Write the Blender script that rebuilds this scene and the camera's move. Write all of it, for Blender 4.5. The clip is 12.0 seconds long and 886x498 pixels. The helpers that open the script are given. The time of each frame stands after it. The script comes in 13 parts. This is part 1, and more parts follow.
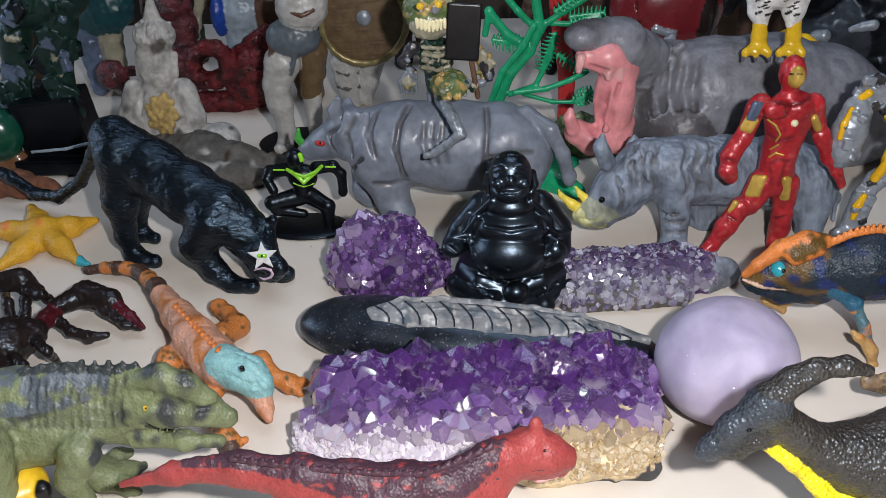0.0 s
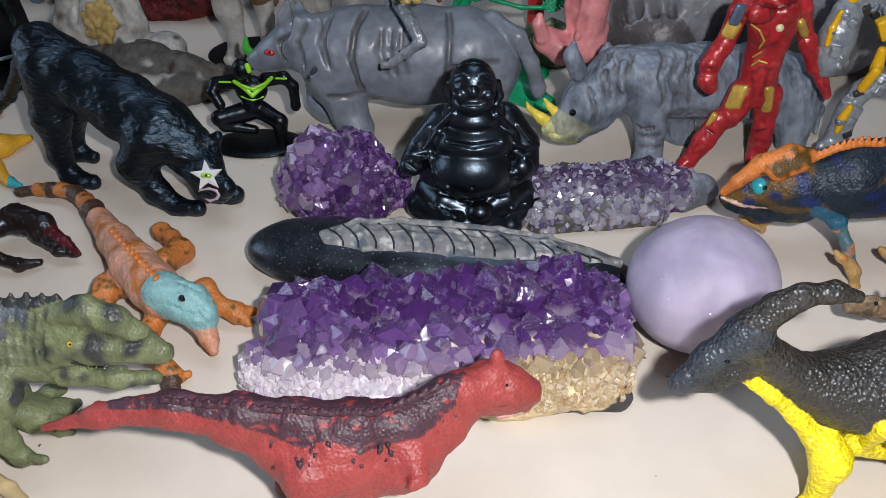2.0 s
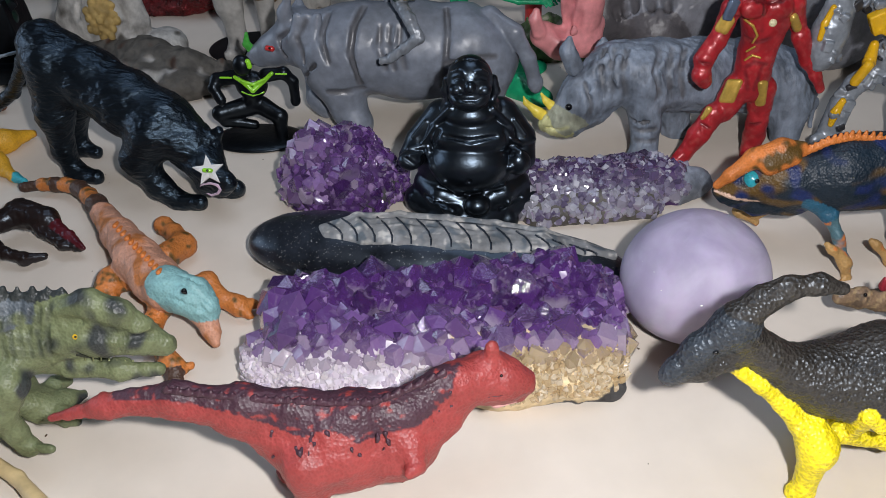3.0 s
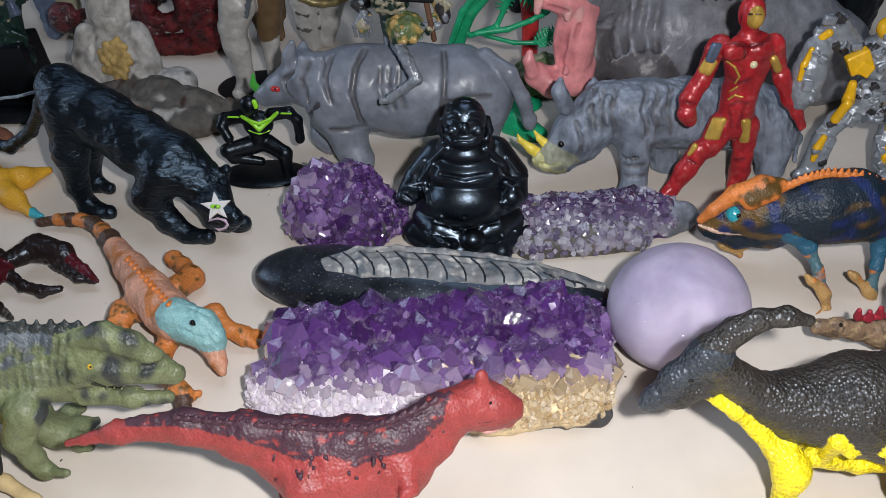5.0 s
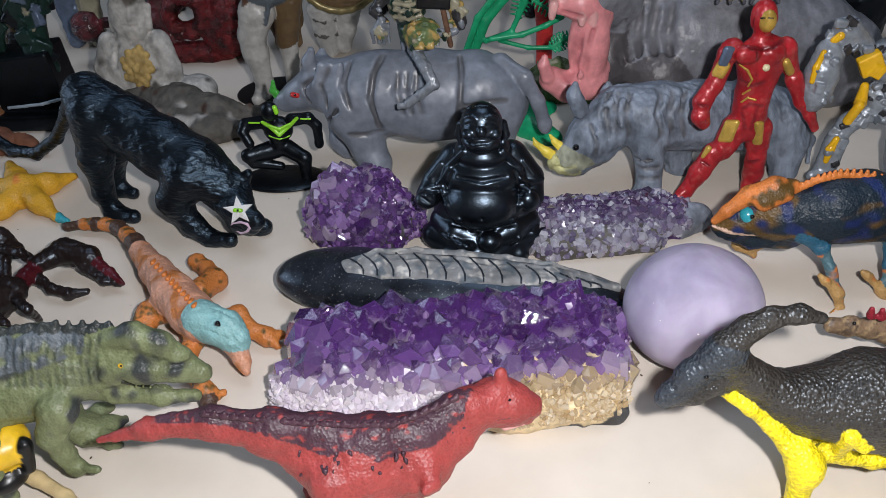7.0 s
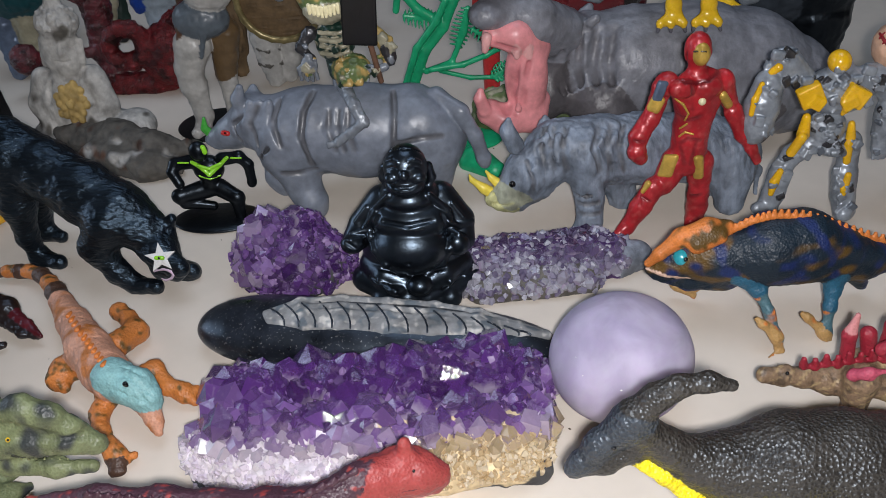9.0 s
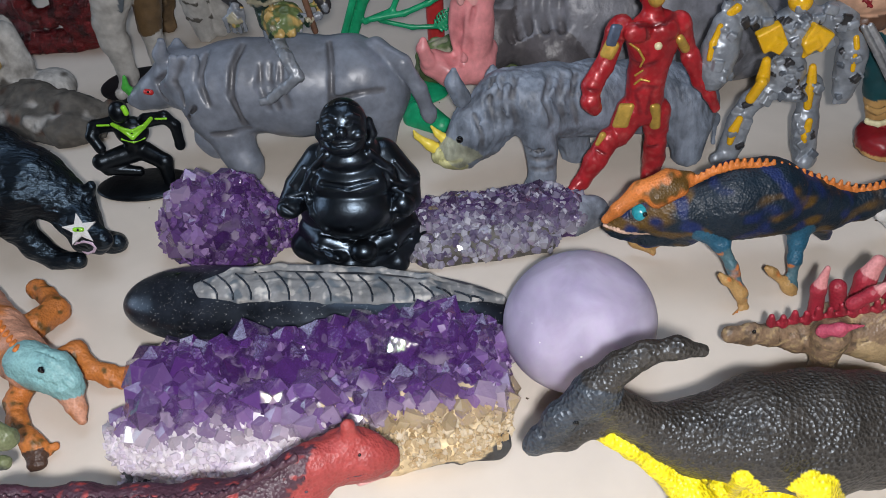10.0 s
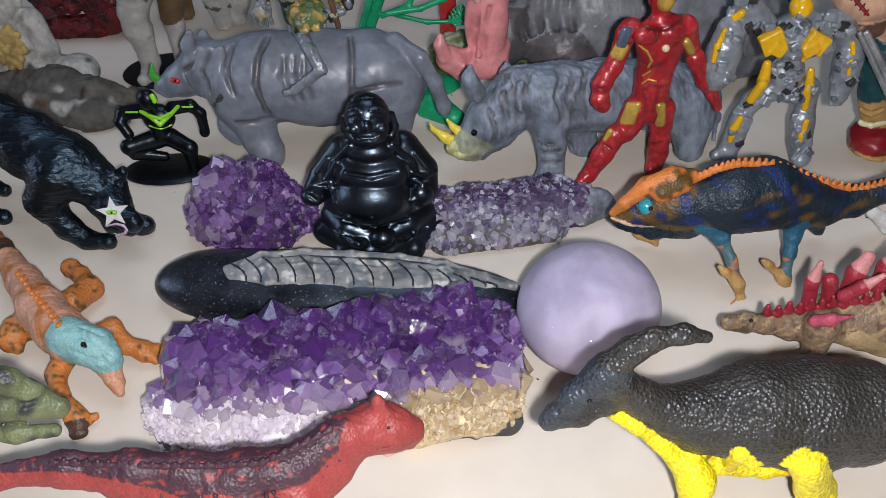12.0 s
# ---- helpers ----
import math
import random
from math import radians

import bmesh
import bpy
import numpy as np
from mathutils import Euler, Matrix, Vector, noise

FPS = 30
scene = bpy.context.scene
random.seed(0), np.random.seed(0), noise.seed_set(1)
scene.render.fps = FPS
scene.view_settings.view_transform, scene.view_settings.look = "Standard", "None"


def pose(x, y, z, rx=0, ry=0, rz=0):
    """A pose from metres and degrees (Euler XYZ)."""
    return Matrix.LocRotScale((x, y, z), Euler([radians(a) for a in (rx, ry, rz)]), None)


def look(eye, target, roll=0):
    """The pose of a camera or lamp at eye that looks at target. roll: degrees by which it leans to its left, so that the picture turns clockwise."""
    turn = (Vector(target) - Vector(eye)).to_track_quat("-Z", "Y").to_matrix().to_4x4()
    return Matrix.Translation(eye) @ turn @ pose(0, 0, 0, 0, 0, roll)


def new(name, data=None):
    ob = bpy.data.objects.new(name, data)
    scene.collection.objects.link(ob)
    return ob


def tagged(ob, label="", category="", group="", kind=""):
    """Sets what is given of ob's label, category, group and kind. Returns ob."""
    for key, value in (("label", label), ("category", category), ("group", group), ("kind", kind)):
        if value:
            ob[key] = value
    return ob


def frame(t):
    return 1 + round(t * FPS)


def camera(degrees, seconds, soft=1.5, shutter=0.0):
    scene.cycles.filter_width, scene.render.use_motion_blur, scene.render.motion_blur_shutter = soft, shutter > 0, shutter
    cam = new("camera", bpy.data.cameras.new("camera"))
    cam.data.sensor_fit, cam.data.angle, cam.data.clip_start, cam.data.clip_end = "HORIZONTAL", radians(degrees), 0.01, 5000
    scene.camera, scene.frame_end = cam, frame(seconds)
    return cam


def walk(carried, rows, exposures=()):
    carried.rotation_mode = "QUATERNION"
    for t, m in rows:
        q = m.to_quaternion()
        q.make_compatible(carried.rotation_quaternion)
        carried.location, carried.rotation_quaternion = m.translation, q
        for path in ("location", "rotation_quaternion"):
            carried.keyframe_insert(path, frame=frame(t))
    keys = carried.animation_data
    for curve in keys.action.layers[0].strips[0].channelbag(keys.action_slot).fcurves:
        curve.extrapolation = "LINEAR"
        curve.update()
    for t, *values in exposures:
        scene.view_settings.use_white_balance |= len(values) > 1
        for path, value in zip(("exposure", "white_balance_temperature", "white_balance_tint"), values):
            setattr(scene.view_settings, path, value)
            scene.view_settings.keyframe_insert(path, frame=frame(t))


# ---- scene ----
cam = camera(52.9, 12.0, soft=0.6)
PATH = [
    (0, (0.024, -0.338, 0.234), (-0.065, 1.338, -0.854), -2.1),
    (0.5, (0.029, -0.335, 0.227), (-0.038, 1.326, -0.886), -1.4),
    (1, (0.03, -0.319, 0.22), (-0.002, 1.306, -0.946), -1.3),
    (1.5, (0.031, -0.318, 0.225), (-0.01, 1.276, -0.983), -1.7),
    (2, (0.029, -0.317, 0.22), (-0.005, 1.253, -1.018), -1.5),
    (2.5, (0.034, -0.316, 0.222), (0.001, 1.246, -1.027), -1.7),
    (3, (0.031, -0.321, 0.224), (-0.009, 1.237, -1.029), -1.8),
    (4.8, (0.035, -0.336, 0.234), (-0.012, 1.258, -0.974), -2.3),
    (5, (0.036, -0.332, 0.236), (-0.021, 1.262, -0.971), -2.3),
    (5.5, (0.034, -0.333, 0.239), (-0.031, 1.262, -0.966), -2.5),
    (6, (0.036, -0.336, 0.242), (-0.039, 1.259, -0.962), -2.9),
    (6.5, (0.034, -0.337, 0.241), (-0.046, 1.259, -0.961), -3.0),
    (8.3, (0.042, -0.341, 0.237), (-0.059, 1.264, -0.952), -3.7),
    (8.5, (0.057, -0.328, 0.239), (-0.042, 1.272, -0.956), -3.7),
    (9, (0.063, -0.317, 0.244), (-0.019, 1.287, -0.949), -4.1),
    (9.5, (0.068, -0.309, 0.236), (0.026, 1.288, -0.967), -3.9),
    (10, (0.065, -0.298, 0.23), (0.084, 1.248, -1.038), -3.6),
    (10.5, (0.059, -0.305, 0.242), (0.102, 1.243, -1.023), -2.9),
    (11, (0.059, -0.309, 0.247), (0.102, 1.237, -1.021), -2.7),
    (11.5, (0.05, -0.312, 0.245), (0.091, 1.213, -1.048), -2.3),
    (12, (0.055, -0.311, 0.244), (0.093, 1.21, -1.054), -2.1),
]
walk(cam, [(t, look(eye, target, roll)) for t, eye, target, roll in PATH],
     [(0, 0.16), (0.5, 0.1), (1.5, 0.0), (2.5, -0.08), (3.2, -0.1), (4.8, 0.0), (8.3, 0.0), (12, 0.0)])

# ---- world and lights ----
world = bpy.data.worlds.new("world")
world.use_nodes = True
scene.world = world
world.node_tree.nodes["Background"].inputs[0].default_value = (0.60, 0.72, 1.0, 1)
world.node_tree.nodes["Background"].inputs[1].default_value = 0.005


def lamp(name, kind, place, target, power, size, colour):
    data = bpy.data.lights.new(name, kind)
    data.energy, data.color = power, colour
    if kind == "AREA":
        data.shape, data.size, data.size_y = "RECTANGLE", size[0], size[1]
    else:
        data.shadow_soft_size = size
    ob = new(name, data)
    ob.matrix_world = look(place, target)
    return ob


# the phone's own light, just beside the lens
lamp("phone_light", "POINT", (0.068, -0.335, 0.253), (0, 0, 0), 5.45, 0.006, (0.98, 0.965, 0.985))
# cool daylight through the window beside the table, and a dim cool ceiling light
lamp("window_light", "AREA", (-1.985, 0.15, 0.62), (0, 0.15, 0.4), 13.0, (1.3, 1.0), (0.66, 0.80, 1.0))
lamp("ceiling_light", "AREA", (0.15, 0.10, 1.60), (0.1, 0.05, 0), 6.0, (0.8, 0.8), (0.66, 0.79, 1.0))

# ---- materials ----
PALETTE = {}


def colour(name, r, g, b, metal=0.0):
    PALETTE[name] = (r, g, b, metal)


def bsdf_material(name):
    m = bpy.data.materials.new(name)
    m.use_nodes = True
    return m, m.node_tree.nodes, m.node_tree.links, m.node_tree.nodes["Principled BSDF"]


def painted(name, rough=0.4, grain=1.0, bump=0.3, coat=0.0, stretch=(1, 1, 1), cells=False, wear=0.35, shine=0.5, fleck=0.0, depth=1.0, sheen=(1, 1, 1)):
    """Moulded plastic with its paint in the 'paint' attribute; grain is the size of its relief in millimetres."""
    m, nodes, links, p = bsdf_material(name)
    paint = nodes.new("ShaderNodeAttribute")
    paint.attribute_name = "paint"
    co = nodes.new("ShaderNodeTexCoord")
    scale = nodes.new("ShaderNodeVectorMath")
    scale.operation = "MULTIPLY"
    scale.inputs[1].default_value = stretch
    links.new(co.outputs["Object"], scale.inputs[0])
    big = nodes.new("ShaderNodeTexNoise")
    big.inputs["Scale"].default_value, big.inputs["Detail"].default_value = 120, 4
    links.new(co.outputs["Object"], big.inputs["Vector"])
    if cells:
        fine = nodes.new("ShaderNodeTexVoronoi")
        fine.inputs["Scale"].default_value = 1000 / grain
        height = fine.outputs["Distance"]
    else:
        fine = nodes.new("ShaderNodeTexNoise")
        fine.inputs["Scale"].default_value, fine.inputs["Detail"].default_value = 500 / grain, 5
        height = fine.outputs["Fac"]
    links.new(scale.outputs[0], fine.inputs["Vector"])
    # paint varies by blotches and by what settles in the grain
    ramp = nodes.new("ShaderNodeMapRange")
    ramp.inputs["From Min"].default_value, ramp.inputs["From Max"].default_value = 0.3, 0.7
    ramp.inputs["To Min"].default_value, ramp.inputs["To Max"].default_value = 1 - wear, 1 + wear
    links.new(big.outputs["Fac"], ramp.inputs["Value"])
    ramp2 = nodes.new("ShaderNodeMapRange")
    ramp2.inputs["From Min"].default_value, ramp2.inputs["From Max"].default_value = 0.25, 0.75
    ramp2.inputs["To Min"].default_value, ramp2.inputs["To Max"].default_value = 1 - 0.5 * wear, 1 + 0.5 * wear
    links.new(height, ramp2.inputs["Value"])
    both = nodes.new("ShaderNodeMath")
    both.operation = "MULTIPLY"
    links.new(ramp.outputs[0], both.inputs[0]), links.new(ramp2.outputs[0], both.inputs[1])
    tone = nodes.new("ShaderNodeVectorMath")
    tone.operation = "SCALE"
    links.new(paint.outputs["Color"], tone.inputs[0]), links.new(both.outputs[0], tone.inputs["Scale"])
    coat_of_paint = tone.outputs[0]
    if fleck:
        spots = nodes.new("ShaderNodeTexNoise")
        spots.inputs["Scale"].default_value, spots.inputs["Detail"].default_value = 1100, 2
        links.new(co.outputs["Object"], spots.inputs["Vector"])
        pick = nodes.new("ShaderNodeMapRange")
        pick.inputs["From Min"].default_value, pick.inputs["From Max"].default_value, pick.inputs["To Max"].default_value = 0.63, 0.72, fleck
        links.new(spots.outputs["Fac"], pick.inputs["Value"])
        dots = nodes.new("ShaderNodeVectorMath")
        dots.operation = "ADD"
        links.new(tone.outputs[0], dots.inputs[0]), links.new(pick.outputs[0], dots.inputs[1])
        coat_of_paint = dots.outputs[0]
    links.new(coat_of_paint, p.inputs["Base Color"])
    links.new(paint.outputs["Alpha"], p.inputs["Metallic"])
    rr = nodes.new("ShaderNodeMapRange")
    rr.inputs["To Min"].default_value, rr.inputs["To Max"].default_value = rough - 0.1, rough + 0.12
    links.new(big.outputs["Fac"], rr.inputs["Value"])
    links.new(rr.outputs[0], p.inputs["Roughness"])
    b = nodes.new("ShaderNodeBump")
    b.inputs["Strength"].default_value, b.inputs["Distance"].default_value = bump, 0.0006 * grain * depth
    links.new(height, b.inputs["Height"])
    links.new(b.outputs[0], p.inputs["Normal"])
    p.inputs["Coat Weight"].default_value, p.inputs["Coat Roughness"].default_value = coat, 0.15
    p.inputs["Specular IOR Level"].default_value = shine
    # sheen puts the cool blue of the light into dark paints' highlights
    p.inputs["Specular Tint"].default_value = (*sheen, 1)
    return m


# ---- modelling: rounded limbs melted together, then skinned ----
class Figure:
    """Solid forms in millimetres round a base point. Each limb has its colour; skin() melts them and gives one mesh."""

    def __init__(self, step=0.8, melt=2.0):
        self.step, self.melt, self.forms, self.lumps, self.spots = step, melt, [], [], []

    def limb(self, ax, ay, az, bx, by, bz, ra, rb, paint, melt=None, cut=False):
        self.forms.append(("limb", np.array((ax, ay, az), float), np.array((bx, by, bz), float), (ra, rb), paint, self.melt if melt is None else melt, cut))

    def ball(self, x, y, z, rx, ry, rz, paint, turn=0.0, lean=0.0, melt=None, cut=False):
        axes = np.array((Matrix.Rotation(radians(turn), 3, "Z") @ Matrix.Rotation(radians(lean), 3, "Y")).transposed())
        self.forms.append(("ball", np.array((x, y, z), float), axes, np.array((rx, ry, rz), float), paint, self.melt if melt is None else melt, cut))

    def slab(self, x, y, z, rx, ry, rz, paint, turn=0.0, lean=0.0, melt=None, cut=False, soft=0.8):
        axes = np.array((Matrix.Rotation(radians(turn), 3, "Z") @ Matrix.Rotation(radians(lean), 3, "Y")).transposed())
        self.forms.append(("slab", np.array((x, y, z), float), axes, np.array((rx, ry, rz, soft), float), paint, self.melt if melt is None else melt, cut))

    def rough(self, height, size, seed=1, squash=(1, 1, 1)):
        self.lumps.append((height, size, seed, squash))

    def mottle(self, paint, other, size, share=0.5, seed=3):
        self.spots.append((paint, other, size, share, seed))

    @staticmethod
    def waves(p, size, seed):
        rng = np.random.RandomState(seed)
        total = np.zeros(p.shape[:-1])
        for octave in range(7):
            k = rng.normal(size=3)
            k *= 2 * math.pi / size * (0.6 + 0.25 * octave) / np.linalg.norm(k)
            k2 = rng.normal(size=3) * 2 * math.pi / size * 0.4
            total += np.sin(p @ k + rng.uniform(0, 6.28) + 1.3 * np.sin(p @ k2)) / (1 + 0.25 * octave)
        return total / 3.0

    @staticmethod
    def distance(form, p):
        if form[0] == "limb":
            a, b, (ra, rb) = form[1], form[2], form[3]
            ba = b - a
            s = np.clip(((p - a) @ ba) / max(ba @ ba, 1e-9), 0, 1)
            return np.linalg.norm(p - a - s[..., None] * ba, axis=-1) - (ra + (rb - ra) * s)
        q = (p - form[1]) @ form[2].T
        if form[0] == "ball":
            r = form[3]
            k0 = np.linalg.norm(q / r, axis=-1)
            k1 = np.linalg.norm(q / r ** 2, axis=-1)
            return k0 * (k0 - 1) / np.maximum(k1, 1e-6)
        r, soft = form[3][:3], form[3][3]
        d = np.abs(q) - (r - soft)
        return np.linalg.norm(np.maximum(d, 0), axis=-1) + np.minimum(d.max(axis=-1), 0) - soft

    @staticmethod
    def bounds(form):
        if form[0] == "limb":
            r = max(form[3])
            return np.minimum(form[1], form[2]) - r, np.maximum(form[1], form[2]) + r
        half = np.abs(form[2].T) @ form[3][:3]
        return form[1] - half, form[1] + half

    def skin(self, name, material, flat_base=True):
        h = self.step
        solid = [f for f in self.forms if not f[6]]
        lo = np.min([self.bounds(f)[0] for f in solid], axis=0) - 3 * h - 1
        hi = np.max([self.bounds(f)[1] for f in solid], axis=0) + 3 * h + 1
        n = np.ceil((hi - lo) / h).astype(int) + 1
        field = np.full(n, 50.0)
        axes = [lo[i] + h * np.arange(n[i]) for i in range(3)]
        for f in solid + [g for g in self.forms if g[6]]:
            a, b = self.bounds(f)
            m = f[5] + 3 * h + 1.5
            i0 = np.clip(((a - m - lo) / h).astype(int), 0, n - 1)
            i1 = np.clip(((b + m - lo) / h).astype(int) + 2, 1, n)
            p = np.stack(np.meshgrid(*(axes[i][i0[i]:i1[i]] for i in range(3)), indexing="ij"), axis=-1)
            part_of = tuple(slice(i0[i], i1[i]) for i in range(3))
            d, k, old = self.distance(f, p), max(f[5], 1e-3), field[part_of]
            if f[6]:
                e = np.clip(0.5 - 0.5 * (old + d) / k, 0, 1)
                field[part_of] = old * (1 - e) - d * e + k * e * (1 - e)
            else:
                e = np.clip(0.5 + 0.5 * (old - d) / k, 0, 1)
                field[part_of] = old * (1 - e) + d * e - k * e * (1 - e)
        if self.lumps:
            near = np.abs(field) < 4
            at = np.argwhere(near) * h + lo
            for height, size, seed, squash in self.lumps:
                field[near] += height * self.waves(at * np.array(squash), size, seed)
        if flat_base:
            under = axes[2][None, None, :] < 0
            field = np.where(under, np.maximum(field, -axes[2][None, None, :]), field)
        verts, quads = self.nets(field, lo, h)
        me = bpy.data.meshes.new(name)
        me.from_pydata((verts * 0.001).tolist(), [], quads.tolist())
        me.polygons.foreach_set("use_smooth", np.ones(len(me.polygons), bool))
        # each point takes the paint of the form that it lies nearest to
        best, rgba = np.full(len(verts), 1e9), np.zeros((len(verts), 4))
        owner = np.zeros(len(verts), int)
        for i, f in enumerate(solid):
            d = self.distance(f, verts)
            nearer = d < best - (0.25 if f[4] != solid[0][4] else 0)
            best = np.where(nearer, d, best)
            owner = np.where(nearer, i, owner)
        names = [f[4] for f in solid]
        for i in np.unique(owner):
            rgba[owner == i] = PALETTE[names[i]]
        for paint, other, size, share, seed in self.spots:
            mask = np.isin(owner, [i for i, c in enumerate(names) if c == paint])
            w = np.clip((self.waves(verts, size, seed) + share - 0.5) * 2.5, 0, 1)[:, None]
            rgba = np.where(mask[:, None], rgba * (1 - w) + np.array(PALETTE[other]) * w, rgba)
        # grooves are tinted with the colour of the form that cuts them
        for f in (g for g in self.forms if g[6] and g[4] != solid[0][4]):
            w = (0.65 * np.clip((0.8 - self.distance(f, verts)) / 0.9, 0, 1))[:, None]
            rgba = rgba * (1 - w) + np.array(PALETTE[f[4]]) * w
        layer = me.color_attributes.new("paint", "FLOAT_COLOR", "POINT")
        layer.data.foreach_set("color", rgba.astype(np.float32).ravel())
        me.materials.append(material)
        return me

    @staticmethod
    def nets(field, lo, h):
        inside = field < 0
        n = np.array(field.shape)
        c = n - 1
        corner = [(i, j, k) for i in (0, 1) for j in (0, 1) for k in (0, 1)]
        cut = lambda a, o: a[o[0]:o[0] + c[0], o[1]:o[1] + c[1], o[2]:o[2] + c[2]]
        count = sum(cut(inside, o).astype(np.int8) for o in corner)
        cells = np.argwhere((count > 0) & (count < 8))
        number = np.full(c, -1)
        number[tuple(cells.T)] = np.arange(len(cells))
        total, hits = np.zeros((len(cells), 3)), np.zeros(len(cells))
        for a in corner:
            for axis in range(3):
                if a[axis]:
                    continue
                b = list(a)
                b[axis] = 1
                fa, fb = field[tuple((cells + a).T)], field[tuple((cells + b).T)]
                cross = (fa < 0) != (fb < 0)
                s = np.where(cross, fa / np.where(cross, fa - fb, 1), 0)
                place = np.tile(np.array(a, float), (len(cells), 1))
                place[:, axis] += s
                total += place * cross[:, None]
                hits += cross
        verts = lo + h * (cells + total / hits[:, None])
        quads = []
        for axis in range(3):
            u, v = (axis + 1) % 3, (axis + 2) % 3
            first = [slice(None)] * 3
            second = [slice(None)] * 3
            first[axis], second[axis] = slice(0, -1), slice(1, None)
            flips = inside[tuple(first)] != inside[tuple(second)]
            e = np.argwhere(flips)
            e = e[(e[:, u] > 0) & (e[:, v] > 0) & (e[:, u] < c[u]) & (e[:, v] < c[v])]
            du, dv = np.eye(3, dtype=int)[u], np.eye(3, dtype=int)[v]
            q = np.stack([number[tuple((e - du - dv).T)], number[tuple((e - dv).T)], number[tuple(e.T)], number[tuple((e - du).T)]], axis=1)
            out = inside[tuple(e.T)]
            q[~out] = q[~out][:, ::-1]
            quads.append(q)
        return verts, np.concatenate(quads)


def thing(name, me, place, size, label, category, group=""):
    ob = new(name, me)
    ob.location, ob.scale = place, size
    return tagged(ob, label, category, group)


def piece(name, me, parent, label=""):
    ob = new(name, me)
    ob.parent = parent
    return tagged(ob, label)

colour("black", 0.0022, 0.0026, 0.0036)
colour("white", 0.72, 0.72, 0.70)
colour("lime", 0.25, 0.62, 0.03)
colour("gum", 0.55, 0.42, 0.55)
colour("grey", 0.178, 0.200, 0.243)
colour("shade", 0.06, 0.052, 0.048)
colour("red", 0.50, 0.03, 0.03)
colour("leaf", 0.06, 0.35, 0.05)
colour("bluegrey", 0.169, 0.200, 0.250)
colour("snout", 0.460, 0.448, 0.218)
colour("hornyellow", 0.770, 0.605, 0.077)
colour("crimson", 0.390, 0.018, 0.025, 0.1)
colour("steel", 0.12, 0.16, 0.24, 0.4)
colour("gold", 0.56, 0.36, 0.07, 0.35)
colour("cream", 0.75, 0.68, 0.42)
colour("silver", 0.27, 0.30, 0.34, 0.3)
colour("taxi", 0.75, 0.42, 0.01)
colour("pink", 0.690, 0.265, 0.276)
colour("darkpink", 0.42, 0.11, 0.13)
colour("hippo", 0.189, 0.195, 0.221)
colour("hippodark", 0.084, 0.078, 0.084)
colour("teal", 0.005, 0.015, 0.027)
colour("aqua", 0.03, 0.33, 0.40)
colour("orange", 0.62, 0.19, 0.04)
colour("rust", 0.22, 0.09, 0.02)
colour("tan", 0.42, 0.25, 0.09)
colour("olive", 0.150, 0.176, 0.088)
colour("olivedark", 0.030, 0.036, 0.036)
colour("slate", 0.095, 0.115, 0.135)
colour("lemon", 0.80, 0.66, 0.01)
colour("char", 0.030, 0.026, 0.022)
colour("charblue", 0.030, 0.036, 0.045)
colour("brick", 0.30, 0.045, 0.042)
colour("plum", 0.055, 0.022, 0.035)
colour("skyblue", 0.22, 0.42, 0.43)
colour("peach", 0.572, 0.286, 0.187)
colour("copper", 0.48, 0.16, 0.035)
colour("umber", 0.06, 0.028, 0.016)
colour("maroon", 0.07, 0.008, 0.012)
colour("marble", 0.40, 0.39, 0.37)
colour("ochre", 0.42, 0.29, 0.10)
colour("stone", 0.085, 0.078, 0.068)
colour("starfish", 0.62, 0.33, 0.02)
colour("glitter", 0.11, 0.007, 0.009, 0.5)
colour("bark", 0.12, 0.075, 0.035)
colour("skin", 0.55, 0.33, 0.22)
colour("jade", 0.012, 0.25, 0.12)
colour("moss", 0.10, 0.14, 0.05)
colour("darkgreen", 0.008, 0.025, 0.018)
colour("blood", 0.22, 0.008, 0.014)

gloss_black = painted("gloss_black", 0.33, 1.6, 0.25, 0.0, wear=0.3, shine=0.4, sheen=(0.7, 0.85, 1.0))
fur = painted("glossy_fur", 0.33, 0.9, 1.0, 0.0, stretch=(0.35, 1.0, 1.0), wear=0.4, shine=0.7, depth=1.7, sheen=(0.5, 0.74, 1.0))
black_resin = painted("black_resin", 0.31, 1.2, 0.2, 0.0, wear=0.4, shine=1.0, sheen=(0.62, 0.8, 1.0))
gloss = painted("gloss_paint", 0.25, 1.0, 0.1, 0.3, wear=0.15)
matte = painted("matte_paint", 0.55, 1.0, 0.2)
satin = painted("satin_plastic", 0.36, 1.2, 0.15, wear=0.22)
hide = painted("wrinkled_hide", 0.5, 1.3, 1.0, stretch=(1, 1, 0.4), wear=0.45)
scales = painted("scaly_skin", 0.5, 0.9, 0.4, cells=True, wear=0.16)
metal_paint = painted("metal_paint", 0.36, 1.0, 0.2, 0.12, wear=0.3)
stone_paint = painted("dusty_stone", 0.75, 1.5, 0.5, wear=0.4)
colour("gumlight", 0.66, 0.34, 0.33)
colour("lemonwarm", 0.72, 0.45, 0.02)
colour("clawgrey", 0.10, 0.10, 0.12)
colour("rust2", 0.11, 0.06, 0.012)
colour("aqua2", 0.018, 0.10, 0.17)
colour("salmon", 0.62, 0.42, 0.32)
colour("brownhide", 0.22, 0.145, 0.09)
colour("umberhide", 0.11, 0.075, 0.05)
colour("tanhide", 0.36, 0.26, 0.14)
colour("magenta", 0.45, 0.07, 0.12)
colour("blood2", 0.30, 0.018, 0.035)
colour("spinepink", 0.55, 0.22, 0.22)
colour("umberblack", 0.016, 0.010, 0.009)
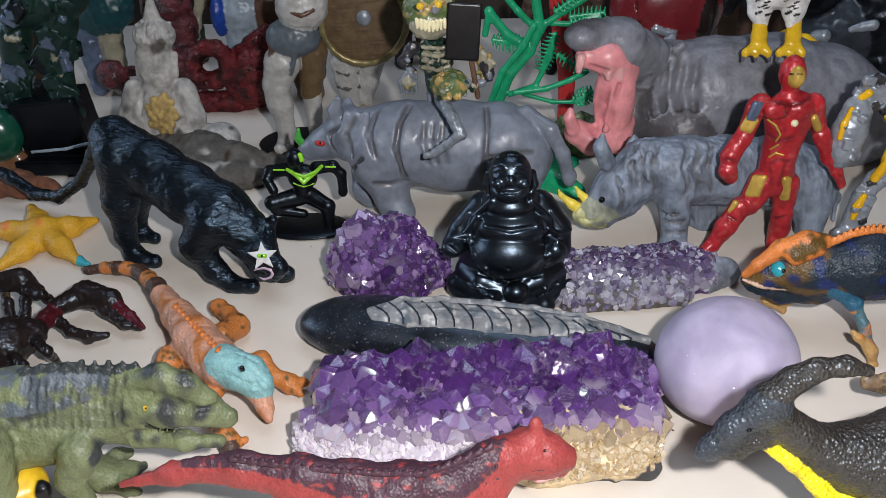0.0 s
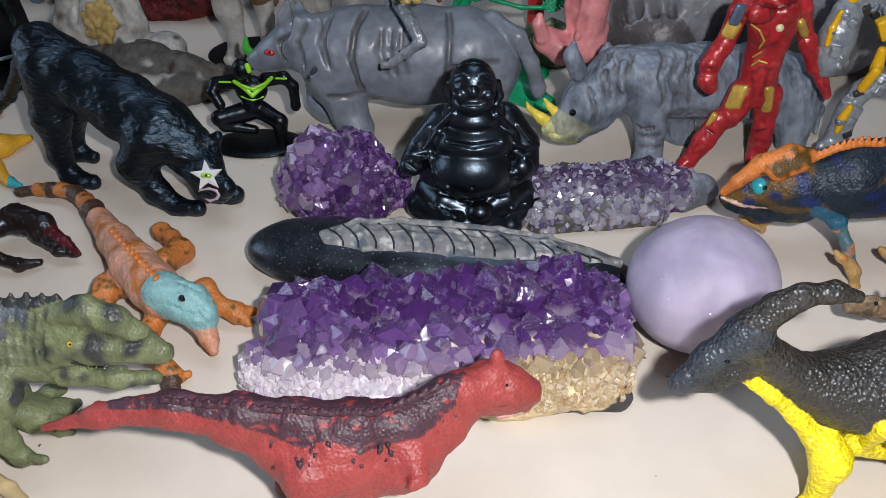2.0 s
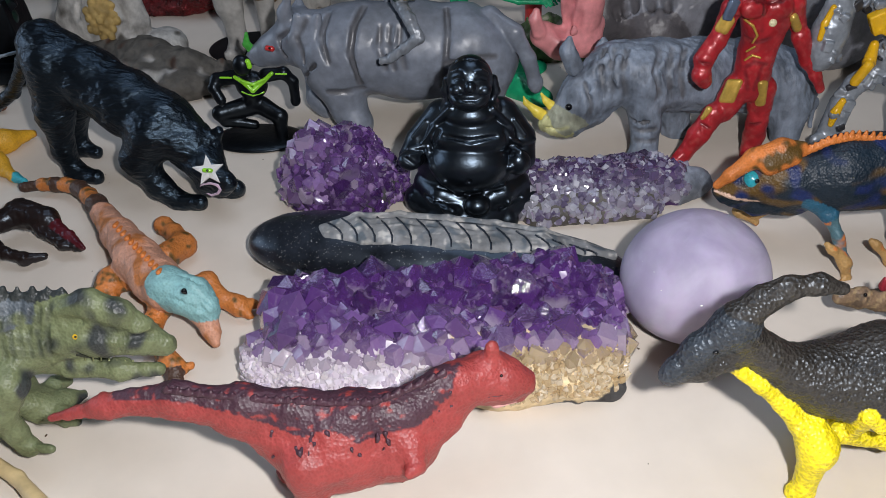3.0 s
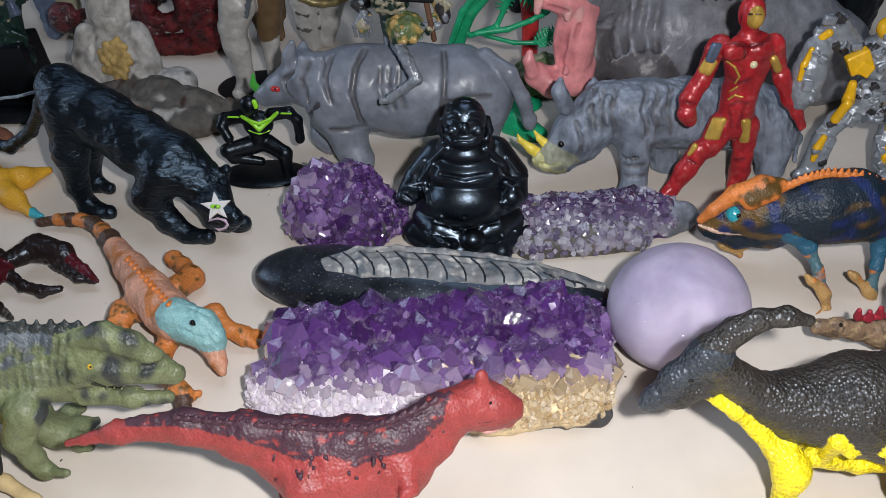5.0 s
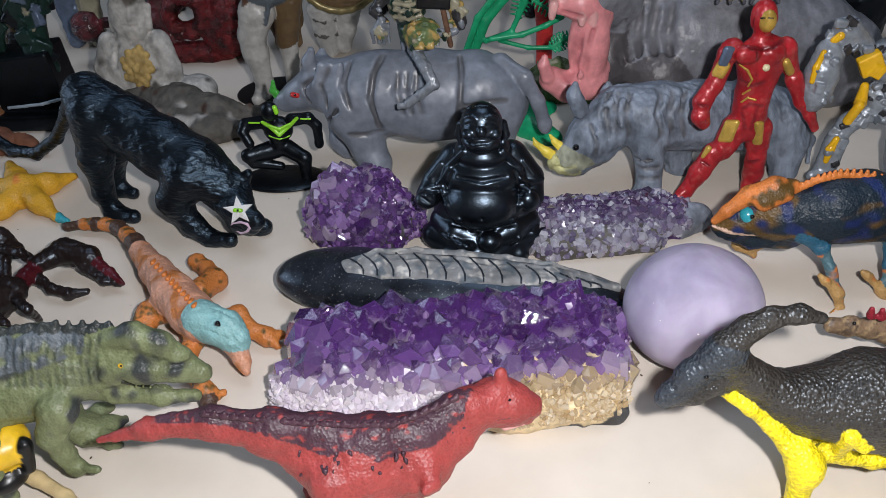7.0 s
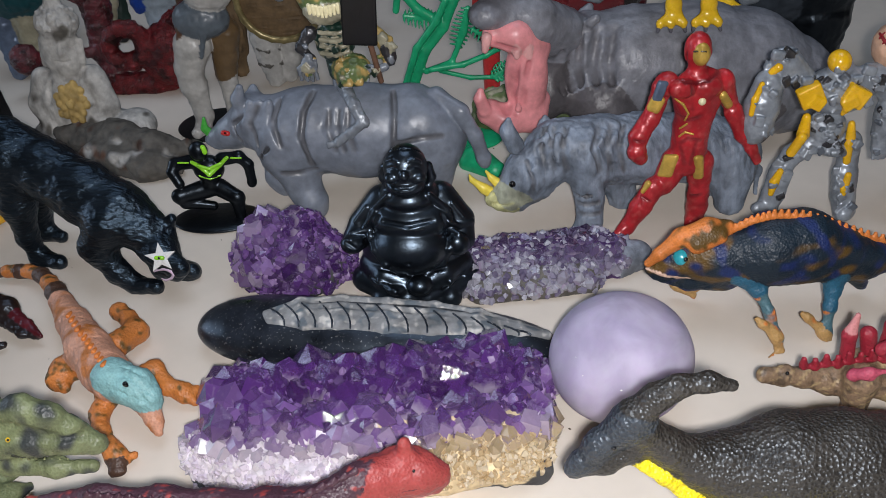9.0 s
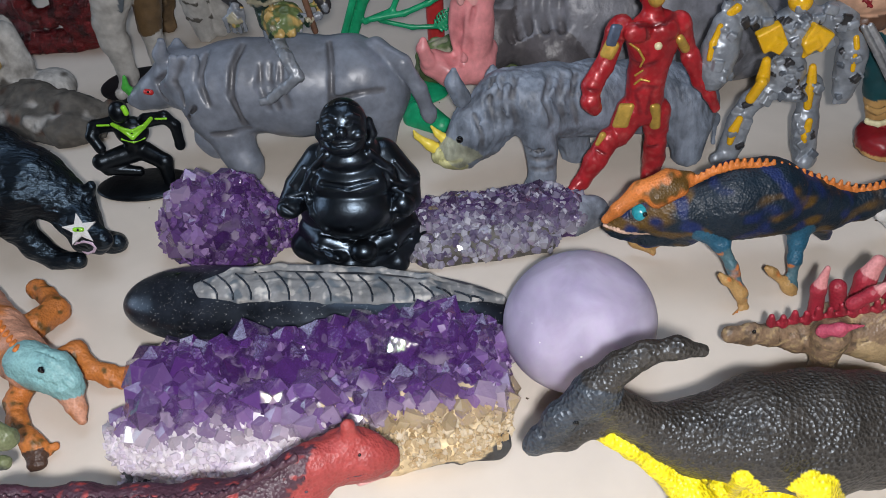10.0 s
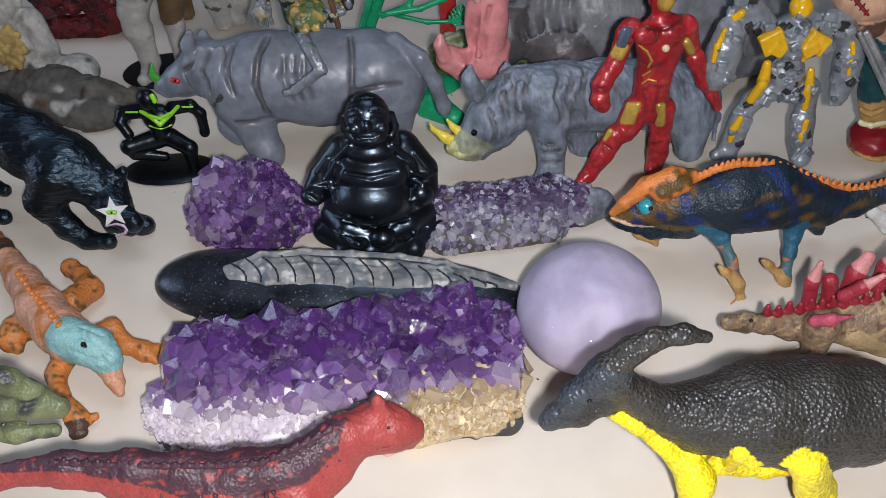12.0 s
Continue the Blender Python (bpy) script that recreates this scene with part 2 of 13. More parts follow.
colour("cream2", 0.5, 0.5, 0.32)
scales_dark = painted("dark_scales", 0.42, 1.1, 0.75, cells=True, wear=0.3, shine=0.6, depth=1.2, sheen=(0.8, 0.9, 1.0))
hippo_skin = painted("hippo_skin", 0.4, 1.1, 0.5, wear=0.25)
colour("snoutmid", 0.288, 0.300, 0.228)
colour("woodbrown", 0.10, 0.055, 0.025)
colour("olivepale", 0.22, 0.24, 0.12)
colour("orangeblue", 0.07, 0.15, 0.18)
colour("blue", 0.01, 0.05, 0.30)
colour("paleblue", 0.30, 0.36, 0.42)
colour("darkteal", 0.006, 0.05, 0.06)
colour("bone", 0.30, 0.28, 0.20)
colour("blade", 0.45, 0.47, 0.50, 0.8)
colour("leather", 0.10, 0.05, 0.03)
colour("palm", 0.008, 0.30, 0.13)
colour("iron", 0.05, 0.05, 0.055, 0.5)
colour("fossil", 0.20, 0.205, 0.21)
colour("slateblack", 0.010, 0.012, 0.017)
colour("brass", 0.25, 0.20, 0.09, 0.5)
colour("silverdark", 0.19, 0.21, 0.24, 0.15)
colour("jadedark", 0.006, 0.07, 0.04)
colour("copperdark", 0.20, 0.09, 0.04)
colour("rustrock", 0.16, 0.06, 0.03)
colour("maroonbright", 0.16, 0.015, 0.02)
colour("creamtan", 0.55, 0.42, 0.22)
glitter_paint = painted("glitter_paint", 0.28, 0.9, 1.0, 0.2, cells=True, wear=0.9)
polished_slate = painted("polished_slate", 0.30, 0.6, 0.06, 0.0, wear=0.6, fleck=0.16, shine=0.6, sheen=(0.66, 0.82, 1.0))
colour("deepblue", 0.008, 0.02, 0.09)
colour("steelgrey", 0.13, 0.15, 0.18, 0.3)
colour("olivedeep", 0.02, 0.025, 0.014)
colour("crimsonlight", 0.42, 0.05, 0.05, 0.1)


# ---- the shelf and what closes it ----
def box(name, x0, x1, y0, y1, z0, z1, material, bevel=0.0):
    bm = bmesh.new()
    bmesh.ops.create_cube(bm, size=1)
    bmesh.ops.transform(bm, matrix=Matrix.LocRotScale(((x0 + x1) / 2, (y0 + y1) / 2, (z0 + z1) / 2), None, (x1 - x0, y1 - y0, z1 - z0)), verts=bm.verts)
    if bevel:
        bmesh.ops.bevel(bm, geom=bm.edges[:], offset=bevel, segments=3, affect="EDGES")
    me = bpy.data.meshes.new(name)
    bm.to_mesh(me)
    bm.free()
    me.materials.append(material)
    return new(name, me)


def plain(name, rgb, rough, scale, amount, bump=0.05):
    m, nodes, links, p = bsdf_material(name)
    co = nodes.new("ShaderNodeTexCoord")
    n1, n2 = nodes.new("ShaderNodeTexNoise"), nodes.new("ShaderNodeTexNoise")
    n1.inputs["Scale"].default_value, n2.inputs["Scale"].default_value = scale, scale * 14
    n1.inputs["Detail"].default_value = n2.inputs["Detail"].default_value = 5
    add = nodes.new("ShaderNodeMath")
    add.operation = "ADD"
    mix = nodes.new("ShaderNodeMapRange")
    mix.inputs["From Min"].default_value, mix.inputs["From Max"].default_value = 0.6, 1.4
    mix.inputs["To Min"].default_value, mix.inputs["To Max"].default_value = 1 - amount, 1 + amount
    tone = nodes.new("ShaderNodeVectorMath")
    tone.operation = "SCALE"
    tone.inputs[0].default_value = rgb
    b = nodes.new("ShaderNodeBump")
    b.inputs["Strength"].default_value, b.inputs["Distance"].default_value = bump, 0.0004
    for n in (n1, n2):
        links.new(co.outputs["Object"], n.inputs["Vector"])
    links.new(n1.outputs["Fac"], add.inputs[0]), links.new(n2.outputs["Fac"], add.inputs[1])
    links.new(add.outputs[0], mix.inputs["Value"]), links.new(mix.outputs[0], tone.inputs["Scale"])
    links.new(tone.outputs[0], p.inputs["Base Color"])
    links.new(n2.outputs["Fac"], b.inputs["Height"]), links.new(b.outputs[0], p.inputs["Normal"])
    p.inputs["Roughness"].default_value, p.inputs["Specular IOR Level"].default_value = rough, 0.3
    return m


laminate = plain("white_laminate", (0.68, 0.61, 0.53), 0.58, 5, 0.06, 0.04)
dark_board = plain("dark_board", (0.035, 0.026, 0.02), 0.6, 8, 0.4)
wall_paint = plain("wall_paint", (0.16, 0.15, 0.14), 0.8, 3, 0.1)
top = tagged(box("table_top", -0.75, 0.75, -0.48, 0.50, -0.03, 0.0, laminate, 0.003), "white laminate table top with dust specks", "table top", kind="structure")
# board added to stand in for the dark background behind the figures
tagged(box("wall_back", -0.75, 0.75, 0.36, 0.38, 0.0, 0.22, dark_board), "dark brown board added behind the figures", "wall", kind="structure")
table_steel = plain("table_leg_paint", (0.30, 0.29, 0.28), 0.5, 6, 0.2)
for leg_x in (-0.70, 0.66):
    for leg_y in (-0.44, 0.42):
        box("table_leg", leg_x, leg_x + 0.04, leg_y, leg_y + 0.04, -0.75, -0.031, table_steel, 0.003).parent = top
floor_board = plain("floor_boards", (0.22, 0.15, 0.09), 0.5, 4, 0.3)
tagged(box("floor", -2, 2, -2.5, 1.5, -0.80, -0.75, floor_board), "brown floor below the table", "floor", kind="structure")
tagged(box("wall_north", -2, 2, 1.5, 1.6, -0.75, 1.7, wall_paint), "plain beige room wall", "wall", kind="structure")
tagged(box("wall_south", -2, 2, -2.6, -2.5, -0.75, 1.7, wall_paint), "plain beige room wall", "wall", kind="structure")
tagged(box("wall_east", 2, 2.1, -2.6, 1.6, -0.75, 1.7, wall_paint), "plain beige room wall", "wall", kind="structure")
west = tagged(box("wall_west", -2.1, -2, -2.6, -0.5, -0.75, 1.7, wall_paint), "plain beige room wall with a window", "wall", kind="structure")
for y0, y1, z0, z1 in ((0.8, 1.6, -0.75, 1.7), (-0.5, 0.8, -0.75, 0.12), (-0.5, 0.8, 1.12, 1.7)):
    box("wall_panel", -2.1, -2, y0, y1, z0, z1, wall_paint).parent = west
window = tagged(box("window_1", -2.05, -2.005, -0.5, 0.8, 0.12, 0.16, wall_paint, 0.003), "painted window with a plain frame", "window", kind="structure")
for y0, y1, z0, z1 in ((-0.5, 0.8, 1.08, 1.12), (-0.5, -0.46, 0.16, 1.08), (0.76, 0.8, 0.16, 1.08)):
    box("window_frame", -2.05, -2.005, y0, y1, z0, z1, wall_paint, 0.003).parent = window
tagged(box("ceiling", -2, 2, -2.5, 1.5, 1.7, 1.75, wall_paint), "plain pale ceiling", "ceiling", kind="structure")


# ---- crystals ----
def crystal_material(name, rough=0.07):
    m, nodes, links, p = bsdf_material(name)
    info = nodes.new("ShaderNodeObjectInfo")
    co = nodes.new("ShaderNodeTexCoord")
    sep = nodes.new("ShaderNodeSeparateXYZ")
    links.new(co.outputs["Object"], sep.inputs[0])
    noise_node = nodes.new("ShaderNodeTexNoise")
    noise_node.inputs["Scale"].default_value, noise_node.inputs["Detail"].default_value = 3.0, 4
    links.new(co.outputs["Object"], noise_node.inputs["Vector"])
    # paler and milky at the root, deeper at the tip
    up = nodes.new("ShaderNodeMapRange")
    up.inputs["From Min"].default_value, up.inputs["From Max"].default_value = -0.6, 1.6
    links.new(sep.outputs["Z"], up.inputs["Value"])
    mul = nodes.new("ShaderNodeMath")
    mul.operation = "MULTIPLY"
    links.new(up.outputs[0], mul.inputs[0]), links.new(noise_node.outputs["Fac"], mul.inputs[1])
    pale = nodes.new("ShaderNodeMix")
    pale.data_type = "RGBA"
    pale.inputs[6].default_value = (0.42, 0.34, 0.48, 1)
    links.new(info.outputs["Color"], pale.inputs[7])
    boost = nodes.new("ShaderNodeMapRange")
    boost.inputs["From Max"].default_value = 0.15
    links.new(mul.outputs[0], boost.inputs["Value"])
    links.new(boost.outputs[0], pale.inputs[0])
    # milky veils inside
    veil = nodes.new("ShaderNodeTexNoise")
    veil.inputs["Scale"].default_value, veil.inputs["Detail"].default_value, veil.inputs["Distortion"].default_value = 1.1, 3, 1.5
    shift = nodes.new("ShaderNodeVectorMath")
    shift.operation = "ADD"
    links.new(co.outputs["Object"], shift.inputs[0]), links.new(info.outputs["Location"], shift.inputs[1])
    far = nodes.new("ShaderNodeVectorMath")
    far.operation = "SCALE"
    far.inputs["Scale"].default_value = 900
    links.new(info.outputs["Location"], far.inputs[0]), links.new(far.outputs[0], shift.inputs[1])
    links.new(shift.outputs[0], veil.inputs["Vector"])
    cut = nodes.new("ShaderNodeMapRange")
    cut.inputs["From Min"].default_value, cut.inputs["From Max"].default_value, cut.inputs["To Max"].default_value = 0.55, 0.75, 0.4
    links.new(veil.outputs["Fac"], cut.inputs["Value"])
    milk = nodes.new("ShaderNodeMix")
    milk.data_type = "RGBA"
    milk.inputs[7].default_value = (0.50, 0.40, 0.58, 1)
    links.new(cut.outputs[0], milk.inputs[0]), links.new(pale.outputs[2], milk.inputs[6])
    links.new(milk.outputs[2], p.inputs["Base Color"])
    p.inputs["Roughness"].default_value = rough
    p.inputs["IOR"].default_value = 1.55
    p.inputs["Transmission Weight"].default_value = 0.4
    p.inputs["Coat Weight"].default_value, p.inputs["Coat Roughness"].default_value = 1.0, 0.07
    b = nodes.new("ShaderNodeBump")
    b.inputs["Strength"].default_value, b.inputs["Distance"].default_value = 0.12, 0.1
    links.new(noise_node.outputs["Fac"], b.inputs["Height"]), links.new(b.outputs[0], p.inputs["Normal"])
    return m


amethyst = crystal_material("amethyst")


def crystal_mesh(name, seed):
    """One six-sided point, about 2 units high from its root, with an uneven tip."""
    rng = random.Random(seed)
    bm = bmesh.new()
    tall = rng.uniform(-0.15, 0.3)
    low, mid = [], []
    for k in range(6):
        a = math.pi / 3 * k + rng.uniform(-0.12, 0.12)
        r = rng.uniform(0.8, 1.1)
        low.append(bm.verts.new((0.9 * r * math.cos(a), 0.9 * r * math.sin(a), -1.0)))
        mid.append(bm.verts.new((r * math.cos(a), r * math.sin(a), tall + (0.22 if k % 2 else -0.12) + rng.uniform(-0.12, 0.12))))
    tx, ty = rng.uniform(-0.28, 0.28), rng.uniform(-0.28, 0.28)
    tip = bm.verts.new((tx, ty, 1.0 + rng.uniform(-0.1, 0.3)))
    for k in range(6):
        j = (k + 1) % 6
        bm.faces.new((low[k], low[j], mid[j], mid[k]))
        bm.faces.new((mid[k], mid[j], tip))
    bm.faces.new(low[::-1])
    me = bpy.data.meshes.new(name)
    bm.to_mesh(me)
    bm.free()
    me.materials.append(amethyst)
    return me


CRYSTALS = [crystal_mesh("crystal", s) for s in range(9)]


def grow(parent, me, count, size, paint_at, keep, seed, jitter=0.35, tall=(0.5, 0.95), lift=0.25):
    """Crystals rooted on the skin of the rock, pointing outward; as many as asked, no two in one place."""
    rng = random.Random(seed)
    polys = [p for p in me.polygons if keep(p.center * 1000, p.normal)]
    placed, tries = [], 0
    while len(placed) < count and tries < count * 60:
        tries += 1
        p = rng.choice(polys)
        s = size(p.center * 1000) * rng.uniform(0.55, 1.25)
        if any((p.center * 1000 - q).length < 0.47 * (s + r) for q, r in placed):
            continue
        placed.append((p.center * 1000, s))
        ob = new("crystal", rng.choice(CRYSTALS))
        ob.parent = parent
        way = (p.normal + Vector((rng.gauss(0, jitter), rng.gauss(0, jitter), rng.gauss(0, jitter) + lift))).normalized()
        turn = way.to_track_quat("Z", "Y").to_matrix().to_4x4() @ Matrix.Rotation(rng.uniform(0, 6.28), 4, "Z")
        ob.matrix_local = Matrix.Translation(p.center) @ turn @ Matrix.Diagonal((s * 0.001, s * 0.001, s * 0.001 * rng.uniform(*tall), 1))
        ob.color = (*paint_at(p.center * 1000, rng), 1)


def fine_crystals(parent, me, count, size, keep, seed, material, label, stretch=1.0, lift=0.0):
    """The crust of crystals too small to pick apart, as one mesh; stretch draws them out into columns."""
    rng = random.Random(seed)
    polys = [p for p in me.polygons if keep(p.center * 1000, p.normal)]
    verts, faces = [], []
    for _ in range(count):
        p = rng.choice(polys)
        s = size * rng.uniform(0.5, 1.4) * 0.001
        way = (p.normal + Vector((rng.gauss(0, 0.35), rng.gauss(0, 0.35), rng.gauss(0, 0.35) + lift))).normalized()
        turn = Matrix.Translation(p.center) @ way.to_track_quat("Z", "Y").to_matrix().to_4x4() @ Matrix.Rotation(rng.uniform(0, 6.28), 4, "Z") @ Matrix.Diagonal((s, s, s * stretch, 1))
        src, k = rng.choice(CRYSTALS), len(verts)
        verts += [turn @ v.co for v in src.vertices]
        faces += [[k + i for i in f.vertices] for f in src.polygons]
    crust = bpy.data.meshes.new("crystal_crust")
    crust.from_pydata(verts, [], faces)
    crust.materials.append(material)
    tagged(piece("crystal_crust", crust, parent, label), kind="stuff")


def crust_material(name, a, b, c):
    m, nodes, links, p = bsdf_material(name)
    geo = nodes.new("ShaderNodeNewGeometry")
    ramp = nodes.new("ShaderNodeValToRGB")
    ramp.color_ramp.elements[0].color, ramp.color_ramp.elements[1].color = (*a, 1), (*c, 1)
    ramp.color_ramp.elements.new(0.5).color = (*b, 1)
    links.new(geo.outputs["Random Per Island"], ramp.inputs[0])
    links.new(ramp.outputs[0], p.inputs["Base Color"])
    p.inputs["Roughness"].default_value, p.inputs["Transmission Weight"].default_value = 0.42, 0.0
    p.inputs["Coat Weight"].default_value, p.inputs["Coat Roughness"].default_value = 0.4, 0.1
    return m


white_crust = crust_material("white_crust", (0.52, 0.45, 0.55), (0.57, 0.51, 0.57), (0.62, 0.58, 0.59))
amber_crust = crust_material("amber_crust", (0.40, 0.28, 0.14), (0.50, 0.39, 0.24), (0.60, 0.52, 0.40))
grey_crust = crust_material("grey_crust", (0.08, 0.06, 0.12), (0.18, 0.16, 0.24), (0.42, 0.42, 0.48))
violet_crust = crust_material("violet_crust", (0.035, 0.012, 0.07), (0.12, 0.05, 0.20), (0.30, 0.20, 0.38))


def shades(deep, light, pale):
    def at(t, rng):
        """t from 0 at the pale root of the rock to 1 at its purple crown"""
        t = min(max(t + rng.gauss(0, 0.13), 0), 1)
        a, b, k = (pale, light, t / 0.5) if t < 0.5 else (light, deep, (t - 0.5) / 0.5)
        v = rng.uniform(0.6, 1.35) if t > 0.45 else rng.uniform(0.88, 1.12)
        return tuple((x * (1 - k) + y * k) * v for x, y in zip(a, b))
    return at


rock = painted("geode_rock", 0.6, 1.4, 0.8, wear=0.45)
colour("quartz", 0.60, 0.55, 0.60)
colour("rind", 0.05, 0.05, 0.052)
colour("citrine", 0.58, 0.46, 0.28)
colour("violet", 0.05, 0.018, 0.09)
amber = shades((0.3, 0.2, 0.3), (0.5, 0.38, 0.26), (0.55, 0.43, 0.24))
purple = shades((0.095, 0.032, 0.18), (0.26, 0.15, 0.38), (0.60, 0.53, 0.59))


def large_cluster():
    b = Figure(1.0, 3.0)
    # long wedge: a low pale rim towards the front, the purple crown behind
    b.slab(-1.5, 11, 2.2, 58, 26, 3, "rind", turn=4, melt=1, soft=3)
    b.limb(-45, 18, 8, 48, 22, 8, 12, 12, "violet")
    b.limb(-48, 3, 8, 0, -1, 8, 11, 11, "quartz")
    b.limb(0, -1, 8, 49, 3, 8, 11, 11, "citrine")
    b.limb(-56, 0, 5, -34, -12, 5, 8, 9, "quartz")
    b.limb(-34, -12, 5, 4, -12, 5, 8, 7, "quartz")
    b.limb(14, -9, 5, 46, -5, 6, 7, 8, "citrine")
    b.limb(-46, 24, 10, -42, 18, 10, 6, 6, "violet")
    b.limb(4, 24, 11, 40, 28, 12, 9, 9, "violet")
    b.limb(-24, -25, -3, -2, -23, -2, 8, 6, "rind", cut=True)
    b.rough(1.0, 16, 3)
    b.rough(0.5, 5, 4)
    me = b.skin("amethyst_geode", rock)
    ob = thing("amethyst_geode", me, (0.0240, -0.1127, 0.0000), (1.048, 1.016, 1.252), "large purple amethyst crystal cluster with white quartz base", "crystal cluster", "amethyst clusters")
    crown = lambda c: min(max((c.z - 9) / 14 + (c.y - 2) / 36, 0), 1)
    gold = lambda c: c.x > 16 + 6 * math.sin(c.z * 0.5) and crown(c) < 0.32
    grow(ob, me, 290, lambda c: 3.0 + 3.4 * crown(c), lambda c, r: amber(0.2, r) if gold(c) else purple(0.02 + 1.1 * crown(c), r), lambda c, n: n.z > -0.2 and crown(c) > 0.03 and c.z > 6, 5, 0.3, (0.5, 0.9), 0.3)
    fine_crystals(ob, me, 1000, 1.0, lambda c, n: crown(c) < 0.3 and c.x < 15 and c.z > 4.5 and n.y < 0.5, 21, white_crust, "crust of milky white quartz", 1.2, 0.5)
    fine_crystals(ob, me, 800, 0.95, lambda c, n: crown(c) < 0.3 and c.x > 13 and c.z > 4.5 and n.y < 0.5, 22, amber_crust, "crust of small amber quartz crystals", 1.5, 0.5)
    fine_crystals(ob, me, 900, 1.3, lambda c, n: crown(c) > 0.2 and n.z > 0, 23, violet_crust, "small violet crystals between the points", 1.3)


def round_cluster():
    b = Figure(1.0, 3.0)
    b.ball(-2, -3, 11, 23, 19, 16, "violet")
    b.ball(-9, -1, 17, 12, 12, 13, "violet")
    b.ball(5, 0, 17, 11, 11, 13, "violet")
    b.ball(4, -1, 7, 22, 19, 11, "rind")
    b.rough(0.9, 10, 6)
    me = b.skin("round_amethyst", rock)
    ob = thing("round_amethyst", me, (-0.0182, -0.0050, 0.0000), (1.028, 0.944, 1.127), "rounded dark purple amethyst cluster covered in crystals", "crystal cluster", "amethyst clusters")
    fine_crystals(ob, me, 700, 1.4, lambda c, n: c.z > 3, 24, violet_crust, "small violet crystals between the points")
    grow(ob, me, 170, lambda c: 3.6 - 0.05 * c.x, lambda c, r: purple(0.78 + c.x / 70, r), lambda c, n: n.z > -0.35 and c.z > 3, 8, 0.4, (0.5, 0.95))


def pale_cluster():
    b = Figure(1.0, 3.0)
    # dark violet base puts the shade between crystals into the rock's colour
    b.limb(-34, -3, 4, 34, 4, 5, 9, 9, "violet")
    b.limb(-30, 7, 5, 28, 11, 6, 8, 8, "violet")
    b.limb(-22, -13, 3, 22, -8, 3, 7, 7, "stone")
    b.limb(38, 4, 5, 45, 5, 5, 9, 7, "grey")
    b.rough(0.8, 8, 9)
    me = b.skin("pale_amethyst", rock)
    ob = thing("pale_amethyst", me, (0.0860, -0.0114, 0.0000), (1.002, 0.943, 1.089), "flat greyish purple amethyst cluster with fine crystals", "crystal cluster", "amethyst clusters")
    fine_crystals(ob, me, 800, 1.5, lambda c, n: c.z > 1.5 and c.x < 40, 25, grey_crust, "crust of small grey and violet crystals")
    tint = shades((0.07, 0.035, 0.12), (0.19, 0.14, 0.28), (0.46, 0.45, 0.52))
    grow(ob, me, 240, lambda c: 2.9, lambda c, r: tint(0.36 + c.y / 22 + c.z / 45, r), lambda c, n: n.z > -0.1 and c.z > 3 and c.x < 40, 11, 0.45, (0.4, 0.75))


large_cluster()
round_cluster()
pale_cluster()


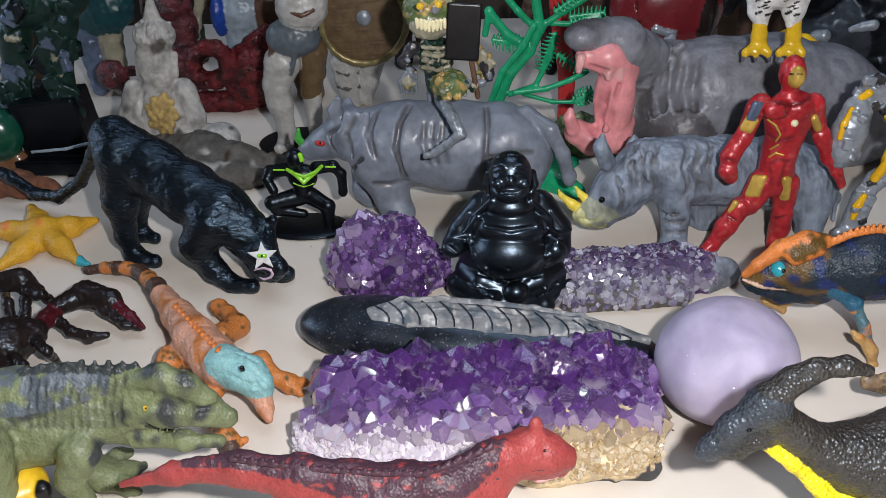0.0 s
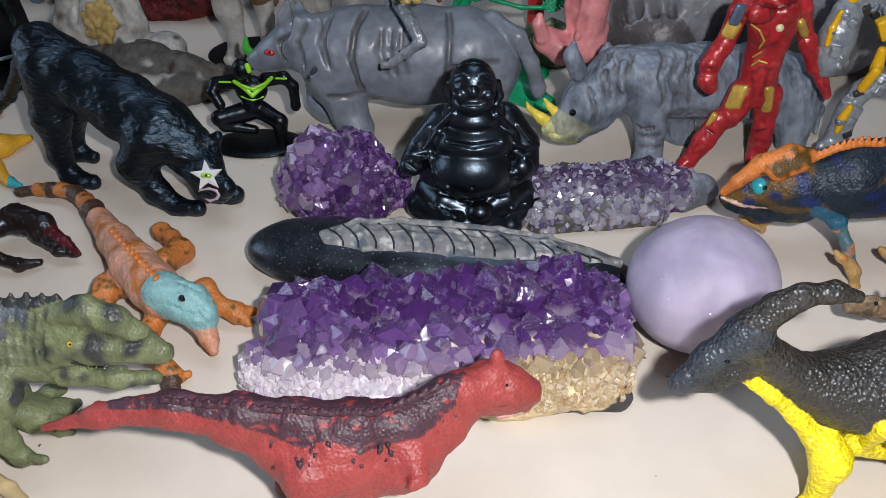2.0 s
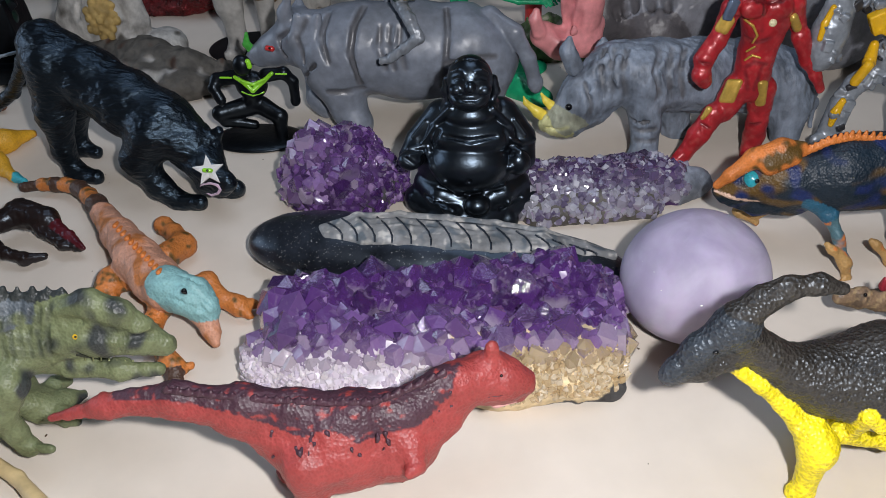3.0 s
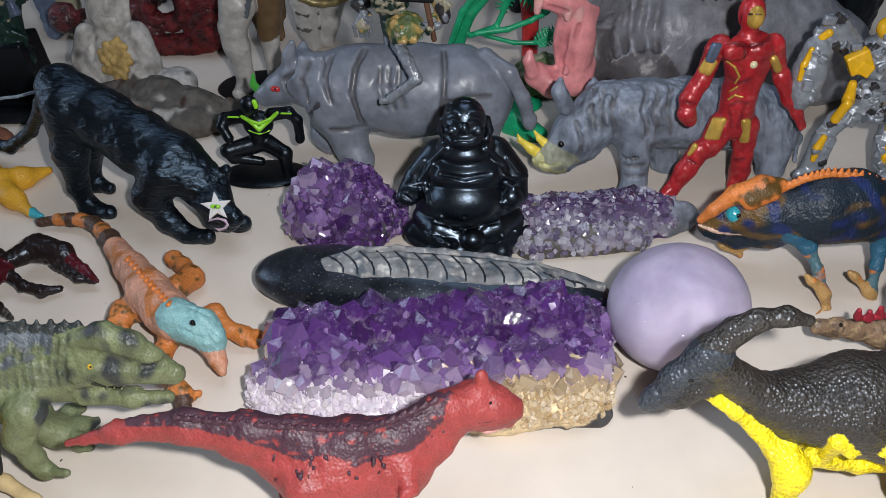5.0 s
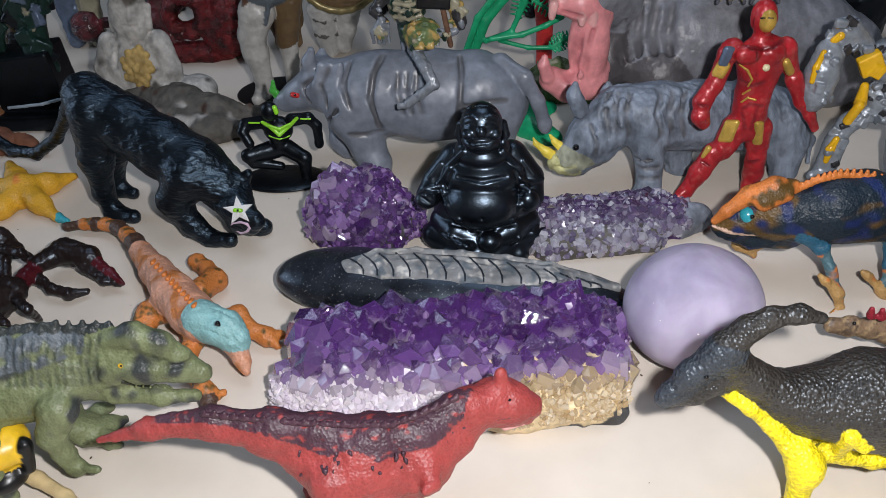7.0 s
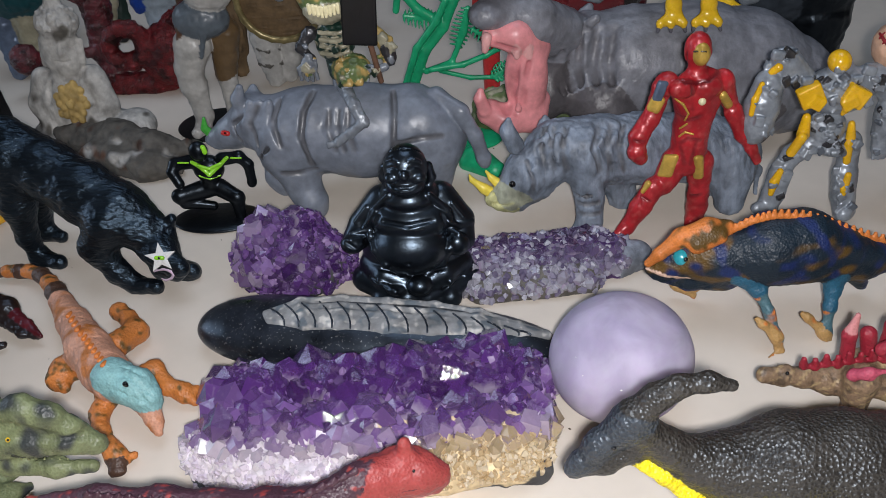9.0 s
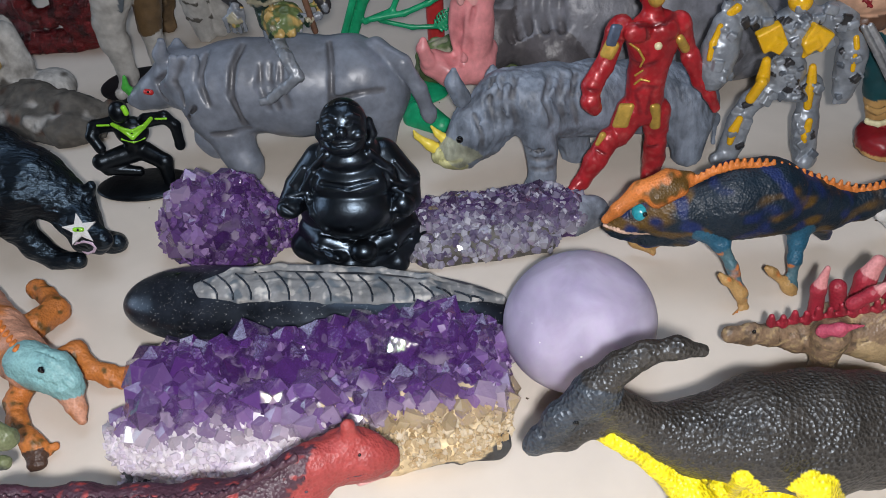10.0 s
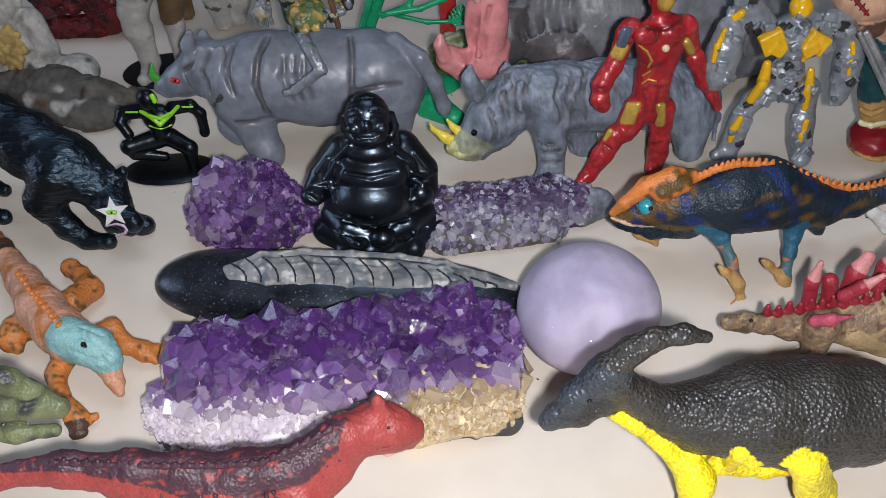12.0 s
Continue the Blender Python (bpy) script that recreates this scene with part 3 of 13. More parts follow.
# ---- polished stones ----
def quartz_ball():
    bm = bmesh.new()
    bmesh.ops.create_icosphere(bm, subdivisions=5, radius=1)
    for v in bm.verts:
        v.co = v.co * (1 + 0.012 * noise.noise(v.co * 1.3))
        v.co = Vector((v.co.x * 0.0248, v.co.y * 0.0240, v.co.z * 0.0222 + (0.0010 * v.co.x)))
        v.co.z = max(v.co.z, -0.0213)
    for f in bm.faces:
        f.smooth = True
    me = bpy.data.meshes.new("quartz_ball")
    bm.to_mesh(me)
    bm.free()
    m, nodes, links, p = bsdf_material("rose_quartz")
    co = nodes.new("ShaderNodeTexCoord")
    n1 = nodes.new("ShaderNodeTexNoise")
    n1.inputs["Scale"].default_value, n1.inputs["Detail"].default_value, n1.inputs["Distortion"].default_value = 45, 6, 0.4
    v1 = nodes.new("ShaderNodeTexNoise")
    v1.inputs["Scale"].default_value, v1.inputs["Detail"].default_value, v1.inputs["Distortion"].default_value = 70, 8, 0.8
    links.new(co.outputs["Object"], n1.inputs["Vector"]), links.new(co.outputs["Object"], v1.inputs["Vector"])
    ramp = nodes.new("ShaderNodeValToRGB")
    ramp.color_ramp.elements[0].position, ramp.color_ramp.elements[0].color = 0.35, (0.345, 0.305, 0.43, 1)
    ramp.color_ramp.elements[1].position, ramp.color_ramp.elements[1].color = 0.68, (0.46, 0.415, 0.535, 1)
    links.new(n1.outputs["Fac"], ramp.inputs[0])
    vein = nodes.new("ShaderNodeMapRange")
    vein.inputs["From Min"].default_value, vein.inputs["From Max"].default_value = 0.35, 0.65
    vein.inputs["To Min"].default_value, vein.inputs["To Max"].default_value = 0.87, 1.09
    links.new(v1.outputs["Fac"], vein.inputs["Value"])
    tone = nodes.new("ShaderNodeVectorMath")
    tone.operation = "SCALE"
    links.new(ramp.outputs[0], tone.inputs[0]), links.new(vein.outputs[0], tone.inputs["Scale"])
    links.new(tone.outputs[0], p.inputs["Base Color"])
    p.inputs["Roughness"].default_value, p.inputs["IOR"].default_value = 0.48, 1.54
    p.inputs["Specular IOR Level"].default_value = 0.25
    p.inputs["Subsurface Weight"].default_value, p.inputs["Subsurface Scale"].default_value = 0.6, 0.006
    p.inputs["Subsurface Radius"].default_value = (1.0, 0.7, 1.0)
    me.materials.append(m)
    ob = thing("quartz_ball", me, (0.1110, -0.0887, 0.0234), (1.015, 1.015, 1.030), "polished lavender rose quartz ball resting on the table", "polished stone")
    # small white flaws at the surface
    for side, up, size in ((0.22, 0.62, 0.5), (-0.55, 0.0, 0.45), (-0.42, -0.24, 0.6), (-0.36, -0.33, 0.4), (0.10, -0.36, 0.6), (-0.72, 0.12, 0.35), (-0.2, -0.46, 0.3)):
        sight = Vector((-0.20, -0.74, 0.64)).normalized()
        right = sight.cross(Vector((0, 0, -1))).normalized()
        over = sight.cross(right)
        way = right * side + over * up + sight * math.sqrt(max(1 - side * side - up * up, 0))
        b = Figure(0.25, 0.2)
        b.ball(way.x * 24.3, way.y * 23.5, way.z * 21.7, size, size * 0.8, size * 0.7, "white")
        piece("flaw", b.skin("flaw", gloss, False), ob, "small white flaw in the quartz")


quartz_ball()


def table_dust():
    """Crumbs and dark specks on the table, too small to pick apart."""
    rng = random.Random(4)
    verts, faces = [], []
    for _ in range(70):
        x, y, s = rng.uniform(-0.2, 0.28), rng.uniform(-0.2, 0.12), rng.choice((0.00025, 0.0003, 0.0004, 0.0006))
        k = len(verts)
        turn = rng.uniform(0, 3)
        for dx, dy, dz in ((-1, -0.6, 0), (1, -0.5, 0), (0.8, 0.6, 0), (-0.7, 0.7, 0), (0.1, 0, 0.7)):
            verts.append((x + s * (dx * math.cos(turn) - dy * math.sin(turn)), y + s * (dx * math.sin(turn) + dy * math.cos(turn)), s * dz))
        faces += [[k + a for a in f] for f in ((0, 1, 4), (1, 2, 4), (2, 3, 4), (3, 0, 4), (3, 2, 1, 0))]
    me = bpy.data.meshes.new("dust")
    me.from_pydata(verts, [], faces)
    me.materials.append(plain("crumbs", (0.10, 0.07, 0.045), 0.8, 300, 0.5))
    tagged(new("dust", me), "scattered dark crumbs and dust on the table", "dust", kind="stuff")


table_dust()


# ---- the figures ----
star_paint = plain("star_paint", (0.62, 0.62, 0.62), 0.45, 300, 0.12)


def black_panther():
    b = Figure(0.5, 4)
    b.limb(-36.4, 17.0, 57.0, -19.1, 8.9, 46.2, 10.7, 12.8, "black")
    b.limb(-19.1, 8.9, 46.2, -2.4, 1.1, 38.5, 12.8, 13.2, "black")
    b.limb(-2.4, 1.1, 38.5, 12.8, -6.0, 31.8, 13.2, 12.9, "black")
    b.limb(12.8, -6.0, 31.8, 22.1, -10.3, 26.4, 12.9, 9.5, "black")
    b.limb(22.1, -10.3, 26.4, 27.4, -12.8, 20.1, 9.5, 7.5, "black")
    b.ball(29.2, -16.9, 19.6, 8.0, 8.3, 8.3, "black", turn=-25)
    b.limb(32.2, -21.6, 18.7, 39.2, -26.0, 16.3, 6.0, 4.1, "black")
    b.limb(29.6, -22.6, 12.3, 36.7, -25.9, 11.9, 3.6, 2.5, "black")
    b.limb(33.1, -11.0, 26.5, 35.8, -11.2, 31.2, 2.7, 2.2, "black")
    b.limb(20.2, -18.2, 27.4, 18.6, -18.6, 30.9, 2.5, 2.2, "black")
    b.limb(-33.0, 7.6, 53.1, -36.5, 7.1, 31.5, 10.0, 7.5, "black")
    b.limb(-36.5, 7.1, 31.5, -38.4, 8.0, 13.6, 7.5, 4.4, "black")
    b.limb(-38.4, 8.0, 13.6, -36.8, 8.3, 1.7, 4.4, 3.9, "black")
    b.limb(-36.8, 8.3, 1.7, -26.2, 3.4, 2.3, 3.9, 3.5, "black")
    b.limb(-29.7, 22.7, 36.2, -40.4, 28.7, 14.1, 8.9, 5.2, "black")
    b.limb(-40.4, 28.7, 14.1, -40.4, 28.7, 3.2, 5.2, 3.8, "black")
    b.limb(-40.4, 28.7, 3.2, -32.2, 24.9, 2.6, 3.8, 3.1, "black")
    b.limb(8.7, -14.0, 31.7, 1.0, -12.6, 20.0, 8.8, 7.0, "black")
    b.limb(1.0, -12.6, 20.0, 7.2, -14.4, 7.8, 7.0, 4.8, "black")
    b.limb(7.2, -14.4, 7.8, 14.5, -16.7, 1.6, 4.8, 4.0, "black")
    b.limb(14.5, -16.7, 1.6, 24.2, -20.1, 2.7, 4.0, 3.4, "black")
    b.limb(15.5, 1.6, 15.5, 24.3, -1.4, 3.6, 7.5, 4.7, "black")
    b.limb(24.3, -1.4, 3.6, 35.4, -7.6, 1.1, 4.7, 4.3, "black")
    b.limb(35.4, -7.6, 1.1, 38.6, -11.3, 4.3, 4.3, 3.4, "black")
    b.limb(-41.9, 19.5, 61.4, -53.5, 29.3, 43.7, 3.6, 3.0, "black", melt=2)
    b.limb(-53.5, 29.3, 43.7, -67.6, 40.3, 25.7, 3.0, 2.8, "black", melt=2)
    b.limb(-67.6, 40.3, 25.7, -86.3, 51.2, 12.1, 2.8, 3.0, "black", melt=2)
    b.limb(-86.3, 51.2, 12.1, -101.1, 58.1, 10.6, 3.0, 3.0, "black", melt=2)
    b.limb(-101.1, 58.1, 10.6, -114.1, 63.1, 17.5, 3.0, 3.0, "black", melt=2)
    b.limb(-114.1, 63.1, 17.5, -131.6, 70.1, 22.6, 3.0, 3.0, "black", melt=2)
    b.limb(-131.6, 70.1, 22.6, -144.6, 76.2, 23.4, 3.0, 2.7, "black", melt=2)
    b.rough(0.3, 9, 4)
    b.rough(0.2, 2.4, 5, (0.45, 1, 1))
    ob = thing("panther_figurine", b.skin("panther_figurine", fur), (-0.1053, 0.0067, 0.0000), (1.028, 0.938, 1.060), "glossy black panther figurine with a white star on its brow", "toy animal")
    bm = bmesh.new()
    front, back = [], []
    for k in range(10):
        r, a = (6.4, 2.7)[k % 2] * 0.001, math.pi / 5 * k + 0.25
        front.append(bm.verts.new((r * math.cos(a), r * math.sin(a), 0.0005)))
        back.append(bm.verts.new((r * math.cos(a), r * math.sin(a), -0.0012)))
    for k in range(10):
        bm.faces.new((back[k], back[(k + 1) % 10], front[(k + 1) % 10], front[k]))
    crown = bm.verts.new((0, 0, 0.0014))
    for k in range(10):
        bm.faces.new((front[k], front[(k + 1) % 10], crown))
    bm.faces.new(back[::-1])
    way = Vector((0.22, -0.72, 0.62))
    bmesh.ops.transform(bm, matrix=Matrix.Translation((0.0338, -0.0298, 0.0240)) @ way.to_track_quat("Z", "Y").to_matrix().to_4x4(), verts=bm.verts)
    star = bpy.data.meshes.new("star_mark")
    bm.to_mesh(star)
    bm.free()
    star.materials.append(star_paint)
    star_ob = piece("star_mark", star, ob, "white five-pointed star")
    b = Figure(0.3, 0.2)
    b.limb(32.8, -31.5, 25.2, 35.2, -31.3, 24.9, 0.9, 0.9, "lime", melt=0.3)
    b.limb(34.2, -32.3, 25.5, 34.2, -32.3, 25.5, 0.5, 0.5, "black", melt=0.3)
    piece("eye", b.skin("eye", gloss, False), star_ob, "green cat eye")
    b = Figure(0.35, 0.3)
    b.limb(36.9, -29.0, 14.9, 35.3, -28.2, 12.7, 0.7, 0.7, "gum", melt=0.3)
    b.limb(35.3, -28.2, 12.7, 31.8, -26.2, 10.5, 0.7, 0.7, "gum", melt=0.3)
    b.limb(31.8, -26.2, 10.5, 27.0, -24.9, 13.6, 0.7, 0.7, "gum", melt=0.3)
    b.limb(27.0, -24.9, 13.6, 29.7, -26.3, 15.9, 0.7, 0.7, "gum", melt=0.3)
    b.limb(29.7, -26.3, 15.9, 33.2, -27.6, 17.0, 0.7, 0.7, "gum", melt=0.3)
    b.limb(33.2, -27.6, 17.0, 36.0, -28.8, 16.6, 0.7, 0.7, "gum", melt=0.3)
    b.limb(36.0, -28.8, 16.6, 36.9, -29.0, 14.9, 0.7, 0.7, "gum", melt=0.3)
    piece("mouth", b.skin("mouth", gloss, False), ob, "open mouth with pale gums and teeth")
    return ob


black_panther()


def crouching_hero():
    b = Figure(0.4, 1.2)
    b.limb(0, 0, 1.0, 0, 0, 2.2, 0.1, 0.1, "black")
    b.ball(-1.1, -3.0, 38.7, 4.3, 4.3, 4.8, "black", turn=0)
    b.ball(0.9, 0.0, 27.9, 7.3, 6.0, 6.5, "black", turn=0)
    b.limb(0.6, 0.0, 24.3, 0.2, 0.0, 17.6, 4.4, 4.1, "black")
    b.limb(-4.5, 0.0, 32.2, -14.4, 0.0, 30.7, 3.5, 3.0, "black")
    b.limb(-14.4, 0.0, 30.7, -15.9, -3.0, 28.0, 3.0, 2.4, "black")
    b.limb(-15.9, -3.0, 28.0, -13.1, -5.0, 23.0, 2.4, 2.4, "black")
    b.limb(8.0, 0.0, 32.4, 16.2, 0.0, 33.3, 3.2, 2.7, "black")
    b.limb(16.2, 0.0, 33.3, 19.8, 0.0, 29.1, 2.7, 2.4, "black")
    b.limb(19.8, 0.0, 29.1, 19.9, 0.0, 20.6, 2.4, 2.2, "black")
    b.ball(19.7, 0.0, 19.1, 2.2, 2.2, 2.2, "black", turn=0)
    b.limb(-2.9, 0.0, 17.1, -14.7, -5.0, 16.3, 4.7, 3.5, "black")
    b.limb(-14.7, -5.0, 16.3, -12.9, -4.0, 12.1, 3.5, 2.8, "black")
    b.limb(-12.9, -4.0, 12.1, -0.4, -2.0, 8.7, 2.8, 2.2, "black")
    b.limb(3.8, 0.0, 17.5, 12.2, -4.0, 13.7, 4.4, 3.6, "black")
    b.limb(12.2, -4.0, 13.7, 11.7, -3.0, 2.3, 3.6, 2.5, "black")
    b.limb(11.7, -3.0, 2.3, 15.0, -4.0, -4.0, 2.5, 2.0, "black")
    ob = thing("action_figure", b.skin("action_figure", gloss_black), (-0.0646, 0.0437, 0.0000), (1.012, 0.912, 1.042), "small black and green crouching action figure on a round base", "action figure")
    b = Figure(0.3, 0.3)
    b.limb(-5.3, -3.3, 33.2, -1.6, -4.6, 31.4, 0.9, 1.1, "lime", melt=0.3)
    b.limb(-1.6, -4.6, 31.4, 2.3, -5.9, 27.7, 1.1, 1.1, "lime", melt=0.3)
    b.limb(2.3, -5.9, 27.7, 7.1, -2.9, 30.8, 1.1, 1.1, "lime", melt=0.3)
    b.limb(7.1, -2.9, 30.8, 11.3, -2.6, 34.4, 1.1, 0.9, "lime", melt=0.3)
    b.limb(-1.9, -5.3, 32.3, 2.6, -5.3, 30.4, 0.7, 0.8, "lime", melt=0.3)
    b.limb(2.6, -5.3, 30.4, 7.4, -3.7, 31.8, 0.8, 0.7, "lime", melt=0.3)
    b.limb(2.0, -4.9, 41.2, 2.5, -5.2, 39.1, 1.3, 1.3, "lime", melt=0.3)
    b.limb(-2.7, -5.2, 26.9, 1.9, -5.4, 25.1, 0.5, 0.5, "lime", melt=0.3)
    b.limb(1.9, -5.4, 25.1, 6.5, -3.3, 25.7, 0.5, 0.5, "lime", melt=0.3)
    b.limb(13.2, -2.7, 34.1, 17.7, -2.6, 33.9, 0.5, 0.5, "lime", melt=0.3)
    b.limb(-7.0, -3.2, 32.9, -12.0, -2.6, 32.8, 0.5, 0.5, "lime", melt=0.3)
    piece("green_markings", b.skin("green_markings", gloss, False), ob, "bright green painted web markings")
    b = Figure(0.5, 0.5)
    b.ball(0, -1, 1.0, 22, 14, 2.4, "black")
    b.slab(0, 0, -3, 40, 40, 3, "black", cut=True)
    piece("base", b.skin("base", gloss_black, False), ob, "flat black oval base")
    return ob


crouching_hero()


def grey_rhino():
    b = Figure(0.8, 4)
    b.limb(-20.6, 8.1, 41.1, 3.1, 5.0, 37.9, 12.9, 20.2, "grey")
    b.limb(3.1, 5.0, 37.9, 27.5, 5.5, 35.9, 20.2, 21.9, "grey")
    b.limb(27.5, 5.5, 35.9, 50.9, 6.1, 34.9, 21.9, 20.9, "grey")
    b.limb(50.9, 6.1, 34.9, 60.6, 6.2, 31.7, 20.9, 17.2, "grey")
    b.ball(-9.7, -3.6, 34.5, 12.8, 12.0, 16.6, "grey", turn=4)
    b.ball(57.4, -2.9, 33.7, 14.9, 12.0, 19.0, "grey", turn=4)
    b.limb(-24.6, 8.7, 41.5, -35.8, 10.4, 36.1, 12.9, 7.6, "grey")
    b.limb(-35.8, 10.4, 36.1, -43.4, 11.5, 32.6, 7.6, 5.2, "grey")
    b.limb(-43.5, 11.6, 32.0, -47.8, 12.2, 31.3, 3.8, 2.4, "grey")
    b.limb(-28.1, 3.2, 55.8, -25.9, 1.9, 62.0, 3.4, 1.8, "grey")
    b.limb(-24.6, 16.7, 49.7, -23.3, 17.5, 55.0, 3.5, 1.9, "grey")
    b.limb(-21.6, -2.7, 56.2, -24.5, -4.3, 46.5, 1.8, 2.1, "grey", melt=3)
    b.limb(-24.5, -4.3, 46.5, -22.1, -3.7, 36.3, 2.1, 2.1, "grey", melt=3)
    b.limb(-17.2, -3.4, 56.4, -20.1, -5.0, 46.7, 1.8, 2.1, "grey", melt=3)
    b.limb(-20.1, -5.0, 46.7, -17.7, -4.4, 36.4, 2.1, 2.1, "grey", melt=3)
    b.limb(-12.1, -4.2, 56.6, -14.9, -5.8, 46.9, 1.8, 2.1, "grey", melt=3)
    b.limb(-14.9, -5.8, 46.9, -12.5, -5.2, 36.7, 2.1, 2.1, "grey", melt=3)
    b.limb(-6.5, -3.1, 26.8, -2.9, -6.5, 15.4, 11.9, 8.3, "grey")
    b.limb(-2.9, -6.5, 15.4, 0.7, -10.0, 7.6, 8.3, 7.3, "grey")
    b.limb(0.7, -10.0, 7.6, 0.9, -10.0, 3.2, 7.3, 7.0, "grey")
    b.limb(-15.3, 14.2, 16.7, -16.8, 10.5, 11.0, 9.6, 6.9, "grey")
    b.limb(-16.8, 10.5, 11.0, -14.4, 8.0, 7.0, 6.9, 5.8, "grey")
    b.limb(60.1, -2.8, 24.6, 60.1, -4.8, 6.2, 13.2, 7.7, "grey")
    b.limb(49.5, 14.3, 17.0, 49.5, 12.5, 6.0, 11.5, 7.5, "grey")
    b.limb(63.8, 6.3, 50.7, 74.9, -1.5, 46.2, 4.9, 3.8, "grey", melt=2)
    b.limb(74.9, -1.5, 46.2, 81.3, -3.4, 34.7, 3.8, 3.3, "grey", melt=2)
    b.limb(81.3, -3.4, 34.7, 85.0, -3.3, 22.6, 3.3, 3.3, "grey", melt=2)
    b.limb(85.0, -3.3, 22.6, 85.4, -3.4, 20.2, 3.3, 2.8, "grey", melt=2)
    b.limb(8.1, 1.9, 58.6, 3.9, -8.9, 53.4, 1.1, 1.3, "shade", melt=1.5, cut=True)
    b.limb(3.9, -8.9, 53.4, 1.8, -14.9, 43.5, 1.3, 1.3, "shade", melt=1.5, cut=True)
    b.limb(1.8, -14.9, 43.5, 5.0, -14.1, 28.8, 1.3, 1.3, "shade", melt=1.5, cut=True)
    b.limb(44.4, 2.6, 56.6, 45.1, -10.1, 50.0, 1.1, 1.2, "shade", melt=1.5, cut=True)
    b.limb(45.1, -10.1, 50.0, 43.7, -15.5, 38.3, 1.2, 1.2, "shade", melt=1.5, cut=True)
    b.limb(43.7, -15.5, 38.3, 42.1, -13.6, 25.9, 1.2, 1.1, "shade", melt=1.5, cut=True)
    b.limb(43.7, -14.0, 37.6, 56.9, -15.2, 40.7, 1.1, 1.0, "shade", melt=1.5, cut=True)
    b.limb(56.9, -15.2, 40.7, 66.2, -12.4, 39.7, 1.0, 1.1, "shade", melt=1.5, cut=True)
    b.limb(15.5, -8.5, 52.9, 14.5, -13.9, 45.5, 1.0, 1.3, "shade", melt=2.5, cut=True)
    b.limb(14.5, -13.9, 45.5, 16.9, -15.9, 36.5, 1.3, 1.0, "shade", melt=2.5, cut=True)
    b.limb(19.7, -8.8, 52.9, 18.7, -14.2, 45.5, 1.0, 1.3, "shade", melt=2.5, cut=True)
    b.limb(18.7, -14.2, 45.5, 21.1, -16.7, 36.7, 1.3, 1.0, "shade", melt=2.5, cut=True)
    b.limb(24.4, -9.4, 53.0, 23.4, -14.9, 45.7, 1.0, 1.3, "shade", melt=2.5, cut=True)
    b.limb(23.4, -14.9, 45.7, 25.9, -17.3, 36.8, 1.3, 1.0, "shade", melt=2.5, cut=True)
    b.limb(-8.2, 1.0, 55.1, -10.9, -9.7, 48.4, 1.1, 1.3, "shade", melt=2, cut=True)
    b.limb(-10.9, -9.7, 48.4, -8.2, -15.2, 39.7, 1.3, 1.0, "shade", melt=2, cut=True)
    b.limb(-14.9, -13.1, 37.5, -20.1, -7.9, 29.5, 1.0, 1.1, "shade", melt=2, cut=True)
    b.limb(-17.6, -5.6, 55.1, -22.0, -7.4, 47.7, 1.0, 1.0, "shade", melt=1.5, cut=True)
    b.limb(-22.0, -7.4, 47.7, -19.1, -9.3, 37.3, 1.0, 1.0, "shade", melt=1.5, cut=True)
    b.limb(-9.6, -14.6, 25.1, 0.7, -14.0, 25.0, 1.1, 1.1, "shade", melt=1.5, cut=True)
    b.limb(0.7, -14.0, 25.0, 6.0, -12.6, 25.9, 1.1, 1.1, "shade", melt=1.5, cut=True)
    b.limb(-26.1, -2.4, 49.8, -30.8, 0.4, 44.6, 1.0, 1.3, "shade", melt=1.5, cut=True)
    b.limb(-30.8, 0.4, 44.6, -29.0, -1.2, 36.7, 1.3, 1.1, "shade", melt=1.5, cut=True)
    b.rough(0.25, 12, 2)
    ob = thing("rhinoceros_figurine", b.skin("rhinoceros_figurine", satin), (-0.0185, 0.0540, 0.0000), (1.005, 0.904, 1.036), "smooth grey plastic rhinoceros figurine with folded armour plates", "toy animal")
    b = Figure(0.35, 0.3)
    b.limb(-37.4, -0.2, 40.7, -35.2, -1.4, 40.8, 1.3, 1.3, "red", melt=0.3)
    b.limb(-35.8, -3.2, 41.9, -35.8, -3.2, 41.9, 0.6, 0.6, "black", melt=0.3)
    piece("eye", b.skin("eye", gloss, False), ob, "red painted eye")
    b = Figure(0.4, 0.5)
    b.limb(-46.4, 12.0, 33.6, -49.3, 11.3, 38.0, 2.4, 1.9, "leaf")
    b.limb(-49.3, 11.3, 38.0, -48.6, 11.3, 43.2, 1.9, 0.8, "leaf")
    piece("horn", b.skin("horn", gloss, False), ob, "bright green horn tip")
    return ob


grey_rhino()


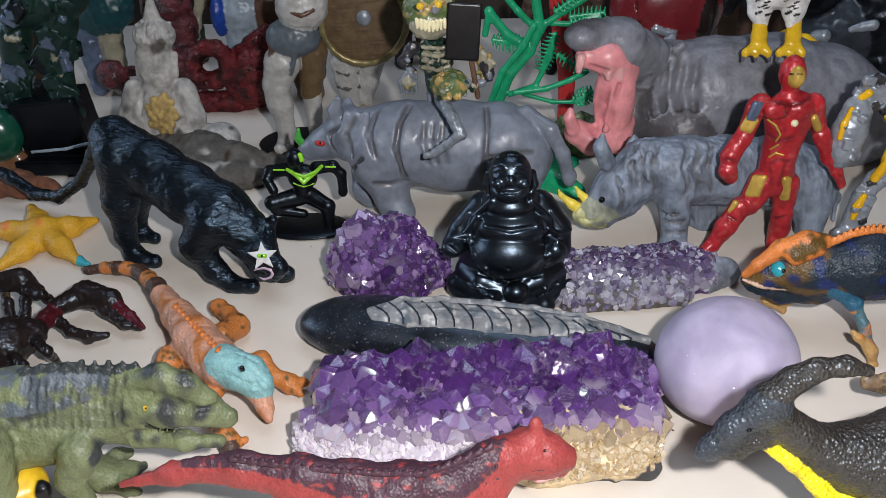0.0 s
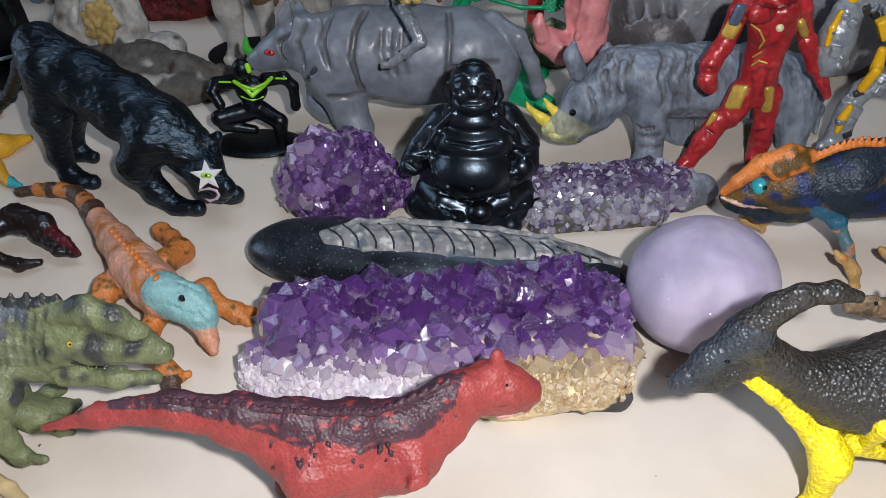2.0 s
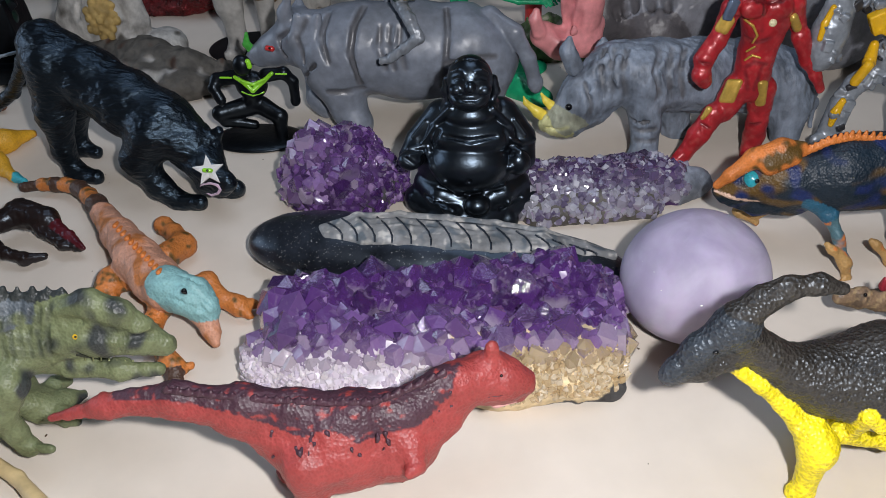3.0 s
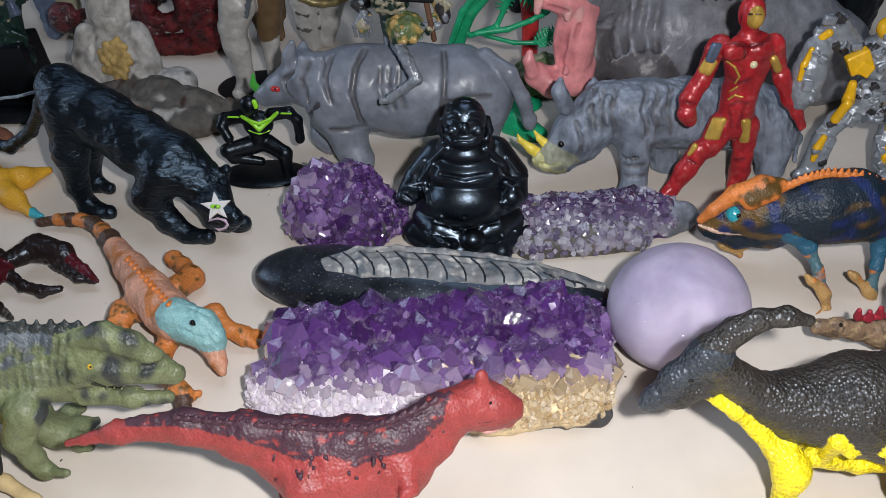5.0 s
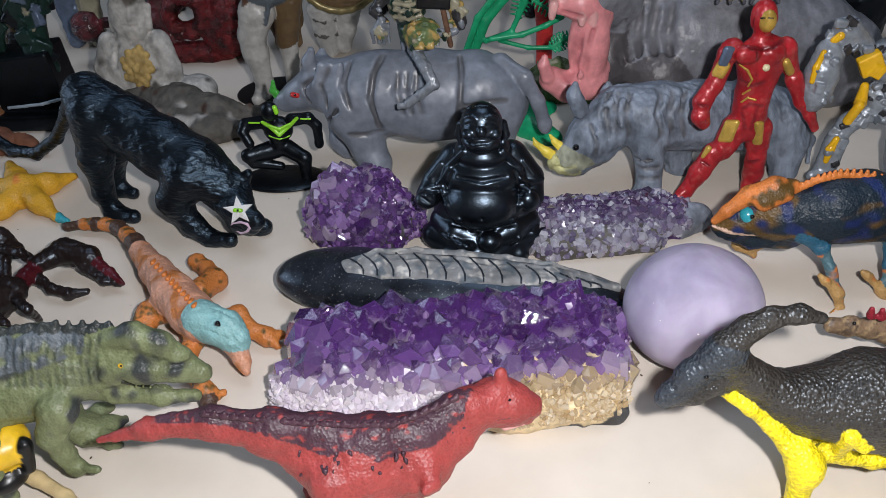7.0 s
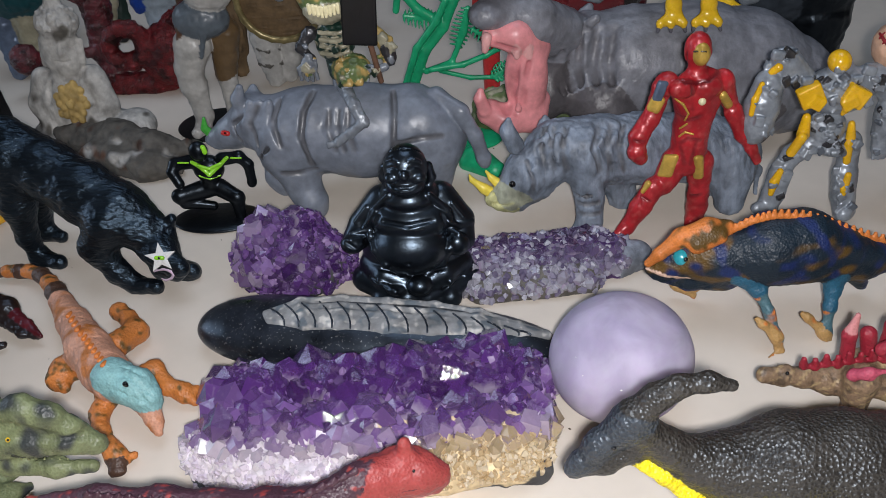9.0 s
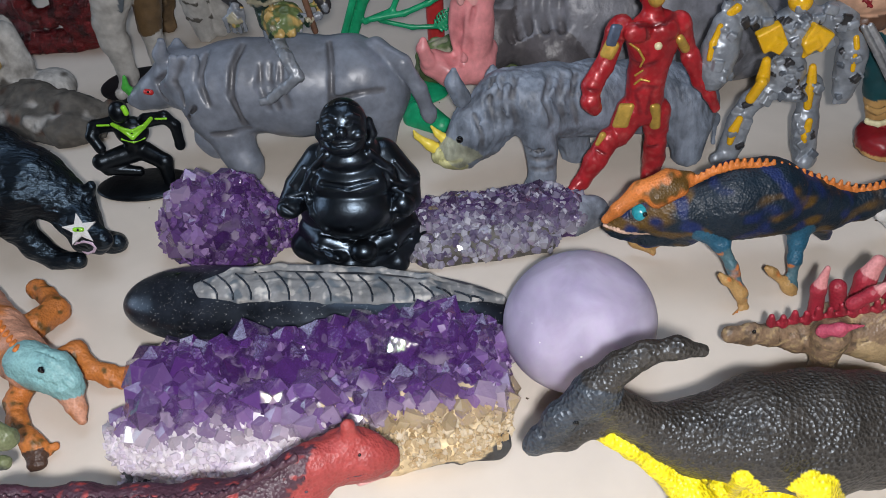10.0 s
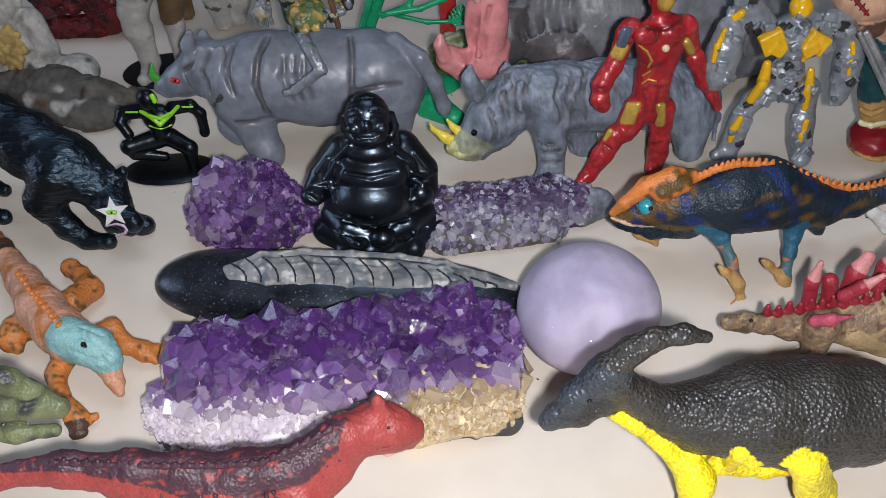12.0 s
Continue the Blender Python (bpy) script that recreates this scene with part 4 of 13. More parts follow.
def black_buddha():
    b = Figure(0.42, 0.7)
    b.ball(-0.8, 0.0, 23.7, 20.0, 16.0, 20.5, "black", turn=0, melt=3)
    b.ball(-0.4, -4.0, 38.6, 15.7, 15.0, 9.2, "black", turn=0, melt=3)
    b.ball(-1.2, -11.0, 28.3, 14.3, 13.0, 11.5, "black", turn=0, melt=1)
    b.ball(-1.0, -6.0, 61.0, 7.7, 9.2, 9.1, "black", turn=0)
    b.ball(-1.3, -9.0, 55.9, 7.1, 8.0, 4.4, "black", turn=0)
    b.limb(-8.7, -4.0, 60.5, -9.2, -4.0, 55.6, 1.3, 1.6, "black")
    b.limb(-9.2, -4.0, 55.6, -8.6, -5.0, 53.1, 1.6, 1.1, "black")
    b.limb(7.1, -4.0, 60.5, 7.8, -4.0, 55.1, 1.3, 1.6, "black")
    b.limb(7.8, -4.0, 55.1, 7.1, -5.0, 52.9, 1.6, 1.1, "black")
    b.ball(-0.8, -4.0, 48.4, 10.4, 11.0, 5.5, "black", turn=0, melt=2)
    b.limb(-10.4, 0.0, 43.5, -18.1, -3.0, 34.1, 6.2, 5.8, "black")
    b.limb(-18.1, -3.0, 34.1, -21.5, -8.0, 29.8, 5.8, 4.9, "black")
    b.ball(-22.3, -13.0, 30.7, 4.3, 3.9, 3.9, "black", turn=0)
    b.limb(9.5, 0.0, 43.4, 15.9, -3.0, 34.4, 6.7, 6.3, "black")
    b.limb(15.9, -3.0, 34.4, 17.1, -8.0, 27.8, 6.3, 5.1, "black")
    b.ball(15.7, -13.0, 28.9, 4.4, 4.4, 5.0, "black", turn=0)
    b.limb(-14.9, -4.0, 14.6, -11.2, -12.0, 13.9, 7.0, 5.7, "black")
    b.limb(-11.2, -12.0, 13.9, -2.2, -16.0, 10.6, 5.7, 4.0, "black")
    b.limb(13.8, -4.0, 13.7, 9.5, -12.0, 14.1, 7.2, 5.9, "black")
    b.limb(9.5, -12.0, 14.1, 1.8, -16.0, 11.6, 5.9, 4.2, "black")
    b.ball(1.2, -19.0, 13.3, 4.6, 5.0, 4.2, "black", turn=0)
    b.ball(-7.6, -18.0, 11.5, 4.2, 4.0, 2.3, "black", turn=0)
    b.ball(-1.0, 0.0, -2.3, 19.4, 16.0, 6.0, "black", turn=0, melt=1)
    b.limb(-19.0, -5.0, 8.0, -4.0, -17.0, 6.0, 6.5, 5.5, "black", melt=1.5)
    b.limb(17.5, -5.0, 8.0, 3.0, -17.0, 6.0, 6.5, 5.5, "black", melt=1.5)
    b.limb(-13.0, -15.0, 3.5, 12.0, -15.0, 3.5, 4.5, 4.5, "black", melt=1.5)
    b.limb(-7.7, -10.1, 51.2, -13.7, -7.6, 43.0, 1.3, 1.4, "black", melt=0.9)
    b.limb(-13.7, -7.6, 43.0, -16.2, -8.9, 34.7, 1.4, 1.4, "black", melt=0.9)
    b.limb(-16.2, -8.9, 34.7, -14.1, -16.4, 29.8, 1.4, 1.4, "black", melt=0.9)
    b.limb(-14.1, -16.4, 29.8, -10.2, -20.7, 25.6, 1.4, 1.4, "black", melt=0.9)
    b.limb(-10.2, -20.7, 25.6, -4.5, -15.0, 16.4, 1.4, 1.4, "black", melt=0.9)
    b.limb(6.6, -10.2, 50.8, 12.6, -8.9, 42.9, 1.3, 1.4, "black", melt=0.9)
    b.limb(12.6, -8.9, 42.9, 14.5, -10.4, 33.2, 1.4, 1.4, "black", melt=0.9)
    b.limb(14.5, -10.4, 33.2, 12.7, -16.2, 28.8, 1.4, 1.4, "black", melt=0.9)
    b.limb(12.7, -16.2, 28.8, 9.6, -13.9, 19.9, 1.4, 1.4, "black", melt=0.9)
    b.limb(9.6, -13.9, 19.9, 4.1, -16.3, 17.0, 1.4, 1.4, "black", melt=0.9)
    b.limb(-22.4, -10.1, 34.3, -18.0, -9.7, 34.9, 0.9, 0.9, "black", melt=0.9)
    b.limb(-22.4, -15.1, 34.0, -18.1, -10.9, 32.5, 0.9, 0.9, "black", melt=0.9)
    b.limb(12.9, -12.0, 38.9, 16.5, -9.6, 35.4, 0.9, 0.9, "black", melt=0.9)
    b.limb(16.5, -9.6, 35.4, 21.4, -6.3, 35.5, 0.9, 0.9, "black", melt=0.9)
    b.limb(13.4, -11.3, 34.9, 16.5, -13.4, 33.9, 0.9, 0.9, "black", melt=0.9)
    b.limb(-13.8, -17.2, 14.5, -7.7, -21.8, 12.4, 1.2, 1.2, "black", melt=0.9)
    b.limb(12.4, -17.2, 13.2, 7.0, -7.4, 2.3, 1.2, 1.2, "black", melt=0.9)
    b.limb(-16.5, -2.6, 1.1, -16.5, -2.6, 1.1, 1.0, 1.0, "black", melt=0.9)
    b.limb(15.3, -4.2, 0.5, 15.3, -4.2, 0.5, 1.0, 1.0, "black", melt=0.9)
    b.limb(-16.4, -5.3, 43.2, -20.7, -7.1, 37.8, 0.7, 0.7, "black", melt=0.9)
    b.limb(-13.0, -9.4, 43.4, -17.5, -9.1, 36.2, 0.7, 0.7, "black", melt=0.9)
    b.limb(14.4, -5.9, 43.8, 18.2, -7.7, 38.2, 0.7, 0.7, "black", melt=0.9)
    b.limb(-9.7, -14.6, 42.1, -1.3, -18.1, 41.7, 0.7, 0.8, "black", melt=1, cut=True)
    b.limb(-1.3, -18.1, 41.7, 7.7, -15.6, 42.1, 0.8, 0.7, "black", melt=1, cut=True)
    b.limb(-12.5, -14.4, 19.1, -1.4, -14.6, 15.2, 0.8, 0.9, "black", melt=1, cut=True)
    b.limb(-1.4, -14.6, 15.2, 10.2, -15.6, 19.1, 0.9, 0.8, "black", melt=1, cut=True)
    b.limb(-24.0, -15.4, 33.4, -20.9, -16.7, 31.2, 0.5, 0.5, "black", melt=1, cut=True)
    b.limb(-11.9, -11.8, 42.6, -15.6, -13.4, 33.3, 0.7, 0.7, "black", melt=1, cut=True)
    b.limb(11.0, -12.4, 42.3, 13.5, -14.4, 33.0, 0.7, 0.7, "black", melt=1, cut=True)
    b.limb(-17.3, -12.9, 14.1, -10.4, -20.8, 14.0, 0.7, 0.7, "black", melt=1, cut=True)
    b.limb(16.9, -11.5, 12.1, 9.4, -17.1, 10.4, 0.7, 0.7, "black", melt=1, cut=True)
    b.ball(-1.1, -15.6, 62.4, 1.7, 2.0, 2.2, "black", turn=0, melt=0.5)
    b.ball(-5.6, -12.6, 60.4, 2.6, 3.0, 2.2, "black", turn=0, melt=0.8)
    b.ball(3.6, -12.6, 60.1, 2.6, 3.0, 2.2, "black", turn=0, melt=0.8)
    b.limb(-6.3, -13.5, 58.3, -3.8, -15.8, 57.6, 0.5, 0.7, "black", melt=0.4, cut=True)
    b.limb(-3.8, -15.8, 57.6, 1.0, -15.9, 57.5, 0.7, 0.7, "black", melt=0.4, cut=True)
    b.limb(1.0, -15.9, 57.5, 3.7, -14.5, 58.4, 0.7, 0.5, "black", melt=0.4, cut=True)
    b.limb(-6.8, -11.4, 63.7, -5.1, -12.7, 65.0, 0.4, 0.5, "black", melt=0.3, cut=True)
    b.limb(-5.1, -12.7, 65.0, -3.4, -13.9, 64.8, 0.5, 0.4, "black", melt=0.3, cut=True)
    b.limb(-7.2, -9.1, 65.5, -5.0, -10.8, 67.2, 0.5, 0.6, "black", melt=0.5)
    b.limb(-5.0, -10.8, 67.2, -3.1, -12.6, 66.8, 0.6, 0.5, "black", melt=0.5)
    b.limb(0.9, -14.1, 64.7, 2.7, -13.1, 64.9, 0.4, 0.5, "black", melt=0.3, cut=True)
    b.limb(2.7, -13.1, 64.9, 4.5, -12.0, 63.6, 0.5, 0.4, "black", melt=0.3, cut=True)
    b.limb(0.6, -12.7, 66.9, 2.8, -11.2, 67.1, 0.5, 0.6, "black", melt=0.5)
    b.limb(2.8, -11.2, 67.1, 4.8, -10.3, 65.4, 0.6, 0.5, "black", melt=0.5)
    b.limb(-6.4, -5.2, 67.5, -0.8, -8.2, 69.8, 0.4, 0.3, "black", melt=0.6, cut=True)
    b.limb(-0.8, -8.2, 69.8, 4.6, -5.7, 67.4, 0.3, 0.4, "black", melt=0.6, cut=True)
    b.limb(-1.7, -24.0, 27.3, -1.7, -24.0, 27.3, 0.9, 0.9, "black", melt=0.5, cut=True)
    ob = thing("buddha_statue", b.skin("buddha_statue", black_resin), (0.0365, -0.0139, 0.0000), (1.121, 0.947, 1.038), "glossy black laughing seated buddha statuette", "statue")
    return ob


black_buddha()


def wrinkled_rhino():
    b = Figure(0.7, 3.5)
    b.limb(-8.8, 3.4, 36.0, 6.1, 6.1, 32.9, 13.8, 15.5, "bluegrey")
    b.limb(6.1, 6.1, 32.9, 27.9, 9.9, 31.0, 15.5, 15.7, "bluegrey")
    b.limb(27.9, 9.9, 31.0, 53.2, 14.4, 28.1, 15.7, 15.9, "bluegrey")
    b.limb(53.2, 14.4, 28.1, 69.7, 17.3, 22.8, 15.9, 15.0, "bluegrey")
    b.ball(-0.6, -0.2, 35.5, 11.7, 13.0, 12.7, "bluegrey", turn=10)
    b.ball(66.0, 11.6, 25.0, 13.2, 13.0, 13.7, "bluegrey", turn=10)
    b.limb(-13.8, -0.0, 35.9, -23.0, -1.3, 27.5, 12.7, 11.2, "bluegrey")
    b.limb(-23.0, -1.3, 27.5, -30.6, -1.8, 19.5, 11.2, 8.4, "bluegrey")
    b.limb(-27.7, -3.1, 22.0, -32.4, -3.7, 19.1, 8.4, 7.4, "snoutmid")
    b.limb(-34.9, -3.6, 17.4, -39.5, -3.6, 15.8, 6.4, 4.6, "snout")
    b.limb(-30.5, -5.7, 15.4, -36.8, -6.3, 14.2, 3.8, 2.8, "snout")
    b.limb(-20.0, -1.6, 22.7, -28.4, -3.8, 16.6, 8.2, 5.6, "bluegrey")
    b.limb(-40.8, -7.5, 15.8, -35.9, -10.7, 15.8, 0.5, 0.5, "snout", melt=0.6, cut=True)
    b.limb(-35.9, -10.7, 15.8, -31.8, -11.8, 17.7, 0.5, 0.5, "snout", melt=0.6, cut=True)
    b.limb(-40.1, -6.2, 19.6, -40.1, -6.2, 19.6, 0.6, 0.6, "snout", melt=0.8, cut=True)
    b.limb(-30.0, -5.9, 43.5, -33.6, -6.7, 50.5, 3.9, 3.1, "bluegrey", melt=2)
    b.limb(-33.6, -6.7, 50.5, -32.9, -6.8, 56.2, 3.1, 1.0, "bluegrey", melt=2)
    b.limb(-17.4, 11.3, 38.2, -16.6, 12.4, 43.3, 3.1, 2.3, "bluegrey", melt=2)
    b.limb(-16.6, 12.4, 43.3, -15.9, 12.3, 47.4, 2.3, 1.0, "bluegrey", melt=2)
    b.limb(0.7, -3.0, 30.4, 3.2, -6.1, 16.1, 9.2, 6.7, "bluegrey", melt=2)
    b.limb(3.2, -6.1, 16.1, 3.0, -9.6, 4.5, 6.7, 6.1, "bluegrey", melt=2)
    b.limb(3.0, -9.6, 4.5, -1.5, -12.5, 1.7, 6.1, 4.5, "bluegrey", melt=2)
    b.limb(18.6, 15.4, 14.9, 22.2, 14.1, 1.5, 9.2, 6.1, "bluegrey")
    b.limb(22.2, 14.1, 1.5, 21.7, 14.0, -6.4, 6.1, 5.6, "bluegrey")
    b.limb(69.4, 6.5, 15.7, 69.4, 3.1, 5.7, 10.6, 7.2, "bluegrey")
    b.limb(66.0, 21.0, 8.4, 66.0, 20.8, 5.6, 10.0, 7.0, "bluegrey")
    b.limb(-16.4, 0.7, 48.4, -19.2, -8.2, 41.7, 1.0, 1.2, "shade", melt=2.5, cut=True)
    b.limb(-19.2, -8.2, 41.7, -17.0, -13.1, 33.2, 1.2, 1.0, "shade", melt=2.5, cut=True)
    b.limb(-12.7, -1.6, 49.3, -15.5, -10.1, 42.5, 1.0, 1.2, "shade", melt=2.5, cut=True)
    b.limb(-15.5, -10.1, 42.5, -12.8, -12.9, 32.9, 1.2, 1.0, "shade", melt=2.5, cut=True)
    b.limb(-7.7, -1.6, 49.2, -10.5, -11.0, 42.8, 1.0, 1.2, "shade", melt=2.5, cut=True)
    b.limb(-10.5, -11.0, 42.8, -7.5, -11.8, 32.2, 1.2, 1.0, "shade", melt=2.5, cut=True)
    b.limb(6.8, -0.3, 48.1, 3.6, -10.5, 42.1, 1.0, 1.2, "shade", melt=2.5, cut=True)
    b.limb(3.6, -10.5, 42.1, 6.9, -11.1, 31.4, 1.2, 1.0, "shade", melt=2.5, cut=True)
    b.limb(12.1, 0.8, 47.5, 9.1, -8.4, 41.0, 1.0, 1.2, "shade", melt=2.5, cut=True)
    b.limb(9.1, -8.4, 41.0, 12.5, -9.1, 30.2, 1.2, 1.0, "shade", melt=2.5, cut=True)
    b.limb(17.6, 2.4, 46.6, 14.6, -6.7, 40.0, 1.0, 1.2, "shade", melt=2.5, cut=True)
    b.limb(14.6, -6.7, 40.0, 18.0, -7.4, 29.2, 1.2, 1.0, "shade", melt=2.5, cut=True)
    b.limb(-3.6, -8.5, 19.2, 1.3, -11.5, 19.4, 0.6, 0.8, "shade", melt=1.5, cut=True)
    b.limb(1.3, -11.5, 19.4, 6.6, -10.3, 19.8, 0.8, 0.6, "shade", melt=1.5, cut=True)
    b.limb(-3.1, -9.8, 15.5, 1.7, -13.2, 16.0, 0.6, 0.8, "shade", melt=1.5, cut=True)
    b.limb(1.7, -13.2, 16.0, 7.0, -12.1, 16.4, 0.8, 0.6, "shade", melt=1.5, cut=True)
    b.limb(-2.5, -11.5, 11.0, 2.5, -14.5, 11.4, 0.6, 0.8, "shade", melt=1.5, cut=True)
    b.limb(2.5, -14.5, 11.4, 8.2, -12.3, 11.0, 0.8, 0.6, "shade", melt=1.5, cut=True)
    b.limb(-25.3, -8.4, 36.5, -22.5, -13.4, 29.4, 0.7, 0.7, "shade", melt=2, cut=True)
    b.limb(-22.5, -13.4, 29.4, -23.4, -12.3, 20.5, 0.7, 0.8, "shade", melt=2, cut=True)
    b.limb(76.1, 18.3, 19.2, 84.9, 17.3, 13.3, 1.9, 1.4, "bluegrey")
    b.limb(84.9, 17.3, 13.3, 84.6, 14.9, 2.2, 1.4, 1.1, "bluegrey")
    b.rough(0.45, 7, 7, (1, 1, 0.3))
    b.rough(0.3, 3, 8, (1, 1, 0.5))
    ob = thing("rhinoceros_figurine", b.skin("rhinoceros_figurine", hide), (0.1109, 0.0296, 0.0000), (1.007, 0.917, 1.043), "wrinkled blue-grey rhinoceros figurine with yellow horns", "toy animal")
    b = Figure(0.4, 1)
    b.limb(-37.6, -2.8, 15.9, -44.4, -2.9, 20.8, 3.3, 2.3, "hornyellow")
    b.limb(-44.4, -2.9, 20.8, -49.7, -2.5, 25.3, 2.3, 1.2, "hornyellow")
    b.limb(-49.7, -2.5, 25.3, -50.8, -2.4, 28.0, 1.2, 0.5, "hornyellow")
    piece("front_horn", b.skin("front_horn", satin, False), ob, "yellow front horn")
    b = Figure(0.4, 1)
    b.limb(-36.7, -3.4, 22.5, -40.8, -3.1, 26.1, 2.8, 1.5, "hornyellow")
    b.limb(-40.8, -3.1, 26.1, -43.2, -2.9, 29.7, 1.5, 0.6, "hornyellow")
    piece("rear_horn", b.skin("rear_horn", satin, False), ob, "short yellow rear horn")
    b = Figure(0.35, 1)
    b.limb(-31.9, -11.9, 27.5, -31.9, -11.9, 27.5, 1.5, 1.5, "black", melt=0.3)
    piece("eye", b.skin("eye", gloss, False), ob, "black eye")
    return ob


wrinkled_rhino()


def red_armour_figure():
    b = Figure(0.5, 1.6)
    b.ball(9.0, 1.9, 84.5, 5.4, 6.0, 7.2, "crimson", turn=12)
    b.limb(9.3, 2.0, 77.5, 9.5, 2.0, 72.6, 3.1, 3.5, "crimson")
    b.ball(11.4, 2.4, 66.6, 11.5, 7.9, 10.2, "crimson", turn=12, melt=3)
    b.limb(11.1, 2.4, 58.5, 10.1, 2.2, 49.5, 8.6, 7.1, "crimson", melt=3)
    b.limb(10.1, 2.2, 49.5, 10.0, 2.1, 41.4, 7.1, 7.0, "crimson", melt=3)
    b.limb(10.0, 2.1, 41.4, 9.9, 2.1, 36.0, 7.0, 7.7, "crimson", melt=3)
    b.ball(2.9, -5.5, 71.4, 5.6, 3.3, 4.1, "crimson", turn=12)
    b.ball(14.2, -3.1, 70.2, 5.2, 3.3, 4.2, "crimson", turn=12)
    b.ball(-2.4, -0.6, 72.0, 4.6, 5.0, 4.7, "crimson", turn=12)
    b.ball(21.6, 4.8, 69.8, 4.3, 5.0, 4.5, "crimson", turn=12)
    b.limb(-4.5, -1.0, 70.4, -6.4, -1.4, 61.9, 4.2, 3.8, "crimson")
    b.limb(-8.0, -2.7, 58.6, -13.3, -5.9, 51.1, 4.0, 4.0, "crimson")
    b.limb(-13.3, -5.9, 51.1, -13.4, -6.9, 46.4, 4.0, 3.3, "crimson")
    b.limb(-14.0, -8.1, 45.1, -12.0, -7.7, 42.2, 3.8, 3.0, "crimson")
    b.limb(22.7, 4.8, 67.9, 25.2, 5.4, 60.7, 3.8, 3.6, "crimson")
    b.limb(27.5, 4.8, 55.7, 32.9, 3.9, 45.3, 3.9, 3.3, "crimson")
    b.limb(32.9, 3.9, 45.3, 37.5, 3.9, 38.4, 3.3, 2.3, "crimson")
    b.limb(37.5, 3.9, 38.4, 41.2, 3.7, 32.3, 2.6, 1.4, "crimson")
    b.limb(37.0, 1.7, 37.2, 39.9, 2.3, 31.6, 0.9, 0.6, "crimson")
    b.limb(38.7, 2.1, 37.0, 41.2, 2.6, 33.1, 0.9, 0.6, "crimson")
    b.limb(4.8, 1.0, 34.7, 0.4, 0.1, 25.2, 6.5, 5.2, "crimson")
    b.limb(-4.0, -1.9, 24.4, -9.4, -3.0, 15.1, 4.7, 4.6, "crimson")
    b.limb(-9.4, -3.0, 15.1, -14.8, -4.2, 5.6, 4.6, 3.3, "crimson")
    b.limb(-14.8, -4.2, 5.6, -19.6, -7.2, 3.1, 3.3, 2.4, "crimson")
    b.limb(15.7, 3.3, 33.3, 16.8, 3.6, 24.7, 6.3, 5.2, "crimson")
    b.limb(17.2, 3.7, 19.4, 17.6, 4.8, 10.0, 4.8, 4.7, "crimson")
    b.limb(17.6, 4.8, 10.0, 16.8, 4.6, 3.2, 4.7, 3.7, "crimson")
    b.limb(16.8, 4.6, 3.2, 15.0, 2.2, 1.9, 3.7, 2.7, "crimson")
    b.slab(-6.4, -7.0, 71.6, 2.1, 1.2, 4.2, "steel", turn=12, lean=15, melt=0.5)
    b.limb(-0.7, -4.4, 77.0, 3.3, -7.5, 75.1, 0.6, 0.7, "maroon", melt=0.6, cut=True)
    b.limb(3.3, -7.5, 75.1, 8.7, -4.6, 73.4, 0.7, 0.7, "maroon", melt=0.6, cut=True)
    b.limb(19.1, 2.2, 74.9, 13.1, -4.7, 74.3, 0.6, 0.7, "maroon", melt=0.6, cut=True)
    b.limb(13.1, -4.7, 74.3, 9.3, -4.2, 73.2, 0.7, 0.7, "maroon", melt=0.6, cut=True)
    b.limb(2.4, -1.1, 58.1, 6.5, -5.4, 57.3, 0.6, 0.6, "maroon", melt=0.6, cut=True)
    b.limb(6.5, -5.4, 57.3, 12.3, -6.8, 59.7, 0.6, 0.6, "maroon", melt=0.6, cut=True)
    b.limb(4.5, -3.8, 46.2, 7.3, -5.8, 49.1, 0.6, 0.6, "maroon", melt=0.6, cut=True)
    b.limb(7.3, -5.8, 49.1, 12.9, -5.7, 47.9, 0.6, 0.6, "maroon", melt=0.6, cut=True)
    b.limb(5.8, -7.6, 73.9, 7.8, -6.3, 62.2, 0.5, 0.5, "maroon", melt=0.6, cut=True)
    b.limb(4.7, -4.1, 44.5, 7.3, -5.9, 37.2, 0.6, 0.6, "maroon", melt=0.6, cut=True)
    b.limb(11.1, -6.0, 46.5, 9.7, -6.2, 37.3, 0.6, 0.6, "maroon", melt=0.6, cut=True)
    b.limb(-10.1, -5.2, 22.1, -6.1, -7.4, 20.3, 0.5, 0.5, "maroon", melt=0.6, cut=True)
    b.limb(12.8, 1.4, 17.3, 17.2, -1.5, 19.3, 0.5, 0.5, "maroon", melt=0.6, cut=True)
    b.limb(-8.2, -4.1, 68.8, -2.9, -5.1, 68.0, 0.5, 0.5, "maroon", melt=0.6, cut=True)
    b.limb(5.3, 2.4, 78.7, 4.2, -0.7, 84.6, 0.4, 0.3, "maroon", melt=0.6, cut=True)
    b.limb(-16.0, -9.7, 51.7, -11.1, -10.1, 50.4, 0.5, 0.5, "maroon", melt=0.6, cut=True)
    b.rough(0.18, 5.5, 9)
    b.rough(0.12, 2.6, 12)
    # lighter red mottle: wear, and highlights put into the colour
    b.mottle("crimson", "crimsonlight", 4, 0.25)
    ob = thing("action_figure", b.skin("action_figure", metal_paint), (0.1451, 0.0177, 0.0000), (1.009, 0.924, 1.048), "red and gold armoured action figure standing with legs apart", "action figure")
    b = Figure(0.35, 1)
    b.ball(9.4, -1.9, 84.3, 3.5, 4.6, 4.8, "gold", turn=12)
    b.limb(6.1, -3.4, 85.9, 7.5, -4.9, 86.4, 0.4, 0.4, "black", melt=0.2)
    b.limb(8.5, -5.6, 86.6, 10.3, -5.9, 86.6, 0.4, 0.4, "black", melt=0.2)
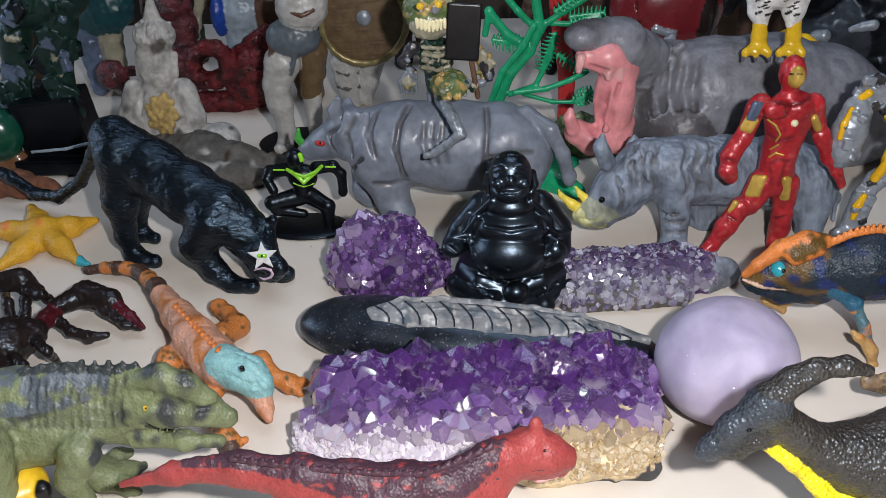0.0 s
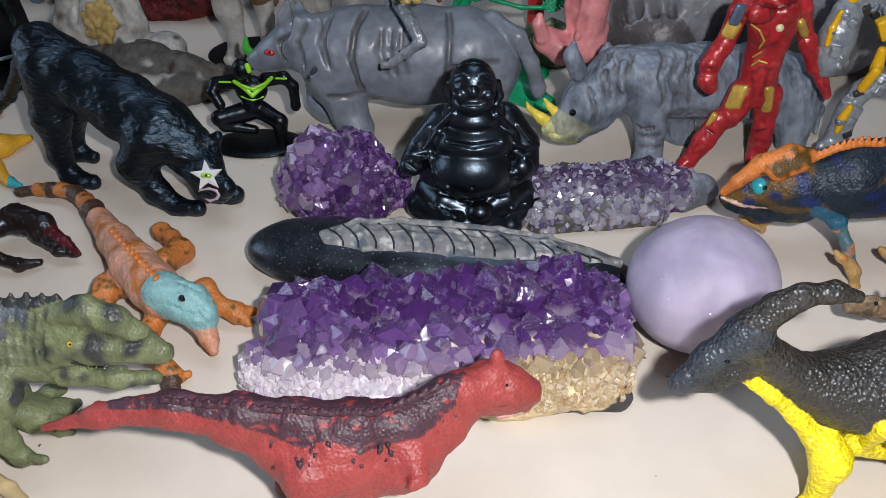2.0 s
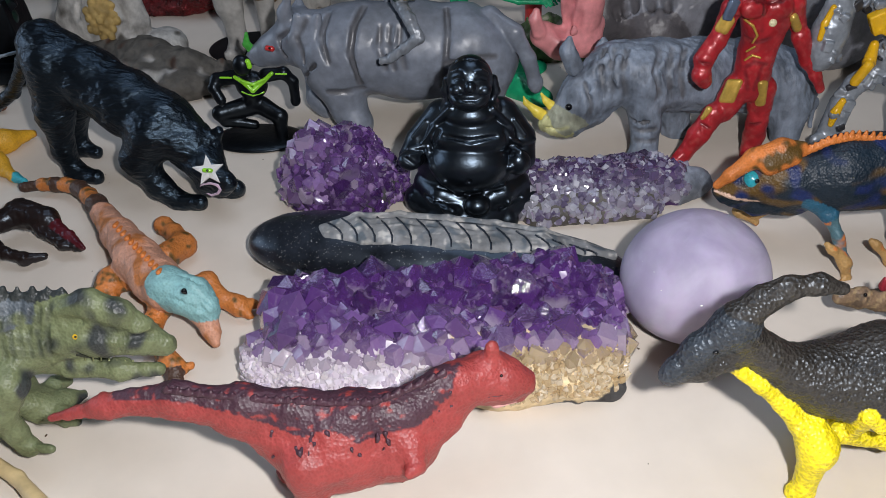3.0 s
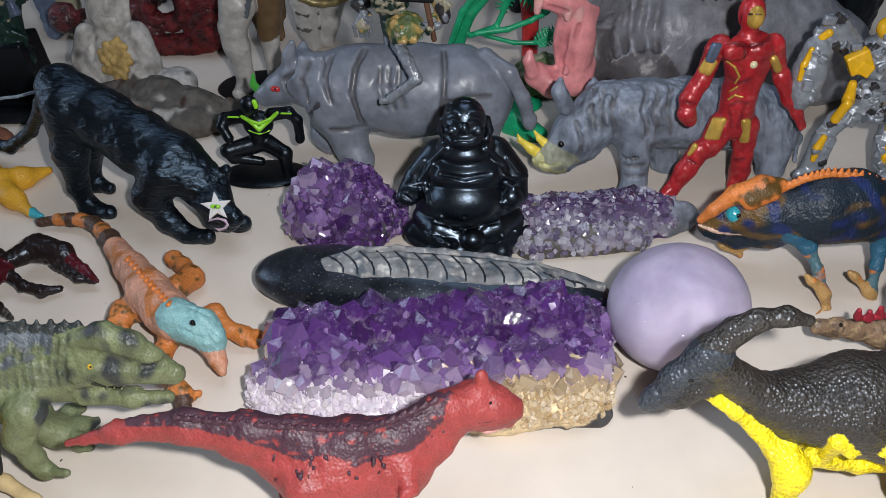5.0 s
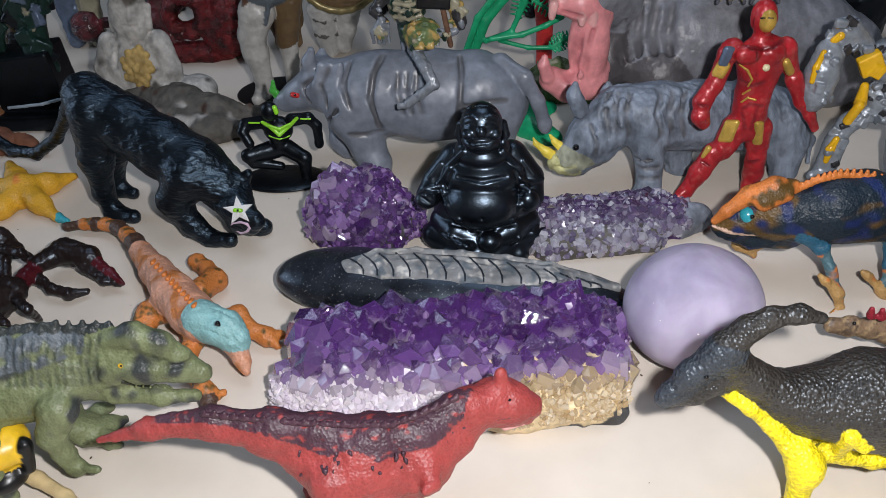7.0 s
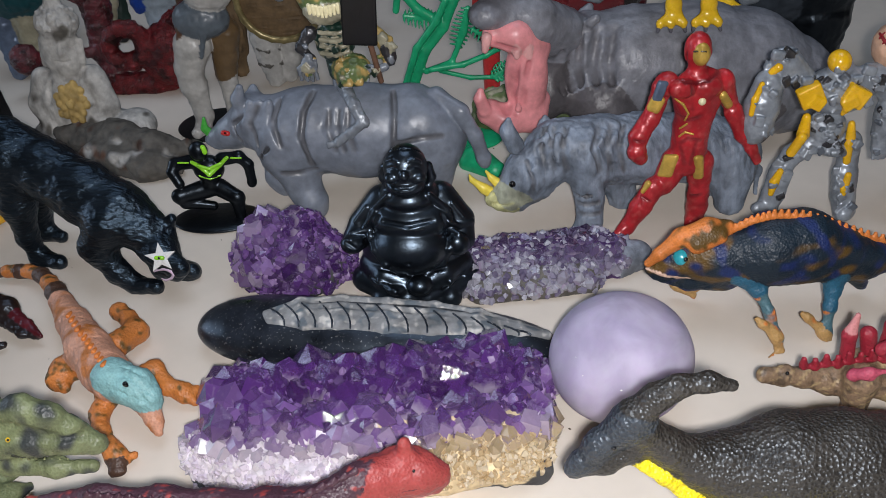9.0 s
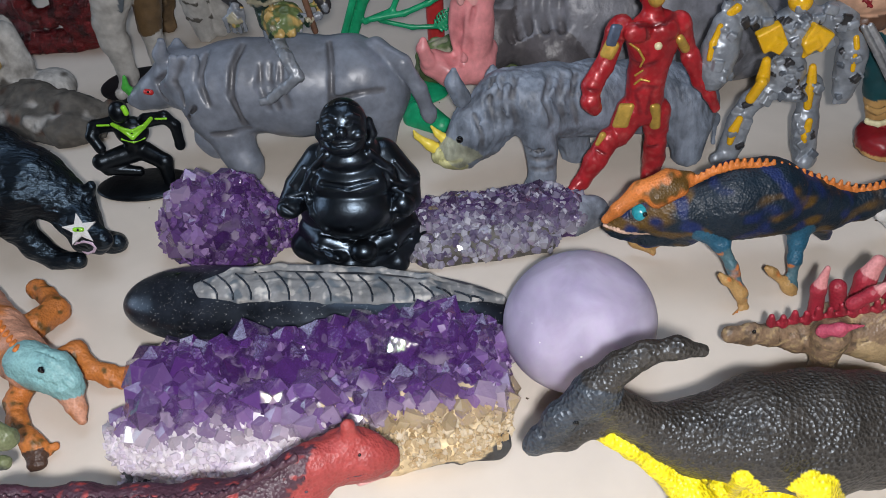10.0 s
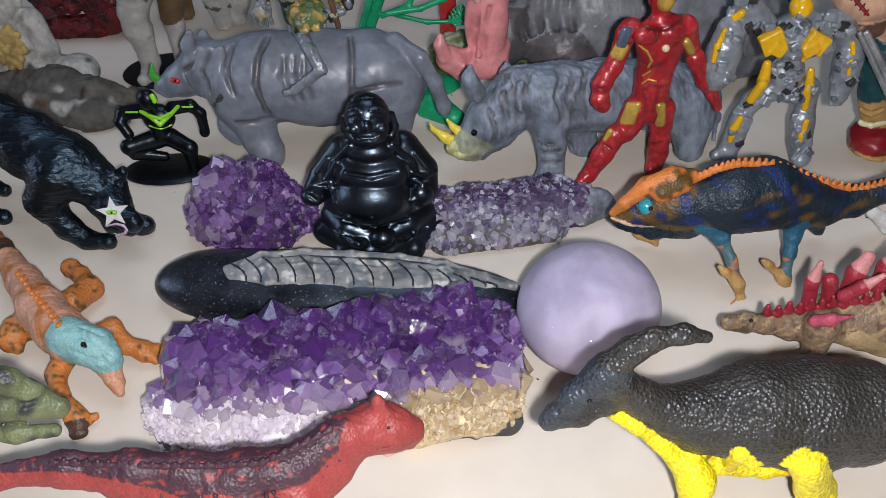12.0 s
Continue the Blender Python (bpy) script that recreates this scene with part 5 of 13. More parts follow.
    piece("face_plate", b.skin("face_plate", metal_paint, False), ob, "gold face plate")
    b = Figure(0.4, 0.5)
    b.limb(-7.1, -4.2, 67.3, -8.7, -3.8, 63.2, 1.9, 1.9, "gold", melt=1)
    b.limb(-5.0, -4.9, 66.5, -6.8, -4.9, 62.6, 1.6, 1.7, "gold", melt=1)
    b.limb(20.5, -1.5, 65.9, 24.3, 2.3, 60.2, 1.9, 1.9, "gold", melt=1)
    b.limb(0.2, -1.3, 38.8, -2.0, -2.6, 31.2, 1.2, 1.2, "gold", melt=2)
    b.limb(2.0, -2.6, 39.3, -0.2, -4.1, 31.9, 1.2, 1.2, "gold", melt=2)
    b.limb(3.9, -3.6, 39.7, 1.7, -5.1, 32.3, 1.2, 1.2, "gold", melt=2)
    b.limb(11.9, -5.4, 39.8, 13.7, -2.2, 29.4, 1.2, 1.3, "gold", melt=2)
    b.limb(14.0, -5.1, 39.6, 15.5, -2.8, 29.6, 1.2, 1.3, "gold", melt=2)
    b.limb(-7.1, -4.2, 27.7, -9.2, -4.7, 24.1, 1.5, 1.0, "gold", melt=1)
    b.limb(1.1, -2.2, 65.8, 4.1, -4.7, 64.2, 0.5, 0.6, "gold", melt=0.3)
    b.limb(4.1, -4.7, 64.2, 6.4, -5.7, 60.5, 0.6, 0.5, "gold", melt=0.3)
    b.limb(6.4, -5.7, 60.5, 5.5, -4.3, 56.9, 0.5, 0.5, "gold", melt=0.3)
    b.limb(4.0, -3.6, 49.3, 6.1, -5.1, 52.0, 0.5, 0.5, "gold", melt=0.3)
    b.limb(6.1, -5.1, 52.0, 9.2, -6.2, 51.4, 0.5, 0.5, "gold", melt=0.3)
    b.limb(4.0, -3.4, 52.9, 6.4, -5.2, 55.7, 0.5, 0.5, "gold", melt=0.3)
    piece("gold_trim", b.skin("gold_trim", metal_paint, False), ob, "gold painted armour panels")
    b = Figure(0.3, 1)
    b.limb(11.3, -5.9, 65.7, 11.3, -5.9, 65.7, 1.6, 1.6, "cream", melt=0.3)
    piece("chest_light", b.skin("chest_light", satin, False), ob, "round cream chest light")
    return ob


red_armour_figure()


def hippo():
    b = Figure(1.0, 5)
    b.limb(-15.4, -2.2, 49.9, 8.8, 1.2, 42.0, 23.3, 30.9, "hippo")
    b.limb(8.8, 1.2, 42.0, 37.9, 5.3, 36.7, 30.9, 35.6, "hippo")
    b.limb(37.9, 5.3, 36.7, 67.8, 9.5, 31.3, 35.6, 33.5, "hippo")
    b.limb(67.8, 9.5, 31.3, 90.4, 12.7, 24.6, 33.5, 26.7, "hippo")
    b.limb(-28.3, -10.9, 65.5, -47.1, -32.1, 81.5, 13.4, 12.0, "hippo")
    b.limb(-47.1, -32.1, 81.5, -60.3, -36.5, 85.4, 12.0, 10.2, "hippo")
    b.ball(-67.9, -43.7, 89.4, 7.2, 9.0, 6.1, "hippo", turn=8)
    b.ball(-63.1, -24.8, 85.5, 7.0, 9.0, 6.4, "hippo", turn=8)
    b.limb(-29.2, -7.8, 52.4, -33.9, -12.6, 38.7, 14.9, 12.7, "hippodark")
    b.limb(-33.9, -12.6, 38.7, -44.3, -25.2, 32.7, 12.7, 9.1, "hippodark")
    b.ball(-24.9, -17.6, 73.7, 4.2, 5.0, 3.4, "hippo", turn=8, melt=2)
    b.limb(-16.7, -16.5, 73.2, -13.8, -17.1, 75.6, 2.8, 2.3, "hippo", melt=1.5)
    b.limb(-16.4, 9.8, 69.4, -13.9, 11.2, 71.4, 2.7, 2.1, "hippo", melt=1.5)
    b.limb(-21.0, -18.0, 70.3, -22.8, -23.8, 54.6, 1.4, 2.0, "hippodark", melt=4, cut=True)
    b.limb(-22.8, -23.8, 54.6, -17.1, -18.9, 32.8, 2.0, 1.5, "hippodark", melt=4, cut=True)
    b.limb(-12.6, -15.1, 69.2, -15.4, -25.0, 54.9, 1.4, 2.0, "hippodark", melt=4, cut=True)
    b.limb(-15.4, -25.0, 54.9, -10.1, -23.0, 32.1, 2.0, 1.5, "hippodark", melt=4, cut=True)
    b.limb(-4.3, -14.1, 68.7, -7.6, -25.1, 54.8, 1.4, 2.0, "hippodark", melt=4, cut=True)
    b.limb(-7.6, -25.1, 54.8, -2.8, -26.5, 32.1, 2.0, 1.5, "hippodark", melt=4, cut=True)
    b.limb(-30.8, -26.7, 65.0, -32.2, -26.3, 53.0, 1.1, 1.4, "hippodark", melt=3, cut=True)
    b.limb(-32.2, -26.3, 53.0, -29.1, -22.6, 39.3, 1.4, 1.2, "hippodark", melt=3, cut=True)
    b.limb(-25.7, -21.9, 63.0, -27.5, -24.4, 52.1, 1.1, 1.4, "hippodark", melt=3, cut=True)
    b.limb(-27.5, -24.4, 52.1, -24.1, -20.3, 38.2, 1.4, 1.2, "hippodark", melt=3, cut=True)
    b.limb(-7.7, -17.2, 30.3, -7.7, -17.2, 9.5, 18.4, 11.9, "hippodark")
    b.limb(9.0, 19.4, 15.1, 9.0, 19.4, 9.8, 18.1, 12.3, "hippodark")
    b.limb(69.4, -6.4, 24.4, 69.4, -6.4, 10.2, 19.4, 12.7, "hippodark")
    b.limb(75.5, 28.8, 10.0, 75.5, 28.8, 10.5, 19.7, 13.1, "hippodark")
    b.rough(0.4, 12, 3)
    b.rough(0.15, 3, 4)
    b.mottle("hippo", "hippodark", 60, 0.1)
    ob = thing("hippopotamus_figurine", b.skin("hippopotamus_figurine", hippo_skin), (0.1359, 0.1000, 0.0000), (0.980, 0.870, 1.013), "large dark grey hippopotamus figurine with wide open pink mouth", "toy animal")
    b = Figure(0.7, 3)
    b.limb(-63.7, -43.1, 79.7, -53.9, -43.7, 78.8, 5.6, 7.3, "pink")
    b.limb(-53.9, -43.7, 78.8, -43.3, -36.3, 69.9, 7.3, 6.3, "pink")
    b.ball(-48.8, -40.9, 57.9, 10.4, 9.0, 21.4, "pink", turn=8)
    b.limb(-66.8, -45.5, 42.4, -58.6, -45.4, 37.8, 6.4, 7.1, "pink")
    b.limb(-58.6, -45.4, 37.8, -46.5, -39.6, 37.0, 7.1, 7.7, "pink")
    b.limb(-46.5, -39.6, 37.0, -42.6, -35.6, 43.2, 7.7, 5.9, "pink")
    b.ball(-58.3, -49.4, 56.1, 5.1, 5.0, 13.7, "darkpink", turn=8, melt=3, cut=True)
    b.limb(-52.9, -49.2, 68.4, -54.4, -46.1, 56.9, 0.8, 1.2, "darkpink", melt=2, cut=True)
    b.limb(-54.4, -46.1, 56.9, -57.1, -45.5, 45.4, 1.2, 0.9, "darkpink", melt=2, cut=True)
    b.limb(-47.9, -48.1, 67.7, -50.2, -51.0, 58.6, 0.8, 1.1, "darkpink", melt=2, cut=True)
    b.limb(-50.2, -51.0, 58.6, -52.4, -48.9, 46.6, 1.1, 0.9, "darkpink", melt=2, cut=True)
    b.limb(-55.0, -45.3, 49.0, -54.1, -50.3, 42.9, 0.9, 0.9, "darkpink", melt=1.5, cut=True)
    b.limb(-50.2, -49.5, 53.5, -50.0, -49.9, 43.0, 0.9, 0.9, "darkpink", melt=1.5, cut=True)
    b.limb(-62.8, -48.5, 77.1, -54.2, -51.0, 75.4, 0.8, 0.8, "darkpink", melt=1.5, cut=True)
    b.limb(-69.2, -49.9, 45.5, -71.3, -50.2, 51.8, 3.5, 2.9, "pink", melt=1)
    b.limb(-71.3, -50.2, 51.8, -70.9, -50.1, 55.4, 2.9, 1.7, "pink", melt=1)
    b.limb(-53.7, -49.7, 46.1, -55.4, -50.0, 53.8, 2.9, 2.0, "pink", melt=1)
    b.limb(-54.0, -48.8, 77.6, -53.7, -49.7, 71.5, 2.5, 1.7, "gumlight", melt=0.8)
    b.limb(-48.7, -46.9, 74.4, -47.8, -47.0, 67.4, 2.5, 1.7, "gumlight", melt=0.8)
    b.limb(-67.2, -50.6, 81.3, -68.2, -51.8, 76.0, 2.5, 1.7, "gumlight", melt=0.8)
    piece("mouth", b.skin("mouth", satin, False), ob, "glossy pink gaping mouth with folds")
    b = Figure(0.5, 1)
    b.limb(-27.4, -23.5, 75.2, -27.4, -23.5, 75.2, 1.4, 1.4, "black", melt=0.3)
    piece("eye", b.skin("eye", gloss, False), ob, "small dark eye")
    return ob


hippo()


def bird_of_prey():
    b = Figure(0.7, 2)
    b.ball(-19.8, 0.0, 47.5, 18.7, 18.0, 20.0, "white", turn=0)
    b.limb(-26.5, -4.0, 35.5, -26.7, -4.0, 28.0, 8.1, 5.4, "white")
    b.limb(-26.7, -4.0, 28.0, -24.9, -4.0, 22.0, 5.4, 3.3, "white")
    b.limb(-11.0, -4.0, 35.1, -10.5, -4.0, 27.7, 8.1, 5.4, "white")
    b.limb(-10.5, -4.0, 27.7, -10.2, -4.0, 21.7, 5.4, 3.3, "white")
    b.limb(-21.8, -2.0, 65.6, -22.1, -3.0, 73.1, 8.3, 7.2, "white")
    b.limb(-27.7, -6.0, 73.6, -32.1, -7.0, 72.0, 3.1, 1.3, "taxi")
    b.limb(-29.8, -9.1, 27.8, -27.6, -10.1, 29.1, 0.4, 0.5, "black", melt=0.2)
    b.limb(-25.3, -9.6, 27.0, -22.4, -8.0, 27.3, 0.4, 0.5, "black", melt=0.2)
    b.limb(-29.2, -10.0, 30.9, -26.4, -11.3, 32.2, 0.4, 0.5, "black", melt=0.2)
    b.limb(-26.9, -10.4, 30.2, -24.7, -10.5, 31.0, 0.4, 0.5, "black", melt=0.2)
    b.limb(-31.1, -10.2, 33.9, -29.3, -12.1, 35.4, 0.4, 0.5, "black", melt=0.2)
    b.limb(-27.0, -11.8, 33.4, -25.2, -12.9, 34.4, 0.4, 0.5, "black", melt=0.2)
    b.limb(-30.8, -11.8, 37.2, -28.3, -14.1, 38.7, 0.4, 0.5, "black", melt=0.2)
    b.limb(-28.7, -12.8, 36.6, -26.9, -14.2, 37.7, 0.4, 0.5, "black", melt=0.2)
    b.limb(-32.5, -11.6, 40.0, -30.7, -13.7, 41.5, 0.4, 0.5, "black", melt=0.2)
    b.limb(-28.8, -14.3, 39.8, -27.1, -15.6, 40.8, 0.4, 0.5, "black", melt=0.2)
    b.limb(-32.1, -13.1, 43.2, -29.7, -15.2, 44.6, 0.4, 0.5, "black", melt=0.2)
    b.limb(-30.1, -14.5, 42.7, -28.4, -15.8, 43.7, 0.4, 0.5, "black", melt=0.2)
    b.limb(-15.3, -7.5, 27.0, -13.6, -9.4, 28.6, 0.4, 0.5, "black", melt=0.2)
    b.limb(-11.5, -9.7, 26.7, -9.3, -9.8, 27.5, 0.4, 0.5, "black", melt=0.2)
    b.limb(-15.2, -9.5, 30.5, -12.6, -10.9, 31.9, 0.4, 0.5, "black", melt=0.2)
    b.limb(-12.9, -10.0, 29.8, -10.9, -10.6, 30.7, 0.4, 0.5, "black", melt=0.2)
    b.limb(-18.7, -13.7, 34.5, -16.4, -14.2, 35.6, 0.4, 0.5, "black", melt=0.2)
    b.limb(-13.3, -11.6, 33.1, -11.2, -11.9, 33.9, 0.4, 0.5, "black", melt=0.2)
    b.limb(-18.7, -15.8, 37.9, -15.4, -15.7, 38.8, 0.4, 0.5, "black", melt=0.2)
    b.limb(-15.8, -14.8, 36.8, -13.4, -14.3, 37.4, 0.4, 0.5, "black", melt=0.2)
    b.limb(-20.9, -17.1, 41.0, -18.6, -17.4, 42.1, 0.4, 0.5, "black", melt=0.2)
    b.limb(-16.1, -16.4, 40.0, -13.8, -16.0, 40.6, 0.4, 0.5, "black", melt=0.2)
    b.limb(-20.4, -17.8, 44.0, -17.2, -17.8, 44.9, 0.4, 0.5, "black", melt=0.2)
    b.limb(-17.9, -17.5, 43.1, -15.6, -17.3, 43.7, 0.4, 0.5, "black", melt=0.2)
    ob = thing("bird_figurine", b.skin("bird_figurine", matte, flat_base=False), (0.1814, 0.0830, 0.0672), (0.983, 0.880, 1.019), "white barred bird of prey figurine with yellow feet", "toy animal")
    b = Figure(0.5, 1.5)
    b.limb(-25.5, -4.0, 22.6, -25.0, -4.0, 15.9, 3.5, 3.6, "lemonwarm")
    b.limb(-25.0, -4.0, 15.9, -24.7, -4.0, 10.3, 3.6, 3.6, "lemonwarm")
    b.limb(-24.3, -4.0, 11.5, -31.1, -8.0, 8.9, 3.0, 2.2, "lemonwarm")
    b.limb(-31.2, -8.0, 9.4, -32.4, -9.0, 5.3, 1.7, 0.8, "clawgrey", melt=0.4)
    b.limb(-24.3, -4.0, 11.5, -26.2, -8.0, 8.8, 3.0, 2.2, "lemonwarm")
    b.limb(-26.3, -8.0, 9.3, -26.2, -9.0, 5.1, 1.7, 0.8, "clawgrey", melt=0.4)
    b.limb(-24.3, -4.0, 11.5, -20.7, -8.0, 8.7, 3.0, 2.2, "lemonwarm")
    b.limb(-20.8, -8.0, 9.2, -19.3, -9.0, 5.0, 1.6, 0.8, "clawgrey", melt=0.4)
    piece("foot", b.skin("foot", gloss, False), ob, "yellow clawed foot")
    b = Figure(0.5, 1.5)
    b.limb(-9.3, -4.0, 22.2, -8.6, -4.0, 15.6, 3.5, 3.6, "lemonwarm")
    b.limb(-8.6, -4.0, 15.6, -8.2, -4.0, 10.0, 3.6, 3.6, "lemonwarm")
    b.limb(-7.8, -4.0, 11.1, -14.7, -8.0, 8.5, 3.0, 2.2, "lemonwarm")
    b.limb(-14.8, -8.0, 9.1, -15.9, -9.0, 4.9, 1.6, 0.8, "clawgrey", melt=0.4)
    b.limb(-7.8, -4.0, 11.1, -9.8, -8.0, 8.4, 3.0, 2.2, "lemonwarm")
    b.limb(-9.9, -8.0, 9.0, -9.8, -9.0, 4.8, 1.6, 0.8, "clawgrey", melt=0.4)
    b.limb(-7.8, -4.0, 11.1, -4.3, -8.0, 8.3, 3.0, 2.2, "lemonwarm")
    b.limb(-4.4, -8.0, 8.9, -2.9, -9.0, 4.7, 1.6, 0.8, "clawgrey", melt=0.4)
    piece("foot", b.skin("foot", gloss, False), ob, "yellow clawed foot")
    return ob


bird_of_prey()


def silver_robot():
    b = Figure(0.55, 1)
    b.ball(0.8, 0.0, 61.8, 14.8, 9.0, 10.5, "silver", turn=0, melt=2)
    b.ball(-1.2, 0.0, 45.0, 7.9, 7.0, 8.8, "silver", turn=0)
    b.ball(3.4, 0.0, 35.2, 8.5, 7.0, 3.5, "silver", turn=0)
    b.ball(-0.5, 0.0, 71.3, 5.2, 6.0, 3.8, "silver", turn=0)
    b.limb(-15.1, 0.0, 67.8, -23.7, 0.0, 75.2, 4.7, 6.1, "silver")
    b.limb(-23.7, 0.0, 75.2, -26.3, 0.0, 69.7, 6.1, 4.7, "silver")
    b.limb(-29.6, -2.0, 66.6, -31.4, -3.0, 57.5, 6.3, 7.4, "silver")
    b.limb(-31.4, -3.0, 57.5, -32.9, -4.0, 49.0, 7.4, 7.0, "silver")
    b.limb(-32.9, -4.0, 49.0, -33.7, -5.0, 45.6, 7.0, 4.8, "silver")
    b.limb(11.6, 0.0, 68.1, 17.5, 0.0, 66.2, 4.7, 6.2, "silver")
    b.limb(17.5, 0.0, 66.2, 23.2, 0.0, 59.0, 6.2, 5.3, "silver")
    b.limb(23.2, 0.0, 59.0, 23.2, -2.0, 53.5, 5.3, 4.8, "silver")
    b.limb(23.2, -3.0, 51.3, 23.1, -4.0, 43.9, 6.5, 5.9, "silver")
    b.limb(23.1, -4.0, 43.9, 22.4, -5.0, 36.3, 5.9, 4.4, "silver")
    b.limb(20.1, -6.0, 35.6, 19.3, -7.0, 32.6, 1.5, 1.0, "silver")
    b.limb(22.2, -6.0, 35.4, 21.4, -7.0, 32.4, 1.5, 1.0, "silver")
    b.limb(24.3, -6.0, 35.3, 23.5, -7.0, 32.3, 1.5, 1.0, "silver")
    b.limb(-4.4, 0.0, 38.5, -13.4, 0.0, 32.2, 5.0, 4.7, "silver")
    b.limb(-13.4, 0.0, 32.2, -16.9, 0.0, 25.5, 4.7, 4.3, "silver")
    b.limb(-17.8, -2.0, 23.8, -19.2, -2.0, 13.8, 5.3, 5.1, "silver")
    b.limb(-19.2, -2.0, 13.8, -21.2, -3.0, 7.7, 5.1, 4.6, "silver")
    b.limb(-21.2, -3.0, 7.7, -26.7, -6.0, 8.7, 4.6, 2.6, "silver")
    b.limb(10.6, 0.0, 37.4, 11.6, 0.0, 26.2, 5.0, 4.6, "silver")
    b.limb(10.9, -2.0, 23.0, 12.4, -2.0, 11.3, 5.6, 5.4, "silver")
    b.limb(12.4, -2.0, 11.3, 14.1, -3.0, 3.7, 5.4, 4.9, "silver")
    b.limb(14.1, -3.0, 3.7, 12.2, -8.0, 5.0, 4.9, 3.6, "silver")
    b.slab(-29.7, -7.0, 81.1, 2.7, 1.6, 1.9, "silver", turn=0, lean=10, melt=0.4)
    b.slab(8.5, -7.0, 72.8, 2.8, 1.6, 1.9, "silver", turn=0, lean=15, melt=0.4)
    b.slab(18.6, -7.0, 66.0, 2.3, 1.6, 1.6, "silver", turn=0, lean=-20, melt=0.4)
    b.slab(-7.6, -7.0, 52.6, 1.9, 1.6, 1.3, "silver", turn=0, lean=-20, melt=0.4)
    b.slab(-1.8, -7.0, 48.3, 1.9, 1.6, 1.3, "silver", turn=0, melt=0.4)
    b.slab(-31.6, -7.0, 61.8, 1.9, 1.6, 1.3, "silver", turn=0, lean=16, melt=0.4)
    b.slab(-34.8, -7.0, 54.4, 1.9, 1.6, 1.3, "silver", turn=0, lean=10, melt=0.4)
    b.slab(22.5, -7.0, 50.6, 1.9, 1.6, 1.3, "silver", turn=0, lean=-20, melt=0.4)
    b.slab(-21.8, -7.0, 21.1, 2.0, 1.6, 1.4, "silver", turn=0, lean=-20, melt=0.4)
    b.slab(8.3, -7.0, 20.2, 2.0, 1.6, 1.4, "silver", turn=0, lean=-8, melt=0.4)
    b.slab(-15.8, -7.0, 69.4, 2.3, 1.6, 1.6, "silver", turn=0, melt=0.4)
    b.slab(4.5, -7.0, 69.4, 2.3, 1.6, 1.6, "silver", turn=0, lean=-5, melt=0.4)
    b.rough(0.2, 3.2, 5)
    b.slab(-0.4, -6.1, 69.5, 2.0, 1.5, 1.8, "steelgrey", turn=-34, lean=40, melt=0.2, soft=0.3)
    b.slab(-3.2, -5.1, 50.6, 1.8, 1.6, 1.6, "iron", turn=9, lean=-41, melt=0.2, soft=0.3)
    b.slab(9.5, -7.7, 7.3, 1.5, 0.8, 1.7, "silver", turn=18, lean=10, melt=0.2, soft=0.3)
    b.slab(3.3, -4.3, 38.0, 1.3, 1.6, 1.6, "iron", turn=14, lean=50, melt=0.2, soft=0.3)
    b.slab(22.5, -9.5, 52.2, 2.1, 1.0, 1.5, "silver", turn=-25, lean=-33, melt=0.2, soft=0.3)
    b.slab(10.2, -7.4, 18.4, 1.4, 1.5, 1.0, "silver", turn=2, lean=-11, melt=0.2, soft=0.3)
    b.slab(10.4, -6.6, 59.5, 2.0, 2.0, 2.6, "silver", turn=13, lean=-20, melt=0.2, soft=0.3)
    b.slab(12.5, -7.4, 18.1, 2.3, 1.2, 1.2, "iron", turn=24, lean=58, melt=0.2, soft=0.3)
    b.slab(-13.5, -2.5, 63.7, 1.4, 1.0, 1.4, "silver", turn=-8, lean=10, melt=0.2, soft=0.3)
    b.slab(-36.0, -8.0, 61.1, 1.0, 1.1, 0.7, "steelgrey", turn=-16, lean=22, melt=0.2, soft=0.3)
    b.slab(-3.5, -4.4, 35.9, 2.1, 1.3, 1.7, "steelgrey", turn=-7, lean=44, melt=0.2, soft=0.3)
    b.slab(11.3, -7.5, 18.7, 2.2, 1.5, 1.7, "silver", turn=30, lean=-7, melt=0.2, soft=0.3)
    b.slab(-3.1, -6.8, 44.8, 1.0, 1.4, 0.9, "silver", turn=-8, lean=10, melt=0.2, soft=0.3)
    b.slab(-12.4, -4.0, 60.8, 1.5, 1.8, 1.1, "silver", turn=16, lean=-57, melt=0.2, soft=0.3)
    b.slab(-21.8, -2.7, 80.5, 1.3, 1.7, 0.9, "steelgrey", turn=-12, lean=-16, melt=0.2, soft=0.3)
    b.slab(2.8, -4.7, 37.8, 1.3, 1.9, 0.6, "silver", turn=32, lean=22, melt=0.2, soft=0.3)
    b.slab(-7.5, -5.2, 68.0, 1.9, 1.1, 1.1, "iron", turn=10, lean=-48, melt=0.2, soft=0.3)
    b.slab(-19.5, -2.2, 29.2, 2.0, 1.4, 2.4, "silver", turn=-29, lean=29, melt=0.2, soft=0.3)
    b.slab(8.4, -7.5, 64.0, 1.2, 1.0, 1.1, "silver", turn=-12, lean=40, melt=0.2, soft=0.3)
    b.slab(7.4, -5.7, 18.0, 1.8, 1.4, 1.5, "silver", turn=-2, lean=16, melt=0.2, soft=0.3)
    b.slab(-4.8, -6.0, 47.1, 2.1, 1.0, 0.8, "steelgrey", turn=34, lean=-7, melt=0.2, soft=0.3)
    b.slab(9.2, -6.7, 13.7, 2.1, 1.7, 1.8, "silver", turn=3, lean=46, melt=0.2, soft=0.3)
    b.slab(-24.6, -3.7, 80.2, 2.0, 1.8, 2.4, "iron", turn=5, lean=-58, melt=0.2, soft=0.3)
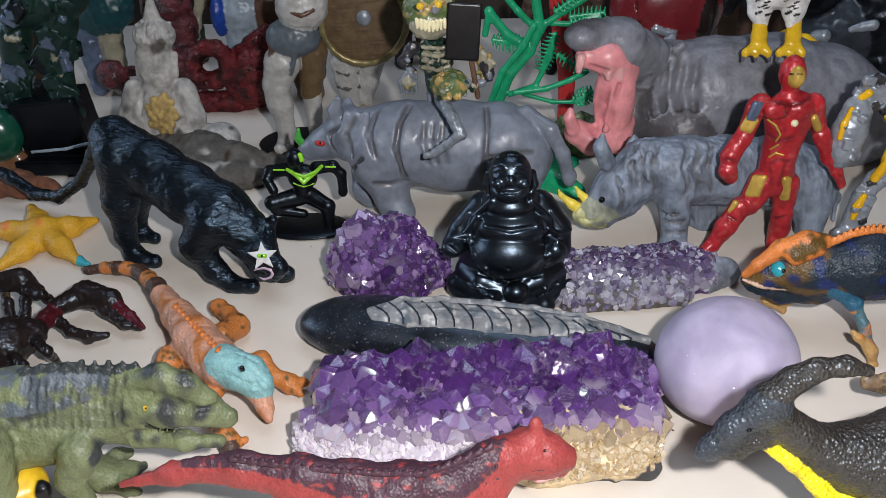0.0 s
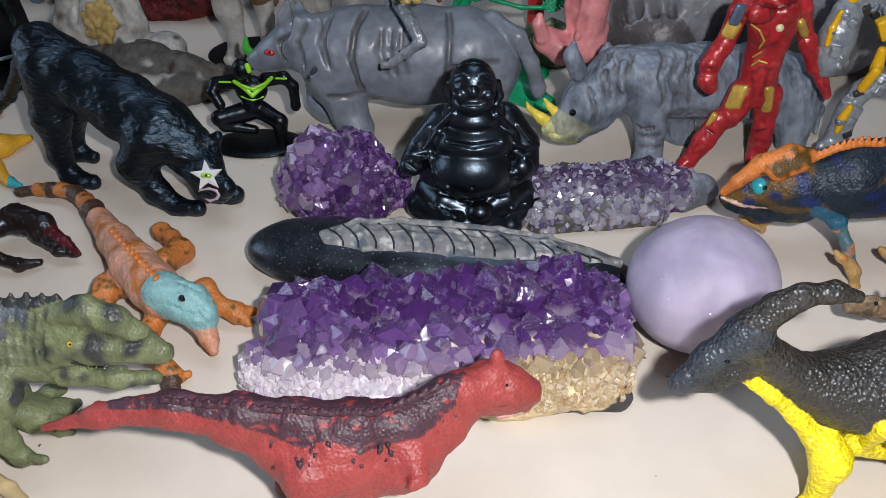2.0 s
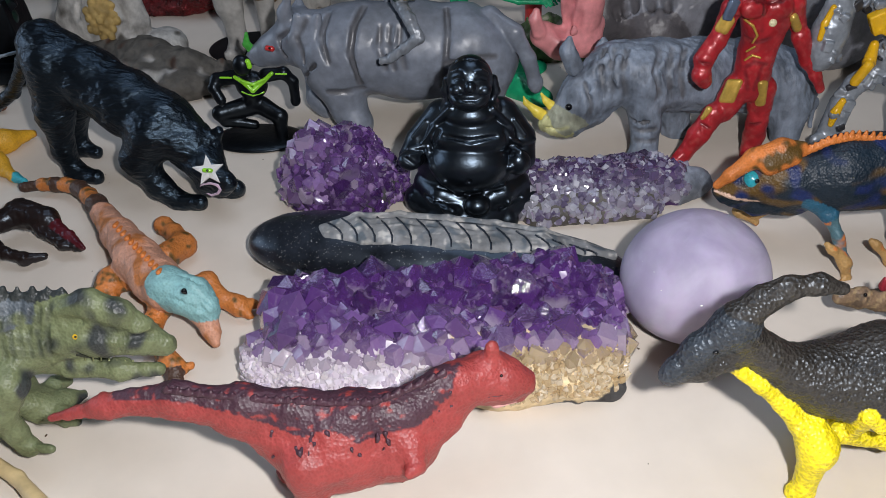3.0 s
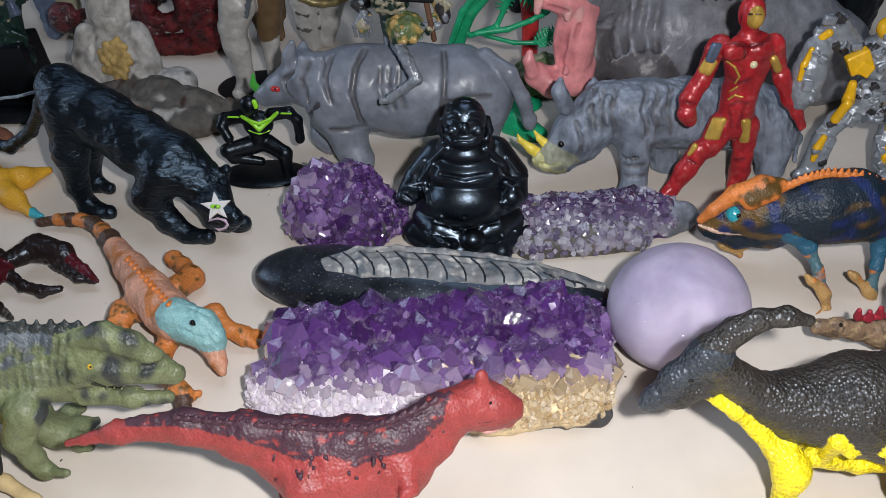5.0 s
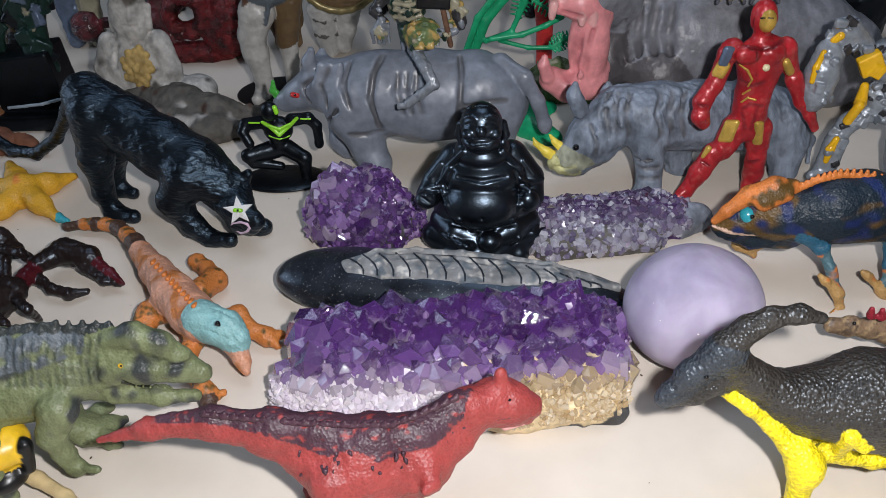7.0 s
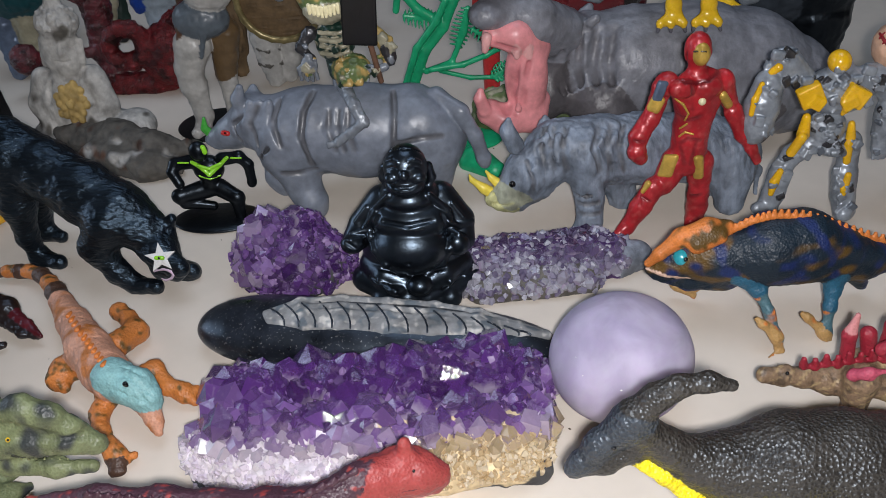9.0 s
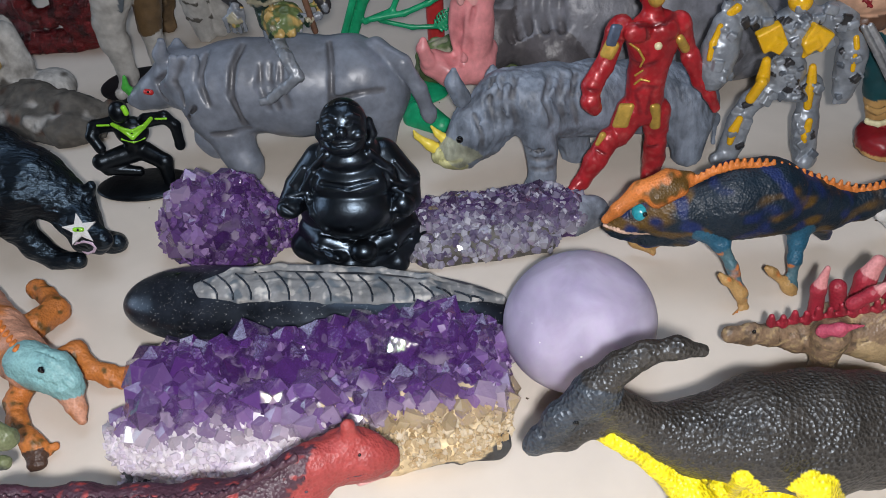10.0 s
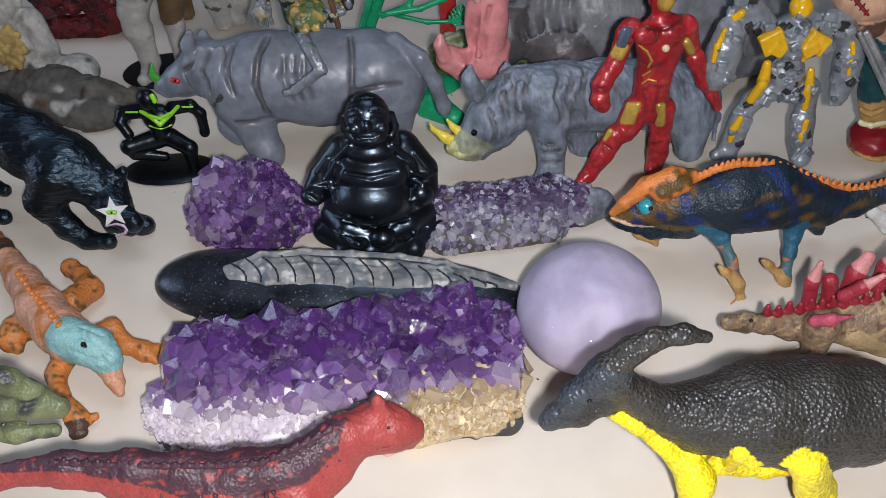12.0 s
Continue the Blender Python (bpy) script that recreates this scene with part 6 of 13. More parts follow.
    b.slab(6.8, -5.7, 22.4, 1.3, 0.8, 1.2, "silver", turn=30, lean=13, melt=0.2, soft=0.3)
    b.slab(-6.5, -4.9, 36.1, 1.7, 1.9, 0.8, "silver", turn=-21, lean=4, melt=0.2, soft=0.3)
    b.slab(-34.0, -10.4, 54.2, 2.0, 1.9, 2.3, "silver", turn=0, lean=8, melt=0.2, soft=0.3)
    b.slab(13.5, -4.8, 63.9, 1.3, 1.5, 1.0, "iron", turn=-12, lean=38, melt=0.2, soft=0.3)
    b.slab(-25.2, -3.6, 80.1, 1.0, 1.5, 0.4, "silver", turn=1, lean=-1, melt=0.2, soft=0.3)
    b.slab(-7.5, -6.4, 66.3, 1.7, 1.6, 1.2, "silver", turn=34, lean=-8, melt=0.2, soft=0.3)
    b.slab(-0.6, -8.9, 60.6, 1.4, 0.9, 0.8, "silver", turn=-2, lean=18, melt=0.2, soft=0.3)
    b.slab(-17.6, -7.1, 15.1, 1.8, 1.4, 1.3, "iron", turn=18, lean=-22, melt=0.2, soft=0.3)
    b.slab(7.3, -3.4, 38.7, 1.3, 1.2, 1.2, "iron", turn=-19, lean=-44, melt=0.2, soft=0.3)
    b.slab(-19.9, -3.6, 67.1, 2.0, 1.9, 1.3, "iron", turn=13, lean=52, melt=0.2, soft=0.3)
    b.slab(14.7, -7.6, 8.3, 2.0, 1.7, 2.2, "steelgrey", turn=2, lean=37, melt=0.2, soft=0.3)
    b.slab(2.2, -6.6, 36.2, 1.9, 0.9, 0.9, "silver", turn=11, lean=-14, melt=0.2, soft=0.3)
    b.slab(-30.6, -10.7, 51.7, 1.0, 1.0, 0.8, "silver", turn=5, lean=35, melt=0.2, soft=0.3)
    b.slab(-12.8, -3.2, 37.0, 1.9, 2.1, 0.9, "silver", turn=25, lean=-38, melt=0.2, soft=0.3)
    b.slab(-3.4, -8.6, 60.9, 2.0, 1.2, 1.9, "silver", turn=3, lean=55, melt=0.2, soft=0.3)
    b.slab(23.7, -10.1, 44.4, 1.8, 1.5, 1.5, "iron", turn=27, lean=-42, melt=0.2, soft=0.3)
    b.slab(-29.4, -8.7, 65.5, 1.7, 2.1, 1.6, "silver", turn=-25, lean=30, melt=0.2, soft=0.3)
    b.slab(-0.7, -7.7, 67.1, 1.2, 1.8, 1.5, "silver", turn=11, lean=42, melt=0.2, soft=0.3)
    b.slab(2.0, -5.8, 48.4, 1.3, 1.9, 0.7, "steelgrey", turn=-9, lean=-21, melt=0.2, soft=0.3)
    b.slab(-4.3, -8.4, 60.9, 1.8, 1.1, 1.6, "steelgrey", turn=-33, lean=59, melt=0.2, soft=0.3)
    b.slab(11.4, -4.9, 38.1, 2.1, 2.0, 2.1, "silver", turn=32, lean=42, melt=0.2, soft=0.3)
    b.slab(11.5, -4.7, 56.9, 1.1, 1.7, 1.1, "silver", turn=27, lean=-29, melt=0.2, soft=0.3)
    b.slab(-32.6, -7.5, 67.6, 1.8, 0.9, 0.9, "silver", turn=-32, lean=-5, melt=0.2, soft=0.3)
    b.slab(9.3, -4.4, 39.4, 1.4, 1.4, 1.2, "silver", turn=10, lean=29, melt=0.2, soft=0.3)
    b.slab(18.9, -7.7, 53.0, 1.1, 1.2, 1.1, "silver", turn=-4, lean=3, melt=0.2, soft=0.3)
    b.slab(-7.1, -4.9, 36.8, 1.4, 1.9, 1.6, "silver", turn=11, lean=20, melt=0.2, soft=0.3)
    b.slab(-7.0, -4.9, 36.7, 1.4, 1.6, 1.2, "iron", turn=0, lean=-52, melt=0.2, soft=0.3)
    b.slab(-0.8, -7.0, 44.4, 1.2, 1.7, 1.1, "silver", turn=-9, lean=50, melt=0.2, soft=0.3)
    b.slab(19.5, -8.3, 35.9, 1.2, 1.3, 1.2, "steelgrey", turn=-5, lean=-23, melt=0.2, soft=0.3)
    b.slab(-4.0, -7.2, 67.1, 1.1, 0.9, 1.2, "steelgrey", turn=3, lean=28, melt=0.2, soft=0.3)
    b.slab(-8.2, -2.1, 48.1, 1.0, 1.0, 0.9, "silver", turn=-17, lean=32, melt=0.2, soft=0.3)
    b.slab(4.1, -6.4, 36.6, 1.5, 1.9, 0.7, "iron", turn=24, lean=-46, melt=0.2, soft=0.3)
    b.slab(-1.5, -6.6, 42.1, 1.7, 2.1, 0.8, "silver", turn=4, lean=20, melt=0.2, soft=0.3)
    b.slab(25.4, -9.7, 44.5, 1.7, 1.0, 1.3, "silver", turn=3, lean=-39, melt=0.2, soft=0.3)
    b.slab(-9.8, -4.2, 67.3, 1.9, 0.8, 2.1, "iron", turn=31, lean=-14, melt=0.2, soft=0.3)
    b.slab(6.1, -1.2, 39.2, 1.0, 1.1, 1.0, "silver", turn=18, lean=19, melt=0.2, soft=0.3)
    b.slab(17.7, -6.6, 49.1, 1.2, 1.9, 0.7, "steelgrey", turn=29, lean=53, melt=0.2, soft=0.3)
    b.slab(-10.3, -5.2, 58.2, 1.7, 0.9, 1.2, "silver", turn=0, lean=0, melt=0.2, soft=0.3)
    b.slab(-21.0, -4.9, 69.7, 1.9, 1.8, 1.0, "steelgrey", turn=19, lean=-55, melt=0.2, soft=0.3)
    b.slab(-24.2, -4.7, 69.0, 1.9, 2.1, 2.2, "iron", turn=13, lean=-33, melt=0.2, soft=0.3)
    b.slab(-7.1, 1.5, 50.6, 1.1, 1.1, 0.6, "iron", turn=-1, lean=-51, melt=0.2, soft=0.3)
    b.slab(17.7, -4.9, 54.3, 1.0, 1.4, 1.0, "iron", turn=-22, lean=47, melt=0.2, soft=0.3)
    b.slab(10.3, -7.1, 9.9, 1.6, 1.3, 1.2, "silver", turn=21, lean=-28, melt=0.2, soft=0.3)
    b.slab(-7.7, -3.9, 45.4, 1.2, 1.1, 0.7, "iron", turn=0, lean=16, melt=0.2, soft=0.3)
    b.slab(-12.6, -3.9, 68.8, 1.5, 0.9, 0.6, "iron", turn=-12, lean=-56, melt=0.2, soft=0.3)
    b.slab(6.1, -4.1, 25.2, 1.5, 0.8, 1.9, "silver", turn=-18, lean=-13, melt=0.2, soft=0.3)
    b.slab(-10.4, -5.9, 61.6, 1.4, 1.0, 0.6, "silver", turn=-15, lean=34, melt=0.2, soft=0.3)
    b.slab(15.3, -5.7, 64.4, 1.9, 1.7, 1.4, "silver", turn=-31, lean=-7, melt=0.2, soft=0.3)
    b.slab(-27.1, 0.1, 80.5, 1.0, 0.9, 0.5, "silver", turn=-1, lean=-37, melt=0.2, soft=0.3)
    b.slab(-9.0, -4.8, 34.3, 2.2, 1.5, 2.5, "silver", turn=30, lean=-55, melt=0.2, soft=0.3)
    b.slab(0.8, -6.6, 42.9, 1.5, 2.1, 0.8, "iron", turn=-26, lean=-13, melt=0.2, soft=0.3)
    b.slab(-1.4, -5.7, 39.8, 1.5, 2.0, 1.7, "iron", turn=23, lean=6, melt=0.2, soft=0.3)
    b.slab(-6.3, -7.2, 65.5, 1.2, 1.9, 1.0, "silver", turn=22, lean=0, melt=0.2, soft=0.3)
    b.slab(12.3, -4.9, 68.2, 1.8, 2.0, 0.9, "silver", turn=-12, lean=12, melt=0.2, soft=0.3)
    b.slab(7.1, -5.4, 18.1, 1.1, 1.5, 1.3, "silver", turn=34, lean=-59, melt=0.2, soft=0.3)
    b.slab(-3.1, -6.9, 55.6, 1.1, 1.6, 0.5, "silver", turn=22, lean=-34, melt=0.2, soft=0.3)
    b.slab(2.6, -6.8, 35.9, 1.8, 1.6, 0.7, "silver", turn=-14, lean=-34, melt=0.2, soft=0.3)
    b.slab(-16.4, -6.9, 25.4, 2.1, 1.2, 2.5, "silver", turn=-2, lean=14, melt=0.2, soft=0.3)
    b.slab(-24.7, -5.4, 78.3, 0.9, 2.2, 0.5, "silver", turn=-28, lean=-4, melt=0.2, soft=0.3)
    b.slab(7.4, -8.0, 60.3, 1.1, 1.5, 1.1, "silver", turn=-6, lean=19, melt=0.2, soft=0.3)
    b.slab(-30.9, -10.6, 47.8, 1.5, 1.3, 0.7, "silver", turn=-2, lean=27, melt=0.2, soft=0.3)
    b.slab(-30.2, 0.4, 73.3, 1.8, 2.1, 1.8, "silver", turn=-5, lean=17, melt=0.2, soft=0.3)
    b.slab(-16.5, -3.9, 32.7, 2.0, 0.9, 1.2, "iron", turn=-29, lean=-33, melt=0.2, soft=0.3)
    b.slab(3.9, -6.8, 68.3, 1.2, 2.0, 1.3, "iron", turn=30, lean=4, melt=0.2, soft=0.3)
    b.slab(15.8, -6.0, 67.7, 1.7, 1.4, 2.0, "iron", turn=-2, lean=10, melt=0.2, soft=0.3)
    b.slab(-31.0, -10.7, 48.3, 1.2, 0.9, 1.2, "silver", turn=0, lean=-52, melt=0.2, soft=0.3)
    b.slab(17.5, -6.4, 43.6, 1.3, 1.4, 0.9, "silver", turn=17, lean=-25, melt=0.2, soft=0.3)
    b.slab(-27.0, -7.8, 47.7, 1.5, 1.1, 1.2, "silver", turn=33, lean=57, melt=0.2, soft=0.3)
    b.slab(6.1, -6.6, 35.3, 1.4, 1.4, 1.2, "steelgrey", turn=-19, lean=54, melt=0.2, soft=0.3)
    ob = thing("robot_figure", b.skin("robot_figure", metal_paint), (0.2164, 0.0256, 0.0000), (1.002, 0.917, 1.042), "silver and yellow robot action figure standing with bent arms", "action figure")
    b = Figure(0.4, 0.5)
    b.ball(-2.5, -2.0, 75.1, 4.7, 5.5, 4.7, "taxi", turn=0)
    b.slab(-3.5, -6.4, 73.5, 2.1, 1.0, 1.6, "silver", turn=0, melt=0.3)
    piece("head", b.skin("head", gloss, False), ob, "yellow helmet with silver face")
    b = Figure(0.4, 0.8)
    b.slab(-14.1, -9.0, 64.0, 4.9, 2.6, 4.4, "taxi", turn=0, lean=-28)
    b.slab(-11.6, -10.0, 61.3, 3.3, 2.2, 2.8, "taxi", turn=0, lean=30)
    b.slab(4.4, -9.0, 62.8, 4.9, 2.6, 4.2, "taxi", turn=0, lean=28)
    b.slab(2.1, -10.0, 60.4, 3.3, 2.2, 2.6, "taxi", turn=0, lean=-30)
    b.limb(1.7, -10.0, 57.9, 0.3, -10.0, 55.5, 1.9, 0.9, "taxi")
    b.limb(-33.9, -6.3, 68.6, -36.1, -7.2, 62.2, 1.2, 1.4, "taxi", melt=1)
    b.limb(-36.1, -7.2, 62.2, -37.0, -8.4, 56.5, 1.4, 1.2, "taxi", melt=1)
    b.limb(-27.3, -2.5, 79.7, -28.8, -2.1, 78.2, 1.4, 1.4, "taxi", melt=1)
    b.limb(-27.8, -4.7, 74.9, -29.9, -3.8, 72.7, 1.8, 1.6, "taxi", melt=1)
    b.limb(21.9, -5.5, 59.7, 22.4, -7.2, 56.3, 1.2, 1.2, "taxi", melt=1)
    b.limb(21.7, -9.0, 53.6, 21.9, -9.6, 47.9, 1.0, 1.0, "taxi", melt=1)
    b.limb(-11.6, -3.0, 51.1, -11.6, -3.0, 43.1, 1.9, 2.9, "taxi")
    b.limb(-12.7, -5.7, 43.2, -15.4, -3.7, 35.1, 2.2, 2.2, "taxi", melt=1)
    b.limb(8.2, -3.0, 47.1, 9.2, -3.0, 40.3, 1.5, 2.2, "taxi")
    b.limb(8.4, -4.5, 38.4, 9.4, -4.3, 30.0, 2.0, 1.7, "taxi", melt=1)
    b.limb(-19.3, -5.9, 27.1, -21.2, -6.3, 22.1, 1.5, 2.0, "taxi", melt=1)
    b.limb(-21.2, -6.3, 22.1, -21.8, -6.4, 16.4, 2.0, 1.3, "taxi", melt=1)
    b.limb(10.3, -7.3, 24.5, 10.1, -7.3, 18.3, 1.5, 1.8, "taxi", melt=1)
    b.limb(10.1, -7.3, 18.3, 9.9, -7.1, 12.4, 1.8, 1.0, "taxi", melt=1)
    b.limb(-12.3, -4.1, 62.6, -10.3, -5.5, 64.3, 0.4, 0.4, "silverdark", melt=0.2)
    b.limb(-12.0, -4.4, 60.2, -10.1, -6.1, 62.0, 0.4, 0.4, "silverdark", melt=0.2)
    b.limb(1.9, -8.9, 63.7, 4.8, -8.4, 64.5, 0.4, 0.4, "silverdark", melt=0.2)
    b.limb(2.4, -9.0, 61.2, 5.2, -8.6, 62.1, 0.4, 0.4, "silverdark", melt=0.2)
    piece("yellow_armour", b.skin("yellow_armour", gloss, False), ob, "yellow painted armour plates")
    return ob


silver_robot()


def chameleon():
    b = Figure(0.6, 2.5)
    b.limb(-35.3, 7.3, 24.7, -27.5, 8.1, 26.6, 2.4, 6.0, "teal")
    b.limb(-27.5, 8.1, 26.6, -17.2, 8.1, 29.4, 6.0, 8.8, "teal")
    b.limb(-17.2, 8.1, 29.4, -10.7, 6.2, 30.2, 8.8, 8.9, "teal")
    b.limb(-33.3, 7.5, 21.4, -20.0, 8.9, 17.2, 1.8, 3.3, "teal")
    b.limb(-20.0, 8.9, 17.2, -8.1, 5.3, 20.6, 3.3, 4.9, "teal")
    b.limb(-7.6, 7.2, 29.3, 7.4, 5.8, 32.7, 9.8, 12.7, "teal", melt=5)
    b.limb(7.4, 5.8, 32.7, 19.5, 7.0, 32.5, 12.7, 12.8, "teal", melt=5)
    b.limb(19.5, 7.0, 32.5, 32.7, 8.4, 28.0, 12.8, 10.0, "teal", melt=5)
    b.limb(32.7, 8.4, 28.0, 43.8, 9.6, 24.5, 10.0, 7.4, "teal", melt=5)
    b.limb(43.8, 9.6, 24.5, 56.5, 10.9, 24.3, 7.4, 5.3, "teal", melt=5)
    b.limb(56.5, 10.9, 24.3, 66.3, 12.0, 26.9, 5.3, 3.8, "teal", melt=5)
    b.limb(66.3, 12.0, 26.9, 75.1, 12.9, 32.3, 3.8, 2.5, "teal", melt=5)
    b.limb(75.1, 12.9, 32.3, 81.0, 13.5, 42.4, 2.5, 1.9, "teal", melt=5)
    b.limb(-4.9, 0.4, 26.8, 2.8, -3.8, 20.5, 4.0, 2.4, "aqua2")
    b.limb(2.8, -3.8, 20.5, 6.8, -7.8, 13.4, 2.4, 1.9, "orangeblue")
    b.limb(6.8, -7.8, 13.4, 9.8, -13.0, 4.9, 1.9, 1.5, "orangeblue")
    b.limb(9.1, -13.0, 6.3, 12.1, -13.8, -2.1, 1.7, 1.5, "tan")
    b.limb(11.0, -13.9, -1.3, 6.1, -17.5, -0.5, 1.7, 1.0, "tan")
    b.limb(9.1, -13.0, 6.3, 3.4, -12.0, 11.7, 1.9, 1.2, "tan")
    b.limb(3.4, -12.0, 11.7, 1.5, -11.3, 13.5, 1.2, 1.0, "tan")
    b.limb(32.0, 2.3, 24.2, 31.7, 0.3, 16.7, 4.6, 2.9, "aqua2")
    b.limb(31.7, 0.3, 16.7, 30.5, -3.2, 11.5, 2.9, 2.1, "aqua2")
    b.limb(30.5, -3.2, 11.5, 29.8, -6.9, 2.0, 2.1, 1.7, "orangeblue")
    b.limb(29.2, -7.0, 2.7, 30.9, -8.8, -2.6, 2.1, 1.7, "tan")
    b.limb(28.9, -7.0, 2.2, 22.1, -6.2, 9.1, 1.7, 1.3, "tan")
    b.limb(22.1, -6.2, 9.1, 19.8, -5.7, 10.9, 1.3, 1.0, "tan")
    b.limb(-8.1, 15.0, 13.8, -15.5, 17.3, 8.7, 3.0, 2.0, "tan")
    b.limb(-15.5, 17.3, 8.7, -22.2, 19.8, 7.5, 2.0, 1.6, "tan")
    b.limb(-22.2, 19.8, 7.5, -15.3, 16.5, 4.4, 1.6, 1.3, "tan")
    b.limb(44.8, 16.2, 13.4, 50.1, 17.6, 6.5, 4.0, 2.7, "teal")
    b.limb(-37.0, 5.9, 25.8, -30.8, 2.9, 24.5, 0.6, 0.6, "salmon", melt=0.4)
    b.limb(-30.8, 2.9, 24.5, -21.8, 2.1, 23.8, 0.6, 0.5, "salmon", melt=0.4)
    b.rough(0.25, 4, 3)
    b.mottle("teal", "rust2", 16, 0.5, 5)
    b.mottle("teal", "deepblue", 14, 0.3, 8)
    b.mottle("orangeblue", "orange", 7, 0.5, 6)
    b.mottle("tan", "orange", 8, 0.12, 2)
    ob = thing("chameleon_figurine", b.skin("chameleon_figurine", scales), (0.1656, -0.0503, 0.0000), (1.033, 0.970, 1.078), "blue and orange painted chameleon figurine on thin legs", "toy animal")
    b = Figure(0.5, 1.5)
    b.limb(-36.7, 6.1, 28.1, -33.3, 4.5, 33.2, 1.6, 2.3, "orange")
    b.limb(-33.3, 4.5, 33.2, -25.8, 5.3, 39.5, 2.3, 3.5, "orange")
    b.limb(-25.8, 5.3, 39.5, -16.0, 6.7, 41.6, 3.5, 4.3, "orange")
    b.limb(-16.0, 6.7, 41.6, -9.0, 7.7, 41.1, 4.3, 3.2, "orange")
    b.limb(-20.5, 2.8, 38.3, -12.3, 3.6, 40.4, 3.9, 2.7, "orange")
    b.mottle("orange", "rust2", 9, 0.4, 4)
    piece("casque", b.skin("casque", scales, False), ob, "orange helmet crest on the head")
    b = Figure(0.5, 0.6)
    b.limb(-8.6, 6.5, 40.4, -1.8, 4.5, 45.7, 1.0, 1.0, "orange")
    b.limb(-1.8, 4.5, 45.7, 6.4, 4.7, 47.5, 1.0, 1.0, "orange")
    b.limb(6.4, 4.7, 47.5, 17.4, 5.8, 45.9, 1.0, 1.0, "orange")
    b.limb(17.4, 5.8, 45.9, 29.4, 7.1, 40.7, 1.0, 1.0, "orange")
    b.limb(29.4, 7.1, 40.7, 41.9, 8.4, 34.7, 1.0, 1.0, "orange")
    b.limb(41.9, 8.4, 34.7, 54.5, 9.7, 29.8, 1.0, 1.0, "orange")
    b.limb(54.5, 9.7, 29.8, 64.6, 10.8, 30.5, 1.0, 0.8, "orange")
    b.limb(64.6, 10.8, 30.5, 73.5, 11.7, 35.4, 0.8, 0.6, "orange")
    b.limb(-8.5, 6.5, 39.9, -8.5, 6.5, 42.2, 1.1, 0.7, "orange")
    b.limb(-6.9, 6.1, 41.3, -6.8, 6.0, 43.6, 1.1, 0.7, "orange")
    b.limb(-5.2, 5.5, 42.6, -5.2, 5.5, 44.9, 1.1, 0.7, "orange")
    b.limb(-3.6, 5.0, 43.9, -3.6, 5.0, 46.3, 1.1, 0.7, "orange")
    b.limb(-2.0, 4.6, 45.2, -1.9, 4.6, 47.6, 1.1, 0.7, "orange")
    b.limb(-0.0, 4.0, 46.3, -0.0, 4.0, 48.6, 1.1, 0.7, "orange")
    b.limb(1.9, 4.2, 46.7, 2.0, 4.2, 49.0, 1.1, 0.7, "orange")
    b.limb(3.9, 4.4, 47.1, 3.9, 4.4, 49.4, 1.1, 0.7, "orange")
    b.limb(5.9, 4.6, 47.4, 5.9, 4.6, 49.7, 1.1, 0.7, "orange")
    b.limb(8.4, 4.9, 47.2, 8.4, 4.9, 49.6, 1.1, 0.7, "orange")
    b.limb(11.0, 5.2, 46.9, 11.0, 5.2, 49.2, 1.1, 0.7, "orange")
    b.limb(13.7, 5.4, 46.5, 13.7, 5.4, 48.8, 1.1, 0.7, "orange")
    b.limb(16.4, 5.7, 46.1, 16.3, 5.7, 48.4, 1.1, 0.7, "orange")
    b.limb(19.2, 6.0, 45.2, 19.1, 6.0, 47.5, 1.1, 0.7, "orange")
    b.limb(22.1, 6.3, 43.9, 22.0, 6.3, 46.2, 1.1, 0.7, "orange")
    b.limb(25.0, 6.6, 42.6, 24.9, 6.6, 45.0, 1.1, 0.7, "orange")
    b.limb(27.9, 6.9, 41.3, 27.8, 6.9, 43.7, 1.1, 0.7, "orange")
    b.limb(30.9, 7.2, 39.9, 30.8, 7.2, 42.3, 1.1, 0.7, "orange")
    b.limb(33.9, 7.6, 38.5, 33.7, 7.5, 40.9, 1.1, 0.7, "orange")
    b.limb(36.9, 7.9, 37.1, 36.8, 7.9, 39.5, 1.1, 0.7, "orange")
    b.limb(40.0, 8.2, 35.6, 39.8, 8.2, 38.0, 1.1, 0.7, "orange")
    b.limb(43.0, 8.5, 34.2, 42.8, 8.5, 36.7, 1.1, 0.7, "orange")
    b.limb(46.1, 8.8, 33.1, 45.9, 8.8, 35.6, 1.1, 0.7, "orange")
    b.limb(49.1, 9.2, 31.9, 48.9, 9.1, 34.4, 1.1, 0.7, "orange")
    b.limb(52.2, 9.5, 30.7, 52.0, 9.5, 33.2, 1.2, 0.7, "orange")
    b.limb(55.1, 9.8, 29.8, 54.9, 9.8, 32.4, 1.2, 0.7, "orange")
    b.limb(57.6, 10.0, 30.0, 57.3, 10.0, 32.5, 1.2, 0.7, "orange")
    b.limb(60.0, 10.3, 30.2, 59.8, 10.3, 32.7, 1.2, 0.7, "orange")
    b.limb(62.5, 10.6, 30.4, 62.2, 10.5, 32.9, 1.2, 0.7, "orange")
    b.limb(64.9, 10.8, 30.7, 64.6, 10.8, 33.2, 1.2, 0.7, "orange")
    b.limb(67.1, 11.0, 31.8, 66.8, 11.0, 34.4, 1.2, 0.7, "orange")
    b.limb(69.2, 11.3, 33.0, 68.9, 11.2, 35.5, 1.2, 0.7, "orange")
    b.limb(71.4, 11.5, 34.2, 71.1, 11.5, 36.7, 1.2, 0.7, "orange")
    b.limb(73.5, 11.7, 35.4, 73.2, 11.7, 37.9, 1.2, 0.7, "orange")
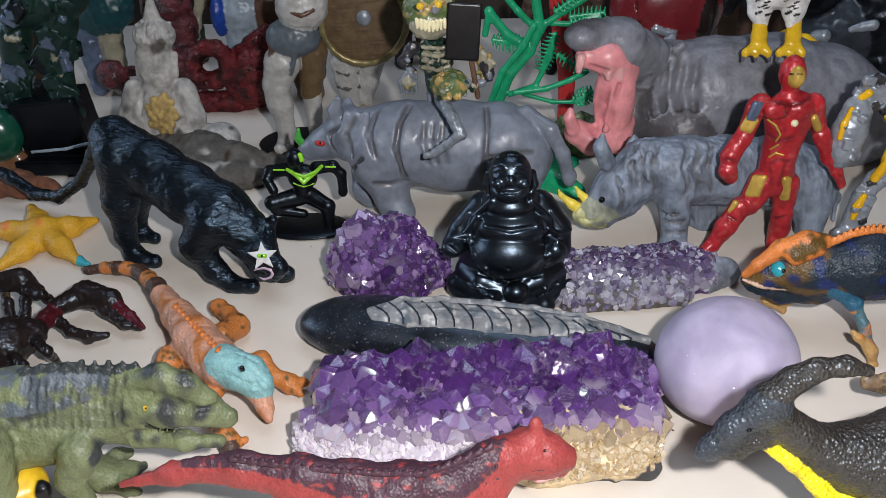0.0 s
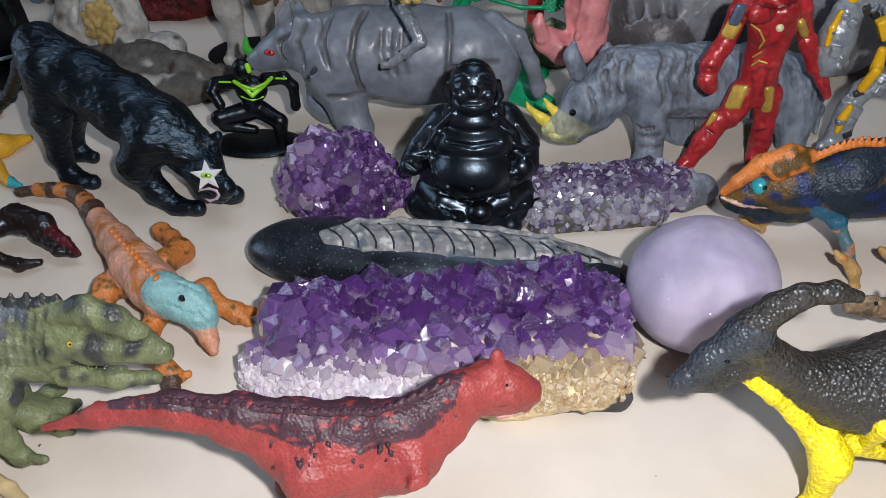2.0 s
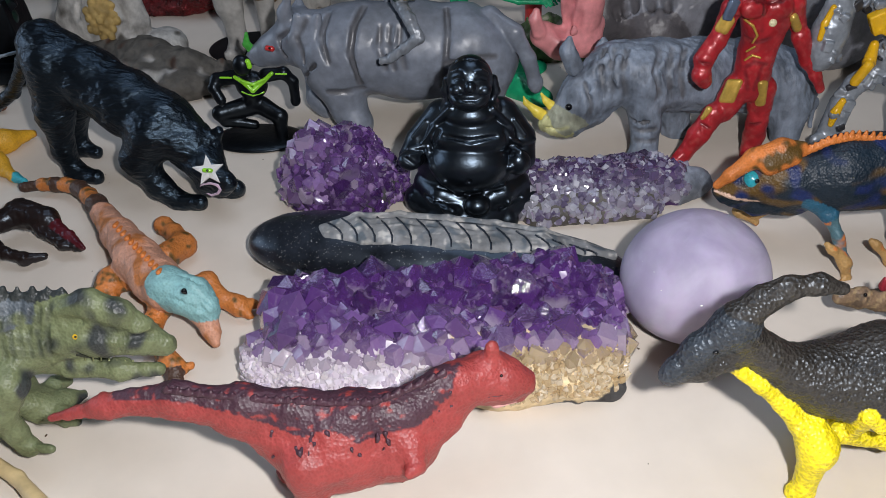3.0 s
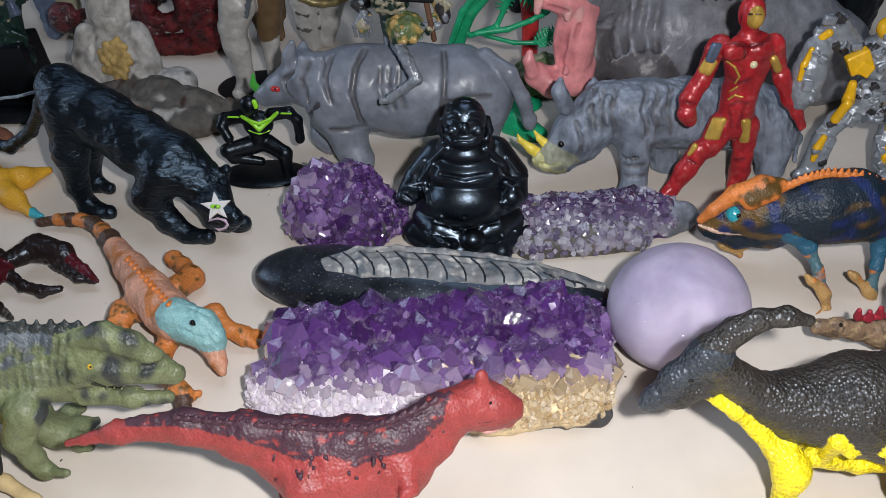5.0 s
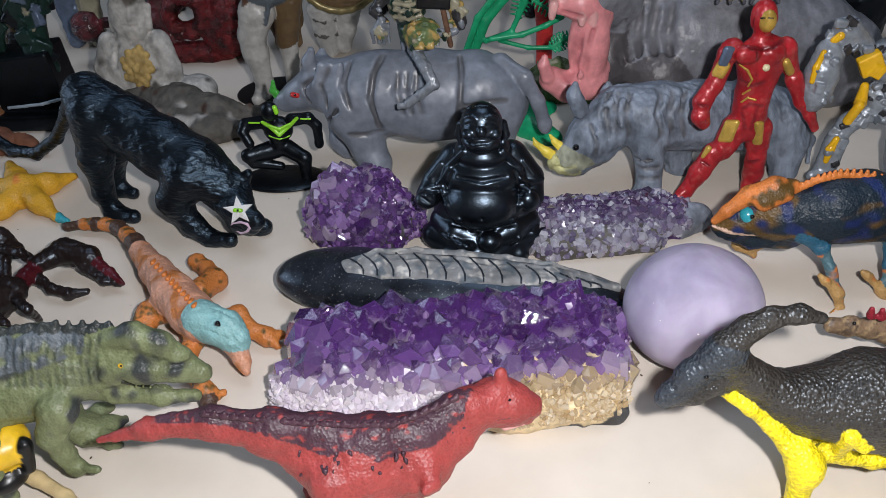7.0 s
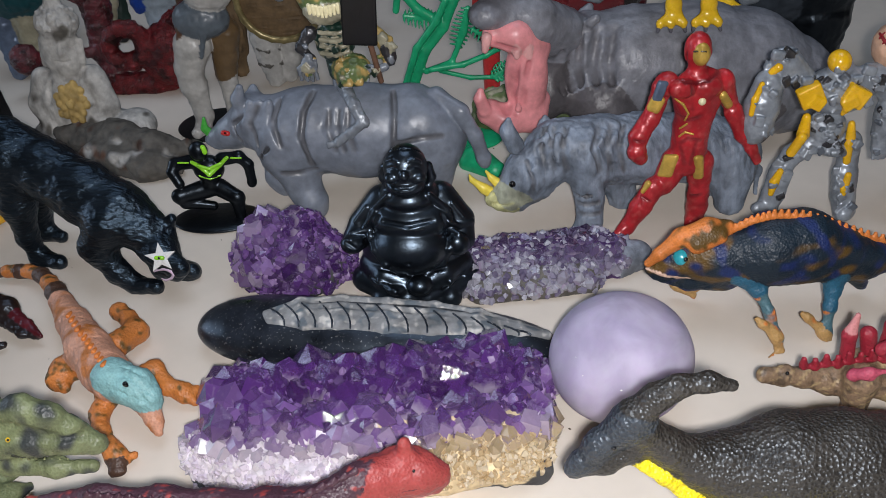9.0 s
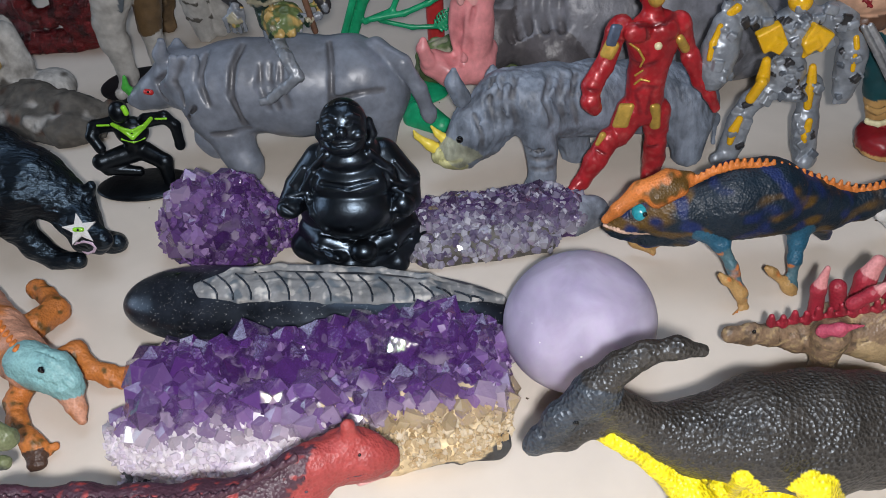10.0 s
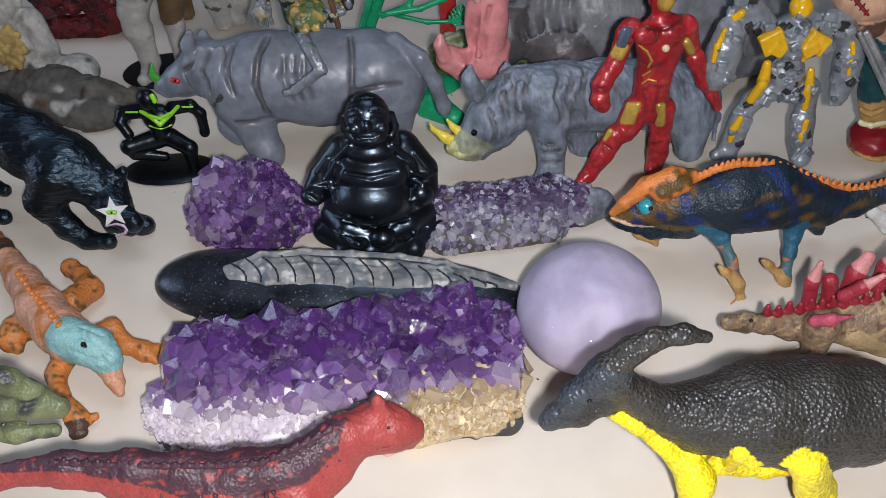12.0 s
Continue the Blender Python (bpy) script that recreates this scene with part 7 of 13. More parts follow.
    piece("back_ridge", b.skin("back_ridge", scales, False), ob, "serrated orange ridge along the back")
    b = Figure(0.4, 1)
    b.limb(-25.0, 4.6, 31.2, -25.0, 4.6, 31.2, 3.3, 3.3, "aqua", melt=0.3)
    b.limb(-24.2, 1.8, 32.3, -24.2, 1.8, 32.3, 1.0, 1.0, "black", melt=0.2)
    piece("eye", b.skin("eye", gloss, False), ob, "bright turquoise turret eye")
    return ob


chameleon()


def spiny_dinosaur():
    b = Figure(0.6, 3)
    b.limb(-55.2, -7.8, 18.5, -47.8, -6.7, 16.8, 2.2, 2.6, "brownhide")
    b.limb(-47.8, -6.7, 16.8, -41.3, -5.8, 14.5, 2.6, 3.2, "brownhide")
    b.limb(-41.3, -5.8, 14.5, -31.3, -4.4, 11.4, 3.2, 4.6, "brownhide")
    b.limb(-31.3, -4.4, 11.4, -20.1, -2.8, 12.8, 4.6, 7.7, "brownhide")
    b.limb(-20.1, -2.8, 12.8, -1.6, -0.2, 11.6, 7.7, 12.0, "brownhide")
    b.limb(-1.6, -0.2, 11.6, 16.9, 2.4, 8.7, 12.0, 13.0, "brownhide")
    b.limb(16.9, 2.4, 8.7, 38.2, 5.4, -0.2, 13.0, 9.8, "brownhide")
    b.limb(38.2, 5.4, -0.2, 62.7, 8.8, -14.3, 9.8, 5.5, "brownhide")
    b.limb(62.7, 8.8, -14.3, 88.5, 12.4, -27.9, 5.5, 2.6, "brownhide")
    b.limb(-55.3, -7.8, 16.5, -48.4, -6.8, 14.4, 1.3, 1.7, "brownhide")
    b.limb(-24.3, -11.5, 17.8, -24.3, -11.5, 2.7, 5.9, 3.3, "brownhide")
    b.limb(-24.3, -11.5, 2.7, -26.9, -11.5, 2.0, 3.0, 2.0, "brownhide")
    b.limb(-7.4, 8.0, -1.7, -7.4, 8.0, 2.8, 5.7, 3.5, "brownhide")
    b.limb(-7.4, 8.0, 2.8, -10.2, 8.0, 2.1, 3.1, 2.1, "brownhide")
    b.limb(17.4, -6.6, 10.1, 17.4, -6.6, 3.1, 7.7, 3.8, "brownhide")
    b.limb(17.4, -6.6, 3.1, 14.7, -6.6, 2.3, 3.5, 2.3, "brownhide")
    b.limb(30.7, 13.4, -9.3, 30.7, 13.4, 3.4, 7.6, 4.2, "brownhide")
    b.limb(30.7, 13.4, 3.4, 27.8, 13.4, 2.5, 3.8, 2.5, "brownhide")
    b.limb(-29.6, -15.3, 23.4, -26.5, -17.9, 26.1, 2.2, 1.6, "magenta", melt=3)
    b.limb(-26.5, -17.9, 26.1, -19.8, -17.9, 27.1, 1.6, 0.6, "magenta", melt=3)
    b.limb(-10.9, -7.6, 10.2, 3.4, -5.6, 5.5, 5.3, 7.0, "tanhide", melt=3)
    b.limb(3.4, -5.6, 5.5, 17.2, -3.6, 3.5, 7.0, 6.7, "tanhide", melt=3)
    b.limb(-25.7, -22.8, 38.4, -25.5, -23.8, 30.1, 0.5, 0.5, "brownhide", melt=2, cut=True)
    b.limb(-25.5, -23.8, 30.1, -18.3, -18.7, 17.5, 0.5, 0.5, "brownhide", melt=2, cut=True)
    b.limb(-21.2, -22.2, 37.4, -20.9, -23.1, 29.1, 0.5, 0.5, "brownhide", melt=2, cut=True)
    b.limb(-20.9, -23.1, 29.1, -13.5, -18.1, 16.4, 0.5, 0.5, "brownhide", melt=2, cut=True)
    b.limb(-16.7, -21.5, 36.4, -16.3, -22.5, 28.0, 0.5, 0.5, "brownhide", melt=2, cut=True)
    b.limb(-16.3, -22.5, 28.0, -8.7, -17.4, 15.2, 0.5, 0.5, "brownhide", melt=2, cut=True)
    b.limb(-12.1, -20.9, 35.4, -11.7, -21.8, 26.9, 0.5, 0.5, "brownhide", melt=2, cut=True)
    b.limb(-11.7, -21.8, 26.9, -3.8, -16.7, 14.0, 0.5, 0.6, "brownhide", melt=2, cut=True)
    b.limb(-7.5, -20.2, 34.3, -7.0, -21.2, 25.8, 0.5, 0.5, "brownhide", melt=2, cut=True)
    b.limb(-7.0, -21.2, 25.8, 1.2, -16.0, 12.8, 0.5, 0.6, "brownhide", melt=2, cut=True)
    b.rough(0.3, 5, 3)
    b.mottle("brownhide", "umberhide", 5, 0.3)
    b.mottle("brownhide", "tanhide", 3, 0.3, 4)
    ob = thing("dinosaur_figurine", b.skin("dinosaur_figurine", scales), (0.2166, -0.0879, 0.0000), (1.044, 0.995, 1.095), "brown dinosaur figurine with pink and red back spines", "toy animal")
    b = Figure(0.5, 1.5)
    b.limb(-28.8, -6.1, 23.3, -29.8, -6.2, 32.4, 2.4, 2.2, "blood2")
    b.limb(-29.8, -6.2, 32.4, -28.8, -6.1, 40.2, 2.2, 0.9, "spinepink")
    b.limb(-33.5, -11.8, 28.7, -31.8, -10.0, 43.6, 0.3, 0.2, "blood2", melt=1, cut=True)
    b.limb(-31.4, -11.5, 28.2, -31.0, -9.9, 43.4, 0.3, 0.2, "blood2", melt=1, cut=True)
    piece("spine", b.skin("spine", scales, False), ob, "pink spine with a pale tip")
    b = Figure(0.5, 1.5)
    b.limb(-21.8, -5.1, 25.4, -23.4, -5.3, 31.7, 2.6, 2.7, "blood2")
    b.limb(-26.7, -10.8, 30.7, -26.5, -9.3, 35.2, 0.3, 0.2, "blood2", melt=1, cut=True)
    b.limb(-24.6, -10.5, 30.2, -25.7, -9.2, 35.0, 0.3, 0.2, "blood2", melt=1, cut=True)
    piece("spine", b.skin("spine", scales, False), ob, "pink spine with a pale tip")
    b = Figure(0.5, 1.5)
    b.limb(-15.6, -4.2, 25.9, -14.8, -4.1, 33.4, 2.8, 3.1, "blood2")
    b.limb(-14.8, -4.1, 33.4, -12.4, -3.8, 39.4, 3.1, 2.2, "spinepink")
    b.limb(-20.7, -10.0, 31.2, -15.7, -7.8, 42.7, 0.3, 0.2, "blood2", melt=1, cut=True)
    b.limb(-18.5, -9.7, 30.8, -14.9, -7.6, 42.6, 0.3, 0.2, "blood2", melt=1, cut=True)
    piece("spine", b.skin("spine", scales, False), ob, "pink spine with a pale tip")
    b = Figure(0.5, 1.5)
    b.limb(-5.0, -2.7, 26.5, -3.7, -2.5, 33.4, 3.0, 3.3, "blood2")
    b.limb(-3.7, -2.5, 33.4, -1.4, -2.2, 40.3, 3.3, 2.2, "spinepink")
    b.limb(-10.4, -8.5, 31.8, -4.9, -6.2, 43.7, 0.3, 0.2, "blood2", melt=1, cut=True)
    b.limb(-8.2, -8.2, 31.4, -4.0, -6.1, 43.5, 0.3, 0.2, "blood2", melt=1, cut=True)
    piece("spine", b.skin("spine", scales, False), ob, "pink spine with a pale tip")
    b = Figure(0.5, 1.5)
    b.limb(8.2, -0.9, 24.9, 7.9, -0.9, 33.3, 3.0, 3.2, "blood2")
    b.limb(7.9, -0.9, 33.3, 9.7, -0.7, 40.4, 3.2, 2.0, "spinepink")
    b.limb(2.4, -6.7, 30.3, 6.0, -4.7, 43.8, 0.3, 0.2, "blood2", melt=1, cut=True)
    b.limb(4.6, -6.4, 29.8, 6.8, -4.6, 43.6, 0.3, 0.2, "blood2", melt=1, cut=True)
    piece("spine", b.skin("spine", scales, False), ob, "pink spine with a pale tip")
    b = Figure(0.5, 1.5)
    b.limb(20.7, 0.9, 19.8, 21.4, 1.0, 27.0, 2.7, 2.7, "blood2")
    b.limb(21.4, 1.0, 27.0, 23.0, 1.2, 33.8, 2.7, 1.5, "spinepink")
    b.limb(14.5, -5.0, 25.2, 19.0, -2.9, 37.3, 0.3, 0.2, "blood2", melt=1, cut=True)
    b.limb(16.8, -4.7, 24.8, 19.9, -2.8, 37.1, 0.3, 0.2, "blood2", melt=1, cut=True)
    piece("spine", b.skin("spine", scales, False), ob, "pink spine with a pale tip")
    b = Figure(0.5, 1.5)
    b.limb(-23.0, -15.3, 33.6, -19.1, -16.8, 38.4, 2.3, 1.9, "blood2")
    b.limb(-19.1, -16.8, 38.4, -14.0, -17.1, 42.8, 1.9, 0.9, "spinepink")
    b.limb(-28.0, -21.1, 39.0, -17.5, -21.1, 46.3, 0.3, 0.2, "blood2", melt=1, cut=True)
    b.limb(-26.0, -20.8, 38.6, -16.7, -21.0, 46.2, 0.3, 0.2, "blood2", melt=1, cut=True)
    piece("spine", b.skin("spine", scales, False), ob, "pink spine with a pale tip")
    b = Figure(0.5, 1.5)
    b.limb(-6.8, -15.1, 33.4, -4.0, -15.7, 38.2, 2.1, 1.8, "blood2")
    b.limb(-4.0, -15.7, 38.2, 0.8, -15.0, 41.7, 1.8, 0.9, "spinepink")
    b.limb(-12.4, -20.9, 38.8, -3.0, -19.1, 45.2, 0.3, 0.2, "blood2", melt=1, cut=True)
    b.limb(-10.4, -20.6, 38.4, -2.2, -19.0, 45.1, 0.3, 0.2, "blood2", melt=1, cut=True)
    piece("spine", b.skin("spine", scales, False), ob, "pink spine with a pale tip")
    b = Figure(0.5, 0.8)
    b.limb(-43.8, -10.2, 22.9, -36.1, -9.1, 22.7, 0.9, 0.9, "blood2")
    b.limb(-36.1, -9.1, 22.7, -28.4, -8.0, 22.5, 0.9, 0.9, "blood2")
    b.limb(-28.4, -8.0, 22.5, -20.6, -6.9, 22.3, 0.9, 0.9, "blood2")
    b.limb(-20.6, -6.9, 22.3, -12.7, -5.8, 22.0, 0.9, 0.9, "blood2")
    b.limb(-12.7, -5.8, 22.0, -4.7, -4.7, 21.8, 0.9, 0.9, "blood2")
    b.limb(-4.7, -4.7, 21.8, 3.4, -3.6, 21.6, 0.9, 0.9, "blood2")
    b.limb(-44.0, -10.2, 23.9, -44.7, -11.3, 27.3, 1.5, 0.9, "blood2")
    b.limb(-39.8, -9.6, 22.3, -40.8, -10.8, 26.3, 1.5, 0.9, "blood2")
    b.limb(-36.3, -9.1, 23.7, -37.2, -10.3, 27.3, 1.5, 0.9, "blood2")
    b.limb(-32.1, -8.6, 22.0, -33.2, -9.7, 26.2, 1.5, 0.9, "blood2")
    b.limb(-28.6, -8.1, 23.5, -29.6, -9.2, 27.2, 1.5, 0.9, "blood2")
    b.limb(-24.3, -7.5, 21.8, -25.5, -8.6, 26.1, 1.5, 0.9, "blood2")
    b.limb(-20.8, -7.0, 23.3, -21.9, -8.1, 27.1, 1.5, 0.9, "blood2")
    b.limb(-16.5, -6.4, 21.6, -17.8, -7.6, 26.0, 1.5, 0.9, "blood2")
    b.limb(-13.0, -5.9, 23.1, -14.2, -7.0, 27.0, 1.5, 0.9, "blood2")
    b.limb(-8.5, -5.2, 21.4, -10.0, -6.5, 25.9, 1.5, 0.9, "blood2")
    b.limb(-5.0, -4.7, 22.9, -6.4, -5.9, 26.9, 1.5, 0.9, "blood2")
    b.limb(-0.5, -4.1, 21.2, -2.1, -5.3, 25.8, 1.5, 0.9, "blood2")
    b.limb(3.0, -3.6, 22.7, 1.6, -4.8, 26.8, 1.5, 0.9, "blood2")
    piece("neck_studs", b.skin("neck_studs", scales, False), ob, "row of dark red studs")
    b = Figure(0.35, 1)
    b.limb(-47.9, -9.0, 19.3, -47.9, -9.0, 19.3, 0.7, 0.7, "black", melt=0.3)
    piece("eye", b.skin("eye", gloss, False), ob, "small dark eye")
    return ob


spiny_dinosaur()


def crested_dinosaur():
    b = Figure(0.6, 3.5)
    b.limb(-77.5, -4.1, 39.4, -75.1, -3.9, 41.6, 1.6, 2.4, "charblue")
    b.limb(-75.1, -3.9, 41.6, -70.4, -3.7, 47.9, 2.4, 3.2, "charblue")
    b.limb(-70.4, -3.7, 47.9, -64.2, -3.4, 53.7, 3.2, 4.1, "charblue")
    b.limb(-64.2, -3.4, 53.7, -61.6, -3.2, 56.1, 4.1, 4.3, "charblue")
    b.limb(-75.7, -4.0, 38.7, -68.3, -3.6, 41.0, 1.3, 2.5, "char")
    b.limb(-68.3, -3.6, 41.0, -61.9, -3.2, 45.1, 2.5, 3.5, "char")
    b.limb(-61.7, -3.2, 57.3, -57.2, -3.0, 62.5, 3.8, 2.9, "char")
    b.limb(-57.2, -3.0, 62.5, -51.9, -2.7, 65.6, 2.9, 2.4, "char")
    b.limb(-51.9, -2.7, 65.6, -44.8, -2.4, 66.5, 2.4, 1.9, "char")
    b.limb(-44.8, -2.4, 66.5, -38.8, -2.0, 64.7, 1.9, 1.5, "char")
    b.limb(-58.8, -3.1, 51.3, -52.0, -2.7, 44.4, 4.3, 4.4, "char")
    b.limb(-52.0, -2.7, 44.4, -43.5, -2.3, 38.7, 4.4, 6.3, "char")
    b.limb(-43.5, -2.3, 38.7, -33.6, -1.8, 35.6, 6.3, 9.4, "char")
    b.limb(-35.2, -1.8, 35.8, -20.8, -1.1, 35.1, 9.4, 13.5, "char")
    b.limb(-20.8, -1.1, 35.1, -5.6, -0.3, 32.2, 13.5, 15.2, "char")
    b.limb(-5.6, -0.3, 32.2, 9.6, 0.5, 30.9, 15.2, 13.8, "char")
    b.limb(9.6, 0.5, 30.9, 25.0, 1.3, 29.6, 13.8, 9.2, "char")
    b.limb(25.0, 1.3, 29.6, 42.6, 2.2, 23.2, 9.2, 5.5, "char")
    b.limb(42.6, 2.2, 23.2, 62.1, 3.3, 14.0, 5.5, 3.0, "char")
    b.limb(-60.5, -5.2, 41.9, -53.4, -5.8, 37.1, 1.3, 1.8, "lemon", melt=2)
    b.limb(-53.4, -5.8, 37.1, -46.6, -6.4, 30.8, 1.8, 2.1, "lemon", melt=2)
    b.limb(-46.6, -6.4, 30.8, -42.1, -8.2, 25.7, 2.1, 2.7, "lemon", melt=2)
    b.limb(-39.0, -9.1, 24.0, -35.9, -10.9, 18.8, 4.0, 4.6, "lemon", melt=2)
    b.limb(-28.8, -5.5, 19.2, -14.4, -3.8, 15.4, 3.1, 3.4, "lemon", melt=2)
    b.limb(-14.4, -3.8, 15.4, -2.6, -3.1, 15.0, 3.4, 3.5, "lemon", melt=2)
    b.limb(-2.6, -3.1, 15.0, 10.6, -2.4, 16.4, 3.5, 3.5, "lemon", melt=2)
    b.limb(-26.1, -6.8, 21.4, -28.0, -13.6, 34.0, 2.2, 1.8, "lemon", melt=1)
    b.limb(-28.0, -13.6, 34.0, -23.8, -13.9, 29.9, 1.8, 1.8, "lemon", melt=1)
    b.limb(-15.3, -14.9, 30.9, -12.6, -15.4, 34.5, 1.5, 2.0, "lemon", melt=1)
    b.limb(-36.2, -10.9, 20.6, -36.2, -10.9, 2.3, 4.6, 2.9, "lemon")
    b.limb(-36.2, -10.9, 2.3, -39.0, -10.9, 1.7, 2.6, 1.7, "lemon")
    b.limb(-27.6, 4.6, 13.5, -27.2, 7.6, 4.7, 4.3, 3.1, "lemon")
    b.limb(-28.4, 5.6, 8.0, -27.9, 8.2, 4.0, 2.7, 2.4, "lemon")
    b.limb(-27.9, 8.2, 4.0, -30.5, 10.3, 2.5, 2.4, 1.5, "lemon")
    b.limb(-28.1, 7.6, 4.0, -30.9, 12.1, 2.0, 2.0, 1.0, "lemon")
    b.limb(-10.3, -15.6, 31.1, -3.8, -13.2, 16.8, 4.1, 5.1, "lemon", melt=2)
    b.limb(-2.4, -12.1, 14.7, -2.4, -12.1, 2.5, 5.0, 3.1, "lemon")
    b.limb(-2.4, -12.1, 2.5, -5.8, -12.1, 1.9, 2.8, 1.9, "lemon")
    b.limb(22.7, 15.2, -17.4, 22.7, 15.2, 2.9, 6.3, 3.7, "lemon")
    b.limb(22.7, 15.2, 2.9, 19.3, 15.2, 2.2, 3.3, 2.2, "lemon")
    b.rough(0.2, 4, 3)
    ob = thing("dinosaur_figurine", b.skin("dinosaur_figurine", scales_dark), (0.1687, -0.1498, 0.0000), (1.070, 1.040, 1.131), "black duck-billed dinosaur figurine with long crest and yellow belly", "toy animal")
    b = Figure(0.35, 1)
    b.limb(-67.3, -7.5, 50.2, -67.3, -7.5, 50.2, 0.7, 0.7, "black", melt=0.3)
    piece("eye", b.skin("eye", gloss, False), ob, "black eye in a ringed socket")
    b = Figure(0.35, 1)
    b.limb(-43.6, -14.8, 1.2, -45.6, -15.3, 0.9, 1.1, 0.5, "black")
    piece("claw", b.skin("claw", gloss, False), ob, "dark claw")
    b = Figure(0.35, 1)
    b.limb(-44.9, -17.3, 1.2, -46.9, -17.8, 0.9, 1.1, 0.5, "black")
    piece("claw", b.skin("claw", gloss, False), ob, "dark claw")
    b = Figure(0.35, 1)
    b.limb(-46.2, -19.8, 1.2, -48.2, -20.3, 0.9, 1.1, 0.5, "black")
    piece("claw", b.skin("claw", gloss, False), ob, "dark claw")
    return ob


crested_dinosaur()


def red_dinosaur():
    b = Figure(0.6, 3.5)
    b.limb(-72.2, 0.0, 33.6, -57.3, 0.0, 37.8, 1.1, 2.5, "brick")
    b.limb(-57.3, 0.0, 37.8, -39.2, 0.0, 38.7, 2.5, 3.6, "brick")
    b.limb(-39.2, 0.0, 38.7, -23.6, 0.0, 34.2, 3.6, 5.6, "brick")
    b.limb(-23.6, 0.0, 34.2, -12.0, 0.0, 27.1, 5.6, 8.2, "brick")
    b.limb(-12.0, 0.0, 27.1, 1.7, 0.0, 22.4, 8.2, 10.9, "brick")
    b.limb(1.7, 0.0, 22.4, 14.7, 1.5, 23.3, 10.9, 10.0, "brick")
    b.limb(14.7, 1.5, 23.3, 24.3, 6.6, 28.1, 10.0, 7.0, "brick")
    b.limb(24.3, 6.6, 28.1, 30.7, 10.1, 32.5, 7.0, 5.7, "brick")
    b.limb(30.7, 10.1, 33.7, 38.2, 14.0, 32.6, 5.7, 6.0, "brick")
    b.limb(38.2, 14.0, 32.6, 42.9, 14.0, 31.4, 6.0, 5.2, "brick")
    b.limb(42.9, 14.0, 31.4, 47.3, 14.0, 29.9, 5.2, 3.4, "brick")
    b.limb(38.9, 14.0, 26.8, 45.8, 14.0, 25.5, 3.6, 2.1, "brick")
    b.limb(38.8, 14.0, 37.8, 39.2, 14.0, 42.2, 2.1, 1.3, "brick", melt=3)
    b.limb(39.2, 14.0, 42.2, 39.2, 14.0, 44.7, 1.3, 0.4, "brick", melt=3)
    b.limb(-52.4, 0.0, 40.6, -38.7, 0.0, 41.4, 1.2, 2.2, "plum", melt=4)
    b.limb(-38.7, 0.0, 41.4, -22.8, 0.0, 38.5, 2.2, 3.6, "plum", melt=4)
    b.limb(-22.8, 0.0, 38.5, -9.6, 0.0, 35.2, 3.6, 5.0, "plum", melt=4)
    b.limb(-9.6, 0.0, 35.2, 4.1, 0.0, 33.1, 5.0, 6.1, "plum", melt=4)
    b.limb(4.1, 0.0, 33.1, 16.7, 2.5, 32.2, 6.1, 5.3, "plum", melt=4)
    b.limb(16.7, 2.5, 32.2, 25.3, 7.2, 36.2, 5.3, 3.5, "plum", melt=4)
    b.limb(25.3, 7.2, 36.2, 30.1, 9.7, 38.1, 3.5, 1.9, "plum", melt=4)
    b.limb(-1.6, -5.0, 26.7, -7.0, -9.0, 24.4, 7.6, 5.5, "brick", melt=7)
    b.limb(-7.3, -10.0, 26.7, -7.3, -10.0, 2.2, 5.2, 2.7, "brick")
    b.limb(-7.3, -10.0, 2.2, -4.8, -10.0, 1.6, 2.5, 1.6, "brick")
    b.limb(-15.1, 10.0, 2.4, -15.1, 10.0, 2.5, 5.9, 3.1, "brick")
    b.limb(-15.1, 10.0, 2.5, -12.3, 10.0, 1.9, 2.8, 1.9, "brick")
    b.limb(18.8, -6.3, 27.9, 19.8, -9.8, 25.6, 2.0, 1.3, "brick")
    b.limb(19.8, -9.8, 25.6, 18.2, -12.7, 26.0, 1.3, 0.9, "brick")
    b.limb(15.0, 10.4, 9.1, 16.3, 12.0, -1.3, 2.5, 1.6, "brick")
    b.rough(0.3, 5, 3)
    b.rough(0.25, 11, 4)
    b.mottle("plum", "brick", 2.6, 0.08, 5)
    ob = thing("dinosaur_figurine", b.skin("dinosaur_figurine", scales), (-0.0033, -0.1613, 0.0000), (1.084, 1.052, 1.143), "red theropod dinosaur figurine with dark purple back and brow horn", "toy animal")
    b = Figure(0.5, 0.3)
    b.limb(28.4, 2.2, 31.0, 28.1, 1.9, 29.9, 0.43, 0.35, "plum", melt=0.3)
    b.limb(17.9, -5.9, 30.7, 18.0, -6.7, 30.5, 0.53, 0.35, "plum", melt=0.3)
    b.limb(10.6, -6.7, 33.9, 10.5, -7.1, 33.0, 0.53, 0.35, "plum", melt=0.3)
    b.limb(30.3, 3.3, 32.0, 30.2, 3.3, 31.3, 0.63, 0.35, "plum", melt=0.3)
    b.limb(-15.2, -6.1, 34.6, -15.4, -6.4, 34.1, 0.63, 0.35, "plum", melt=0.3)
    b.limb(25.5, 1.0, 33.6, 25.2, 0.7, 33.4, 0.63, 0.35, "plum", melt=0.3)
    b.limb(-1.2, -7.9, 35.8, -0.8, -8.5, 35.3, 0.63, 0.35, "plum", melt=0.3)
    b.limb(-7.9, -11.0, 32.5, -7.7, -11.9, 32.0, 0.73, 0.35, "plum", melt=0.3)
    b.limb(19.2, -5.3, 30.2, 19.6, -6.1, 29.7, 0.53, 0.35, "plum", melt=0.3)
    b.limb(-9.1, -9.6, 32.7, -9.0, -10.3, 32.5, 0.63, 0.35, "plum", melt=0.3)
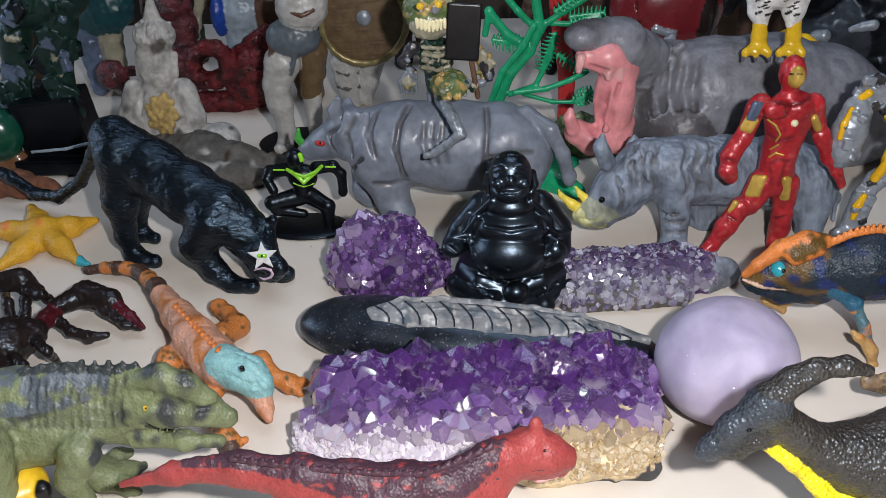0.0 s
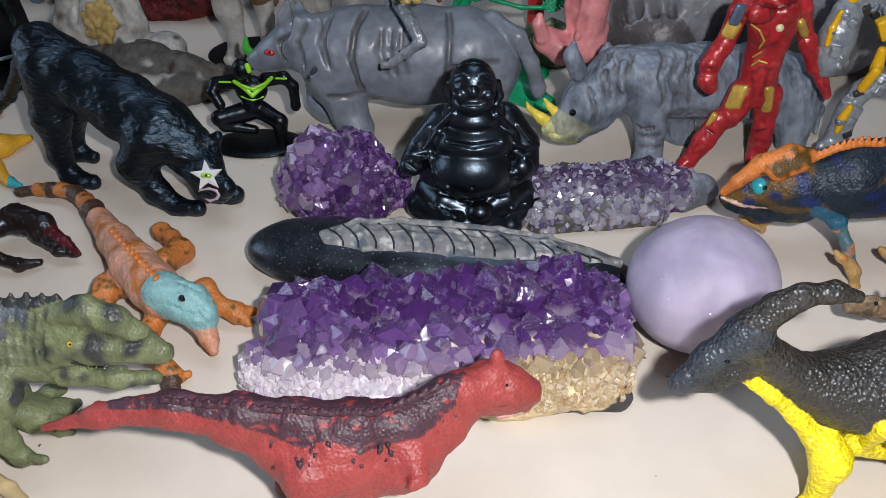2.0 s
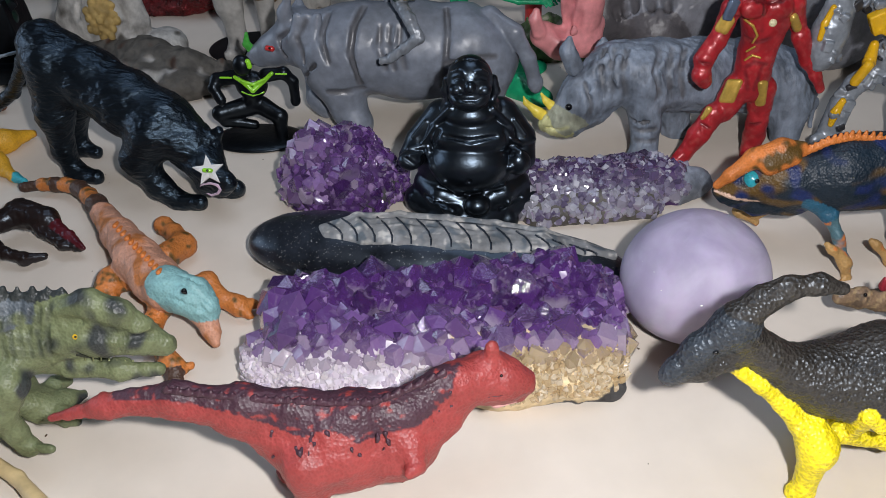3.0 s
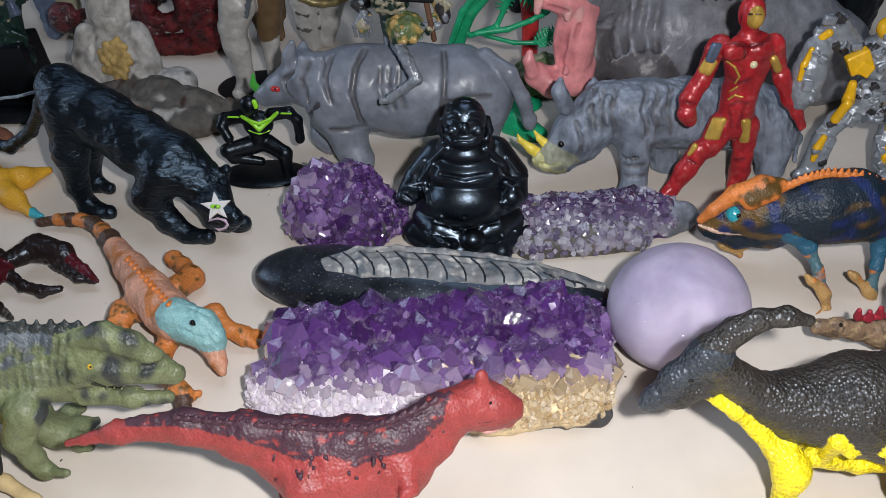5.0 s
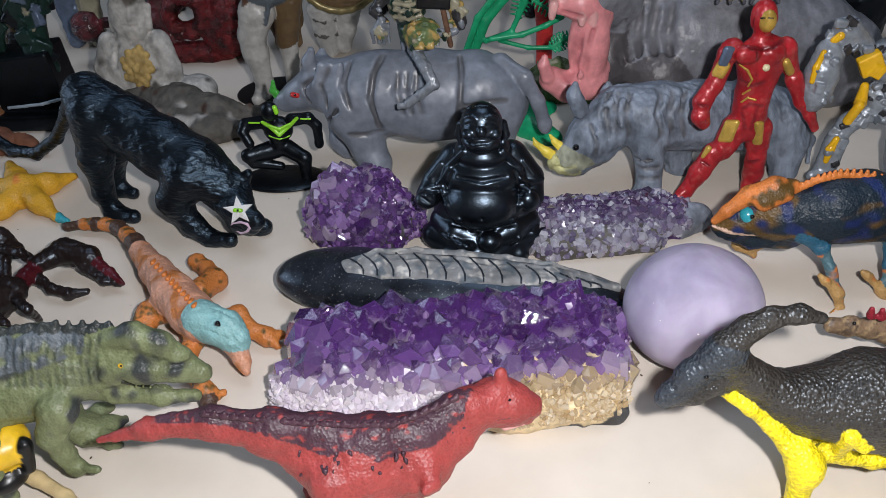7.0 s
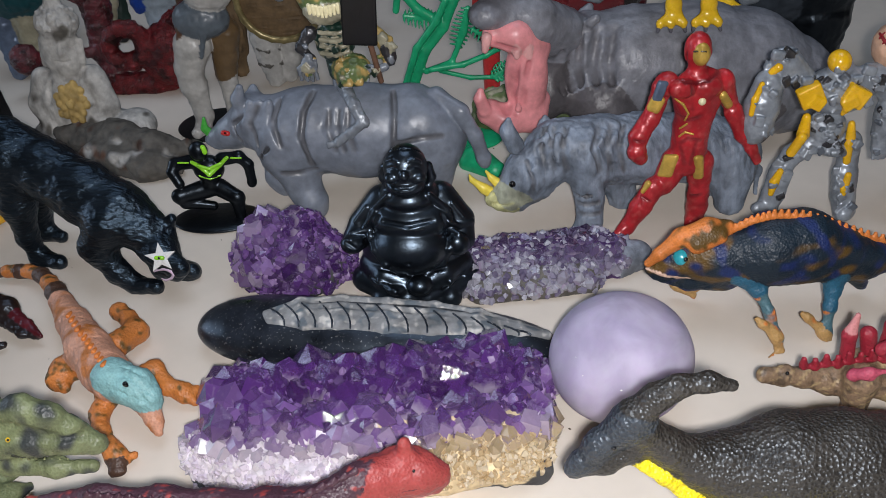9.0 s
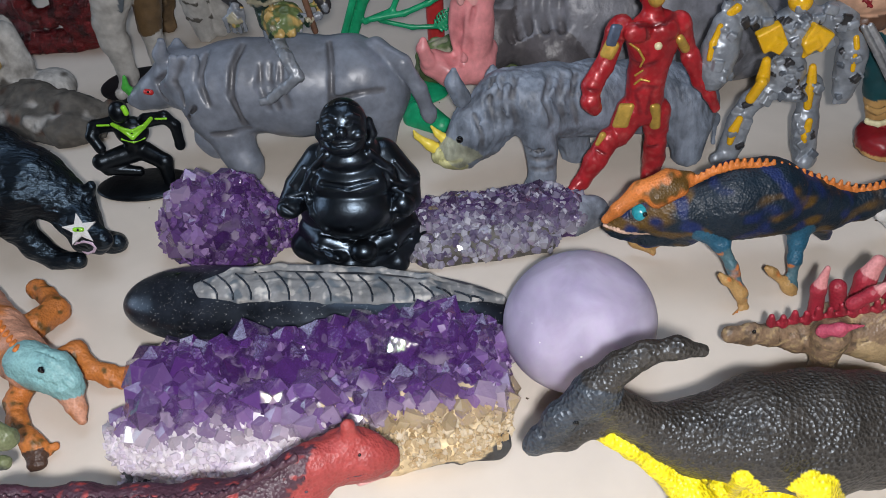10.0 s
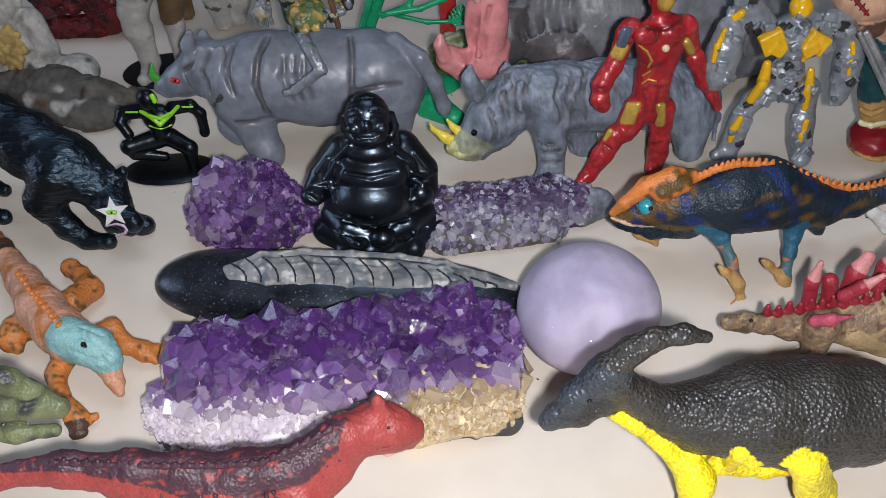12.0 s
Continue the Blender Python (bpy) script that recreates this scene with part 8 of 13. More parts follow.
    b.limb(6.2, -10.1, 30.4, 6.4, -10.3, 29.8, 0.63, 0.35, "plum", melt=0.3)
    b.limb(24.9, -0.6, 30.4, 25.0, -0.7, 29.2, 0.63, 0.35, "plum", melt=0.3)
    b.limb(17.4, -5.3, 31.1, 17.2, -6.0, 30.7, 0.53, 0.35, "plum", melt=0.3)
    b.limb(-8.7, -10.9, 32.3, -8.3, -11.5, 32.1, 0.53, 0.35, "plum", melt=0.3)
    b.limb(28.6, 2.5, 33.7, 28.5, 2.4, 32.7, 0.63, 0.35, "plum", melt=0.3)
    b.limb(10.9, -7.0, 33.3, 10.8, -7.5, 32.3, 0.53, 0.35, "plum", melt=0.3)
    b.limb(12.6, -6.5, 33.9, 12.7, -6.8, 32.9, 0.73, 0.35, "plum", melt=0.3)
    b.limb(-7.6, -9.8, 33.0, -7.4, -10.3, 32.8, 0.43, 0.35, "plum", melt=0.3)
    b.limb(-5.8, -11.0, 32.6, -5.8, -11.8, 32.2, 0.43, 0.35, "plum", melt=0.3)
    b.limb(-5.1, -7.6, 35.2, -5.2, -8.2, 34.6, 0.73, 0.35, "plum", melt=0.3)
    b.limb(-15.5, -6.6, 33.5, -15.4, -6.8, 33.2, 0.53, 0.35, "plum", melt=0.3)
    b.limb(28.5, 3.5, 37.4, 28.1, 3.1, 37.1, 0.63, 0.35, "plum", melt=0.3)
    b.limb(21.7, -1.1, 34.0, 21.9, -1.3, 33.3, 0.53, 0.35, "plum", melt=0.3)
    b.limb(-15.3, -8.9, 28.9, -15.8, -8.7, 27.9, 0.53, 0.35, "plum", melt=0.3)
    b.limb(12.1, -8.4, 30.7, 11.9, -8.7, 30.5, 0.43, 0.35, "plum", melt=0.3)
    b.limb(4.4, -9.9, 32.3, 4.7, -10.3, 31.5, 0.63, 0.35, "plum", melt=0.3)
    b.limb(24.0, -0.6, 31.8, 23.8, -1.0, 31.0, 0.63, 0.35, "plum", melt=0.3)
    b.limb(-1.6, -7.9, 36.0, -1.3, -8.4, 35.9, 0.63, 0.35, "plum", melt=0.3)
    b.limb(10.7, -7.4, 33.1, 10.4, -7.7, 31.9, 0.63, 0.35, "plum", melt=0.3)
    b.limb(-4.4, -9.2, 33.8, -4.8, -9.8, 33.4, 0.53, 0.35, "plum", melt=0.3)
    b.limb(-10.1, -6.8, 35.1, -10.4, -6.9, 34.8, 0.43, 0.35, "plum", melt=0.3)
    b.limb(13.1, -7.1, 31.8, 13.4, -7.5, 30.8, 0.73, 0.35, "plum", melt=0.3)
    b.limb(-5.7, -8.3, 34.3, -5.6, -8.9, 33.9, 0.53, 0.35, "plum", melt=0.3)
    b.limb(21.0, -2.8, 30.5, 20.9, -3.1, 29.8, 0.53, 0.35, "plum", melt=0.3)
    piece("dark_spot", b.skin("dark_spot", scales, False), ob, "dark purple painted spots on the flank")
    b = Figure(0.5, 0.8)
    b.limb(-40.1, -2.0, 44.7, -34.7, -2.0, 43.8, 0.7, 0.7, "plum")
    b.limb(-34.7, -2.0, 43.8, -29.3, -2.0, 42.9, 0.7, 0.7, "plum")
    b.limb(-29.3, -2.0, 42.9, -23.9, -2.0, 42.1, 0.7, 0.7, "plum")
    b.limb(-23.9, -2.0, 42.1, -18.4, -2.0, 41.3, 0.7, 0.7, "plum")
    b.limb(-18.4, -2.0, 41.3, -12.9, -2.0, 40.7, 0.7, 0.7, "plum")
    b.limb(-12.9, -2.0, 40.7, -7.3, -2.0, 40.2, 0.7, 0.7, "plum")
    b.limb(-7.3, -2.0, 40.2, -1.7, -2.0, 39.8, 0.7, 0.7, "plum")
    b.limb(-1.7, -2.0, 39.8, 3.9, -2.0, 39.7, 0.7, 0.7, "plum")
    b.limb(3.9, -2.0, 39.7, 9.6, -2.0, 39.7, 0.7, 0.7, "plum")
    b.limb(9.6, -2.0, 39.7, 15.4, -0.2, 40.8, 0.7, 0.7, "plum")
    b.limb(15.4, -0.2, 40.8, 21.1, 2.9, 40.9, 0.7, 0.7, "plum")
    b.limb(21.1, 2.9, 40.9, 26.8, 6.0, 41.3, 0.7, 0.7, "plum")
    b.limb(-40.0, -2.0, 45.1, -39.4, -2.0, 46.2, 0.9, 0.5, "plum")
    b.limb(-37.5, -2.0, 44.7, -36.8, -2.0, 45.8, 0.9, 0.5, "plum")
    b.limb(-34.9, -2.0, 44.2, -34.3, -2.0, 45.3, 0.9, 0.5, "plum")
    b.limb(-32.3, -2.0, 43.8, -31.7, -2.0, 44.9, 0.9, 0.5, "plum")
    b.limb(-29.7, -2.0, 43.3, -29.1, -2.0, 44.5, 0.9, 0.5, "plum")
    b.limb(-27.1, -2.0, 42.9, -26.5, -2.0, 44.1, 0.9, 0.5, "plum")
    b.limb(-24.5, -2.0, 42.5, -23.9, -2.0, 43.7, 0.9, 0.5, "plum")
    b.limb(-21.9, -2.0, 42.2, -21.3, -2.0, 43.3, 0.9, 0.5, "plum")
    b.limb(-19.2, -2.0, 41.8, -18.6, -2.0, 42.9, 0.9, 0.5, "plum")
    b.limb(-16.6, -2.0, 41.5, -16.0, -2.0, 42.6, 0.9, 0.5, "plum")
    b.limb(-13.9, -2.0, 41.2, -13.4, -2.0, 42.3, 0.9, 0.5, "plum")
    b.limb(-11.3, -2.0, 40.9, -10.7, -2.0, 42.0, 0.9, 0.5, "plum")
    b.limb(-8.6, -2.0, 40.7, -8.0, -2.0, 41.8, 0.9, 0.5, "plum")
    b.limb(-5.9, -2.0, 40.5, -5.4, -2.0, 41.6, 0.9, 0.5, "plum")
    b.limb(-3.2, -2.0, 40.3, -2.7, -2.0, 41.4, 0.9, 0.5, "plum")
    b.limb(-0.5, -2.0, 40.2, -0.0, -2.0, 41.3, 0.9, 0.5, "plum")
    b.limb(2.2, -2.0, 40.1, 2.7, -2.0, 41.2, 0.9, 0.5, "plum")
    b.limb(4.9, -2.0, 40.0, 5.4, -2.0, 41.2, 0.9, 0.5, "plum")
    b.limb(7.6, -2.0, 40.0, 8.1, -2.0, 41.2, 0.9, 0.5, "plum")
    b.limb(10.3, -2.0, 40.3, 10.8, -2.0, 41.5, 0.9, 0.5, "plum")
    b.limb(13.1, -1.4, 41.1, 13.6, -1.1, 42.0, 0.9, 0.5, "plum")
    b.limb(15.9, 0.1, 41.1, 16.3, 0.3, 42.1, 0.9, 0.5, "plum")
    b.limb(18.6, 1.6, 41.3, 19.1, 1.8, 42.2, 0.9, 0.5, "plum")
    b.limb(21.4, 3.1, 41.3, 21.8, 3.3, 42.3, 0.9, 0.5, "plum")
    b.limb(24.1, 4.5, 41.5, 24.5, 4.7, 42.4, 0.9, 0.5, "plum")
    b.limb(26.8, 6.0, 41.6, 27.2, 6.2, 42.6, 0.9, 0.5, "plum")
    piece("back_ridge", b.skin("back_ridge", scales, False), ob, "row of low purple bumps along the spine")
    b = Figure(0.35, 1)
    b.limb(41.5, 9.6, 36.9, 41.5, 9.6, 36.9, 0.5, 0.5, "black", melt=0.3)
    piece("eye", b.skin("eye", gloss, False), ob, "small dark eye")
    b = Figure(0.4, 1)
    b.limb(37.2, 6.8, 32.0, 41.1, 7.4, 32.1, 0.2, 0.2, "plum", melt=0.3)
    b.limb(41.1, 7.4, 32.1, 46.3, 9.2, 32.3, 0.2, 0.2, "plum", melt=0.3)
    piece("mouth_line", b.skin("mouth_line", matte, False), ob, "dark mouth line")
    b = Figure(0.5, 1)
    b.limb(40.2, 12.0, 24.5, 45.6, 12.0, 25.7, 1.4, 0.8, "gumlight")
    piece("lower_jaw", b.skin("lower_jaw", satin, False), ob, "pale underside of the jaw")
    return ob


red_dinosaur()


def green_dinosaur():
    b = Figure(0.6, 3)
    b.limb(60.5, 0.2, 35.5, 53.9, -0.2, 39.5, 3.3, 5.0, "olive")
    b.limb(53.9, -0.2, 39.5, 43.6, 1.0, 39.8, 5.0, 6.3, "olive")
    b.limb(43.6, 1.0, 39.8, 33.0, 2.3, 39.1, 6.3, 7.4, "olive")
    b.limb(33.0, 2.3, 39.1, 22.5, 1.6, 36.7, 7.4, 9.1, "olive")
    b.limb(22.5, 1.6, 36.7, 8.3, 0.6, 33.2, 9.1, 11.5, "olive")
    b.limb(8.3, 0.6, 33.2, -7.3, -0.5, 30.6, 11.5, 13.9, "olive")
    b.limb(-7.3, -0.5, 30.6, -23.2, -1.6, 32.2, 13.9, 11.8, "olive")
    b.limb(-23.2, -1.6, 32.2, -37.9, -2.7, 36.0, 11.8, 6.7, "olive")
    b.limb(-37.9, -2.7, 36.0, -52.4, -3.7, 39.7, 6.7, 3.0, "olive")
    b.limb(57.1, -0.0, 26.5, 46.4, -0.8, 27.1, 1.9, 2.6, "olive")
    b.limb(46.4, -0.8, 27.1, 34.3, 0.4, 28.3, 2.6, 3.4, "olive")
    b.limb(34.3, 0.4, 28.3, 27.2, 1.9, 29.4, 3.4, 4.4, "olive")
    b.limb(32.7, 0.3, 48.0, 44.4, -0.9, 51.1, 2.0, 3.2, "olive", melt=4)
    b.limb(44.4, -0.9, 51.1, 51.4, -1.4, 48.8, 3.2, 2.9, "olive", melt=4)
    b.limb(51.4, -1.4, 48.8, 56.8, -1.0, 44.4, 2.9, 2.0, "olive", melt=4)
    b.limb(-16.9, -1.2, 44.9, 0.1, 0.0, 43.3, 6.5, 7.3, "slate", melt=5)
    b.limb(0.1, 0.0, 43.3, 15.1, 1.1, 45.1, 7.3, 6.6, "slate", melt=5)
    b.limb(15.1, 1.1, 45.1, 26.9, 1.9, 46.8, 6.6, 3.9, "slate", melt=5)
    b.limb(19.8, -10.6, 31.5, 16.2, -12.9, 23.6, 5.9, 4.0, "olive")
    b.limb(16.2, -12.9, 23.6, 17.6, -12.8, 15.1, 4.0, 3.0, "olive")
    b.limb(17.6, -12.8, 15.1, 19.8, -12.6, 8.2, 3.0, 2.2, "olive")
    b.limb(19.3, -12.7, 9.3, 27.5, -16.1, 11.9, 2.0, 1.2, "olive")
    b.limb(8.0, 10.6, 9.5, 7.4, 10.5, 3.9, 5.1, 4.1, "olive")
    b.limb(11.1, 3.8, 10.0, 15.2, 5.8, 6.0, 4.3, 4.0, "olive")
    b.limb(15.2, 5.8, 6.0, 20.6, 10.0, 4.0, 4.0, 3.0, "olive")
    b.limb(20.6, 10.0, 4.0, 24.8, 13.9, 3.0, 3.0, 1.5, "olive")
    b.limb(14.8, 6.0, 5.0, 22.7, 3.5, 4.0, 3.3, 2.4, "olive")
    b.limb(22.7, 3.5, 4.0, 26.5, 2.4, 3.0, 2.4, 1.4, "olive")
    b.limb(13.4, 8.3, 6.0, 15.9, 16.1, 5.0, 3.3, 2.3, "olive")
    b.limb(15.9, 16.1, 5.0, 18.9, 18.9, 4.0, 2.3, 1.3, "olive")
    b.limb(-4.1, -18.3, 38.9, -4.1, -18.3, 3.3, 9.4, 4.1, "olive")
    b.limb(-4.1, -18.3, 3.3, -1.9, -18.3, 2.4, 3.7, 2.4, "olive")
    b.limb(-25.9, 14.2, 7.1, -25.9, 14.2, 3.9, 10.1, 4.8, "olive")
    b.limb(-25.9, 14.2, 3.9, -23.3, 14.2, 2.9, 4.4, 2.9, "olive")
    b.limb(43.1, 1.1, 30.1, 38.3, -5.1, 37.4, 1.0, 0.8, "olivedark", melt=1, cut=True)
    b.limb(7.9, -2.3, 51.0, 7.5, -6.7, 46.8, 0.4, 0.5, "olivedark", melt=1.5, cut=True)
    b.limb(7.5, -6.7, 46.8, 7.6, -9.3, 40.6, 0.5, 0.4, "olivedark", melt=1.5, cut=True)
    b.limb(10.6, -2.7, 51.3, 9.8, -6.6, 46.7, 0.4, 0.5, "olivedark", melt=1.5, cut=True)
    b.limb(9.8, -6.6, 46.7, 9.9, -9.2, 40.4, 0.5, 0.4, "olivedark", melt=1.5, cut=True)
    b.limb(13.3, -3.2, 51.6, 12.3, -6.8, 46.7, 0.4, 0.5, "olivedark", melt=1.5, cut=True)
    b.limb(12.3, -6.8, 46.7, 12.1, -8.9, 40.1, 0.5, 0.4, "olivedark", melt=1.5, cut=True)
    b.limb(15.7, -3.3, 51.6, 14.8, -6.8, 46.7, 0.4, 0.5, "olivedark", melt=1.5, cut=True)
    b.limb(14.8, -6.8, 46.7, 14.3, -8.6, 39.7, 0.5, 0.4, "olivedark", melt=1.5, cut=True)
    b.limb(17.9, -3.0, 51.3, 17.0, -6.6, 46.4, 0.4, 0.5, "olivedark", melt=1.5, cut=True)
    b.limb(17.0, -6.6, 46.4, 16.4, -8.2, 39.3, 0.5, 0.4, "olivedark", melt=1.5, cut=True)
    b.limb(20.1, -2.6, 50.8, 19.1, -6.2, 46.0, 0.4, 0.5, "olivedark", melt=1.5, cut=True)
    b.limb(19.1, -6.2, 46.0, 18.8, -8.1, 39.1, 0.5, 0.4, "olivedark", melt=1.5, cut=True)
    b.limb(22.2, -2.1, 50.4, 21.2, -5.7, 45.5, 0.4, 0.5, "olivedark", melt=1.5, cut=True)
    b.limb(21.2, -5.7, 45.5, 21.2, -8.1, 39.1, 0.5, 0.4, "olivedark", melt=1.5, cut=True)
    b.limb(24.3, -1.7, 49.9, 23.3, -5.2, 45.0, 0.4, 0.5, "olivedark", melt=1.5, cut=True)
    b.limb(23.3, -5.2, 45.0, 23.5, -8.0, 38.8, 0.5, 0.4, "olivedark", melt=1.5, cut=True)
    b.limb(26.6, -1.4, 49.6, 25.4, -4.8, 44.5, 0.4, 0.5, "olivedark", melt=1.5, cut=True)
    b.limb(25.4, -4.8, 44.5, 25.7, -7.6, 38.4, 0.5, 0.4, "olivedark", melt=1.5, cut=True)
    b.limb(29.0, -1.4, 49.5, 27.6, -4.4, 44.1, 0.4, 0.5, "olivedark", melt=1.5, cut=True)
    b.limb(27.6, -4.4, 44.1, 27.7, -7.0, 37.7, 0.5, 0.4, "olivedark", melt=1.5, cut=True)
    b.limb(31.4, -1.5, 49.5, 29.9, -4.2, 43.9, 0.4, 0.5, "olivedark", melt=1.5, cut=True)
    b.limb(29.9, -4.2, 43.9, 29.8, -6.3, 37.0, 0.5, 0.4, "olivedark", melt=1.5, cut=True)
    b.limb(34.0, -1.7, 49.6, 32.3, -4.3, 43.8, 0.4, 0.5, "olivedark", melt=1.5, cut=True)
    b.limb(32.3, -4.3, 43.8, 31.9, -5.7, 36.4, 0.5, 0.4, "olivedark", melt=1.5, cut=True)
    b.limb(59.7, -2.1, 41.0, 52.6, -5.0, 42.7, 0.5, 0.8, "olivedark", melt=2, cut=True)
    b.limb(52.6, -5.0, 42.7, 43.9, -4.7, 43.9, 0.8, 0.8, "olivedark", melt=2, cut=True)
    b.rough(0.35, 5, 3)
    b.mottle("olive", "olivedark", 14, 0.28)
    b.mottle("slate", "olive", 9, 0.35)
    b.limb(5.9, 0.4, 51.3, 6.8, 0.5, 53.3, 1.5, 0.8, "olivedark", melt=2)
    b.limb(9.7, 0.7, 51.6, 10.7, 0.7, 53.6, 1.5, 0.8, "olivedark", melt=2)
    b.limb(13.6, 1.0, 51.9, 14.5, 1.0, 53.9, 1.5, 0.8, "olivedark", melt=2)
    b.limb(17.5, 1.2, 52.1, 18.4, 1.3, 54.1, 1.5, 0.8, "olivedark", melt=2)
    b.limb(21.4, 1.5, 52.4, 22.3, 1.6, 54.4, 1.5, 0.8, "olivedark", melt=2)
    b.limb(25.1, 1.8, 52.1, 26.0, 1.8, 54.1, 1.5, 0.8, "olivedark", melt=2)
    b.limb(28.8, 2.0, 51.7, 29.7, 2.1, 53.7, 1.5, 0.8, "olivedark", melt=2)
    b.limb(32.6, 2.3, 51.4, 33.4, 2.3, 53.4, 1.5, 0.8, "olivedark", melt=2)
    b.limb(36.3, 2.5, 51.1, 37.1, 2.6, 53.1, 1.5, 0.8, "olivedark", melt=2)
    ob = thing("dinosaur_figurine", b.skin("dinosaur_figurine", scales), (-0.1222, -0.1352, 0.0000), (1.082, 1.037, 1.130), "olive green crested theropod dinosaur figurine with open toothed jaw", "toy animal")
    b = Figure(0.5, 1)
    b.limb(42.5, 2.1, 28.9, 38.2, -3.5, 35.7, 0.9, 0.7, "olivedeep", melt=0.3)
    piece("mouth", b.skin("mouth", matte, False), ob, "dark green mouth lining")
    b = Figure(0.35, 1)
    b.limb(38.2, -1.3, 31.4, 39.3, -2.6, 33.9, 0.4, 0.2, "olivepale", melt=0.3)
    piece("tooth", b.skin("tooth", matte, False), ob, "small dull tooth")
    b = Figure(0.35, 1)
    b.limb(40.1, -0.8, 30.8, 42.7, -4.9, 35.9, 0.4, 0.2, "olivepale", melt=0.3)
    piece("tooth", b.skin("tooth", matte, False), ob, "small dull tooth")
    b = Figure(0.35, 1)
    b.limb(41.9, -0.2, 30.2, 44.7, -4.6, 35.6, 0.4, 0.2, "olivepale", melt=0.3)
    piece("tooth", b.skin("tooth", matte, False), ob, "small dull tooth")
    b = Figure(0.35, 1)
    b.limb(44.4, -0.7, 30.6, 43.3, 2.5, 29.0, 0.4, 0.2, "olivepale", melt=0.3)
    piece("tooth", b.skin("tooth", matte, False), ob, "small dull tooth")
    b = Figure(0.35, 1)
    b.limb(46.6, -0.7, 30.5, 46.6, -0.7, 30.5, 0.4, 0.4, "olivepale", melt=0.3)
    piece("tooth", b.skin("tooth", matte, False), ob, "small dull tooth")
    b = Figure(0.35, 1)
    b.limb(48.5, -0.2, 29.9, 48.5, -0.2, 29.9, 0.4, 0.4, "olivepale", melt=0.3)
    piece("tooth", b.skin("tooth", matte, False), ob, "small dull tooth")
    b = Figure(0.35, 1)
    b.limb(50.2, 0.8, 28.9, 50.2, 0.8, 28.9, 0.4, 0.4, "olivepale", melt=0.3)
    piece("tooth", b.skin("tooth", matte, False), ob, "small dull tooth")
    b = Figure(0.35, 1)
    b.limb(39.9, -4.7, 42.9, 39.9, -4.7, 42.9, 0.8, 0.8, "lemonwarm", melt=0.3)
    b.limb(40.4, -5.4, 43.5, 40.4, -5.4, 43.5, 0.4, 0.4, "black", melt=0.1)
    piece("eye", b.skin("eye", gloss, False), ob, "yellow eye")
    return ob


green_dinosaur()


def iguana():
    b = Figure(0.55, 2.5)
    b.limb(-66.6, 60.2, 4.0, -58.9, 62.2, 4.0, 2.0, 2.3, "umber")
    b.limb(-58.0, 60.6, 5.0, -52.8, 60.3, 5.0, 2.5, 2.5, "copper")
    b.limb(-52.8, 60.3, 5.0, -48.2, 60.1, 5.0, 2.8, 2.8, "umber")
    b.limb(-47.4, 58.5, 6.0, -40.8, 55.3, 6.0, 3.0, 3.3, "copper")
    b.limb(-40.0, 53.7, 7.0, -34.5, 48.0, 7.0, 3.2, 3.4, "umber")
    b.limb(-33.7, 46.4, 8.0, -28.4, 39.5, 8.0, 3.4, 3.9, "copper")
    b.limb(-28.4, 39.5, 8.0, -23.3, 31.3, 9.0, 4.1, 4.2, "umber")
    b.limb(-23.3, 31.3, 9.0, -11.5, 13.8, 11.0, 4.5, 6.3, "peach")
    b.limb(-11.5, 13.8, 11.0, 1.2, -5.7, 14.0, 6.3, 8.1, "peach")
    b.limb(1.2, -5.7, 14.0, 11.3, -19.4, 15.0, 8.1, 8.2, "peach")
    b.limb(11.3, -19.4, 15.0, 17.6, -27.1, 17.0, 8.2, 7.2, "peach")
    b.limb(17.9, -27.4, 18.0, 26.6, -31.5, 17.0, 7.2, 6.7, "skyblue")
    b.limb(26.6, -31.5, 17.0, 30.9, -34.5, 15.0, 6.7, 5.1, "skyblue")
    b.limb(30.6, -35.5, 12.0, 32.9, -39.6, 9.0, 4.0, 2.8, "peach")
    b.limb(32.9, -39.6, 9.0, 34.3, -42.4, 6.0, 2.8, 1.6, "peach")
    b.limb(7.3, 3.8, 8.0, 11.3, 13.9, 6.0, 4.9, 4.5, "copper")
    b.limb(11.3, 13.9, 6.0, 5.5, 23.4, 5.0, 4.5, 3.3, "copper")
    b.limb(5.5, 23.4, 5.0, 0.2, 28.5, 5.0, 3.3, 3.3, "copper")
    b.limb(0.2, 28.5, 5.0, -1.7, 32.6, 4.0, 3.3, 2.1, "copper")
    b.limb(0.6, -8.4, 8.0, -9.3, -8.5, 7.0, 4.7, 4.7, "copper")
    b.limb(-9.3, -8.5, 7.0, -10.6, -13.3, 6.0, 4.7, 3.8, "copper")
    b.limb(-10.6, -13.3, 6.0, -7.9, -15.6, 4.0, 3.8, 2.1, "copper")
    b.limb(21.5, -18.6, 10.0, 26.8, -13.8, 10.0, 4.2, 3.2, "copper")
    b.limb(26.8, -13.8, 10.0, 32.8, -20.3, 7.0, 3.2, 2.9, "copper")
    b.limb(32.8, -20.3, 7.0, 37.9, -21.3, 5.0, 2.9, 3.3, "copper")
    b.limb(37.9, -21.3, 5.0, 43.3, -19.7, 4.0, 3.3, 1.7, "copper")
    b.limb(38.1, -22.6, 5.0, 42.4, -24.9, 3.0, 2.1, 1.4, "copper")
    b.limb(13.5, -25.1, 9.0, 11.2, -33.5, 7.0, 4.5, 3.2, "copper")
    b.limb(11.2, -33.5, 7.0, 14.0, -41.4, 6.0, 3.2, 3.0, "copper")
    b.limb(14.0, -41.4, 6.0, 20.9, -50.4, 5.0, 3.0, 3.1, "copper")
